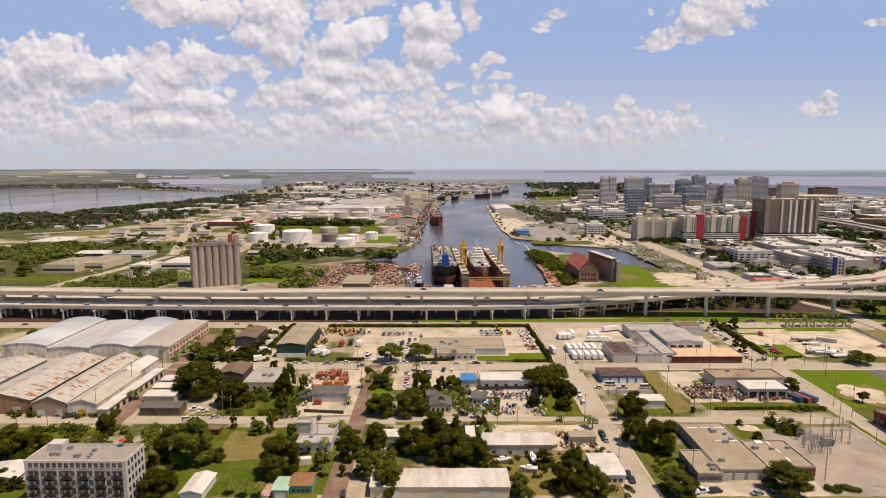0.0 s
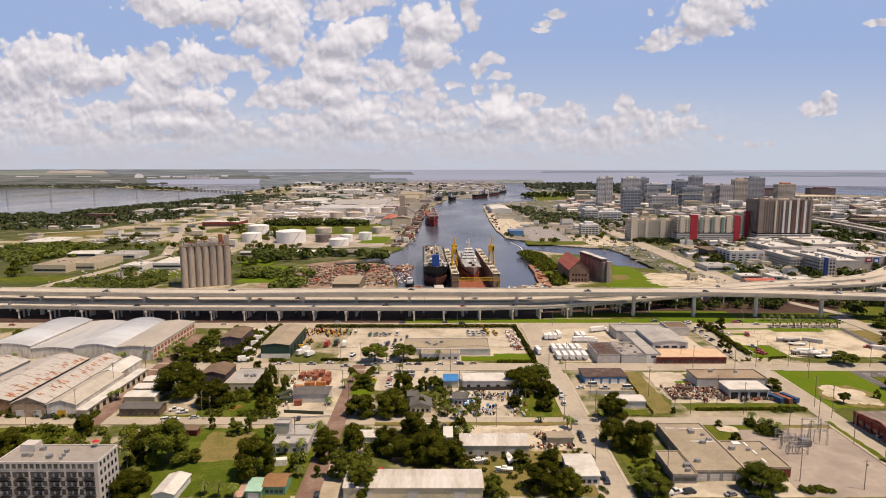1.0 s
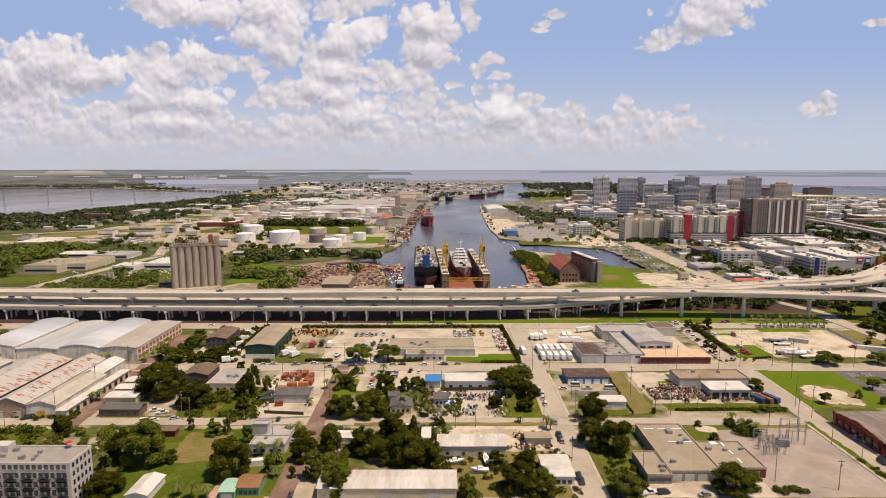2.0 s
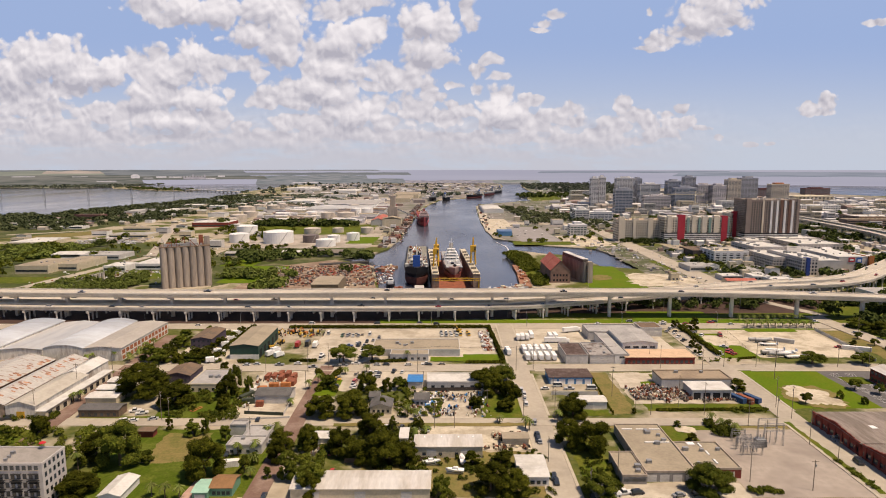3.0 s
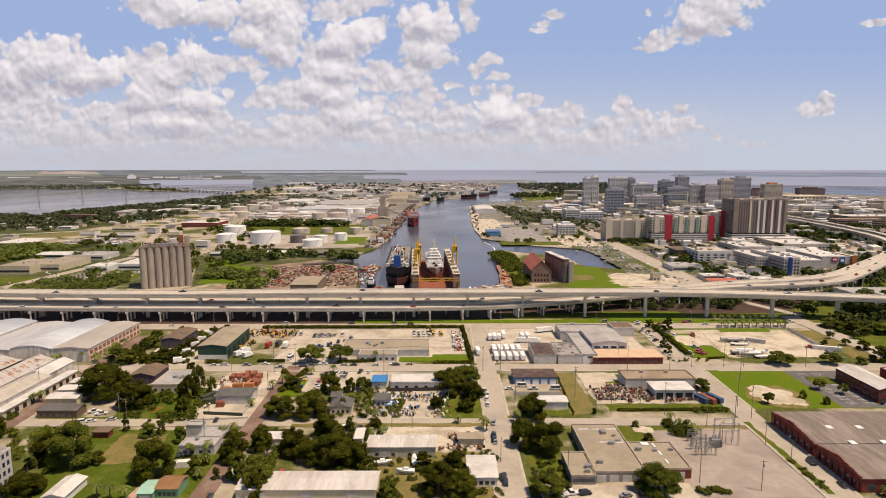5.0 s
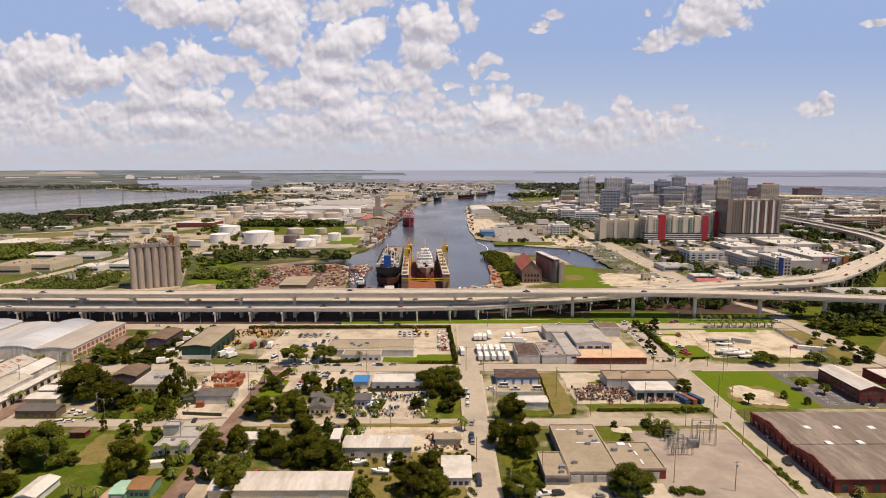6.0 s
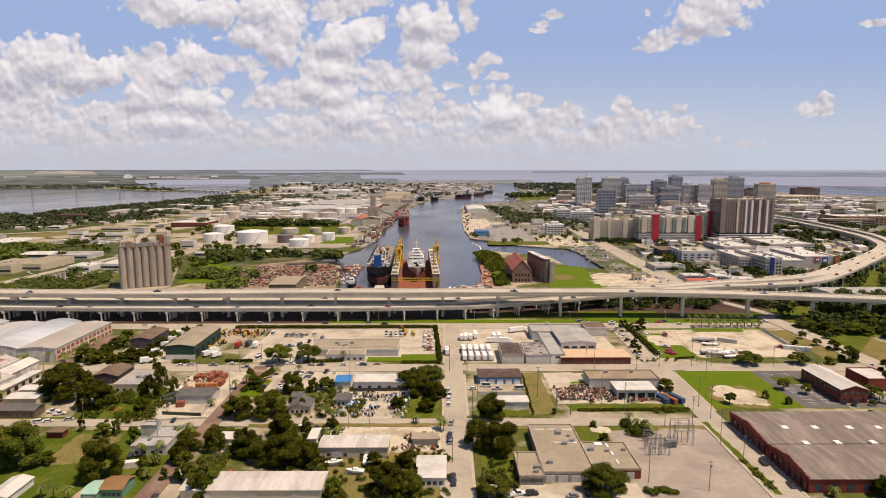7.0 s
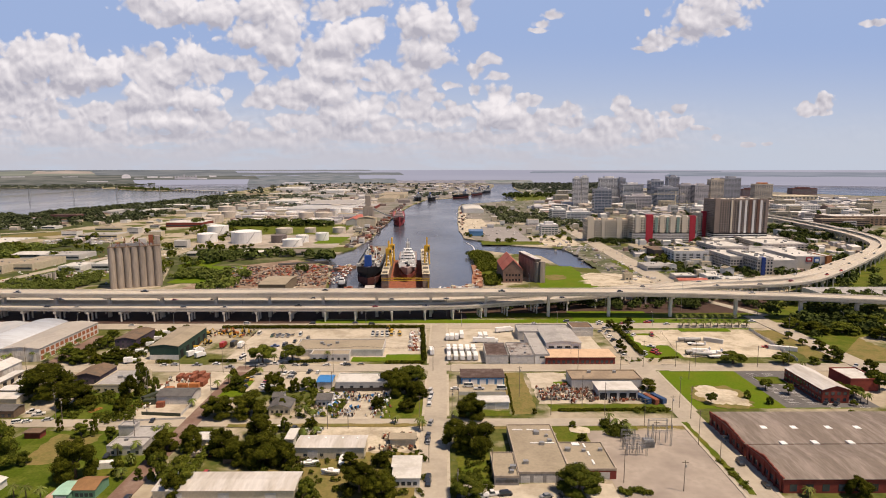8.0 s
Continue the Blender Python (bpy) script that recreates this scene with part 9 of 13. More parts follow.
building("city_block", "white city block with a white flat roof", "building", 993.3, 1327.0, 1017.1, 1351.6, 19.6, WHITEWALL, WHITEROOF, "flat", 1.6, front=(2.0, 5, 3.2, 3, 2.2, 1.7))
building("city_block", "tan city block with a white flat roof", "building", 859.5, 1317.8, 875.4, 1330.3, 17.9, TANWALL, WHITEROOF, "flat", 1.6, front=(2.0, 5, 3.2, 3, 2.2, 1.7))
building("city_block", "white city block with a white flat roof", "building", 1271.9, 1802.1, 1293.6, 1819.9, 9.4, WHITEWALL, WHITEROOF, "flat", 1.6, front=(2.0, 2, 3.2, 3, 2.2, 1.7))
building("city_block", "white city block with a white flat roof", "building", 1511.4, 1986.4, 1562.5, 2029.4, 7.1, WHITEWALL, WHITEROOF, "flat", 1.6, front=(2.0, 2, 3.2, 5, 2.2, 1.7))
building("city_block", "tan city block with a grey flat roof", "building", 853.2, 1367.9, 886.2, 1393.7, 15.0, TANWALL, GREYROOF, "flat", 1.6, front=(2.0, 4, 3.2, 3, 2.2, 1.7))
building("city_block", "white city block with a white flat roof", "building", 1003.1, 1497.3, 1026.7, 1520.5, 9.9, WHITEWALL, WHITEROOF, "flat", 1.6, front=(2.0, 2, 3.2, 3, 2.2, 1.7))
building("city_block", "white city block with a white flat roof", "building", 1281.9, 2021.7, 1312.4, 2048.5, 12.2, WHITEWALL, WHITEROOF, "flat", 1.6, front=(2.0, 3, 3.2, 3, 2.2, 1.7))
building("city_block", "tan city block with a grey flat roof", "building", 755.4, 996.9, 783.5, 1019.5, 12.6, TANWALL, GREYROOF, "flat", 1.6, front=(2.0, 3, 3.2, 3, 2.2, 1.7))
building("city_block", "white city block with a grey flat roof", "building", 658.4, 1009.5, 687.4, 1030.4, 9.6, WHITEWALL, GREYROOF, "flat", 1.6, front=(2.0, 2, 3.2, 3, 2.2, 1.7))
building("city_block", "white city block with a tan flat roof", "building", 870.2, 1159.0, 895.0, 1176.3, 11.6, WHITEWALL, TANROOF, "flat", 1.6, front=(2.0, 3, 3.2, 3, 2.2, 1.7))
building("city_block", "tan city block with a white flat roof", "building", 715.2, 1093.1, 732.3, 1109.6, 9.1, TANWALL, WHITEROOF, "flat", 1.6, front=(2.0, 2, 3.2, 3, 2.2, 1.7))
building("city_block", "grey city block with a tan flat roof", "building", 703.0, 979.0, 723.9, 991.1, 9.2, GREYWALL, TANROOF, "flat", 1.6, front=(2.0, 2, 3.2, 3, 2.2, 1.7))
building("city_block", "white city block with a tan flat roof", "building", 1238.7, 2563.3, 1296.7, 2614.6, 5.7, WHITEWALL, TANROOF, "flat", 1.6, front=(2.0, 1, 3.2, 6, 2.2, 1.7))
building("city_block", "tan city block with a white flat roof", "building", 1188.3, 2250.6, 1238.6, 2279.0, 6.9, TANWALL, WHITEROOF, "flat", 1.6, front=(2.0, 2, 3.2, 5, 2.2, 1.7))
building("city_block", "white city block with a white flat roof", "building", 721.3, 1772.3, 751.2, 1788.1, 12.1, WHITEWALL, WHITEROOF, "flat", 1.6, front=(2.0, 3, 3.2, 3, 2.2, 1.7))
building("city_block", "tan city block with a tan flat roof", "building", 1013.5, 2021.7, 1051.9, 2051.2, 8.2, TANWALL, TANROOF, "flat", 1.6, front=(2.0, 2, 3.2, 4, 2.2, 1.7))
building("city_block", "tan city block with a white flat roof", "building", 930.5, 2254.2, 986.4, 2314.2, 30.2, TANWALL, WHITEROOF, "flat", 1.6, front=(2.0, 8, 3.2, 6, 2.2, 1.7))
building("city_block", "tan city block with a white flat roof", "building", 786.7, 1736.9, 819.8, 1766.5, 7.6, TANWALL, WHITEROOF, "flat", 1.6, front=(2.0, 2, 3.2, 3, 2.2, 1.7))
building("city_block", "white city block with a white flat roof", "building", 965.2, 1848.3, 988.3, 1867.1, 7.6, WHITEWALL, WHITEROOF, "flat", 1.6, front=(2.0, 2, 3.2, 3, 2.2, 1.7))
building("city_block", "white city block with a grey flat roof", "building", 901.6, 1734.6, 943.9, 1761.0, 7.9, WHITEWALL, GREYROOF, "flat", 1.6, front=(2.0, 2, 3.2, 4, 2.2, 1.7))
building("city_block", "white city block with a white flat roof", "building", 795.7, 1845.1, 840.7, 1872.1, 14.0, WHITEWALL, WHITEROOF, "flat", 1.6, front=(2.0, 4, 3.2, 5, 2.2, 1.7))
building("city_block", "grey city block with a white flat roof", "building", 1056.3, 2506.9, 1095.9, 2550.4, 17.4, GREYWALL, WHITEROOF, "flat", 1.6, front=(2.0, 5, 3.2, 4, 2.2, 1.7))
building("city_block", "tan city block with a white flat roof", "building", 913.2, 2048.8, 948.8, 2076.7, 13.9, TANWALL, WHITEROOF, "flat", 1.6, front=(2.0, 4, 3.2, 3, 2.2, 1.7))
building("city_block", "white city block with a tan flat roof", "building", 984.1, 1814.1, 1010.1, 1829.9, 24.7, WHITEWALL, TANROOF, "flat", 1.6, front=(2.0, 7, 3.2, 3, 2.2, 1.7))
building("city_block", "white city block with a white flat roof", "building", 993.0, 2065.6, 1017.2, 2090.8, 27.9, WHITEWALL, WHITEROOF, "flat", 1.6, front=(2.0, 8, 3.2, 3, 2.2, 1.7))
building("city_block", "white city block with a white flat roof", "building", 901.7, 1892.3, 937.4, 1924.5, 27.7, WHITEWALL, WHITEROOF, "flat", 1.6, front=(2.0, 8, 3.2, 3, 2.2, 1.7))
building("city_block", "tan city block with a grey flat roof", "building", 837.1, 1849.6, 861.1, 1872.0, 19.8, TANWALL, GREYROOF, "flat", 1.6, front=(2.0, 5, 3.2, 3, 2.2, 1.7))
building("city_block", "tan city block with a grey flat roof", "building", 1385.2, 2587.3, 1417.1, 2608.2, 6.2, TANWALL, GREYROOF, "flat", 1.6, front=(2.0, 1, 3.2, 3, 2.2, 1.7))
building("city_block", "white city block with a tan flat roof", "building", 1104.0, 2287.3, 1153.4, 2337.8, 8.6, WHITEWALL, TANROOF, "flat", 1.6, front=(2.0, 2, 3.2, 5, 2.2, 1.7))
building("city_block", "tan city block with a white flat roof", "building", 1078.5, 2050.9, 1122.1, 2094.9, 7.7, TANWALL, WHITEROOF, "flat", 1.6, front=(2.0, 2, 3.2, 4, 2.2, 1.7))
building("city_block", "tan city block with a tan flat roof", "building", 1158.9, 2293.6, 1195.5, 2312.0, 11.6, TANWALL, TANROOF, "flat", 1.6, front=(2.0, 3, 3.2, 4, 2.2, 1.7))
building("city_block", "tan city block with a tan flat roof", "building", 1314.2, 2554.1, 1348.9, 2576.9, 8.4, TANWALL, TANROOF, "flat", 1.6, front=(2.0, 2, 3.2, 3, 2.2, 1.7))
building("city_block", "grey city block with a white flat roof", "building", 871.9, 2031.7, 898.4, 2053.6, 12.1, GREYWALL, WHITEROOF, "flat", 1.6, front=(2.0, 3, 3.2, 3, 2.2, 1.7))
building("city_block", "white city block with a grey flat roof", "building", 1145.9, 2493.8, 1195.9, 2531.7, 27.4, WHITEWALL, GREYROOF, "flat", 1.6, front=(2.0, 8, 3.2, 5, 2.2, 1.7))
building("city_block", "tan city block with a white flat roof", "building", 838.8, 1754.2, 880.5, 1795.4, 10.7, TANWALL, WHITEROOF, "flat", 1.6, front=(2.0, 3, 3.2, 4, 2.2, 1.7))
building("city_block", "white city block with a grey flat roof", "building", 807.4, 1648.5, 845.9, 1683.6, 25.8, WHITEWALL, GREYROOF, "flat", 1.6, front=(2.0, 7, 3.2, 4, 2.2, 1.7))
building("city_block", "tan city block with a tan flat roof", "building", 859.6, 2093.1, 887.1, 2113.3, 15.2, TANWALL, TANROOF, "flat", 1.6, front=(2.0, 4, 3.2, 3, 2.2, 1.7))
building("city_block", "white city block with a white flat roof", "building", 1014.3, 2273.6, 1047.8, 2294.7, 24.9, WHITEWALL, WHITEROOF, "flat", 1.6, front=(2.0, 7, 3.2, 3, 2.2, 1.7))
building("house", "tan house with a grey flat roof", "house", 640.6, 3214.0, 679.4, 3256.7, 4.6, TANWALL, GREYROOF, "flat", 2)
building("house", "grey house with a brown pitched roof", "house", 591.1, 2783.2, 617.9, 2802.3, 4.0, GREYWALL, BROWNROOF, "gable_y", 2)
building("house", "white house with a brown pitched roof", "house", 485.4, 2512.4, 506.5, 2534.9, 4.5, WHITEWALL, BROWNROOF, "gable_y", 2)
building("house", "white house with a tan pitched roof", "house", 577.7, 3462.0, 616.4, 3502.6, 5.8, WHITEWALL, TANROOF, "gable_y", 2)
building("house", "grey house with a tan pitched roof", "house", 787.2, 3727.0, 824.5, 3764.4, 4.3, GREYWALL, TANROOF, "gable_x", 2)
building("house", "tan house with a white pitched roof", "house", 510.0, 2997.0, 539.2, 3025.2, 5.0, TANWALL, WHITEROOF, "gable_x", 2)
building("house", "tan house with a tan flat roof", "house", 708.7, 3301.7, 744.0, 3330.3, 4.3, TANWALL, TANROOF, "flat", 2)
building("house", "white house with a dark flat roof", "house", 730.9, 3800.7, 771.3, 3842.3, 5.9, WHITEWALL, DARKROOF, "flat", 2)
building("house", "tan house with a white pitched roof", "house", 497.6, 2372.9, 530.1, 2401.5, 4.1, TANWALL, WHITEROOF, "gable_y", 2)
building("house", "grey house with a brown flat roof", "house", 598.2, 3364.2, 625.2, 3383.5, 5.9, GREYWALL, BROWNROOF, "flat", 2)
building("house", "tan house with a white flat roof", "house", 517.6, 2762.9, 562.6, 2798.1, 4.7, TANWALL, WHITEROOF, "flat", 2)
building("shed", "tan industrial shed with a brown flat roof", "warehouse", 61.4, 3162.4, 102.0, 3183.2, 6.7, TANWALL, BROWNROOF, "flat", 1.6)
building("shed", "grey industrial shed with a tan pitched roof", "warehouse", 186.8, 4299.7, 229.9, 4328.2, 6.7, GREYWALL, TANROOF, "gable_y", 1.6)
building("shed", "grey industrial shed with a pale tin pitched roof", "warehouse", 176.6, 2973.1, 218.8, 2996.4, 9.8, GREYWALL, TINROOF, "gable_x", 1.6)
building("shed", "tan industrial shed with a tan pitched roof", "warehouse", 55.2, 3626.1, 93.4, 3651.2, 10.2, TANWALL, TANROOF, "gable_x", 1.6)
building("shed", "tan industrial shed with a tan flat roof", "warehouse", -88.7, 4098.1, -32.4, 4154.6, 7.0, TANWALL, TANROOF, "flat", 1.6)
building("shed", "white industrial shed with a tan pitched roof", "warehouse", -52.9, 3319.4, 22.5, 3379.4, 7.8, WHITEWALL, TANROOF, "gable_x", 1.6)
building("shed", "tan industrial shed with a brown pitched roof", "warehouse", 241.0, 3719.3, 292.3, 3764.9, 8.4, TANWALL, BROWNROOF, "gable_x", 1.6)
building("shed", "tan industrial shed with a white pitched roof", "warehouse", 125.2, 3378.1, 158.6, 3401.8, 9.7, TANWALL, WHITEROOF, "gable_y", 1.6)
building("shed", "tan industrial shed with a grey pitched roof", "warehouse", 325.4, 3895.4, 400.9, 3933.5, 10.7, TANWALL, GREYROOF, "gable_y", 1.6)
building("shed", "tan industrial shed with a white pitched roof", "warehouse", 173.8, 3629.9, 212.3, 3659.4, 6.6, TANWALL, WHITEROOF, "gable_x", 1.6)
building("shed", "tan industrial shed with a grey pitched roof", "warehouse", 124.4, 4010.2, 168.9, 4051.4, 9.3, TANWALL, GREYROOF, "gable_y", 1.6)
building("shed", "tan industrial shed with a pale tin flat roof", "warehouse", -420.8, 1003.8, -400.0, 1018.6, 9.0, TANWALL, TINROOF, "flat", 1.6, front=(1.2, 1, 3, 2, 2.0, 1.6))
building("shed", "grey industrial shed with a grey pitched roof", "warehouse", -480.8, 1048.0, -460.6, 1063.2, 10.0, GREYWALL, GREYROOF, "gable_y", 1.6, front=(1.2, 1, 3, 2, 2.0, 1.6))
building("low_building", "white low shop with a white flat roof", "shop", 272.3, 1044.6, 289.0, 1053.6, 7.4, WHITEWALL, WHITEROOF, "flat", 1.6, front=(1.2, 1, 3, 2, 2.0, 1.6))
building("low_building", "tan low shop with a white pitched roof", "shop", 328.0, 1125.0, 340.0, 1133.0, 9.1, TANWALL, WHITEROOF, "gable_y", 1.6, front=(1.2, 1, 3, 2, 2.0, 1.6))
building("low_building", "white low shop with a tan flat roof", "shop", 314.8, 1187.6, 327.2, 1199.9, 10.0, WHITEWALL, TANROOF, "flat", 1.6, front=(1.2, 1, 3, 2, 2.0, 1.6))
building("low_building", "white low shop with a grey pitched roof", "shop", 353.2, 1182.4, 371.7, 1194.5, 7.6, WHITEWALL, GREYROOF, "gable_x", 1.6, front=(1.2, 1, 3, 2, 2.0, 1.6))

building("city_block", "long brown brick hall with rows of dark windows", "building", 829.0, 1163.0, 925.0, 1190.0, 15.0, mat("brown_brick_hall", (0.24, 0.17, 0.13), 0.9, 0.15, 0.1), TANROOF, "flat", 1.6, front=(2.0, 3, 4, 20, 2.0, 2.0))

# ---- trees, one by one ----
def oak(x, y, r, h):
    tree(x, y, r, h)


def shade_tree(x, y, r, h):
    tree(x, y, r, h, SHADE, "spreading shade tree with a bare trunk")


def spot(x, y, r, h, *more):
    tree(x, y, r, h, SMALL, "small broad-leaved tree with a rounded crown")


LN("patio", -64.4, 195.0, -57.6, 209.0, mat("pink_paving", (0.42, 0.28, 0.22), 0.9, 0.2, 0.2, fine=0.8), 0.06, 0.5, "pinkish paved patio beside a cottage")
oak(-20.5, 201.0, 5.5, 10.0)
oak(-37.6, 221.5, 4.6, 9.0)
oak(-125.2, 289.4, 12.7, 17.2)
oak(-103.4, 278.4, 9.4, 13.2)
oak(-140.1, 342.3, 5.7, 8.0)
oak(-121.7, 345.2, 6.8, 6.4)
oak(-129.9, 342.1, 3.4, 6.3)
oak(-149.0, 367.5, 2.2, 4.6)
oak(-97.7, 329.4, 2.6, 5.3)
oak(-81.2, 300.6, 3.9, 13.4)
oak(-80.9, 285.7, 4.3, 12.6)
oak(-72.4, 294.9, 2.6, 9.2)
oak(-76.6, 268.4, 3.2, 8.5)
shade_tree(-31.2, 341.9, 8.1, 10.7)
shade_tree(-14.4, 345.4, 7.5, 9.6)
oak(-11.2, 295.4, 5.6, 11.7)
oak(-1.3, 296.4, 2.9, 7.7)
oak(4.9, 299.5, 3.9, 6.8)
oak(-31.9, 300.4, 3.9, 7.8)
oak(49.2, 302.8, 7.2, 10.9)
oak(59.4, 302.6, 9.0, 12.2)
oak(54.0, 291.5, 7.0, 12.5)
oak(62.0, 286.0, 5.0, 10.0)
oak(64.9, 289.3, 4.0, 5.7)
oak(44.1, 274.8, 3.6, 6.3)
oak(58.4, 272.2, 4.6, 5.6)
oak(-15.6, 266.0, 9.0, 12.1)
oak(-29.2, 264.9, 7.4, 10.9)
shade_tree(247.0, 338.0, 7.4, 7.1)
shade_tree(277.3, 338.7, 6.0, 6.4)
spot(182.9, 297.5, 5.3, 5.7)
spot(228.5, 285.6, 2.0, 4.7)
spot(235.9, 278.5, 2.2, 4.0)
spot(200.5, 409.3, 3.6, 6.3)
spot(189.9, 371.5, 2.9, 5.9)
spot(188.7, 359.6, 2.8, 5.7)
oak(-146.5, 245.0, 4.9, 9.5)
oak(-98.4, 219.1, 8.9, 18.6)
oak(-110.3, 223.5, 5.6, 11.1)
oak(-103.0, 198.4, 7.3, 8.4)
spot(-88.7, 220.8, 2.9, 5.2)
spot(-113.3, 218.1, 2.6, 6.2)
oak(-61.9, 210.2, 8.1, 16.3)
spot(-75.7, 246.2, 2.2, 8.9)
spot(-81.0, 245.4, 4.2, 5.4)
spot(-93.0, 249.9, 1.8, 6.5)
spot(-64.4, 239.1, 2.9, 6.9)
spot(-47.7, 212.8, 2.8, 6.9)
spot(-46.0, 219.3, 2.0, 5.4)
oak(-39.0, 232.7, 5.6, 8.1)
oak(-27.8, 231.0, 4.7, 11.3)
spot(-29.8, 208.0, 4.4, 11.1)
spot(-37.9, 208.9, 1.7, 4.4)
spot(-19.4, 196.6, 4.4, 9.2)
oak(-13.1, 228.1, 6.2, 11.6)
oak(-4.5, 221.9, 6.7, 9.7)
oak(5.1, 220.3, 8.5, 13.7)
oak(14.1, 219.3, 5.3, 10.0)
oak(-3.4, 244.9, 5.7, 10.6)
spot(17.2, 250.9, 3.0, 5.9)
spot(5.8, 249.1, 2.0, 6.7)
spot(39.6, 217.2, 3.5, 6.3)
oak(45.3, 200.1, 7.3, 11.1)
oak(53.6, 197.1, 5.8, 9.7)
oak(51.4, 219.1, 3.8, 5.8)
oak(27.1, 195.9, 3.6, 8.0)
oak(88.7, 263.1, 7.4, 11.5)
oak(80.5, 234.4, 5.9, 12.0)
oak(89.3, 229.4, 7.4, 14.2)
oak(83.7, 196.9, 7.0, 8.0)
oak(123.7, 198.2, 8.5, 10.6)
spot(133.5, 253.0, 1.8, 2.9)
spot(134.4, 239.6, 2.4, 3.3)
spot(118.8, 267.6, 1.3, 2.9)
spot(-0.7, 271.1, 1.9, 6.5)
spot(7.8, 300.7, 2.4, 4.8)
shade_tree(282.3, 286.0, 4.8, 6.4)
oak(221.7, 195.9, 4.4, 7.4)
shade_tree(303.6, 297.4, 6.8, 9.9)
oak(-171.4, 221.2, 9.0, 13.6)
oak(-167.3, 228.2, 6.9, 9.7)
shade_tree(207.4, 279.3, 2.8, 5.7)
shade_tree(244.5, 297.8, 3.3, 6.0)
shade_tree(252.7, 291.5, 3.2, 5.4)
shade_tree(276.3, 289.8, 5.2, 7.0)
spot(-141.5, 374.4, 5.5, 8.2)
spot(-135.9, 346.0, 6.1, 8.8)
spot(-118.9, 345.9, 6.8, 7.6)
spot(-142.7, 346.1, 5.1, 7.6)
spot(-136.1, 407.6, 4.0, 5.2)
spot(199.5, 391.3, 2.3, 4.3)
shade_tree(310.7, 390.5, 2.7, 5.0)
spot(294.0, 371.4, 2.6, 4.8)
shade_tree(310.9, 375.0, 3.0, 4.8)
spot(315.8, 365.3, 4.3, 6.0)
spot(310.1, 343.0, 6.1, 8.8)
spot(295.0, 338.0, 3.7, 4.3)
spot(317.8, 323.2, 4.8, 7.1)
spot(356.5, 404.1, 11.9, 8.1)
spot(387.0, 418.8, 12.3, 9.2)
spot(336.7, 404.2, 9.9, 8.1)
spot(329.6, 419.2, 8.2, 7.6)
spot(374.7, 418.9, 10.3, 9.9)
spot(374.0, 390.1, 7.7, 8.6)
spot(208.1, 412.5, 4.4, 9.0)
spot(198.1, 420.1, 3.7, 6.1)
spot(-144.1, 370.5, 4.4, 7.5)
spot(-116.7, 376.7, 4.5, 6.2)
spot(-118.5, 364.5, 4.0, 5.4)
spot(-114.8, 389.7, 3.8, 5.7)
spot(-112.8, 403.5, 4.0, 5.9)
spot(-145.5, 389.7, 5.0, 7.1)
spot(-160.7, 243.7, 2.5, 5.0)
spot(-149.4, 347.6, 6.9, 9.0)
spot(-130.2, 389.7, 3.1, 4.3)
spot(-192.2, 264.5, 4.0, 3.9)
spot(-180.2, 264.5, 3.2, 3.9)
spot(-278.0, 389.7, 5.0, 7.1)
spot(-217.6, 288.9, 2.0, 3.2)
palm(-46.2, 219.5, 4.5)
palm(-44.3, 209.0, 4.3)
palm(11.5, 263.9, 5.8)
palm(16.1, 260.8, 5.3)
palm(-46.4, 277.4, 3.7)
palm(6.8, 345.1, 6.3)
palm(54.0, 257.5, 3.5)
palm(65.0, 251.5, 5.5)
palm(151.8, 251.0, 4.7)
palm(151.8, 259.9, 3.5)
palm(155.5, 245.3, 5.0)
palm(203.8, 196.0, 3.4)
palm(286.4, 289.7, 4.9)
palm(284.3, 278.8, 5.2)
palm(282.5, 280.9, 5.2)
palm(263.7, 297.6, 5.5)
palm(285.3, 333.0, 3.0)
palm(-169.9, 346.3, 5.8)
palm(-161.4, 346.2, 5.2)
palm(-158.0, 351.5, 5.3)
palm(-162.7, 368.5, 4.9)
palm(-162.1, 378.2, 4.4)
palm(-183.5, 346.4, 5.2)
palm(-15.2, 325.4, 4.4)
palm(-39.3, 307.8, 5.2)
palm(-42.4, 299.6, 5.0)
palm(-4.2, 246.3, 5.4)
palm(-225.3, 337.1, 4.5)
palm(-184.5, 342.3, 5.2)
palm(-161.0, 358.7, 4.8)
palm(-162.4, 370.5, 4.4)
palm(-159.0, 342.3, 5.2)
palm(-211.6, 342.3, 4.6)
palm(-246.9, 342.3, 5.2)
palm(-154.7, 280.1, 5.7)
palm(-152.5, 283.0, 5.8)
palm(-48.3, 228.2, 5.9)
palm(-54.7, 225.8, 5.8)
palm(-33.6, 342.3, 4.6)
palm(-24.4, 342.3, 5.2)
palm(-47.7, 243.7, 5.0)
palm(-75.2, 196.5, 5.1)
palm(-69.6, 194.7, 5.8)
palm(-64.6, 194.7, 5.1)
palm(-112.1, 214.5, 7.4)
palm(-114.3, 206.2, 5.4)
palm(-26.9, 322.5, 3.8)
palm(-44.5, 246.5, 5.1)
palm(25.0, 233.2, 4.0)
palm(21.1, 243.7, 4.6)
palm(16.1, 241.0, 5.0)
palm(41.8, 228.2, 3.9)
palm(66.3, 249.4, 5.1)
palm(80.7, 258.2, 5.7)
spot(-160.8, 203.0, 4.0, 5.5)
spot(-154.4, 199.9, 3.5, 4.5)
spot(-160.9, 197.7, 4.5, 6.0)
for i in range(30):                                  # a plantation of young palms on the verge
    palm(250 + (i % 10) * 5.2 + (i // 10) * 2, (419, 423, 438.5)[i // 10] + (i % 3) * 0.4, 4.6)


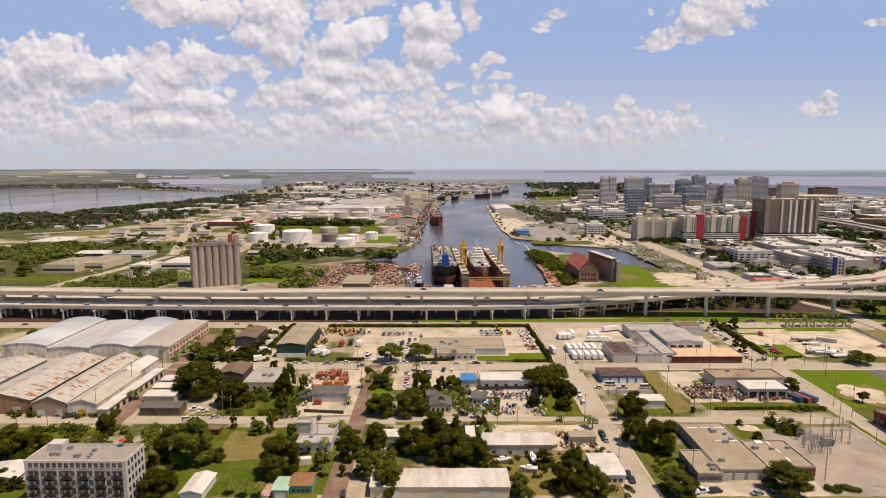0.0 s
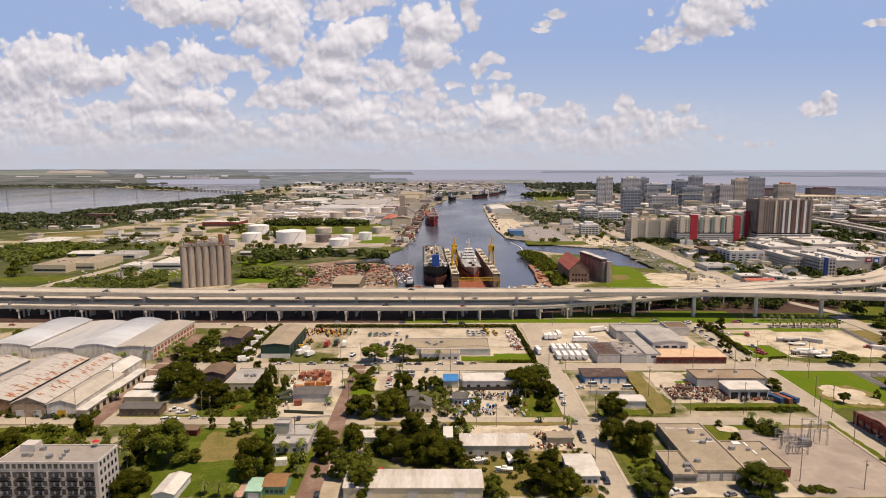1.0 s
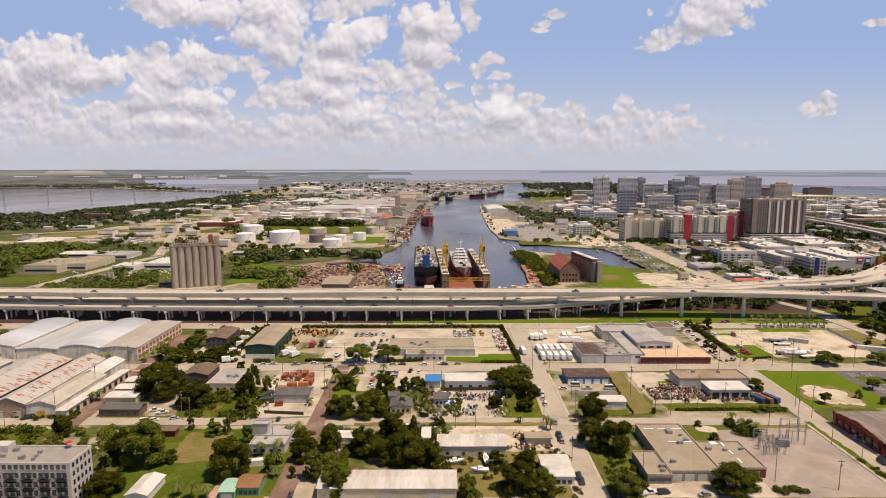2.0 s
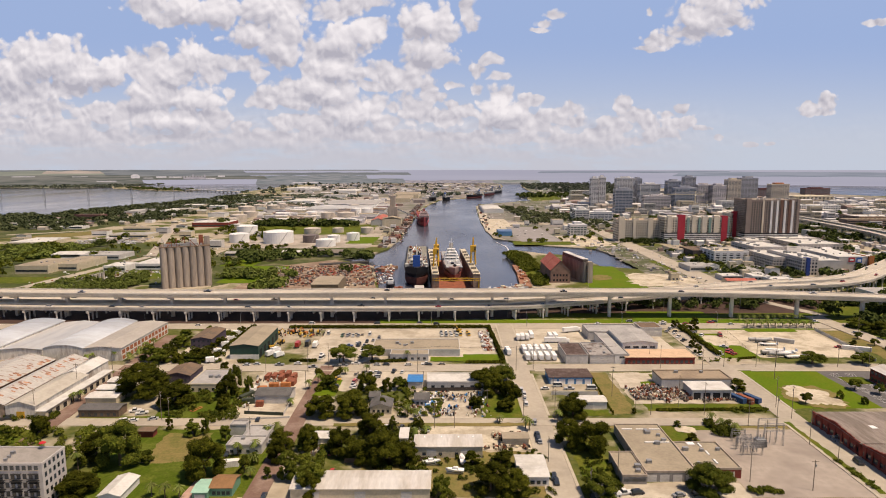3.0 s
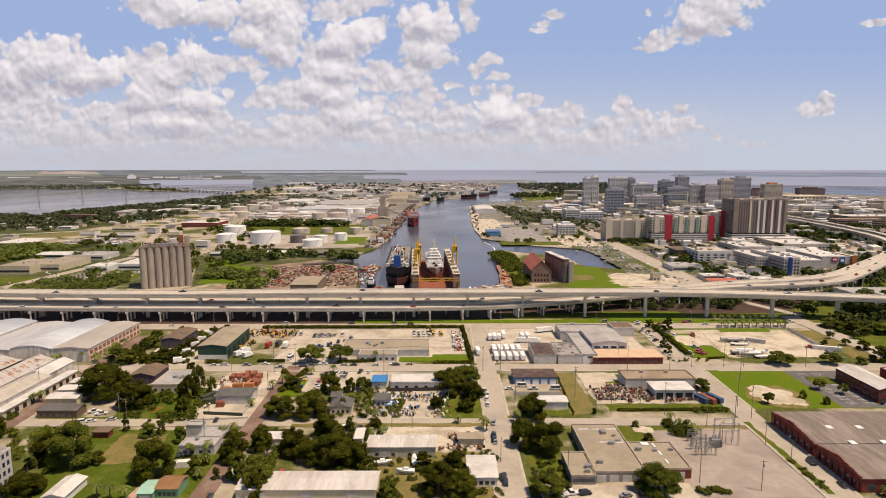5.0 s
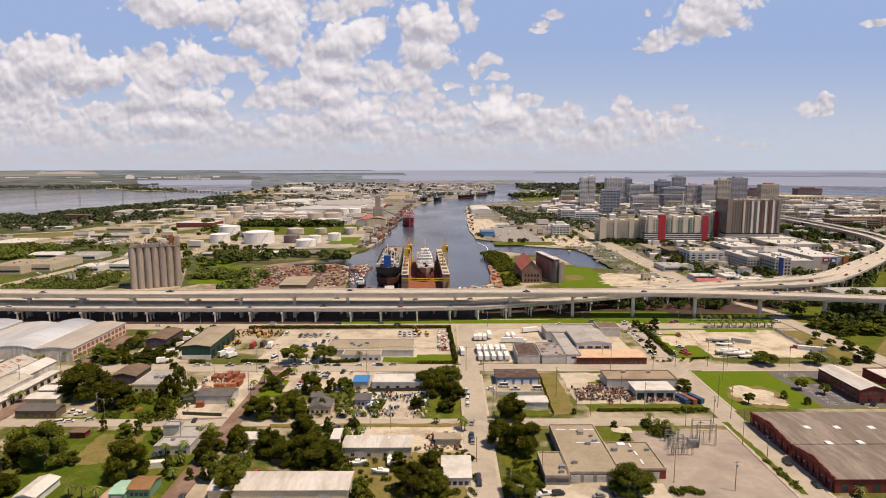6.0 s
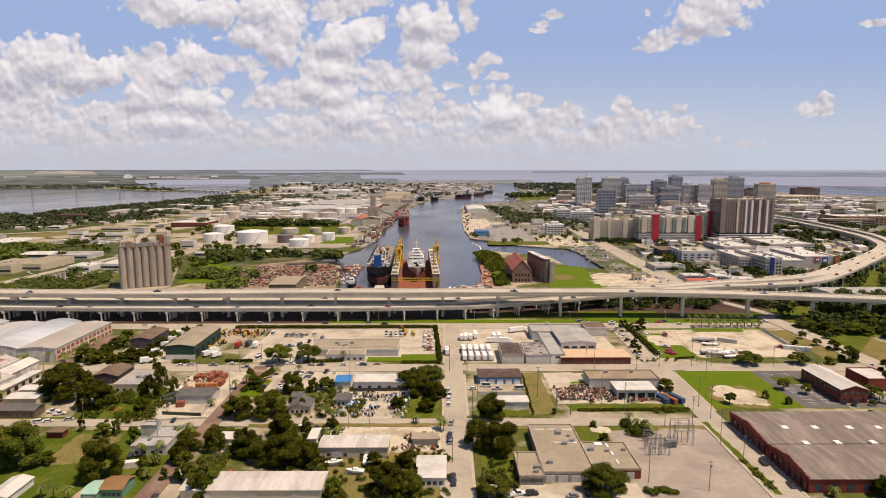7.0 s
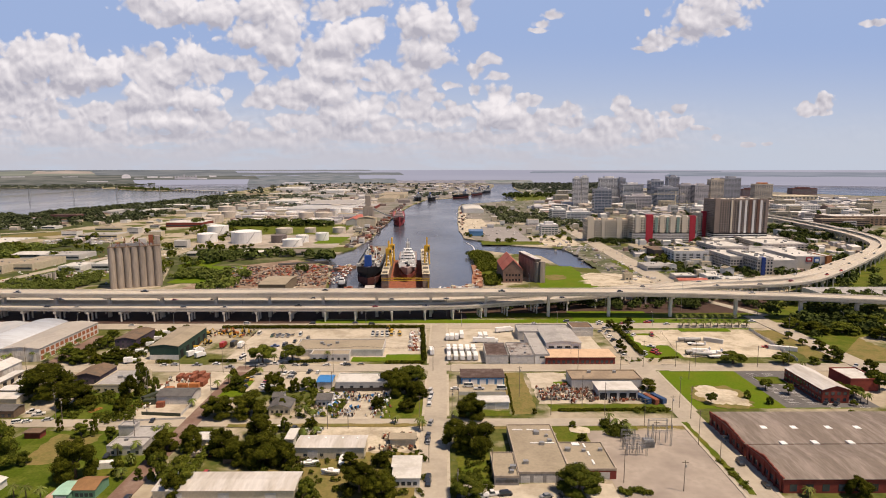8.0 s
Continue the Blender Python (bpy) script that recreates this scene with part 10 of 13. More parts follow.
def woods(label, x0, y0, x1, y1, count, r, seed, keep=None, material=None):
    """Far woods: many crowns over a stretch of land, one mass of leaf clumps."""
    rng = random.Random(seed)
    V, F = [], []
    for _ in range(count):
        x, y = rng.uniform(x0, x1), rng.uniform(y0, y1)
        if noise.noise(Vector((x * 0.012, y * 0.008, seed))) < -0.12 or (keep and not keep(x, y)):
            continue
        s = r * rng.uniform(0.6, 1.4)
        lobes = [(x + rng.uniform(-0.6, 0.6) * s, y + rng.uniform(-0.6, 0.6) * s, s * rng.uniform(0.6, 1.0), s * rng.uniform(0.5, 0.8), s * 0.6) for _ in range(4)]
        n, size = (105, 0.23) if y < 520 else (80, 0.27) if y < 1000 else (44, 0.36) if y < 2300 else (26, 0.46)
        v, f = leaf_cloud(lobes, n, s * size, rng.randrange(10 ** 6), 0.7 if y < 520 else 0.4)
        b = len(V)
        V += [tuple(p) for p in v]
        F += [tuple(i + b for i in q) for q in f]
    me = bpy.data.meshes.new("woods")
    me.from_pydata(V, [], F)
    me.materials.append(material or FARLEAF)
    return tagged(new("woods", me), label, "trees", "", "stuff")


SHORE = [(-1145.9, 1343.7), (-1073.0, 1380.9), (-1017.1, 1412.2), (-925.9, 1479.7), (-897.1, 1684.0), (-863.5, 1962.8), (-828.3, 2383.4)]
woods("dense dark trees along the lagoon shore", -1300, 1150, -700, 2330, 3000, 6.2, 21, within(SHORE + [(-702.0, 2177.0), (-752.2, 1793.4), (-780.1, 1524.1), (-822.9, 1339.6), (-922.5, 1284.1), (-1049.9, 1233.4)]), BELTLEAF)
woods("dark green trees among houses along the lagoon", -1200, 850, -560, 2250, 1600, 6.2, 1, within([(-1049.9, 1233.4), (-922.5, 1284.1), (-822.9, 1339.6), (-780.1, 1524.1), (-752.2, 1793.4), (-702.0, 2177.0), (-593.7, 1996.6), (-592.2, 1366.9), (-642.9, 1180.5), (-769.2, 1076.6), (-873.1, 1077.7)]), BELTLEAF)
woods("dense dark trees along the lagoon shore", -1150, 1180, -640, 2400, 3200, 6.2, 61, within([(-1105.0, 1395.0), (-1015.0, 1425.0), (-925.9, 1495.7), (-897.1, 1684.0), (-863.5, 1962.8), (-828.3, 2400.0), (-640.0, 2400.0), (-660.0, 1900.0), (-760.0, 1500.0), (-850.0, 1330.0), (-1049.9, 1233.4)]), BELTLEAF)
woods("dark green trees among small houses", -1100, 1020, -560, 1900, 900, 6.0, 62, within([(-900, 1040), (-763, 1061), (-664, 1092), (-613, 1126), (-679, 1242), (-580, 1242), (-600, 1500), (-600, 1900), (-720, 1900), (-760, 1500), (-850, 1330), (-1050, 1233)]), BELTLEAF)
woods("dense bright scrub beside the loop road", -640, 700, -470, 900, 620, 4, 63, within([(-625, 850), (-571, 889), (-486, 867), (-470, 800), (-490, 740), (-508, 722), (-575, 735), (-640, 800)]), SCRUBLEAF)
woods("bright scrub beside the silos", -330, 540, -240, 650, 330, 3.2, 64, within([(-324, 545), (-322, 607), (-296, 640), (-275, 600), (-270, 545)]), SCRUBLEAF)
woods("scrub and bushes along a road", -372, 545, -320, 630, 120, 2.6, 65, within([(-370, 550), (-368, 590), (-345, 625), (-326, 607), (-326, 550)]), SCRUBLEAF)
woods("dark trees beside sheds", -500, 830, -390, 900, 40, 6, 66, lambda x, y: (x + 410) ** 2 + (y - 850) ** 2 < 300 or (x + 480) ** 2 + (y - 885) ** 2 < 160)
woods("green trees among sheds across the viaduct", -560, 620, -200, 1100, 110, 6, 2, None, BRIGHT)
woods("scrub and trees beside the silos", -330, 560, -290, 640, 60, 5, 3, None, SCRUBLEAF)
woods("scrub and trees beside the silos", -210, 545, -130, 640, 110, 5, 25, None, SCRUBLEAF)
woods("green trees in front of the tank farm", -230, 640, -60, 780, 170, 6.5, 4)
woods("line of trees across the tank farm", -420, 1180, -140, 1215, 110, 8, 5)
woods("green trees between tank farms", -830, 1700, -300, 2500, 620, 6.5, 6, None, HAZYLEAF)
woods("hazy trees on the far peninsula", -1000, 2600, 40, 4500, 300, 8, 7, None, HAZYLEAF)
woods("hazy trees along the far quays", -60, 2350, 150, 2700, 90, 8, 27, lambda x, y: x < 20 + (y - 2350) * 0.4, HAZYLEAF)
woods("green park trees beside the wharf", 190, 1150, 420, 1750, 420, 7, 8, lambda x, y: x > 150 + (1750 - y) * 0.12 and x < 260 + (1750 - y) * 0.3, PARKLEAF)
woods("bright green bushes along the inlet", 90, 880, 190, 1060, 160, 4, 9, within([(119.4, 1012.7), (150.6, 995.4), (194.9, 918.1), (187.1, 897.3), (134.6, 933.1), (117.3, 963.5)]), BRIGHT)
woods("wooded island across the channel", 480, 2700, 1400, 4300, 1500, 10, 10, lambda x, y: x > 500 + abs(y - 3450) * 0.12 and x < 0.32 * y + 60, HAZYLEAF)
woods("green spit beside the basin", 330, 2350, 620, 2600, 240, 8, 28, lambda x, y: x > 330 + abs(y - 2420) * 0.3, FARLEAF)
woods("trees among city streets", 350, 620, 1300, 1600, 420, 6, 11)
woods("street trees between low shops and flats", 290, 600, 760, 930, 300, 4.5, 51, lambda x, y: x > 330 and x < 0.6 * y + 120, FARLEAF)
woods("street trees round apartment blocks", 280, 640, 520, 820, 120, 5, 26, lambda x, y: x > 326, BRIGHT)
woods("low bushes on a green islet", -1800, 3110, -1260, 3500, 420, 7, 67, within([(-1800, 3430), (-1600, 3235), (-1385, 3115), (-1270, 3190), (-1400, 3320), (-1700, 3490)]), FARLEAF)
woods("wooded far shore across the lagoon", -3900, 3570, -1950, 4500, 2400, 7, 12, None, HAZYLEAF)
woods("dark green trees between the ramps", 600, 890, 920, 1200, 420, 6, 72, within([(634, 987), (650, 940), (725, 907), (800, 1000), (905, 1150), (831, 1150), (768, 1180), (690, 1100)]))
woods("trees under the curve of the viaduct", 330, 480, 520, 640, 90, 6, 13)
woods("trees beside the avenue under the viaduct", 330, 400, 470, 436, 45, 5, 14)
for X, Y in ((-1500.6, 2283.8), (-1358.4, 2327.8), (-1212.9, 2373.4), (-1087.8, 2470.4), (-1637.5, 2241.4)):
    pylon = thing("transmission_pylon", "thin grey lattice pylon standing in the lagoon", "pylon", X, Y, -1.6, 0, "pylons")
    for sx in (-3, 3):
        part("leg", bar((sx, 0, 0), (sx * 0.15, 0, 42), 0.8), STEEL, pylon)
    part("crossarm", bar((-9, 0, 36), (9, 0, 36), 0.6), STEEL, pylon)

woods("shaded trees behind the viaduct columns", 330, 470, 560, 505, 120, 5.5, 29, lambda x, y: x > 350 or y > 490)
woods("dense trees beside the avenue", 300, 390, 460, 500, 120, 5.5, 30, within([(333.8, 460.3), (327.0, 422.8), (330.6, 363.2), (417.8, 452.5), (436.7, 499.7), (364.3, 509.0)]))
woods("shaded shrubs among the viaduct columns", 110, 474, 330, 512, 130, 3.6, 34)
woods("small trees on an asphalt lot", 180, 900, 330, 1250, 60, 4, 31, None, BRIGHT)
woods("bright scrub round the brick warehouse", 100, 520, 175, 800, 1500, 2.8, 32, within([(111.7, 784.9), (132.1, 817.3), (141.7, 754.5), (143.7, 661.2), (134.9, 570.8), (120.5, 570.9), (118.4, 680.5)]), BRIGHT)
woods("palms and trees at the foot of the apartments", 300, 905, 560, 950, 80, 4, 33, None, FARLEAF)

# ---- vehicles ----
PAINTS = {"white": (0.62, 0.61, 0.58), "black": (0.02, 0.02, 0.022), "grey": (0.22, 0.22, 0.225), "silver": (0.42, 0.42, 0.42), "red": (0.36, 0.025, 0.02), "blue": (0.04, 0.09, 0.24), "tan": (0.34, 0.28, 0.19), "yellow": (0.55, 0.33, 0.03), "green": (0.05, 0.11, 0.06)}
CARKIT = {}
CARFORM = {"car": (4.6, 1.82, 0.78, 1.42, 1.0, 3.9, 1.55, 3.2), "suv": (4.8, 1.95, 0.95, 1.75, 0.9, 4.65, 1.35, 4.3), "pickup": (5.6, 2.0, 0.95, 1.85, 1.5, 3.6, 1.95, 3.3), "van": (5.4, 2.05, 1.0, 2.3, 0.5, 5.35, 0.95, 5.25)}


def wheel_mesh():
    bm = bmesh.new()
    for y0, y1, r in ((-0.11, 0.11, 0.33), (-0.12, 0.12, 0.18)):
        rings = [[bm.verts.new((r * math.cos(k * math.tau / 10), y, r * math.sin(k * math.tau / 10))) for k in range(10)] for y in (y0, y1)]
        for k in range(10):
            bm.faces.new((rings[0][k], rings[0][(k + 1) % 10], rings[1][(k + 1) % 10], rings[1][k]))
        bm.faces.new(rings[0][::-1])
        bm.faces.new(rings[1])
    return mesh_of("wheel", bm, RUBBER)


WHEEL = wheel_mesh()


def car_kit(form, paint):
    if (form, paint) in CARKIT:
        return CARKIT[form, paint]
    L, W, z1, z2, c0, c1, r0, r1 = CARFORM[form]
    m = mat(paint + "_car_paint", PAINTS[paint], 0.3, 0.05, 1.0, bump=0, spec=0.6)
    bm = bmesh.new()
    side = [(0.05, 0.3), (0.0, 0.6), (0.12, z1 * 0.92), (c0, z1), (c1, z1), (L - 0.08, z1 * 0.96), (L, 0.55), (L - 0.05, 0.3)]
    rows = [[bm.verts.new((x - L / 2, y, z)) for x, z in side] for y in (-W / 2, W / 2)]
    for k in range(len(side)):
        j = (k + 1) % len(side)
        bm.faces.new((rows[0][k], rows[0][j], rows[1][j], rows[1][k]))
    bm.faces.new(rows[0])
    bm.faces.new(rows[1][::-1])
    bmesh.ops.recalc_face_normals(bm, faces=bm.faces)
    body = mesh_of("body", bm, m)

    def hood(za, zb, inset):
        b = bmesh.new()
        w0, w1 = W / 2 - 0.08, W / 2 - 0.26
        t = (za - z1) / (z2 - z1)
        lo = [(c0 + (r0 - c0) * t - L / 2, s * (w0 + (w1 - w0) * t)) for s in (-1, 1)] + [(c1 + (r1 - c1) * t - L / 2, s * (w0 + (w1 - w0) * t)) for s in (1, -1)]
        t = min(1, (zb - z1) / (z2 - z1))
        hi = [(c0 + (r0 - c0) * t - L / 2, s * (w0 + (w1 - w0) * t)) for s in (-1, 1)] + [(c1 + (r1 - c1) * t - L / 2, s * (w0 + (w1 - w0) * t)) for s in (1, -1)]
        a = [b.verts.new((x, y, za)) for x, y in lo]
        c = [b.verts.new((x, y, zb)) for x, y in hi]
        b.faces.new(c)
        for k in range(4):
            b.faces.new((a[k], a[(k + 1) % 4], c[(k + 1) % 4], c[k]))
        bmesh.ops.recalc_face_normals(b, faces=b.faces)
        return b
    cabin = mesh_of("glasshouse", hood(z1 - 0.02, z2 - 0.1, 0), GLASS)
    top = mesh_of("roof", hood(z2 - 0.1, z2, 0), m)
    CARKIT[form, paint] = (body, cabin, top)
    return CARKIT[form, paint]


CARWORD = {"car": "saloon car", "suv": "sport utility car", "pickup": "pickup truck", "van": "delivery van"}


def car(x, y, turn, paint="white", form="car", z=0.2, where="parked on the street"):
    body, cabin, top = car_kit(form, paint)
    t = thing(form if form != "suv" else "car", paint + " " + CARWORD[form] + " " + where, "car" if form in ("car", "suv") else form, x, y, z, turn)
    L, W = CARFORM[form][:2]
    part("body", body, None, t)
    part("glasshouse", cabin, None, t)
    part("roof", top, None, t)
    for a in (-0.31, 0.31):
        for s in (-1, 1):
            part("wheel", WHEEL, None, t, "", pose(L * a, s * (W / 2 - 0.1), 0.33))
    return t


def box_truck(x, y, turn, length=8.0, paint="white", z=0.2, label="white box truck parked in a row"):
    t = thing("box_truck", label, "truck", x, y, z, turn, "parked trucks")
    m = WHITEPAINT if paint == "white" else mat(paint + "_car_paint", PAINTS[paint], 0.3, 0.05, 1.0, bump=0, spec=0.6)
    b = prism([(-length / 2, -1.25), (length / 2 - 2.2, -1.25), (length / 2 - 2.2, 1.25), (-length / 2, 1.25)], 0.9, 3.6, None, 0.99)
    part("cargo_box", b, m, t)
    part("cab", prism([(length / 2 - 2.1, -1.15), (length / 2, -1.1), (length / 2, 1.1), (length / 2 - 2.1, 1.15)], 0.6, 2.5, None, 0.9), m, t)
    part("windscreen", box(length / 2 - 0.5, -0.95, 1.5, length / 2 + 0.02, 0.95, 2.2), GLASS, t)
    for a in (-0.32, 0.38):
        for s in (-1, 1):
            part("wheel", WHEEL, None, t, "", pose(length * a, s * 1.05, 0.48) @ Matrix.Scale(1.45, 4))
    return t


def trailer(x, y, turn, length=11.0, z=0.2, tank_form=False):
    t = thing("trailer", "silver tank trailer on a sandy yard" if tank_form else "white flat trailer on a sandy yard", "trailer", x, y, z, turn, "trailers")
    if tank_form:
        bm = bmesh.new()
        bar((-length / 2, 0, 2.0), (length / 2, 0, 2.0), 1.15, bm, 12)
        part("tank", bm, STEEL, t)
    else:
        part("bed", box(-length / 2, -1.2, 1.0, length / 2, 1.2, 1.5), WHITEPAINT, t)
        part("headboard", box(length / 2 - 0.3, -1.2, 1.5, length / 2, 1.2, 2.8), WHITEPAINT, t)
    part("chassis", box(-length / 2, -0.5, 0.7, length / 2, 0.5, 1.0), RUBBER, t)
    for a in (-0.42, -0.32):
        for s in (-1, 1):
            part("wheel", WHEEL, None, t, "", pose(length * a, s * 1.0, 0.48) @ Matrix.Scale(1.45, 4))
    return t


def container(x, y, turn, m, label, length=6.1, z=0.15):
    t = thing("shipping_container", label, "container", x, y, z, turn, "containers")
    n = int(length / 0.6)
    near = [(-length / 2 + length * k / (2 * n), -1.2 - 0.07 * (k // 1 % 2)) for k in range(2 * n + 1)]
    b = prism(near + [(x, -y) for x, y in near[::-1]], 0, 2.55)
    part("body", b, m, t)
    for y0, y1 in ((-1.1, -0.03), (0.03, 1.1)):
        part("door", box(length / 2 - 0.01, y0, 0.1, length / 2 + 0.05, y1, 2.45), m, t)
    return t


def digger(x, y, turn, paint="yellow", z=0.15):
    """A tracked excavator: tracks, house, cab, folded boom and bucket."""
    t = thing("excavator", paint + " excavator with a folded boom in a yard", "excavator", x, y, z, turn, "machines")
    m = mat(paint + "_machine", (0.50, 0.30, 0.03) if paint == "yellow" else (0.42, 0.14, 0.03), 0.6, 0.2, 0.8)
    for s in (-1.2, 1.2):
        part("track", prism([(-1.9, s - 0.3), (1.9, s - 0.3), (1.9, s + 0.3), (-1.9, s + 0.3)], 0, 0.9, None, 0.92), RUBBER, t)
    part("house", prism([(-2.0, -1.3), (1.0, -1.3), (1.0, 1.3), (-2.0, 1.3)], 1.0, 2.1, None, 0.95), m, t)
    part("cab", prism([(-0.2, 0.3), (1.3, 0.3), (1.3, 1.25), (-0.2, 1.25)], 1.0, 2.9, None, 0.9), GLASS, t)
    b = bar((0.8, -0.2, 1.8), (3.4, -0.2, 4.6), 0.28)
    bar((3.4, -0.2, 4.6), (5.2, -0.2, 2.2), 0.22, b)
    part("boom", b, m, t)
    part("bucket", prism([(4.7, -0.7), (5.6, -0.7), (5.6, 0.3), (4.7, 0.3)], 1.2, 2.2, None, 0.7), RUBBER, t)
    return t


def boat(x, y, turn, length=7.0, z=0.9, label="small white motor boat on a trailer"):
    t = thing("boat", label, "boat", x, y, z, turn, "boats")
    bm = bmesh.new()
    prev = None
    for k in range(7):
        u = k / 6
        w = 1.15 * (1 - max(0, u - 0.45) ** 2 * 3.1)
        ring = [bm.verts.new((length * (u - 0.5), yy, zz + 0.35 * u * u)) for yy, zz in ((-w, 1.0), (-w * 0.75, 0.15), (0, -0.15), (w * 0.75, 0.15), (w, 1.0))]
        if prev:
            for i in range(4):
                bm.faces.new((prev[i], prev[i + 1], ring[i + 1], ring[i]))
            bm.faces.new((prev[4], prev[0], ring[0], ring[4]))
        else:
            bm.faces.new(ring)
        prev = ring
    bm.faces.new(prev[::-1])
    bmesh.ops.recalc_face_normals(bm, faces=bm.faces)
    part("hull", bm, WHITEPAINT, t)
    part("cabin", prism([(-length * 0.2, -0.7), (length * 0.12, -0.6), (length * 0.12, 0.6), (-length * 0.2, 0.7)], 0.9, 1.9, None, 0.8), WHITEPAINT, t)
    part("windscreen", box(length * 0.08, -0.5, 1.2, length * 0.13, 0.5, 1.7), GLASS, t)
    part("trailer_frame", box(-length * 0.4, -0.8, -z + 0.3, length * 0.45, 0.8, -0.1), STEEL, t) if z < 2 and y < 400 else None
    return t

# parked and standing vehicles
car(-122.3, 334.1, 1, "white", "suv", where="parked along the cross street")
car(-87.6, 337.1, 2, "white", "car", where="parked along the cross street")
car(-81.8, 338.2, 180, "silver", "car", where="parked along the cross street")
car(-57.8, 339.2, 180, "white", "car", where="parked along the cross street")
car(-34.6, 335.1, 1, "black", "car", where="parked along the cross street")
car(-30.3, 336.1, 179, "grey", "pickup", where="parked along the cross street")
car(-23.5, 339.2, 179, "white", "pickup", where="parked along the cross street")
car(-10.7, 337.1, 179, "silver", "car", where="parked along the cross street")
car(-5.3, 337.1, -1, "black", "car", where="parked along the cross street")
car(7.7, 337.1, 1, "white", "car", where="parked along the cross street")
car(18.1, 338.2, 179, "white", "pickup", where="parked along the cross street")
car(27.5, 338.2, -1, "tan", "car", where="parked along the cross street")
car(-47.6, 333.1, 178, "grey", "pickup", where="parked along the cross street")
car(-68.2, 337.1, 2, "grey", "pickup", where="parked along the cross street")
car(-20.7, 431.1, -1, "black", "suv", where="on the frontage road")
car(11.0, 432.7, 178, "black", "car", where="on the frontage road")
car(23.6, 429.4, 180, "black", "suv", where="on the frontage road")
car(169.4, 436.0, -0, "grey", "suv", where="on the frontage road")
car(143.8, 429.4, -1, "white", "car", where="on the frontage road")
car(176.0, 431.1, 181, "silver", "car", where="on the frontage road")
car(193.7, 432.7, 0, "white", "pickup", where="on the frontage road")
car(217.8, 434.3, 180, "silver", "pickup", where="on the frontage road")
car(-308.2, 424.6, 178, "red", "car", where="on the frontage road")
car(-203.3, 427.8, -2, "grey", "car", where="on the frontage road")
car(-152.4, 426.2, 179, "white", "car", where="on the frontage road")
car(-69.4, 431.1, 181, "silver", "suv", where="on the frontage road")
car(233.6, 436.0, 181, "black", "car", where="on the frontage road")
car(-41.0, 400.7, 90, "tan", "pickup", where="parked in the depot yard")
car(-36.7, 400.7, 89, "grey", "pickup", where="parked in the depot yard")
car(-31.9, 400.7, 272, "tan", "pickup", where="parked in the depot yard")
car(-27.6, 400.7, 272, "tan", "suv", where="parked in the depot yard")
car(27.2, 406.4, 89, "grey", "pickup", where="parked in the depot yard")
car(30.4, 406.4, 269, "white", "suv", where="parked in the depot yard")
car(33.6, 406.4, 91, "silver", "car", where="parked in the depot yard")
car(36.8, 406.4, 272, "grey", "pickup", where="parked in the depot yard")
car(41.6, 406.4, 88, "white", "car", where="parked in the depot yard")
car(45.6, 406.4, 89, "yellow", "pickup", where="parked in the depot yard")
car(-51.6, 403.5, 271, "white", "van", where="parked in the depot yard")
car(-22.4, 384.4, 269, "black", "pickup", where="parked in the depot yard")
car(-18.7, 387.0, 269, "grey", "car", where="parked in the depot yard")
car(-15.0, 389.7, 89, "black", "van", where="parked in the depot yard")
car(-28.5, 380.5, 268, "white", "car", where="parked in the depot yard")
car(-22.9, 374.2, 269, "grey", "pickup", where="parked in the depot yard")
car(-47.1, 355.3, 269, "white", "pickup", where="parked in the depot yard")
car(-119.0, 270.4, 22, "white", "pickup", where="parked beside a bungalow")
car(-114.4, 267.8, 202, "white", "pickup", where="parked beside a bungalow")
car(-118.1, 258.9, 199, "white", "suv", where="parked beside a bungalow")
car(-173.7, 261.3, 202, "black", "pickup", where="parked beside a bungalow")
car(-106.0, 261.3, 201, "silver", "car", where="parked beside a bungalow")
car(-114.4, 259.5, 201, "white", "car", where="parked beside a bungalow")
car(68.9, 244.8, 78, "black", "car", where="parked along the street")
car(68.9, 239.4, 79, "black", "suv", where="parked along the street")
car(69.6, 208.2, 79, "black", "suv", where="parked along the street")
car(69.3, 285.2, 259, "white", "suv", where="parked along the street")
car(69.2, 296.7, 260, "silver", "suv", where="parked along the street")
car(69.9, 256.4, 78, "grey", "suv", where="parked along the street")
car(69.2, 237.9, 266, "grey", "car", where="parked along the street")
car(69.1, 243.2, 265, "black", "pickup", where="parked along the street")
car(69.9, 205.1, 265, "black", "suv", where="parked along the street")
car(69.0, 278.0, 265, "white", "suv", where="parked along the street")
car(69.9, 291.1, 265, "silver", "suv", where="parked along the street")
car(80.7, 195.0, 268, "black", "car", where="parked along the street")
car(191.6, 219.4, 86, "black", "suv", where="parked along the street")
car(192.7, 202.8, 87, "black", "car", where="parked along the street")
car(195.9, 239.7, 267, "grey", "pickup", where="parked along the street")
car(92.8, 197.7, 10, "white", "pickup", where="on the forecourt")
car(97.4, 197.7, 189, "black", "suv", where="on the forecourt")
car(118.4, 196.9, 9, "black", "suv", where="on the forecourt")
car(88.5, 196.2, 9, "silver", "pickup", where="on the forecourt")
car(111.6, 196.2, 12, "grey", "car", where="on the forecourt")
car(-57.2, 260.1, 93, "black", "car", where="parked near the brick street")
car(-59.5, 226.8, 94, "black", "car", where="parked near the brick street")
car(-35.3, 195.8, 274, "black", "car", where="parked near the brick street")
car(-45.0, 238.4, 275, "grey", "car", where="parked near the brick street")
car(-56.2, 249.4, 95, "silver", "pickup", where="parked near the brick street")
car(2.8, 251.7, 81, "white", "pickup", where="parked in a dirt yard")
car(9.6, 251.1, 258, "black", "suv", where="parked in a dirt yard")
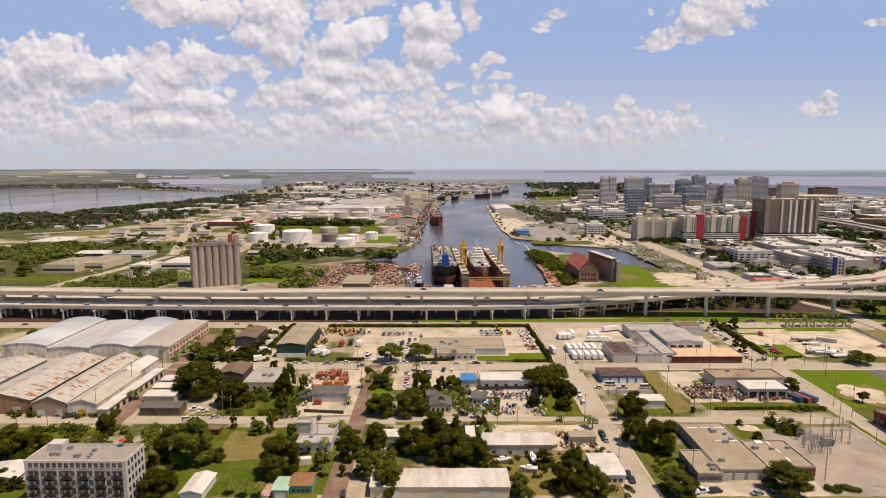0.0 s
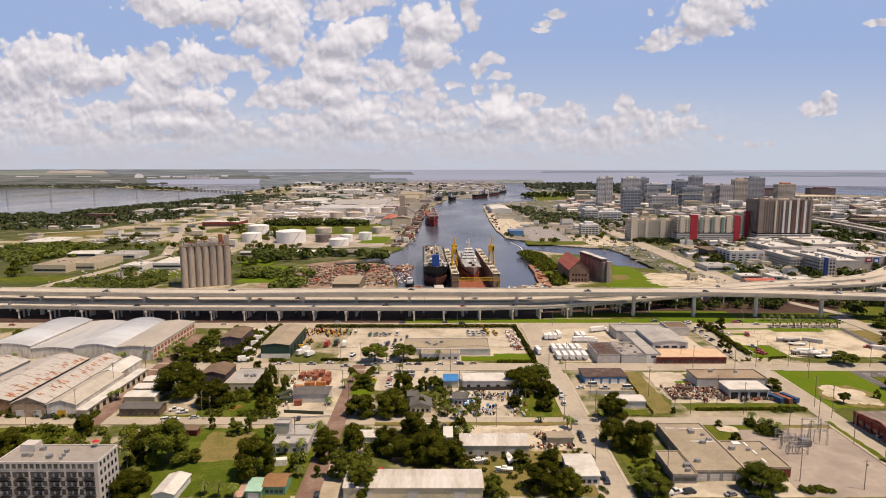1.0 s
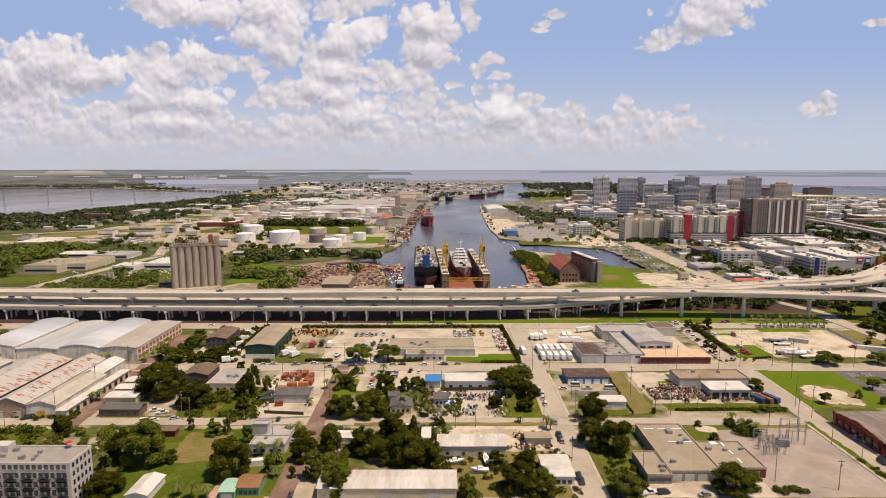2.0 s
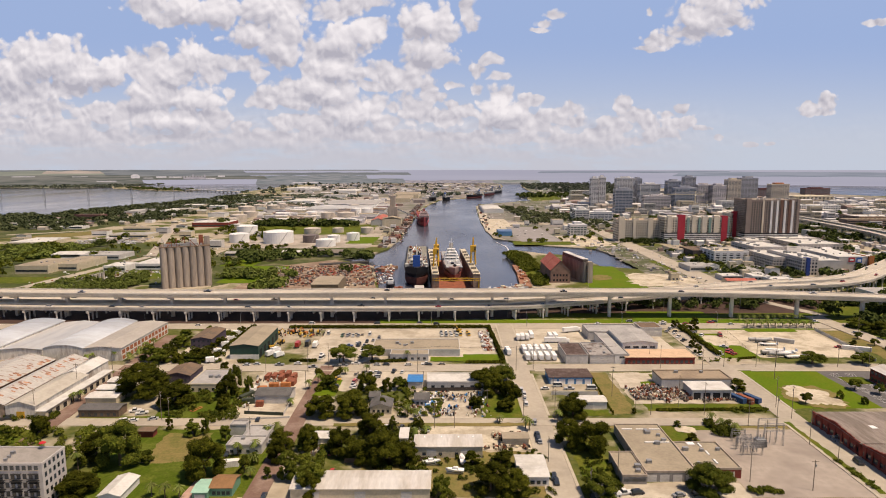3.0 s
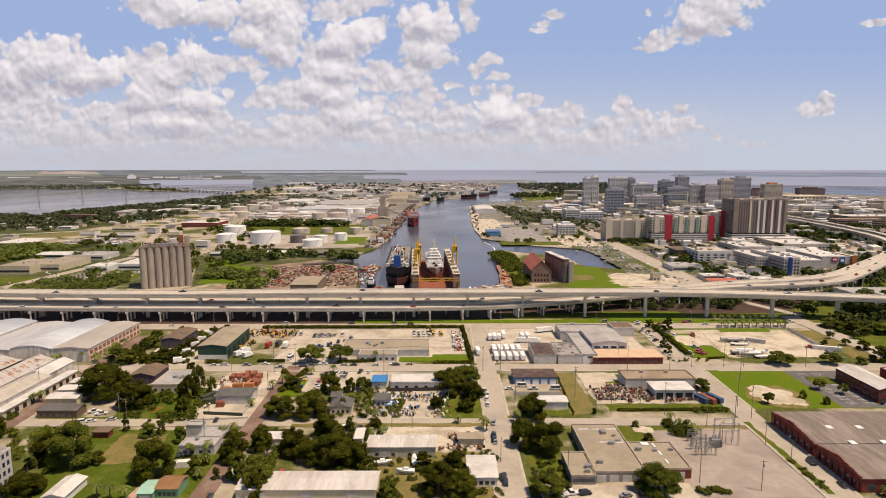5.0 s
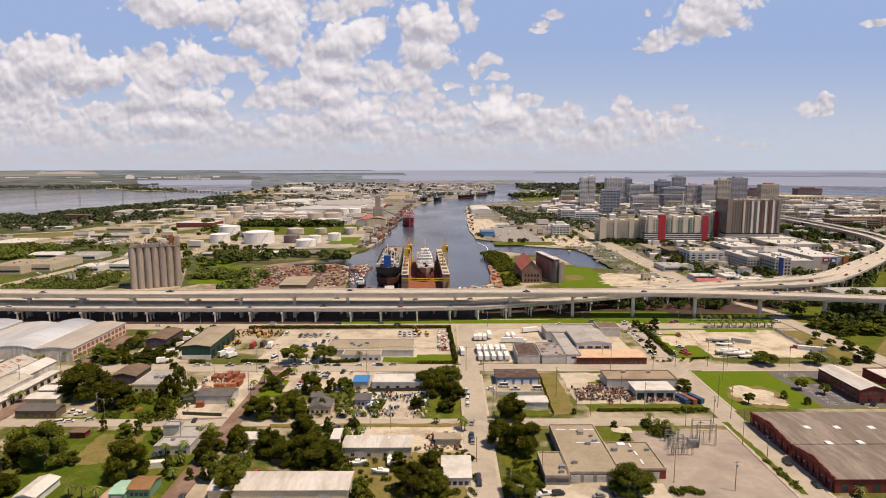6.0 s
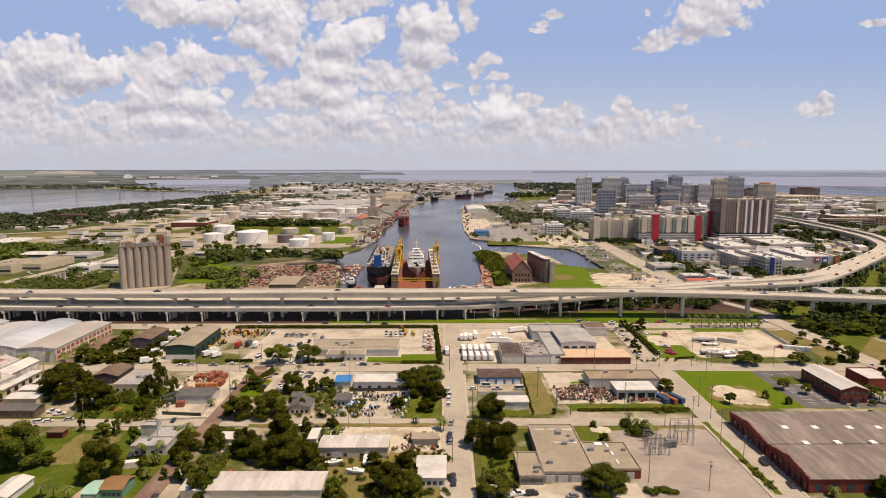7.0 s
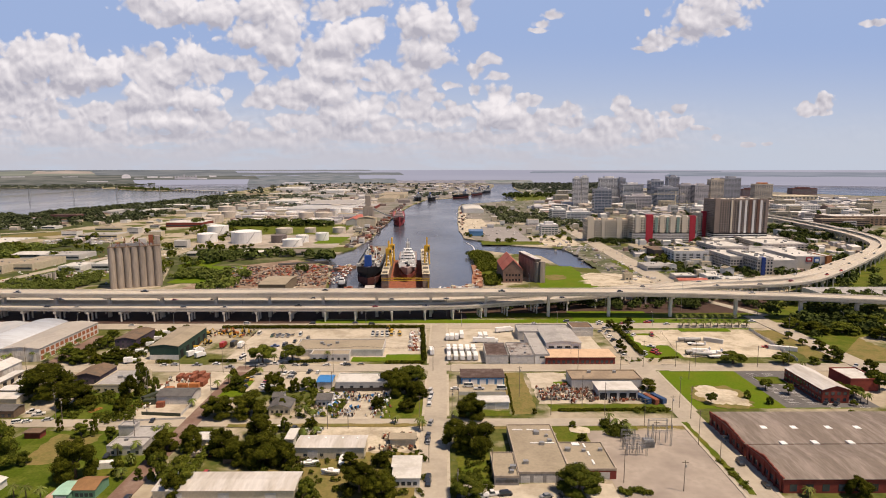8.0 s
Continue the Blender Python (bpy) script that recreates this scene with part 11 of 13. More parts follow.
car(15.5, 248.2, 261, "white", "pickup", where="parked in a dirt yard")
car(21.6, 249.4, 262, "silver", "car", where="parked in a dirt yard")
car(-1.0, 248.2, 79, "tan", "suv", where="parked in a dirt yard")
car(-20.4, 320.7, 262, "tan", "suv", where="parked in a dirt yard")
car(-18.8, 315.2, 260, "white", "car", where="parked in a dirt yard")
car(-19.7, 309.1, 259, "red", "suv", where="parked in a dirt yard")
car(-19.9, 303.2, 262, "silver", "pickup", where="parked in a dirt yard")
car(-30.8, 309.9, 79, "black", "car", where="parked in a dirt yard")
car(-29.7, 304.0, 258, "yellow", "car", where="parked in a dirt yard")
car(-29.5, 315.2, 261, "grey", "car", where="parked in a dirt yard")
car(0.3, 325.4, 260, "black", "pickup", where="parked in a dirt yard")
car(5.2, 324.4, 259, "white", "car", where="parked in a dirt yard")
car(-12.8, 322.5, 262, "white", "pickup", where="parked in a dirt yard")
car(-7.6, 320.7, 260, "black", "suv", where="parked in a dirt yard")
car(-14.3, 299.9, 79, "white", "pickup", where="parked in a dirt yard")
car(-23.3, 210.2, 267, "red", "suv", where="parked behind a hedge")
car(-14.2, 211.1, 85, "red", "suv", where="parked behind a hedge")
car(209.9, 356.7, 219, "red", "car", where="parked on a lot")
car(208.4, 361.3, 41, "red", "pickup", where="parked on a lot")
car(200.4, 354.6, 40, "silver", "pickup", where="parked on a lot")
car(207.5, 398.1, 42, "white", "suv", where="parked on a lot")
car(205.8, 405.1, 40, "grey", "car", where="parked on a lot")
car(190.3, 402.4, 219, "white", "car", where="parked on a lot")
car(190.3, 394.1, 220, "white", "pickup", where="parked on a lot")
car(190.3, 386.0, 38, "black", "pickup", where="parked on a lot")
car(187.5, 408.2, 219, "grey", "car", where="parked on a lot")
car(192.7, 415.6, 221, "silver", "suv", where="parked on a lot")
car(193.1, 408.1, 219, "black", "car", where="parked on a lot")
car(202.3, 360.2, 38, "white", "car", where="parked on a lot")
car(268.1, 277.5, 42, "black", "pickup", where="parked on a lot")
car(280.5, 287.5, 40, "black", "car", where="parked on a lot")
car(316.5, 332.8, 221, "silver", "pickup", where="parked on a lot")
car(280.0, 316.1, 220, "white", "pickup", where="parked on a lot")
car(264.0, 278.9, 220, "black", "car", where="parked on a lot")
car(188.1, 354.7, 221, "white", "car", where="parked on a lot")
car(89.5, 302.8, 180, "white", "van", where="parked behind the blue garage")
car(106.5, 298.7, 182, "white", "van", where="parked behind the blue garage")
car(82.0, 298.8, -0, "white", "car", where="parked behind the blue garage")
car(94.7, 298.7, 180, "silver", "pickup", where="parked behind the blue garage")
car(120.1, 342.2, -2, "white", "pickup", where="parked behind the blue garage")
car(341.1, 576.8, 61, "grey", "suv", where="on the lot")
car(395.6, 600.2, 242, "white", "suv", where="on the lot")
car(316.1, 557.6, 58, "blue", "pickup", where="on the lot")
car(209.2, 429.5, 0, "red", "car", where="on the frontage road")
car(192.0, 428.0, 2, "silver", "car", where="on the frontage road")
car(229.2, 432.6, -1, "red", "pickup", where="on the frontage road")
car(242.2, 427.6, 181, "white", "car", where="on the frontage road")
car(175.2, 428.1, -2, "white", "car", where="on the frontage road")
car(309.2, 435.3, 1, "white", "pickup", where="on the frontage road")
car(318.8, 404.4, 178, "grey", "car", where="on the frontage road")
for k in range(5):
    box_truck(79.8 + 4.0 * k, 349.6, 90, 11)
    box_truck(79.6 + 3.9 * k, 363.6, 91, 12.5)
box_truck(79.4, 390.5, 88)
box_truck(82.4, 391.5, 88, 10)
box_truck(85.6, 391.0, 88)
box_truck(89.0, 396.5, 90, 12.5)
box_truck(101.4, 393.0, 90, 11)
box_truck(105.0, 393.5, 90, 11)
box_truck(69.0, 360.0, 95, 11, label="white bus driving along the street")
box_truck(101.0, 382.8, 0, 10)
box_truck(107.7, 382.7, 0, 10)
box_truck(119.9, 408.7, 20, 14, label="long white lorry parked in a yard")
trailer(238.4, 383.1, 170, tank_form=True)
trailer(241.6, 375.5, -10, tank_form=False)
trailer(242.2, 383.1, 5, tank_form=True)
trailer(232.0, 356.6, 5, tank_form=True)
trailer(235.0, 352.1, 170, tank_form=True)
trailer(239.2, 363.4, -10, tank_form=False)
trailer(240.4, 356.5, -10, tank_form=False)
trailer(243.7, 349.9, 5, tank_form=False)
trailer(245.0, 358.8, 5, tank_form=False)
container(-54.7, 218.0, 10, WHITEWALL, "white camper trailer parked beside an oak", 6.0)
container(256.1, 383.0, -35, GREYWALL, "grey shipping container on a sandy yard", 12)
container(292.4, 365.4, -20, WHITEWALL, "white shipping container beside the avenue", 16)
car(284.6, 370.3, -20, "red", "pickup", where="at the yard gate")
container(175.3, 283.0, 112, mat("navy_box", (0.03, 0.07, 0.16), 0.6), "dark blue shipping container beside a tree", 9)
container(178.9, 282.3, 112, RUST, "rust red shipping container in the scrapyard", 9)
container(182.8, 283.0, 112, mat("navy_box", (0.03, 0.07, 0.16), 0.6), "dark blue shipping container in the scrapyard", 9)
container(-68.3, 315.2, 88, RUST, "rust red skip container in a yard")
container(-64.9, 315.2, 88, RUST, "rust red skip container in a yard")
container(-62.1, 318.8, 88, RUST, "rust red skip container in a yard")
container(-58.3, 318.8, 88, RUST, "rust red skip container in a yard")
container(-54.2, 315.2, 88, RUST, "rust red skip container in a yard")
container(-54.9, 308.2, 88, RUST, "rust red skip container in a yard")
container(-52.5, 306.5, 88, RUST, "rust red skip container in a yard")
container(-60.5, 313.4, 88, RUST, "rust red skip container in a yard")
container(-66.3, 296.7, 0, ORANGESTEEL, "orange skip behind a dark roof", 5)
container(-61.3, 301.5, 0, ORANGESTEEL, "orange skip behind a dark roof", 5)
container(-55.4, 302.3, 0, ORANGESTEEL, "orange skip behind a dark roof", 5)
digger(-87.0, 403.5, 347, "yellow")
digger(-78.7, 381.8, 258, "yellow")
digger(-68.3, 403.5, 148, "orange")
digger(-64.0, 406.4, 284, "yellow")
digger(-59.0, 405.0, 281, "yellow")
digger(-76.8, 406.4, 317, "orange")
digger(-70.6, 400.7, 112, "yellow")
digger(39.5, 409.4, 134, "yellow")
digger(-81.9, 370.5, 32, "yellow")
box_truck(-66.1, 374.2, 90, 8, "red", label="work truck parked in the depot yard")
box_truck(-60.2, 376.7, 90, 8, "black", label="work truck parked in the depot yard")
box_truck(-54.7, 374.2, 90, 8, "white", label="work truck parked in the depot yard")
box_truck(-78.7, 355.3, 60, 7, label="white work truck beside the green warehouse")
box_truck(-77.3, 362.2, 60, 7, label="white work truck beside the green warehouse")
box_truck(-72.7, 353.1, 60, 7, label="white work truck beside the green warehouse")
boat(23.6, 218.9, 10)
boat(35.7, 221.2, 95)
boat(32.6, 212.3, 175)
box_truck(-109.9, 342.3, 20, 7, label="covered truck parked along a hedge")
box_truck(-111.4, 358.7, 20, 7, label="covered truck parked along a hedge")
box_truck(-112.3, 374.2, 20, 7, label="covered truck parked along a hedge")
box_truck(-113.3, 387.0, 20, 7, label="covered truck parked along a hedge")
box_truck(-114.0, 400.7, 20, 7, label="covered truck parked along a hedge")
for X, Y, T, P, K in ((-41.2, 398.1, 90, "green", "pickup"), (-37.6, 398.1, 90, "grey", "pickup"), (-33.7, 398.0, 90, "silver", "pickup"), (-30.2, 398.0, 90, "grey", "pickup"), (-22.4, 400.8, 90, "white", "van"), (27.7, 399.1, 90, "white", "pickup"), (30.8, 399.1, 90, "grey", "pickup"), (34.3, 399.1, 90, "white", "pickup"), (37.9, 399.1, 90, "silver", "pickup"), (40.6, 400.5, 90, "yellow", "van"), (46.5, 400.4, 90, "yellow", "van"), (-32.9, 374.5, 5, "blue", "pickup"), (-26.8, 375.7, 80, "black", "van"), (-23.0, 364.8, 85, "white", "pickup"), (-21.7, 351.2, 60, "black", "suv"), (-17.8, 340.6, 0, "black", "suv"), (-45.6, 349.2, 70, "white", "van"), (-30.3, 312.3, 0, "yellow", "pickup"), (-29.1, 301.3, 0, "black", "suv"), (-19.4, 310.5, 80, "red", "car"), (-18.6, 301.3, 80, "white", "car"), (-9.7, 323.9, 0, "white", "car"), (-8.5, 316.6, 0, "silver", "suv"), (209.5, 357.9, -20, "red", "pickup"), (210.7, 364.9, -20, "red", "car"), (210.8, 372.1, -25, "white", "pickup"), (220.4, 398.2, 80, "red", "van"), (19.7, 337.4, 0, "black", "car")):
    car(X, Y, T, P, K, where="parked in a yard")


def on_deck(points, lanes, count, seed, where):
    """Cars spread along a bridge deck."""
    rng = random.Random(seed)
    path = smooth_path(points)
    for k in range(count):
        i = int((k + rng.uniform(0.1, 0.9)) / count * (len(path) - 2))
        p, q = path[i], path[i + 1]
        d = (q - p).normalized()
        nrm = Vector((d.y, -d.x, 0))
        o = rng.choice(lanes)
        c = p.lerp(q, rng.random()) + nrm * o
        if -420 < c.x < 620:
            car(c.x, c.y, math.degrees(math.atan2(d.y, d.x)) + (180 if seed % 2 else 0), rng.choice(["black", "grey", "black", "white", "silver", "red", "black", "grey"]), rng.choice(["car", "suv", "car", "pickup"]), c.z, where)


on_deck(A, (-3, 0.6, 3.4), 46, 1, "on the expressway")
on_deck(B, (-4, -0.5, 3), 34, 2, "on the expressway")
on_deck(UP, (-3, 2), 10, 3, "on the raised express lanes")

# ---- poles, hedges, yards, substation, clutter ----
POLE = mesh_of("pole", tube(0, 0, -0.3, 1.0, 0.17, 7, None, 0.1), WOODPOLE)
ARM = mesh_of("crossarm", box(-1.2, -0.08, 0, 1.2, 0.08, 0.16), WOODPOLE)
CAN = mesh_of("transformer", tube(0.35, 0, 0, 0.9, 0.28, 8), STEEL)
LAMPARM = mesh_of("lamp_arm", bar((0, 0, 0), (1.8, 0, 0.4), 0.06), STEEL)


def pole(x, y, h, kind=0, turn=0):
    t = thing("utility_pole", "weathered wooden utility pole with a crossarm", "utility pole", x, y, 0, turn, "utility poles")
    part("pole", POLE, None, t, "", Matrix.Diagonal((1, 1, h, 1)))
    part("crossarm", ARM, None, t, "", pose(0, -0.15, h - 0.7))
    if kind % 3 == 1:
        part("transformer", CAN, None, t, "grey transformer can", pose(0, 0, h - 2.6))
    if kind % 3 == 2:
        part("lamp_arm", LAMPARM, None, t, "", pose(0, 0, h - 2.0))
    return t


def hedge(x0, y0, x1, y1, w, h, label="clipped dark green hedge along a yard"):
    n = max(2, int(math.hypot(x1 - x0, y1 - y0) / 1.4))
    rng = random.Random(int(x0 + y0))
    lobes = [(x0 + (x1 - x0) * k / n + rng.uniform(-0.4, 0.4), y0 + (y1 - y0) * k / n, h * 0.45, w * rng.uniform(0.6, 0.85), h * rng.uniform(0.5, 0.65)) for k in range(n + 1)]
    v, f = leaf_cloud(lobes, int(min(110, 90 * h)) * n, min(0.4, 0.3 * w), int(x0 * 3 + y0))
    me = bpy.data.meshes.new("hedge")
    me.from_pydata([tuple(p) for p in v], [], f)
    me.materials.append(OAK)
    return tagged(new("hedge", me), label, "hedge")


hedge(-81.5, 419.0, 61.6, 419.5, 2.0, 2.6)
hedge(61.6, 419.5, 64.4, 344.7, 2.0, 2.6)
hedge(42.8, 340.7, 63.9, 340.5, 1.8, 2.0)
hedge(131.1, 270.9, 182.8, 271.9, 1.4, 1.2, "low green hedge along the scrapyard")
hedge(201.0, 420.0, 199.5, 354.0, 2.2, 2.8, "overgrown hedge between two lots")
hedge(-111.6, 342.3, -108.6, 418.4, 2.6, 3.5, "overgrown hedge beside the warehouse")
hedge(-62.8, 344.4, -48.4, 344.4, 1.6, 1.8)
hedge(-93.6, 342.3, -86.1, 342.3, 2.0, 2.4)
hedge(-14.9, 342.3, 5.5, 344.4, 1.5, 1.8)
hedge(108.6, 266.4, 111.0, 319.9, 0.7, 1.0, "scrubby hedge along a dry plot")
hedge(208.4, 348.0, 218.9, 350.0, 1.2, 1.2)
hedge(-130.2, 342.3, -115.6, 355.3, 3.0, 3.5, "overgrown bushes on a lot")
hedge(-36.7, 296.7, -30.5, 327.3, 2.6, 2.6, "green bushes beside the car yard")
hedge(-27.7, 295.6, -43.4, 325.6, 2.4, 2.6, "green bushes beside the brick street")


def fence(x0, y0, x1, y1, h=2.0, material=None, label="grey chain-link fence on thin posts", solid_face=False):
    t = thing("fence", label, "fence", x0, y0, 0)
    L = math.hypot(x1 - x0, y1 - y0)
    t.rotation_euler = (0, 0, math.atan2(y1 - y0, x1 - x0))
    n = max(2, int(L / 6))
    pm = mesh_of("post", tube(0, 0, -0.2, h, 0.07, 6), material or STEEL)
    for k in range(n + 1):
        part("post", pm, None, t, "", pose(L * k / n, 0, 0))
    for z in ((h - 0.08,) if not solid_face else (h - 0.08, 0.3)):
        part("rail", bar((0, 0, z), (L, 0, z), 0.05), material or STEEL, t)
    if solid_face:
        for k in range(n):
            part("panel", box(L * k / n + 0.08, -0.03, 0.1, L * (k + 1) / n - 0.08, 0.03, h - 0.1), material or TANWALL, t)
    return t


fence(218.7, 343.6, 230.7, 412.3, 1.8, BLACKHULL, "black metal fence round a sandy yard")
fence(230.1, 410.8, 296.4, 414.8, 1.8, BLACKHULL, "black metal fence round a sandy yard")
fence(184.1, 347.1, 215.3, 347.9, 1.6, BLACKHULL, "black metal fence along a lawn")
fence(83.8, 291.0, 107.7, 290.9, 2.0, GREYWALL, "grey panel fence behind the garage", True)
fence(-10.8, 220.6, 21.0, 221.8, 2.0, mat("fence_brown", (0.16, 0.11, 0.075), 0.9), "brown wooden panel fence behind trees", True)
fence(18.9, 296.1, 48.1, 297.5, 2.0, mat("fence_dark", (0.06, 0.05, 0.045), 0.9), "dark panel fence behind the store", True)
fence(-109.4, 301.5, -87.7, 301.5, 2.0, TANWALL, "tan panel fence beside a lawn", True)
fence(295.6, 413.3, 288.8, 343.2, 2.0, WHITEWALL, "white wall along the avenue", True)
fence(-66.4, 260.1, -43.2, 262.6, 1.2, GREYWALL, "low grey wall round a yard", True)


SCRAPGREY = mat("scrap_grey", (0.13, 0.115, 0.10), 0.8, 0.3, 0.5)


SCRAPMIX = [RUST, SCRAPGREY, BROWNROOF, RUST, RUBBER, GREYWALL, SCRAPGREY, TANWALL]


def junk(label, x0, y0, x1, y1, count, seed, big=2.2, tones=None):
    """A spread of scrap: crushed panels, crates, rods and tubs too small to tell apart."""
    rng = random.Random(seed)
    tones = tones or [RUST, GREYWALL, TANWALL, RUBBER, BROWNROOF, STEEL, SCRAPGREY]
    for m in tones:
        bm = bmesh.new()
        for _ in range(count // len(tones)):
            x, y = rng.uniform(x0, x1), rng.uniform(y0, y1)
            if noise.noise(Vector((x * 0.12, y * 0.12, seed))) < -0.15:
                continue
            s, a = rng.uniform(0.3, 1.0) * big, rng.uniform(0, math.tau)
            z = rng.uniform(0, 0.8)
            p = [Vector((math.cos(a + q) * s * rng.uniform(0.4, 0.8), math.sin(a + q) * s * rng.uniform(0.4, 0.8), 0)) for q in (0, 1.6, 3.1, 4.7)]
            lift = [rng.uniform(-0.3, 0.5) for _ in p]
            th = rng.uniform(0.3, 1.2)
            lo = [bm.verts.new((x + v.x, y + v.y, max(0, z + l))) for v, l in zip(p, lift)]
            hi = [bm.verts.new((x + v.x * 0.85, y + v.y * 0.85, max(0, z + l) + th)) for v, l in zip(p, lift)]
            bm.faces.new(hi)
            for k in range(4):
                bm.faces.new((lo[k], lo[(k + 1) % 4], hi[(k + 1) % 4], hi[k]))
        me = mesh_of("scrap_heap", bm, m)
        tagged(new("scrap_heap", me), label, "scrap", "", "stuff")


junk("scrap metal and car parts strewn over a yard", 124.9, 283.8, 153.7, 303.1, 800, 1, 1.5, SCRAPMIX)
junk("scrap metal and crates strewn over a yard", 138.9, 279.8, 182.0, 298.0, 620, 2, 1.4, SCRAPMIX)
LN("lawn", 135.5, 299.0, 143.0, 309.5, LUSH, 0.05, 0.5, "bright grass beside the scrapyard shop")
junk("heaps of scrap at the depot edge", 53.9, 364.7, 62.1, 409.1, 150, 3, 2.4, [WHITEPAINT, GREYWALL, RUST])
junk("household junk, tarpaulins and crates in a yard", 13.6, 263.9, 50.9, 293.7, 560, 4, 1.2, [WHITEPAINT, SCRAPGREY, RUST, GREYWALL, TANWALL, RUBBER, BROWNROOF, BLUETARP])
junk("white tarpaulin bundles in a junk yard", 17.1, 275.6, 23.1, 289.9, 60, 14, 2.6, [WHITEPAINT, BLUETARP])
junk("timber and rubble in a sandy yard", 44.4, 230.5, 64.1, 246.0, 240, 5, 1.6, [TANWALL, RUST, RUBBER, BROWNROOF])
junk("drums and crates behind the wall", -25.6, 225.4, -14.6, 239.4, 120, 6, 1.4)
junk("machine parts in the container yard", -75.3, 269.1, -60.4, 322.5, 160, 7, 1.6)
junk("machinery parked along the depot hedge", -88.7, 395.1, -54.1, 413.8, 110, 8, 1.6, [RUST, RUBBER, TANWALL, YELLOWPAINT, BROWNROOF])
junk("rusty steel and crates over the shipyard", -156.6, 567.3, -35.4, 694.5, 700, 9, 2.6, [RUST, SCRAPGREY, ORANGESTEEL, RUBBER, BROWNROOF, RUST, TANWALL])
junk("red crates over the shipyard", -109.9, 627.7, -42.9, 694.2, 60, 10, 5.0, [mat("red_crate", (0.30, 0.05, 0.035), 0.7)])
junk("gear along the quay", -38.3, 580.5, -27.0, 702.1, 120, 11, 3.0, [RUST, GREYWALL, WHITEPAINT])
junk("rusty jetty gear along the bank", -73.3, 906.6, -34.0, 1197.5, 120, 12, 4.0, [RUST, RUBBER, GREYWALL])
junk("cars and gear in yards across the viaduct", -393.4, 583.0, -257.5, 858.3, 260, 13, 2.6, [WHITEPAINT, RUBBER, GREYWALL, RUST])
junk("parked cars and gear in city lots", 255.5, 578.4, 384.6, 849.7, 300, 15, 2.4, [WHITEPAINT, SCRAPGREY, GREYWALL, TANWALL])
junk("parked vehicles on the wharf", 112.3, 995.8, 227.0, 1655.0, 220, 16, 3.0, [WHITEPAINT, GREYWALL, RUBBER])
junk("parked vehicles and gear in industrial yards", -493.2, 1226.8, -128.6, 2298.3, 700, 17, 5.0, [WHITEPAINT, GREYWALL, RUBBER, TANWALL])
junk("parked vehicles and gear in city streets", 230.2, 917.7, 722.6, 2264.0, 700, 18, 4.0, [WHITEPAINT, GREYWALL, RUBBER, TANWALL])


def gantry(x0, y, x1, h, bays, label):
    t = thing("substation_gantry", label, "substation", x0, y, 0)
    w = (x1 - x0) / bays
    for k in range(bays + 1):
        for dy in (0, 5):
            leg = bmesh.new()
            for sx, sy in ((-0.35, -0.35), (0.35, -0.35), (0.35, 0.35), (-0.35, 0.35)):
                bar((k * w + sx, dy + sy, -0.1), (k * w + sx * 0.5, dy + sy * 0.5, h), 0.06, leg)
            for q in range(int(h)):
                bar((k * w - 0.33, dy - 0.33, q), (k * w + 0.33, dy - 0.33, q + 1), 0.04, leg)
            part("lattice_leg", leg, STEEL, t)
    for z in (h, h * 0.7):
        for dy in (0, 5):
            bm = bmesh.new()
            bar((0, dy, z), (x1 - x0, dy, z), 0.1, bm)
            bar((0, dy, z - 0.7), (x1 - x0, dy, z - 0.7), 0.1, bm)
            for q in range(int((x1 - x0) * 1.2)):
                bar((q / 1.2, dy, z), ((q + 1) / 1.2, dy, z - 0.7), 0.05, bm)
            part("lattice_beam", bm, STEEL, t)
    for k in range(bays * 3):
        part("insulator", tube((k + 0.5) * w / 3, 2.5, 0, h * 0.55, 0.16, 7), mat("insulator_grey", (0.4, 0.38, 0.35), 0.5), t)
        part("busbar", bar(((k + 0.5) * w / 3, 0, h * 0.7), ((k + 0.5) * w / 3, 5, h * 0.7), 0.07), STEEL, t)
    return t


gantry(149.3, 226.5, 157.3, 5.5, 2, "grey lattice steel substation switch rack")
gantry(151.0, 234.0, 156.5, 5.5, 1, "grey lattice steel substation switch rack")
gantry(162.5, 234.8, 170.4, 9.8, 1, "tall lattice steel substation portal")


def transformer(x, y):
    t = thing("power_transformer", "grey power transformer with cooling fins", "transformer", x, y, 0)
    part("tank", box(-2, -1.4, 0, 2, 1.4, 3.2), STEEL, t)
    for k in range(8):
        part("fin", box(-1.9 + k * 0.52, -2.2, 0.4, -1.7 + k * 0.52, -1.4, 2.8), STEEL, t)
    for k in range(3):
        part("bushing", tube(-1.2 + k * 1.2, 0, 3.2, 5.2, 0.14, 8), mat("insulator_grey", (0.4, 0.38, 0.35), 0.5), t)


transformer(160.9, 234.8)
pole(182.3, 235.6, 15.6, 0, 0)
pole(189.9, 261.5, 16.0, 1, 90)
pole(192.5, 333.6, 16.0, 2, 0)
pole(80.4, 329.5, 16.0, 3, 90)
pole(79.7, 260.3, 14.9, 4, 0)
pole(151.4, 266.2, 16.0, 0, 90)
pole(176.8, 250.8, 15.7, 1, 0)
pole(211.3, 333.5, 16.0, 2, 90)
pole(222.8, 333.4, 16.0, 3, 0)
pole(177.9, 328.9, 12.4, 4, 90)
pole(164.9, 237.3, 10.0, 0, 0)
pole(126.2, 266.3, 9.7, 1, 90)
pole(165.8, 253.8, 13.3, 2, 0)
pole(184.1, 220.3, 9.4, 3, 90)
pole(161.5, 199.9, 11.8, 4, 0)
pole(141.8, 205.8, 13.2, 0, 90)
pole(120.1, 269.6, 9.8, 1, 0)
pole(152.6, 344.1, 10.5, 2, 90)
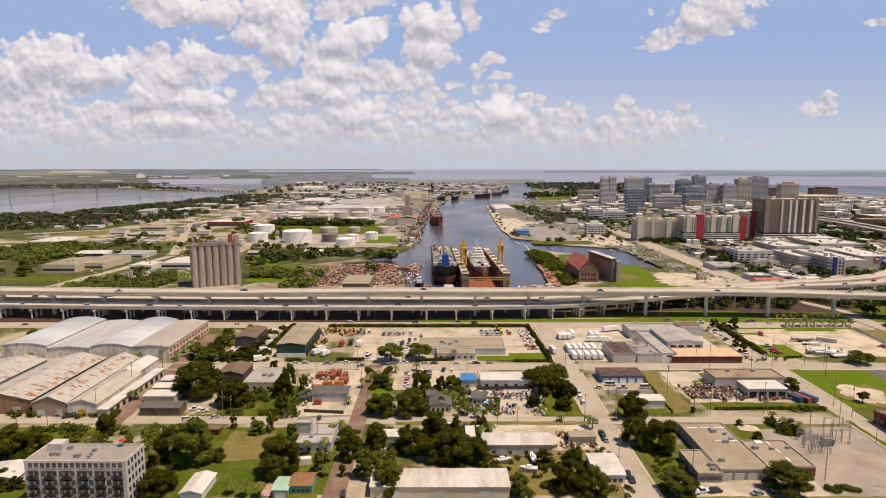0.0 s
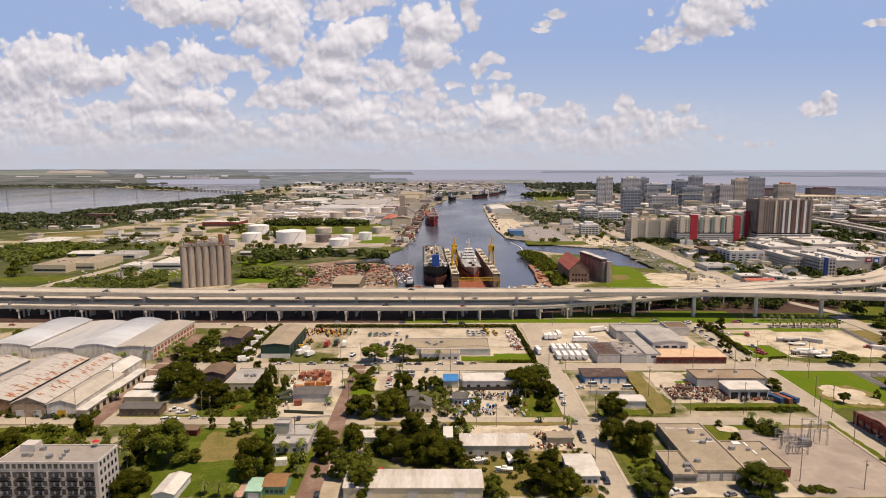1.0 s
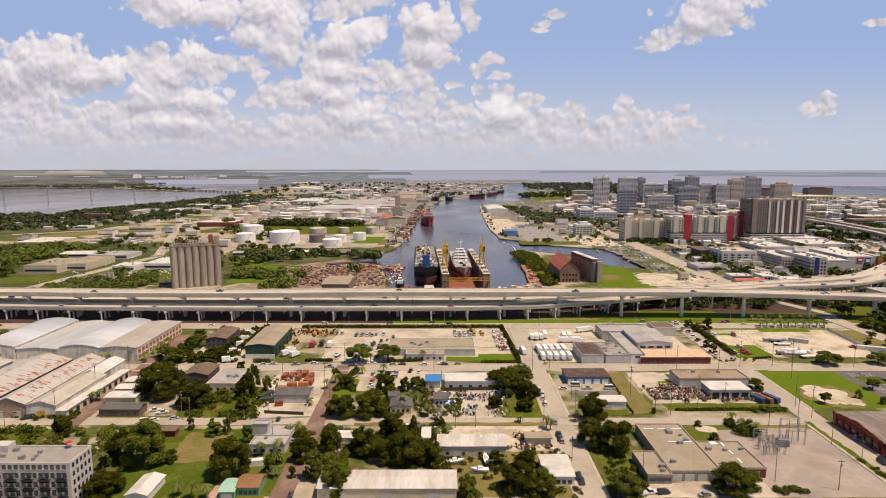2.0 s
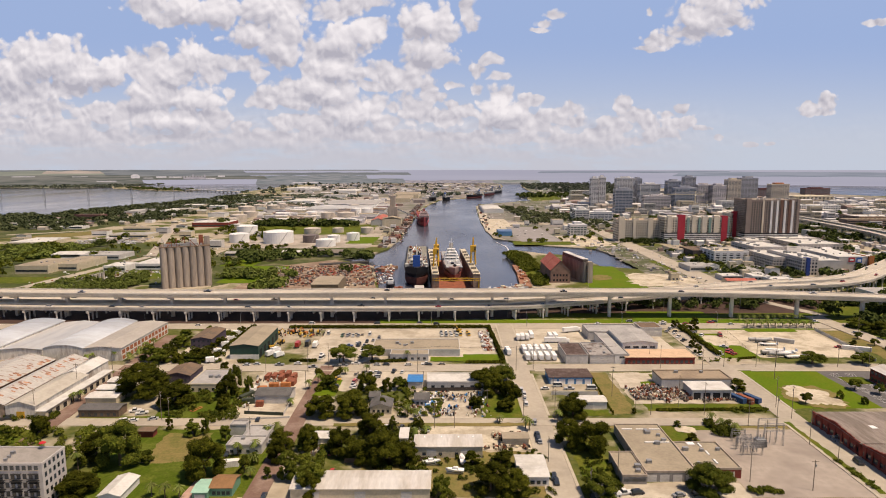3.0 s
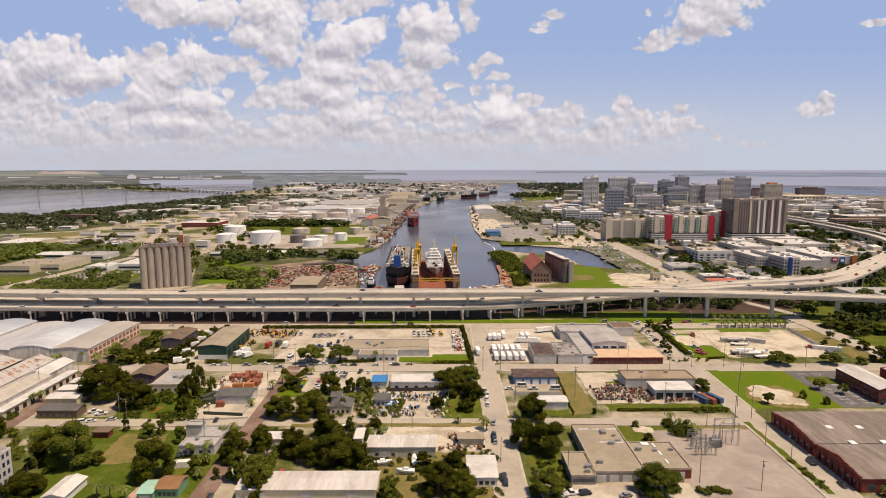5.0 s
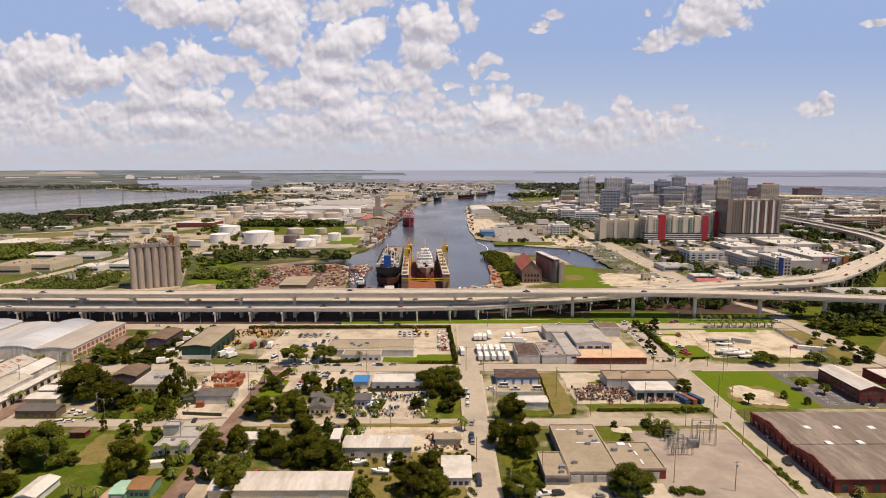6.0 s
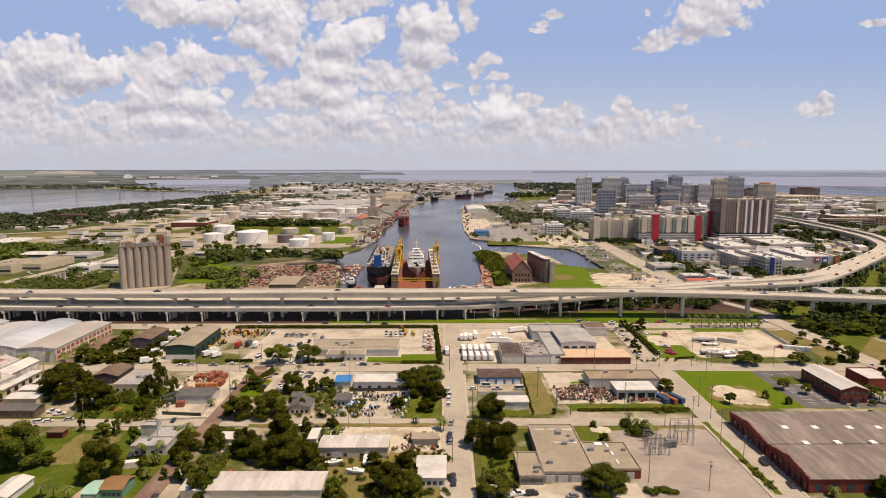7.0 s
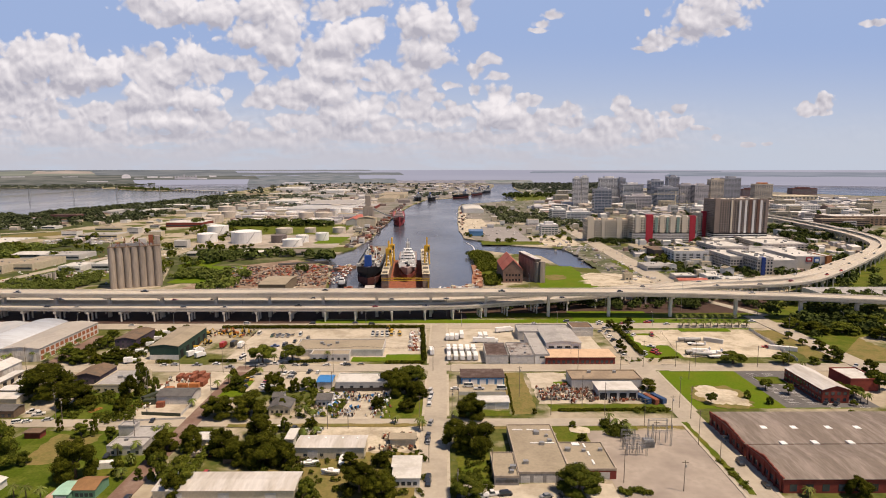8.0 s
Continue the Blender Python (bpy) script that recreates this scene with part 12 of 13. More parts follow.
pole(277.1, 333.1, 13.6, 3, 0)
pole(259.0, 333.2, 12.9, 4, 90)
pole(64.8, 257.4, 13.4, 0, 0)
pole(13.7, 325.2, 13.2, 1, 90)
pole(-13.6, 325.4, 11.6, 2, 0)
pole(-48.8, 325.6, 14.9, 3, 90)
pole(-36.8, 277.3, 11.5, 4, 0)
pole(-75.0, 292.1, 13.5, 0, 90)
pole(-52.9, 236.1, 12.4, 1, 0)
pole(24.3, 251.8, 11.8, 2, 90)
pole(49.8, 276.8, 8.6, 3, 0)
pole(310.7, 390.5, 16.0, 4, 90)
pole(322.6, 452.4, 16.0, 0, 0)
pole(80.4, 196.7, 10.6, 1, 90)
pole(79.2, 454.2, 16.0, 2, 0)
pole(-5.0, 454.8, 14.5, 3, 90)
pole(-80.4, 455.4, 13.6, 4, 0)
pole(-161.7, 263.2, 13.8, 0, 90)
pole(-162.4, 296.7, 15.3, 1, 0)
pole(-161.1, 327.3, 15.1, 2, 90)
pole(-176.7, 251.1, 8.5, 3, 0)
pole(-102.1, 261.3, 13.7, 4, 90)
pole(83.5, 285.2, 13.3, 0, 0)
pole(70.2, 327.3, 15.1, 1, 90)
pole(69.8, 221.2, 10.7, 3, 90)
pole(114.3, 288.9, 16.0, 4, 0)
pole(143.1, 275.8, 16.0, 0, 90)
pole(189.9, 274.5, 16.0, 2, 90)
pole(210.8, 313.4, 16.0, 3, 0)
pole(-97.1, 258.2, 12.2, 4, 90)
pole(-71.8, 322.5, 11.6, 0, 0)
pole(-41.5, 288.9, 13.5, 1, 90)
pole(-38.2, 332.1, 15.3, 2, 0)
pole(153.0, 327.3, 15.1, 3, 90)
pole(-189.3, 249.4, 10.5, 4, 0)
pole(93.5, 208.2, 12.3, 0, 90)
pole(18.0, 296.7, 10.8, 2, 90)
pole(33.3, 252.3, 9.3, 3, 0)


def wire(a, b, sag=1.2):
    """A slack overhead line between two poles."""
    bm = bmesh.new()
    p, q = Vector(a), Vector(b)
    last = p
    for k in range(1, 9):
        u = k / 8
        c = p.lerp(q, u) - Vector((0, 0, sag * 4 * u * (1 - u)))
        bar(last, c, 0.035, bm, 3)
        last = c
    return solid("overhead_wire", bm, RUBBER, "thin black overhead wire between poles", "wire")


for y in (342.0, 342.8):
    for k in range(6):
        wire((-180 + k * 52, y, 10.2), (-128 + k * 52, y, 10.2))

# ---- the shipyard and the channel ----
def hull(length, beam, z0, z1, blunt=0.25, flare=1.0, bm=None):
    """A ship's hull along +y, bow at y = 0 towards the viewer, stern at y = length."""
    bm = bm or bmesh.new()
    prev = None
    for k in range(15):
        u = k / 14
        w = beam / 2 * min(1.0, math.sqrt(max(0.0, u / blunt)) if u < blunt else 1.0)
        w = max(w, 0.25) * (1.0 if u < 0.9 else 1 - (u - 0.9) * 2.0)
        lift = 0.10 * (z1 - z0) * max(0.0, 1 - u / 0.25) ** 2
        ring = [bm.verts.new((x, length * u + s, z)) for x, z, s in ((-w, z1 + lift, 0), (-w * 0.96, z0 + (z1 - z0) * 0.45, 0.6 * (1 - u)), (-w * 0.6, z0, 2.0 * (1 - u)), (w * 0.6, z0, 2.0 * (1 - u)), (w * 0.96, z0 + (z1 - z0) * 0.45, 0.6 * (1 - u)), (w, z1 + lift, 0))]
        if prev:
            for i in range(5):
                bm.faces.new((prev[i], prev[i + 1], ring[i + 1], ring[i]))
            bm.faces.new((prev[5], prev[0], ring[0], ring[5]))
        else:
            bm.faces.new(ring)
        prev = ring
    bm.faces.new(prev[::-1])
    bmesh.ops.recalc_face_normals(bm, faces=bm.faces)
    return bm


def ship(name, label, x, y, turn, length, beam, z0, z1, top, lower, house, house_at, deck, mast=18, funnel=(0.02, 0.09, 0.30), tiers=4, wide=0.82, blunt=0.25, stack=1.0, gear=0):
    t = thing(name, label, "ship", x, y, 0, turn)
    zm = z0 + (z1 - z0) * 0.45
    part("hull", hull(length, beam, zm, z1, blunt), top, t)
    part("keel", hull(length * 0.995, beam * 0.955, z0, zm, blunt), lower, t)
    w = beam / 2
    rng = random.Random(int(length))
    part("deck", ribbon([Vector((0, length * (0.06 + 0.9 * k / 6), z1)) for k in range(7)], -w * 0.86, w * 0.86, 0.0, 0.25), deck, t)
    for s in (-1, 1):
        part("bulwark", ribbon([Vector((s * w * 0.97, length * (0.27 + 0.65 * k / 6), z1)) for k in range(7)], -0.2, 0.2, 0.0, 1.3), top, t)
    hy = length * house_at
    fy = hy + 10 if stack == 1.0 else hy - 6.5
    for k in range(tiers):
        g = wide - 0.13 * k
        part("deckhouse", box(-w * g, hy + k * 1.5, z1 + 0.2 + k * 3.0, w * g, hy + 16 - k * 1.5, z1 + 3.2 + k * 3.0), house, t)
        part("window_band", box(-w * g * 0.92, hy + k * 1.5 - 0.12, z1 + 1.6 + k * 3.0, w * g * 0.92, hy + k * 1.5 + 0.1, z1 + 2.5 + k * 3.0), GLASS, t)
    part("funnel", prism([(-2.4 * stack, fy), (2.4 * stack, fy), (2.4 * stack, fy + 5), (-2.4 * stack, fy + 5)], z1 + 0.2, z1 + tiers * 3 + 6, None, 0.9), mat("funnel_%d" % int(funnel[2] * 100), funnel, 0.5), t)
    mb = bar((0, hy + 4, z1 + tiers * 3), (0, hy + 4, z1 + tiers * 3 + mast), 0.3, None, 6)
    bar((-3, hy + 4, z1 + tiers * 3 + mast * 0.7), (3, hy + 4, z1 + tiers * 3 + mast * 0.7), 0.15, mb)
    part("mast", mb, WHITEPAINT, t)
    for k in range(34):
        yy = length * (0.08 + 0.84 * k / 34)
        if -4 < yy - hy < 18:
            continue
        ww = w * min(0.8, math.sqrt(max(0.05, yy / length / 0.3)) * 0.7)
        a = rng.uniform(-ww, ww * 0.6)
        part("hatch", box(a, yy, z1 + 0.25, a + rng.uniform(1.2, 4), yy + rng.uniform(1.2, 4), z1 + rng.uniform(0.8, 3.2)), rng.choice([house, WHITEPAINT, RUST, GREYWALL, YELLOWPAINT, BLACKHULL]), t)
    for s in (-1, 1):
        cr = bar((s * w * 0.4, length * 0.3, z1), (s * w * 0.4, length * 0.3, z1 + 11), 0.45, None, 6)
        bar((s * w * 0.4, length * 0.3, z1 + 10), (s * w * 0.2, length * 0.3 + 12, z1 + 13), 0.3, cr)
        part("deck_crane", cr, WHITEPAINT, t)
    if gear:
        for m in (WHITEPAINT, STEEL, RUST):
            gb = bmesh.new()
            for _ in range(gear // 3):
                a, yy = rng.uniform(-0.8, 0.75) * w, length * rng.uniform(0.015, 0.5)
                box(a, yy, z1 + 0.2, a + rng.uniform(0.5, 1.6), yy + rng.uniform(0.5, 2.5), z1 + rng.uniform(0.8, 2.4), gb)
            part("deck_gear", gb, m, t)
        for s in (-1, 1):
            part("side_house", box(min(s * w * 0.62, s * w * 0.9), hy - 4, z1 + 0.2, max(s * w * 0.62, s * w * 0.9), hy + 3, z1 + 3.0), house, t)
    return t


def dry_dock(label, x0, y0, turn, w, length, h, wall_w):
    """A floating dock: floor, two hollow-topped side walls, handrails, fenders."""
    t = thing("floating_dry_dock", label, "dry dock", x0, y0, 0, turn)
    part("dock_floor", box(0, 0, -3, w, length, 0.6), RUST, t)
    for a in (0, w - wall_w):
        part("side_wall", box(a, 4, 0.6, a + wall_w, length - 4, h), mat("dock_wall", (0.27, 0.20, 0.15), 0.85, 0.3, 0.12, fine=0.8, col2=(0.16, 0.085, 0.055)), t)
        part("wall_deck", box(a - 0.3, 3.6, h, a + wall_w + 0.3, length - 3.6, h + 0.3), TANWALL, t)
        rl = bmesh.new()
        for k in range(int(length / 4)):
            bar((a, 5 + k * 4, h + 0.3), (a, 5 + k * 4, h + 1.5), 0.1, rl)
        bar((a, 4, h + 1.5), (a, length - 4, h + 1.5), 0.1, rl)
        part("handrail", rl, STEEL, t)
        for k in range(7):
            part("deck_box", box(a + 0.8, 8 + k * length / 8, h + 0.3, a + wall_w - 0.8, 12 + k * length / 8, h + 2.2), mat("deck_gear", (0.3, 0.27, 0.22), 0.8, rand=0.3), t)
    return t


def dock_crane(x, y, z, h, reach):
    t = thing("dock_crane", "yellow dockside crane on a tall pedestal", "crane", x, y, z)
    b = bmesh.new()
    for sx in (-2.6, 2.6):
        for sy in (-2.6, 2.6):
            bar((sx, sy, 0), (sx * 0.7, sy * 0.7, h * 0.55), 0.7, b)
    for k in range(4):
        zz = h * 0.12 * (k + 0.5)
        bar((-1.9, -1.9, zz), (1.8, -1.9, zz + h * 0.1), 0.2, b)
        bar((1.9, -1.9, zz), (1.8, 1.9, zz + h * 0.1), 0.2, b)
    part("portal", b, YELLOWPAINT, t)
    part("machine_house", box(-3.0, -2.6, h * 0.5, 3.0, 3.4, h * 0.74), YELLOWPAINT, t)
    part("cab", box(1.2, -3.4, h * 0.56, 2.6, -2.3, h * 0.68), GLASS, t)
    j = bar((-0.8, -1, h * 0.7), (0, reach, h), 0.3)
    bar((0.8, -1, h * 0.7), (0, reach, h), 0.3, j)
    bar((0, 0, h * 0.72), (0, 0.5, h * 1.05), 1.0, j)
    for k in range(6):
        u = k / 6
        bar((-0.8 * (1 - u), -1 + (reach + 1) * u, h * (0.7 + 0.3 * u)), (0.8 * (1 - u), -1 + (reach + 1) * (u + 0.12), h * (0.7 + 0.3 * (u + 0.12))), 0.15, j)
    part("jib", j, YELLOWPAINT, t)
    return t


OLDRED = mat("faded_red_bottom", (0.22, 0.06, 0.05), 0.7, 0.25, 0.1, fine=0.8)
SHIPGREY = mat("ship_grey", (0.34, 0.35, 0.35), 0.6, 0.15, 0.3)
ship("tanker", "black-hulled ship with a blue funnel moored stern to the quay", 2.6, 577, 2.0, 175, 26, -2, 17, BLACKHULL, mat("dull_red_keel", (0.10, 0.035, 0.03), 0.7), mat("ship_house_grey", (0.42, 0.41, 0.37), 0.7, 0.2, 0.3), 0.085, mat("ship_deck_grey", (0.25, 0.235, 0.19), 0.8, 0.3, 0.3, col2=(0.16, 0.15, 0.12)), 16, (0.02, 0.08, 0.32), tiers=2, wide=0.6, blunt=0.09, stack=1.55, gear=90)
dry_dock("rusty floating dry dock holding a grey ship", 18.5, 552, 2.5, 46, 185, 15, 6.5)
ship("cargo_ship", "grey ship with a faded red bottom in dry dock", 41, 592, 2.5, 130, 20, 1.2, 14.5, mat("pink_grey_hull", (0.30, 0.22, 0.20), 0.7, 0.2, 0.1), OLDRED, WHITEPAINT, 0.42, SHIPGREY, 12, (0.4, 0.4, 0.38))
dock_crane(21.5, 604, 15.3, 25, 9)
dock_crane(60.5, 616, 15.3, 27, 8)


def gangway():
    t = thing("gantry_beam", "yellow steel gantry beam across the dry dock", "gantry", 18.5, 556, 9)
    b = bmesh.new()
    for y in (0, 2.4):
        for z in (0, 2.2):
            bar((0, y, z), (46, y, z + 2.5 * 0), 0.3, b)
    for k in range(18):
        bar((k * 2.55, 0, 0), ((k + 1) * 2.55, 0, 2.2), 0.18, b)
    part("truss", b, YELLOWPAINT, t)
    for a in (1, 44):
        part("leg", box(a, 0.4, -8.4, a + 1, 1.6, 0), YELLOWPAINT, t)


gangway()


def tug(x, y, turn):
    t = thing("tugboat", "black tugboat with a white wheelhouse at the quay", "tugboat", x, y, -1.6, turn)
    part("hull", hull(24, 9, -0.5, 3.2, 0.35), BLACKHULL, t)
    part("deckhouse", box(-2.8, 7, 3.2, 2.8, 17, 5.8), WHITEPAINT, t)
    part("wheelhouse", prism([(-2.2, 8), (2.2, 8), (2.2, 13), (-2.2, 13)], 5.8, 8.6, None, 0.9), WHITEPAINT, t)
    part("window_band", box(-2.1, 7.9, 6.9, 2.1, 8.4, 7.9), GLASS, t)
    part("mast", bar((0, 12, 8.6), (0, 12, 14), 0.15), STEEL, t)
    part("funnel", tube(0, 15, 5.8, 8.5, 0.9, 10), BLACKHULL, t)


tug(-23, 572, 4)


def barge(x, y, turn, length, beam, material, label, load=0):
    t = thing("barge", label, "barge", x, y, -1.6, turn)
    part("hull", prism([(-beam / 2, 0), (beam / 2, 0), (beam / 2, length), (-beam / 2, length)], -0.5, 2.6, None, 1.0), material, t)
    rng = random.Random(int(x * 3))
    for k in range(load):
        a, b = rng.uniform(-beam * 0.4, beam * 0.2), rng.uniform(2, length - 5)
        part("cargo", box(a, b, 2.6, a + rng.uniform(1.5, 4), b + rng.uniform(2, 5), 2.6 + rng.uniform(0.6, 2.2)), rng.choice([RUST, ORANGESTEEL, GREYWALL, TANWALL]), t)
    return t


barge(-43, 672, -30, 26, 13, mat("barge_brown", (0.25, 0.15, 0.10), 0.85, 0.25, 0.3), "flat brown work barge in the channel", 2)
JETTYRUST = mat("rusty_jetty_deck", (0.33, 0.17, 0.10), 0.9, 0.3, 0.2, fine=1.0, col2=(0.20, 0.10, 0.065))
barge(110.5, 568, -3.5, 66, 11, JETTYRUST, "long rusty jetty pontoon along the green bank", 12)
barge(115.0, 636, -1, 62, 9, JETTYRUST, "long rusty jetty pontoon along the green bank", 9)
barge(96, 569, -86, 16, 5, GREYWALL, "grey work float with gear", 7)
barge(78, 560, -78, 30, 8, GREYWALL, "grey work float with equipment", 8)
barge(-120, 705, -68, 60, 11, mat("barge_black", (0.05, 0.045, 0.04), 0.8), "dark barge in the small inlet", 0)
barge(-14, 556, 3, 12, 8, RUST, "rusty mooring float at the quay", 3)
boat(74, 566, 80, 14, -1.2, "small grey work boat at the float")
boat(84, 558, 85, 12, -1.2, "small white work boat at the float")
ship("bulk_carrier", "red-hulled bulk carrier moored along the quay", -8, 1188, 4, 190, 25, -2, 17, REDHULL, REDHULL, mat("pinkish_white", (0.55, 0.42, 0.38), 0.7), 0.03, REDHULL, 8, (0.2, 0.03, 0.03))
ship("cargo_ship", "dark cargo ship moored at a far quay", -1.4, 2089.1, 4, 120, 26, -2, 14, BLACKHULL, BLACKHULL, SHIPGREY, 0.05, SHIPGREY, 10, (0.3, 0.3, 0.32))
ship("cargo_ship", "dark cargo ship at a far berth", 123.5, 2283.7, -32, 110, 26, -2, 14, BLACKHULL, mat("maroon_bottom", (0.13, 0.04, 0.04), 0.7), SHIPGREY, 0.8, SHIPGREY, 10, (0.3, 0.3, 0.32))
ship("cargo_ship", "grey cargo ship at the far terminal", 211.1, 2545.9, -22, 120, 24, -2, 16, SHIPGREY, mat("maroon_bottom", (0.13, 0.04, 0.04), 0.7), SHIPGREY, 0.8, SHIPGREY, 10, (0.3, 0.3, 0.32))


def grain_tower(x, y, w, h):
    t = thing("grain_elevator", "tall concrete grain elevator tower beside the quay", "elevator", x, y, 0)
    part("silo_block", box(-w, 0, -0.2, w, 40, h * 0.62), SILOCONC, t)
    part("tower", box(-w * 0.55, 6, h * 0.62, w * 0.55, 22, h), SILOCONC, t)
    part("conveyor", bar((w, 4, h * 0.55), (w + 42, 8, 14), 1.6), STEEL, t)
    part("shed", box(-w - 8, -34, -0.2, w + 10, -6, 16), TANWALL, t)
    part("shed_roof", gable(-w - 8, -34, w + 10, -6, 16, 4, "y"), TANROOF, t)
    return t


grain_tower(-73.5, 1209.5, 9.5, 60)
building("red_roofed_shed", "grey shed with a red gable roof beside the grain elevator", "shed", -116.5, 1202.1, -88.8, 1317.3, 10.0, GREYWALL, REDROOF, "gable_y", 5)
building("blue_roofed_shed", "long wharf shed with a blue roof", "shed", 125.0, 1011.0, 148.3, 1049.0, 8.0, BLUEWALL, mat("blue_roof", (0.10, 0.18, 0.32), 0.6), "gable_x", 2)
building("wharf_hall", "white wharf hall with an arched roof", "hall", 135.8, 1527.4, 188.3, 1715.3, 9.0, WHITEWALL, WHITEROOF, "arch", 3.5)
building("shipyard_shed", "tan shipyard hall with a low-pitched roof", "warehouse", -93.4, 538.3, -68.3, 581.8, 9.0, mat("dark_tan_wall", (0.20, 0.16, 0.11), 0.85), TANROOF, "gable_x", 1.5, doors=2)
dock_crane(21.8, 640, 15.3, 24, 10)
barge(6, 560, 3, 14, 9, GREYWALL, "grey concrete mooring block between ships", 0)

ship("cargo_ship", "grey cargo ship at a far berth beside cranes", 274.6, 2810.2, -18, 140, 26, -2, 14, SHIPGREY, BLACKHULL, SHIPGREY, 0.8, SHIPGREY, 10, (0.3, 0.3, 0.32))
ship("cargo_ship", "dark cargo ship at a far berth beside cranes", 32.4, 2143.9, -20, 60, 18, -2, 11, BLACKHULL, BLACKHULL, SHIPGREY, 0.1, SHIPGREY, 10, (0.3, 0.3, 0.32))


def houses(label, outline, count, small, big, tall, seed, material, name="far_houses", turned=0.0):
    """Many roofs too far off to count, over a stretch of land with the given outline."""
    rng = random.Random(seed)
    xs, ys = [p[0] for p in outline], [p[1] for p in outline]
    test = within(outline)
    V, F, made = [], [], 0
    for _ in range(count * 12):
        x, y = rng.uniform(min(xs), max(xs)), rng.uniform(min(ys), max(ys))
        if made >= count or not test(x, y):
            continue
        made += 1
        w, d, h = rng.uniform(small, big) / 2, rng.uniform(small, big) / 2, tall * rng.uniform(0.4, 1.0)
        r = h + (0.02 if turned else rng.choice((0.05, 0.15, 0.3))) * h
        b = len(V)
        a = rng.choice((0.0, 0.1, -0.15, turned * rng.uniform(0, 3)))
        ca, sa = math.cos(a), math.sin(a)
        V += [(x + p * ca - q * sa, y + p * sa + q * ca, z) for p, q, z in ((-w, -d, -0.3), (w, -d, -0.3), (w, d, -0.3), (-w, d, -0.3), (-w, -d, h), (w, -d, h), (w, d, h), (-w, d, h), (-w, 0, r), (w, 0, r))]
        F += [tuple(b + i for i in q) for q in ((0, 1, 5, 4), (1, 2, 6, 9, 5), (2, 3, 7, 6), (3, 0, 4, 8, 7), (4, 5, 9, 8), (8, 9, 6, 7))]
    me = bpy.data.meshes.new(name)
    me.from_pydata(V, [], F)
    me.materials.append(material)
    return tagged(new(name, me), label, "buildings", "", "stuff")


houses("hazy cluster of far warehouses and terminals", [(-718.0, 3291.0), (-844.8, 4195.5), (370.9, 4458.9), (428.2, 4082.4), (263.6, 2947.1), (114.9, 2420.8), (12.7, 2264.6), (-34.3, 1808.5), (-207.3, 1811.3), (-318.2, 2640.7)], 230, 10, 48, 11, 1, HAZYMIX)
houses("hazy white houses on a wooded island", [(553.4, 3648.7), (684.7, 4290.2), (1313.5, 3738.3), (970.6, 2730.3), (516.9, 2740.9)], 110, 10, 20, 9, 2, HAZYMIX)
houses("low white roofs among city streets", [(308.8, 1296.5), (374.8, 1979.6), (494.8, 2193.5), (1247.7, 2446.1), (1596.9, 2095.9), (924.2, 1185.8), (816.5, 1483.0)], 420, 14, 42, 12, 3, TOWNMIX)
houses("small shops, sheds and parked vans among city streets", [(335, 600), (420, 575), (640, 790), (700, 900), (740, 1100), (640, 1250), (330, 1150), (330, 850)], 320, 3, 14, 6, 12, TOWNMIX)
houses("parked cars and small sheds along the avenue", [(270, 600), (298, 600), (300, 900), (240, 1000), (225, 900)], 60, 2, 5, 2.5, 13, TOWNMIX)
houses("low houses among trees along the lagoon", [(-769.2, 1076.6), (-943.2, 1312.1), (-829.0, 1369.9), (-805.9, 1694.4), (-733.3, 2177.6), (-629.2, 1933.8), (-584.4, 1253.1)], 70, 8, 20, 6, 4, TOWNMIX)
houses("parked vehicles and small sheds beside a yard", [(-545, 900), (-440, 905), (-450, 985), (-545, 985)], 90, 2, 8, 3, 14, TOWNMIX)
houses("pallets and gear in a yard beside the silos", [(-362, 600), (-300, 610), (-285, 660), (-345, 655)], 110, 1, 4, 2, 15, TOWNMIX)
houses("rusty gear and sheds along the channel quays", [(-68.5, 866.9), (-58.4, 1088.4), (-56.4, 1407.7), (-48.0, 1923.9), (-35.1, 1923.6), (-38.6, 1572.9), (-39.5, 1221.4), (-40.7, 1031.9), (-56.3, 854.3)], 230, 2, 10, 5, 5, QUAYMIX, "quay_gear", 1.0)
houses("tank farm sheds and pipe racks", [(-363.6, 1225.3), (-612.8, 1997.0), (-271.5, 2291.6), (-105.6, 1837.2), (-121.6, 1260.9)], 160, 6, 34, 8, 6, TOWNMIX)
houses("rusty steel and machinery over the shipyard", [(-152.9, 572.8), (-169.8, 686.7), (-59.0, 702.2), (-44.1, 662.6), (-33.3, 571.9)], 420, 0.6, 4, 1.8, 7, QUAYMIX, "quay_gear", 1.0)
houses("cranes and gear along the far wharf", [(141.4, 1861.4), (152.0, 1861.2), (126.1, 1244.8), (119.7, 1067.1), (112.4, 1096.6), (115.8, 1271.4), (126.7, 1570.5)], 30, 2, 7, 4, 8, QUAYMIX, "quay_gear", 1.0)


def tower_crane(x, y, h, back, reach):
    t = thing("tower_crane", "pale tower crane over a downtown building site", "crane", x, y, 0)
    part("mast", bar((0, 0, 0), (0, 0, h + 8), 1.6), TANWALL, t)
    j = bar((-reach, 0, h), (back, 0, h), 1.3)
    bar((0, 0, h + 8), (-reach * 0.7, 0, h + 1), 0.35, j)
    bar((0, 0, h + 8), (back, 0, h + 1), 0.35, j)
    part("jib", j, TANWALL, t)
    part("counterweight", box(back - 5, -1.5, h - 4, back, 1.5, h), GREYWALL, t)
    part("cab", box(-1.8, -3.4, h - 4, 1.2, -1.2, h - 1), WHITEPAINT, t)


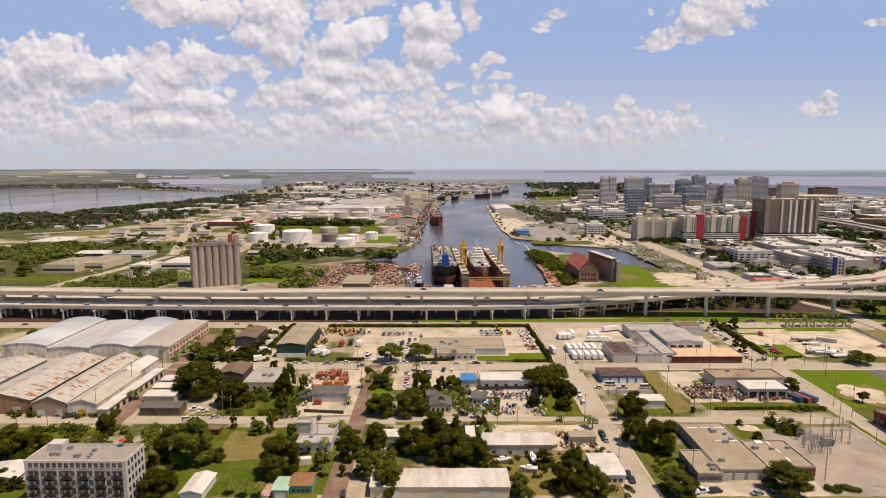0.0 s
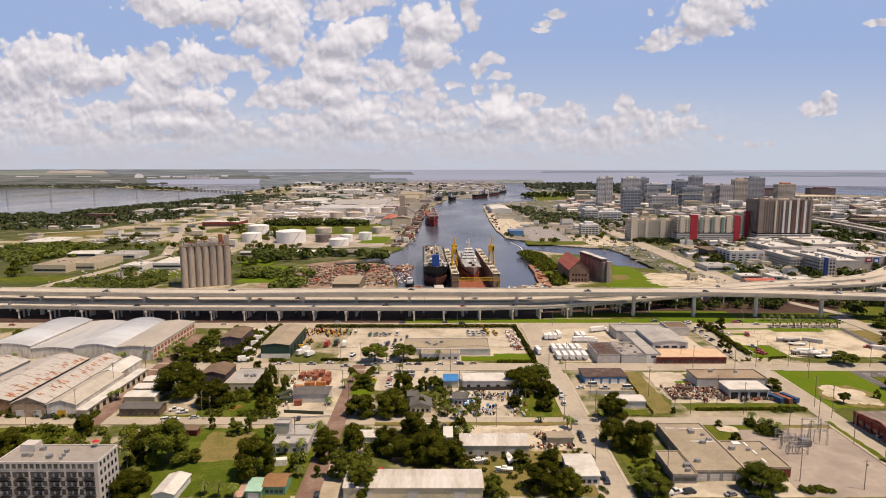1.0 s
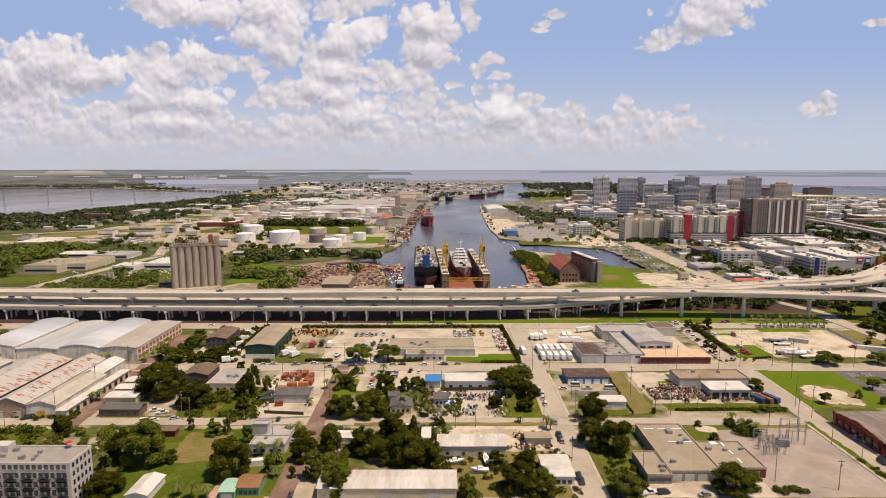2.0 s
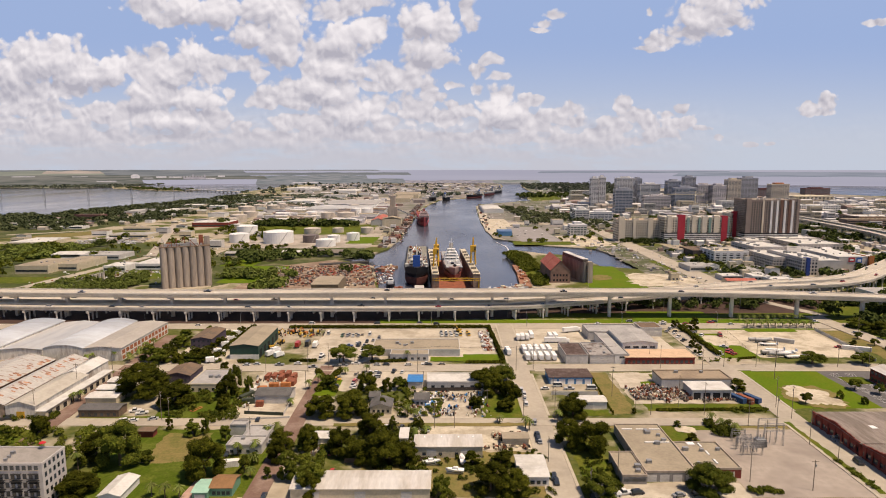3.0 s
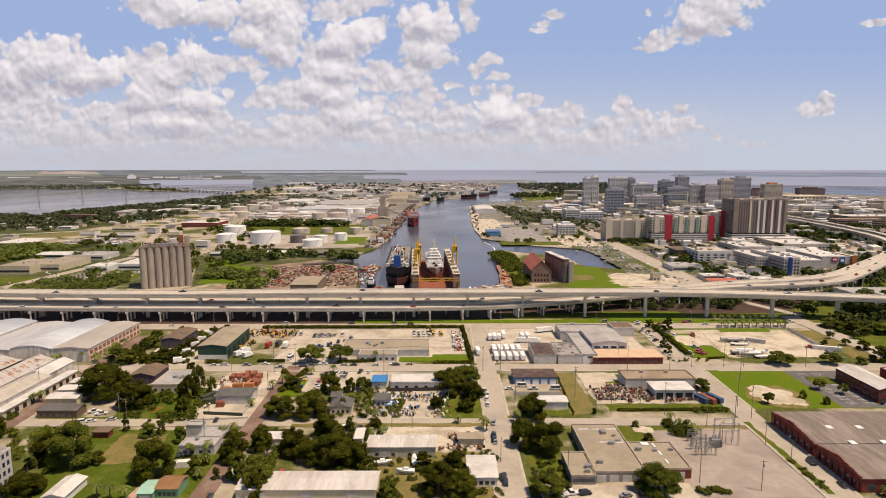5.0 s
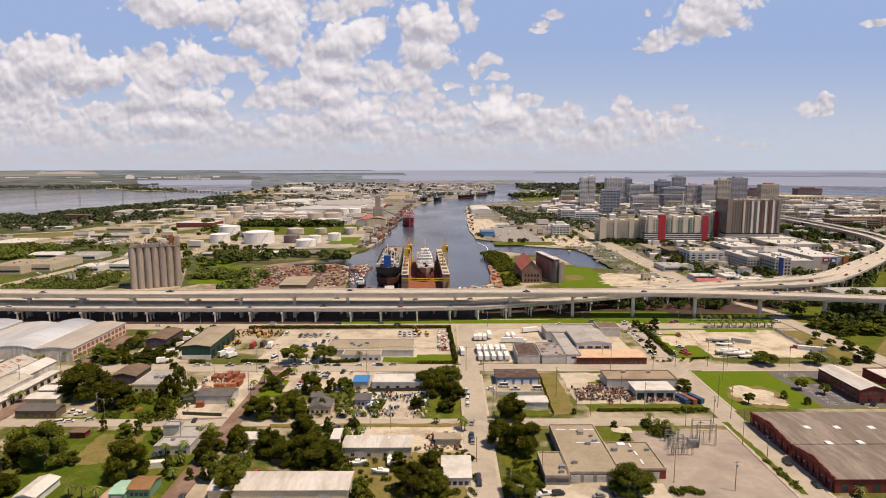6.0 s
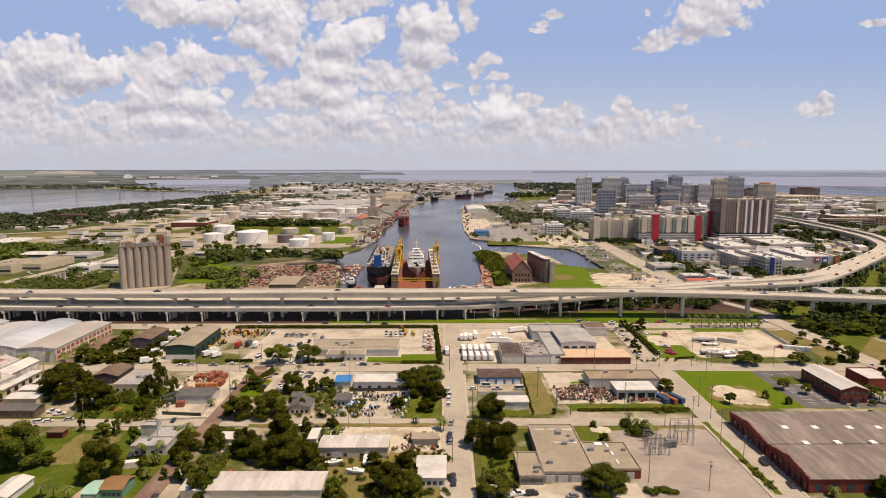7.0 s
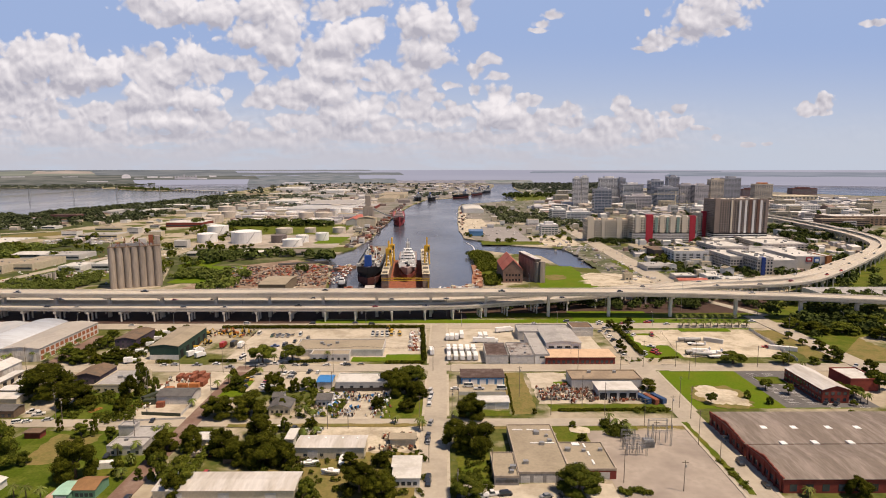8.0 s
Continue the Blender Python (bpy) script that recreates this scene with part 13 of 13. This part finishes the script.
X, Y, X1, HH = 696.0, 1562.3, 708.0, 47.7
tower_crane(X, Y, HH, 22, 82)
X, Y, X1, HH = 710.0, 1522.3, 720.1, 24.8
tower_crane(X, Y, HH, 18, 62)


def mooring_boom():
    """A floating boom that curves across the mouth of the inlet."""
    t = thing("floating_boom", "curved pale floating boom across an inlet", "boom", 0, 0, 0)
    path = smooth_path([(114.8, 933.3, -1.3), (123.8, 878.0, -1.3), (121.6, 823.1, -1.3), (113.7, 790.1, -1.3)], 6)
    part("boom", ribbon(path, -0.7, 0.7, -0.3, 0.3), WHITEPAINT, t)


mooring_boom()


# ---- verges, weeds and small things ----
def weeds(label, x0, y0, x1, y1, count, r, seed, material=None):
    return woods(label, min(x0, x1), min(y0, y1), max(x0, x1), max(y0, y1), count, r, seed, None, material or BRIGHT)


weeds("weeds and low bushes along yard edges", -48.5, 325.6, 65.0, 330.0, 60, 1.0, 31)
weeds("weeds and low bushes among small houses", -14.3, 262.8, 27.5, 299.4, 120, 1.3, 32)
weeds("weeds and low bushes behind houses", -8.6, 208.7, 21.9, 254.9, 130, 1.4, 33)
weeds("bushes in back gardens", -76.2, 262.1, -69.1, 290.9, 26, 1.3, 34)
DARKBOX = mat("dark_green_box", (0.05, 0.06, 0.04), 0.7)
fence(-66.0, 267.6, -46.9, 265.6, 1.8, DARKBOX, "dark panel wall round a yard", True)
fence(-46.9, 265.6, -47.2, 277.5, 1.8, GREYWALL, "grey panel wall round a yard", True)
container(-68.0, 280.5, 12, DARKBOX, "dark green shipping container in a walled yard")
container(-70.8, 287.0, 60, DARKBOX, "dark green shipping container in a walled yard", 9)
container(-70.0, 295.5, 55, WHITEWALL, "white box container in a walled yard")
container(-61.5, 277.0, 5, RUST, "rust red skip container in a walled yard", 3.5)
weeds("bushes in back gardens", -104.8, 258.2, -68.5, 296.7, 70, 1.6, 35)
weeds("bushes along the lawn edge", -106.4, 194.7, -44.7, 214.5, 110, 1.4, 36)
weeds("bushes round a street corner", -32.2, 202.2, -19.4, 249.4, 80, 1.6, 37)
weeds("weeds along a dry plot", 106.3, 265.8, 122.2, 272.3, 30, 1.0, 38)
weeds("weeds along the scrapyard", 121.3, 268.3, 184.0, 273.4, 90, 0.9, 39)
weeds("bushes beside the substation", 137.7, 242.7, 157.1, 255.7, 40, 1.6, 40)
LN("lawn", 184.0, 197.0, 186.6, 258.0, GRASS, 0.05, 0.5, "thin weedy strip along a yard fence")
weeds("thin green weeds along a yard fence", 183.6, 200, 186.2, 258, 70, 0.8, 71)
weeds("weeds along the substation yard", 138.3, 197.1, 186.3, 200.7, 90, 1.0, 41)
weeds("bushes in a back lot", -134.6, 336.1, -104.6, 410.8, 80, 1.8, 42)
weeds("bushes along the sheds", -204.8, 260.1, -148.7, 267.8, 40, 1.4, 43)
weeds("scrub in front of an apartment block", -180.4, 221.2, -117.6, 249.4, 120, 1.8, 44)
weeds("weeds along the sandy yard", 182.5, 341.8, 290.2, 347.8, 70, 0.9, 45)
weeds("bushes beside the brick office", 236.3, 265.6, 283.4, 343.0, 60, 1.4, 46)
weeds("weeds beside the forecourt", 80.8, 196.7, 94.3, 230.2, 60, 1.0, 47)
weeds("weeds in a yard", 23.5, 193.5, 68.5, 230.5, 110, 1.1, 48)
LN("lawn", 82.9, 264.7, 107.4, 271.1, GRASS, 0.03, 0.5)
LN("lawn", -21.5, 253.8, 67.4, 257.1, DRYGRASS, 0.03, 0.4)
LN("lawn", 41.1, 340.7, 65.2, 357.8, LUSH, 0.03, 0.4)
LN("lawn", 20.5, 343.9, 44.2, 352.4, LUSH, 0.03, 0.3)
LN("lawn", -56.2, 193.3, -44.3, 228.2, GRASS, 0.03, 0.8)
LN("lawn", -38.7, 288.9, -27.1, 311.7, LUSH, 0.03, 0.6)
LN("lawn", 143.6, 305.8, 150.2, 320.6, GRASS, 0.03, 0.6)
LN("lawn", 247.5, 305.9, 261.1, 316.2, GRASS, 0.03, 0.4)
LN("bare_ground", 131.3, 247.2, 140.0, 252.8, SAND, 0.03, 0.8, "bare sandy patch in the grass")


def parking_bays(x0, y0, x1, y1, n, label):
    """Painted bay lines on a car park."""
    bm = bmesh.new()
    for k in range(n):
        y = y0 + (y1 - y0) * k / n
        box(x0, y, 0.16, x0 + 5, y + 0.15, 0.19, bm)
        box(x1 - 5, y, 0.16, x1, y + 0.15, 0.19, bm)
    return solid("bay_marking", bm, WHITEPAINT, label, "road marking", "stuff")


parking_bays(246.4, 278.3, 260.2, 323.4, 24, "white painted parking bay lines")
parking_bays(263.1, 274.0, 282.2, 285.3, 7, "white painted parking bay lines")


def lane_lines(points, offsets, dash, gap, label):
    """Dashes of white paint along a road or deck."""
    path = smooth_path(points)
    bm = bmesh.new()
    for o in offsets:
        k = 0
        while k + 1 < len(path):
            a, b = path[k], path[k + 1]
            d = (b - a).normalized()
            nrm = Vector((d.y, -d.x, 0))
            q = a + d * min(dash, (b - a).length)
            vs = [bm.verts.new(p + nrm * (o + e) + Vector((0, 0, 0.02))) for p, e in ((a, -0.09), (q, -0.09), (q, 0.09), (a, 0.09))]
            bm.faces.new(vs)
            k += gap
    return solid("lane_marking", bm, WHITEPAINT, label, "road marking", "stuff")


lane_lines(A, (-1.8, 1.8), 4, 2, "white lane dashes on the expressway")
lane_lines(B, (-2.0, 1.6), 4, 2, "white lane dashes on the expressway")
lane_lines(UP, (-0.2,), 4, 2, "white lane dashes on the express lanes")
lane_lines([(-650, 430, 0.2), (-100, 430, 0.2), (560, 430, 0.2)], (0,), 4, 2, "white centre dashes on the frontage road")
lane_lines([(302.7, 558.6, 0.3), (318.7, 1125.3, 0.3)], (-3, 0, 3), 5, 2, "white lane dashes on the avenue")


def sunshade(x, y, z):
    t = thing("sunshade", "red garden umbrella on the roof terrace", "umbrella", x, y, z)
    part("pole", tube(0, 0, 0, 2.6, 0.05, 6), STEEL, t)
    part("canopy", tube(0, 0, 2.1, 2.8, 1.25, 8, None, 0.1), mat("red_canvas", (0.5, 0.02, 0.03), 0.8), t)


sunshade(-115.1, 200.8, 16.1)


def lawn_frame(x, y):
    t = thing("lawn_frame", "orange rectangular frame lying on a lawn", "frame", x, y, 0.12, 62)
    for a, b, c, d in ((-3, -1, 3, -0.7), (-3, 0.7, 3, 1), (-3, -0.7, -2.7, 0.7), (2.7, -0.7, 3, 0.7)):
        part("rail", box(a, b, 0, c, d, 0.25), ORANGESTEEL, t)


lawn_frame(-90.8, 273.1)


def street_lamp(x, y, h, turn):
    t = thing("street_lamp", "tall grey street lamp with a long arm", "street lamp", x, y, 0, turn, "street lamps")
    part("pole", tube(0, 0, -0.2, h, 0.16, 8, None, 0.08), STEEL, t)
    part("arm", bar((0, 0, h), (2.6, 0, h + 0.5), 0.06), STEEL, t)
    part("lamp_head", box(2.3, -0.18, h + 0.42, 3.2, 0.18, h + 0.6), GREYWALL, t)


for k in range(11):
    street_lamp(-330 + k * 70, 423.4, 10, 90)
for k in range(6):
    street_lamp(-40 + k * 62, 470, 30 if k % 2 else 22, 90)


def sign_board(x, y, z, w, h, colour, label):
    t = thing("sign_panel", label, "sign", x, y, z)
    part("panel", box(0, -0.4, 0, w, -0.1, h), mat(colour[0], colour[1], 0.6), t)
    part("emblem", box(w * 0.2, -0.5, h * 0.3, w * 0.8, -0.4, h * 0.7), WHITEPAINT, t)


sign_board(491.5, 666.2, 9.4, 7, 5, ("sign_red", (0.42, 0.04, 0.05)), "red painted sign panel on a white wall")
sign_board(500.5, 666.2, 7.4, 6.5, 7, ("sign_blue", (0.05, 0.13, 0.38)), "blue painted sign panel on a white wall")
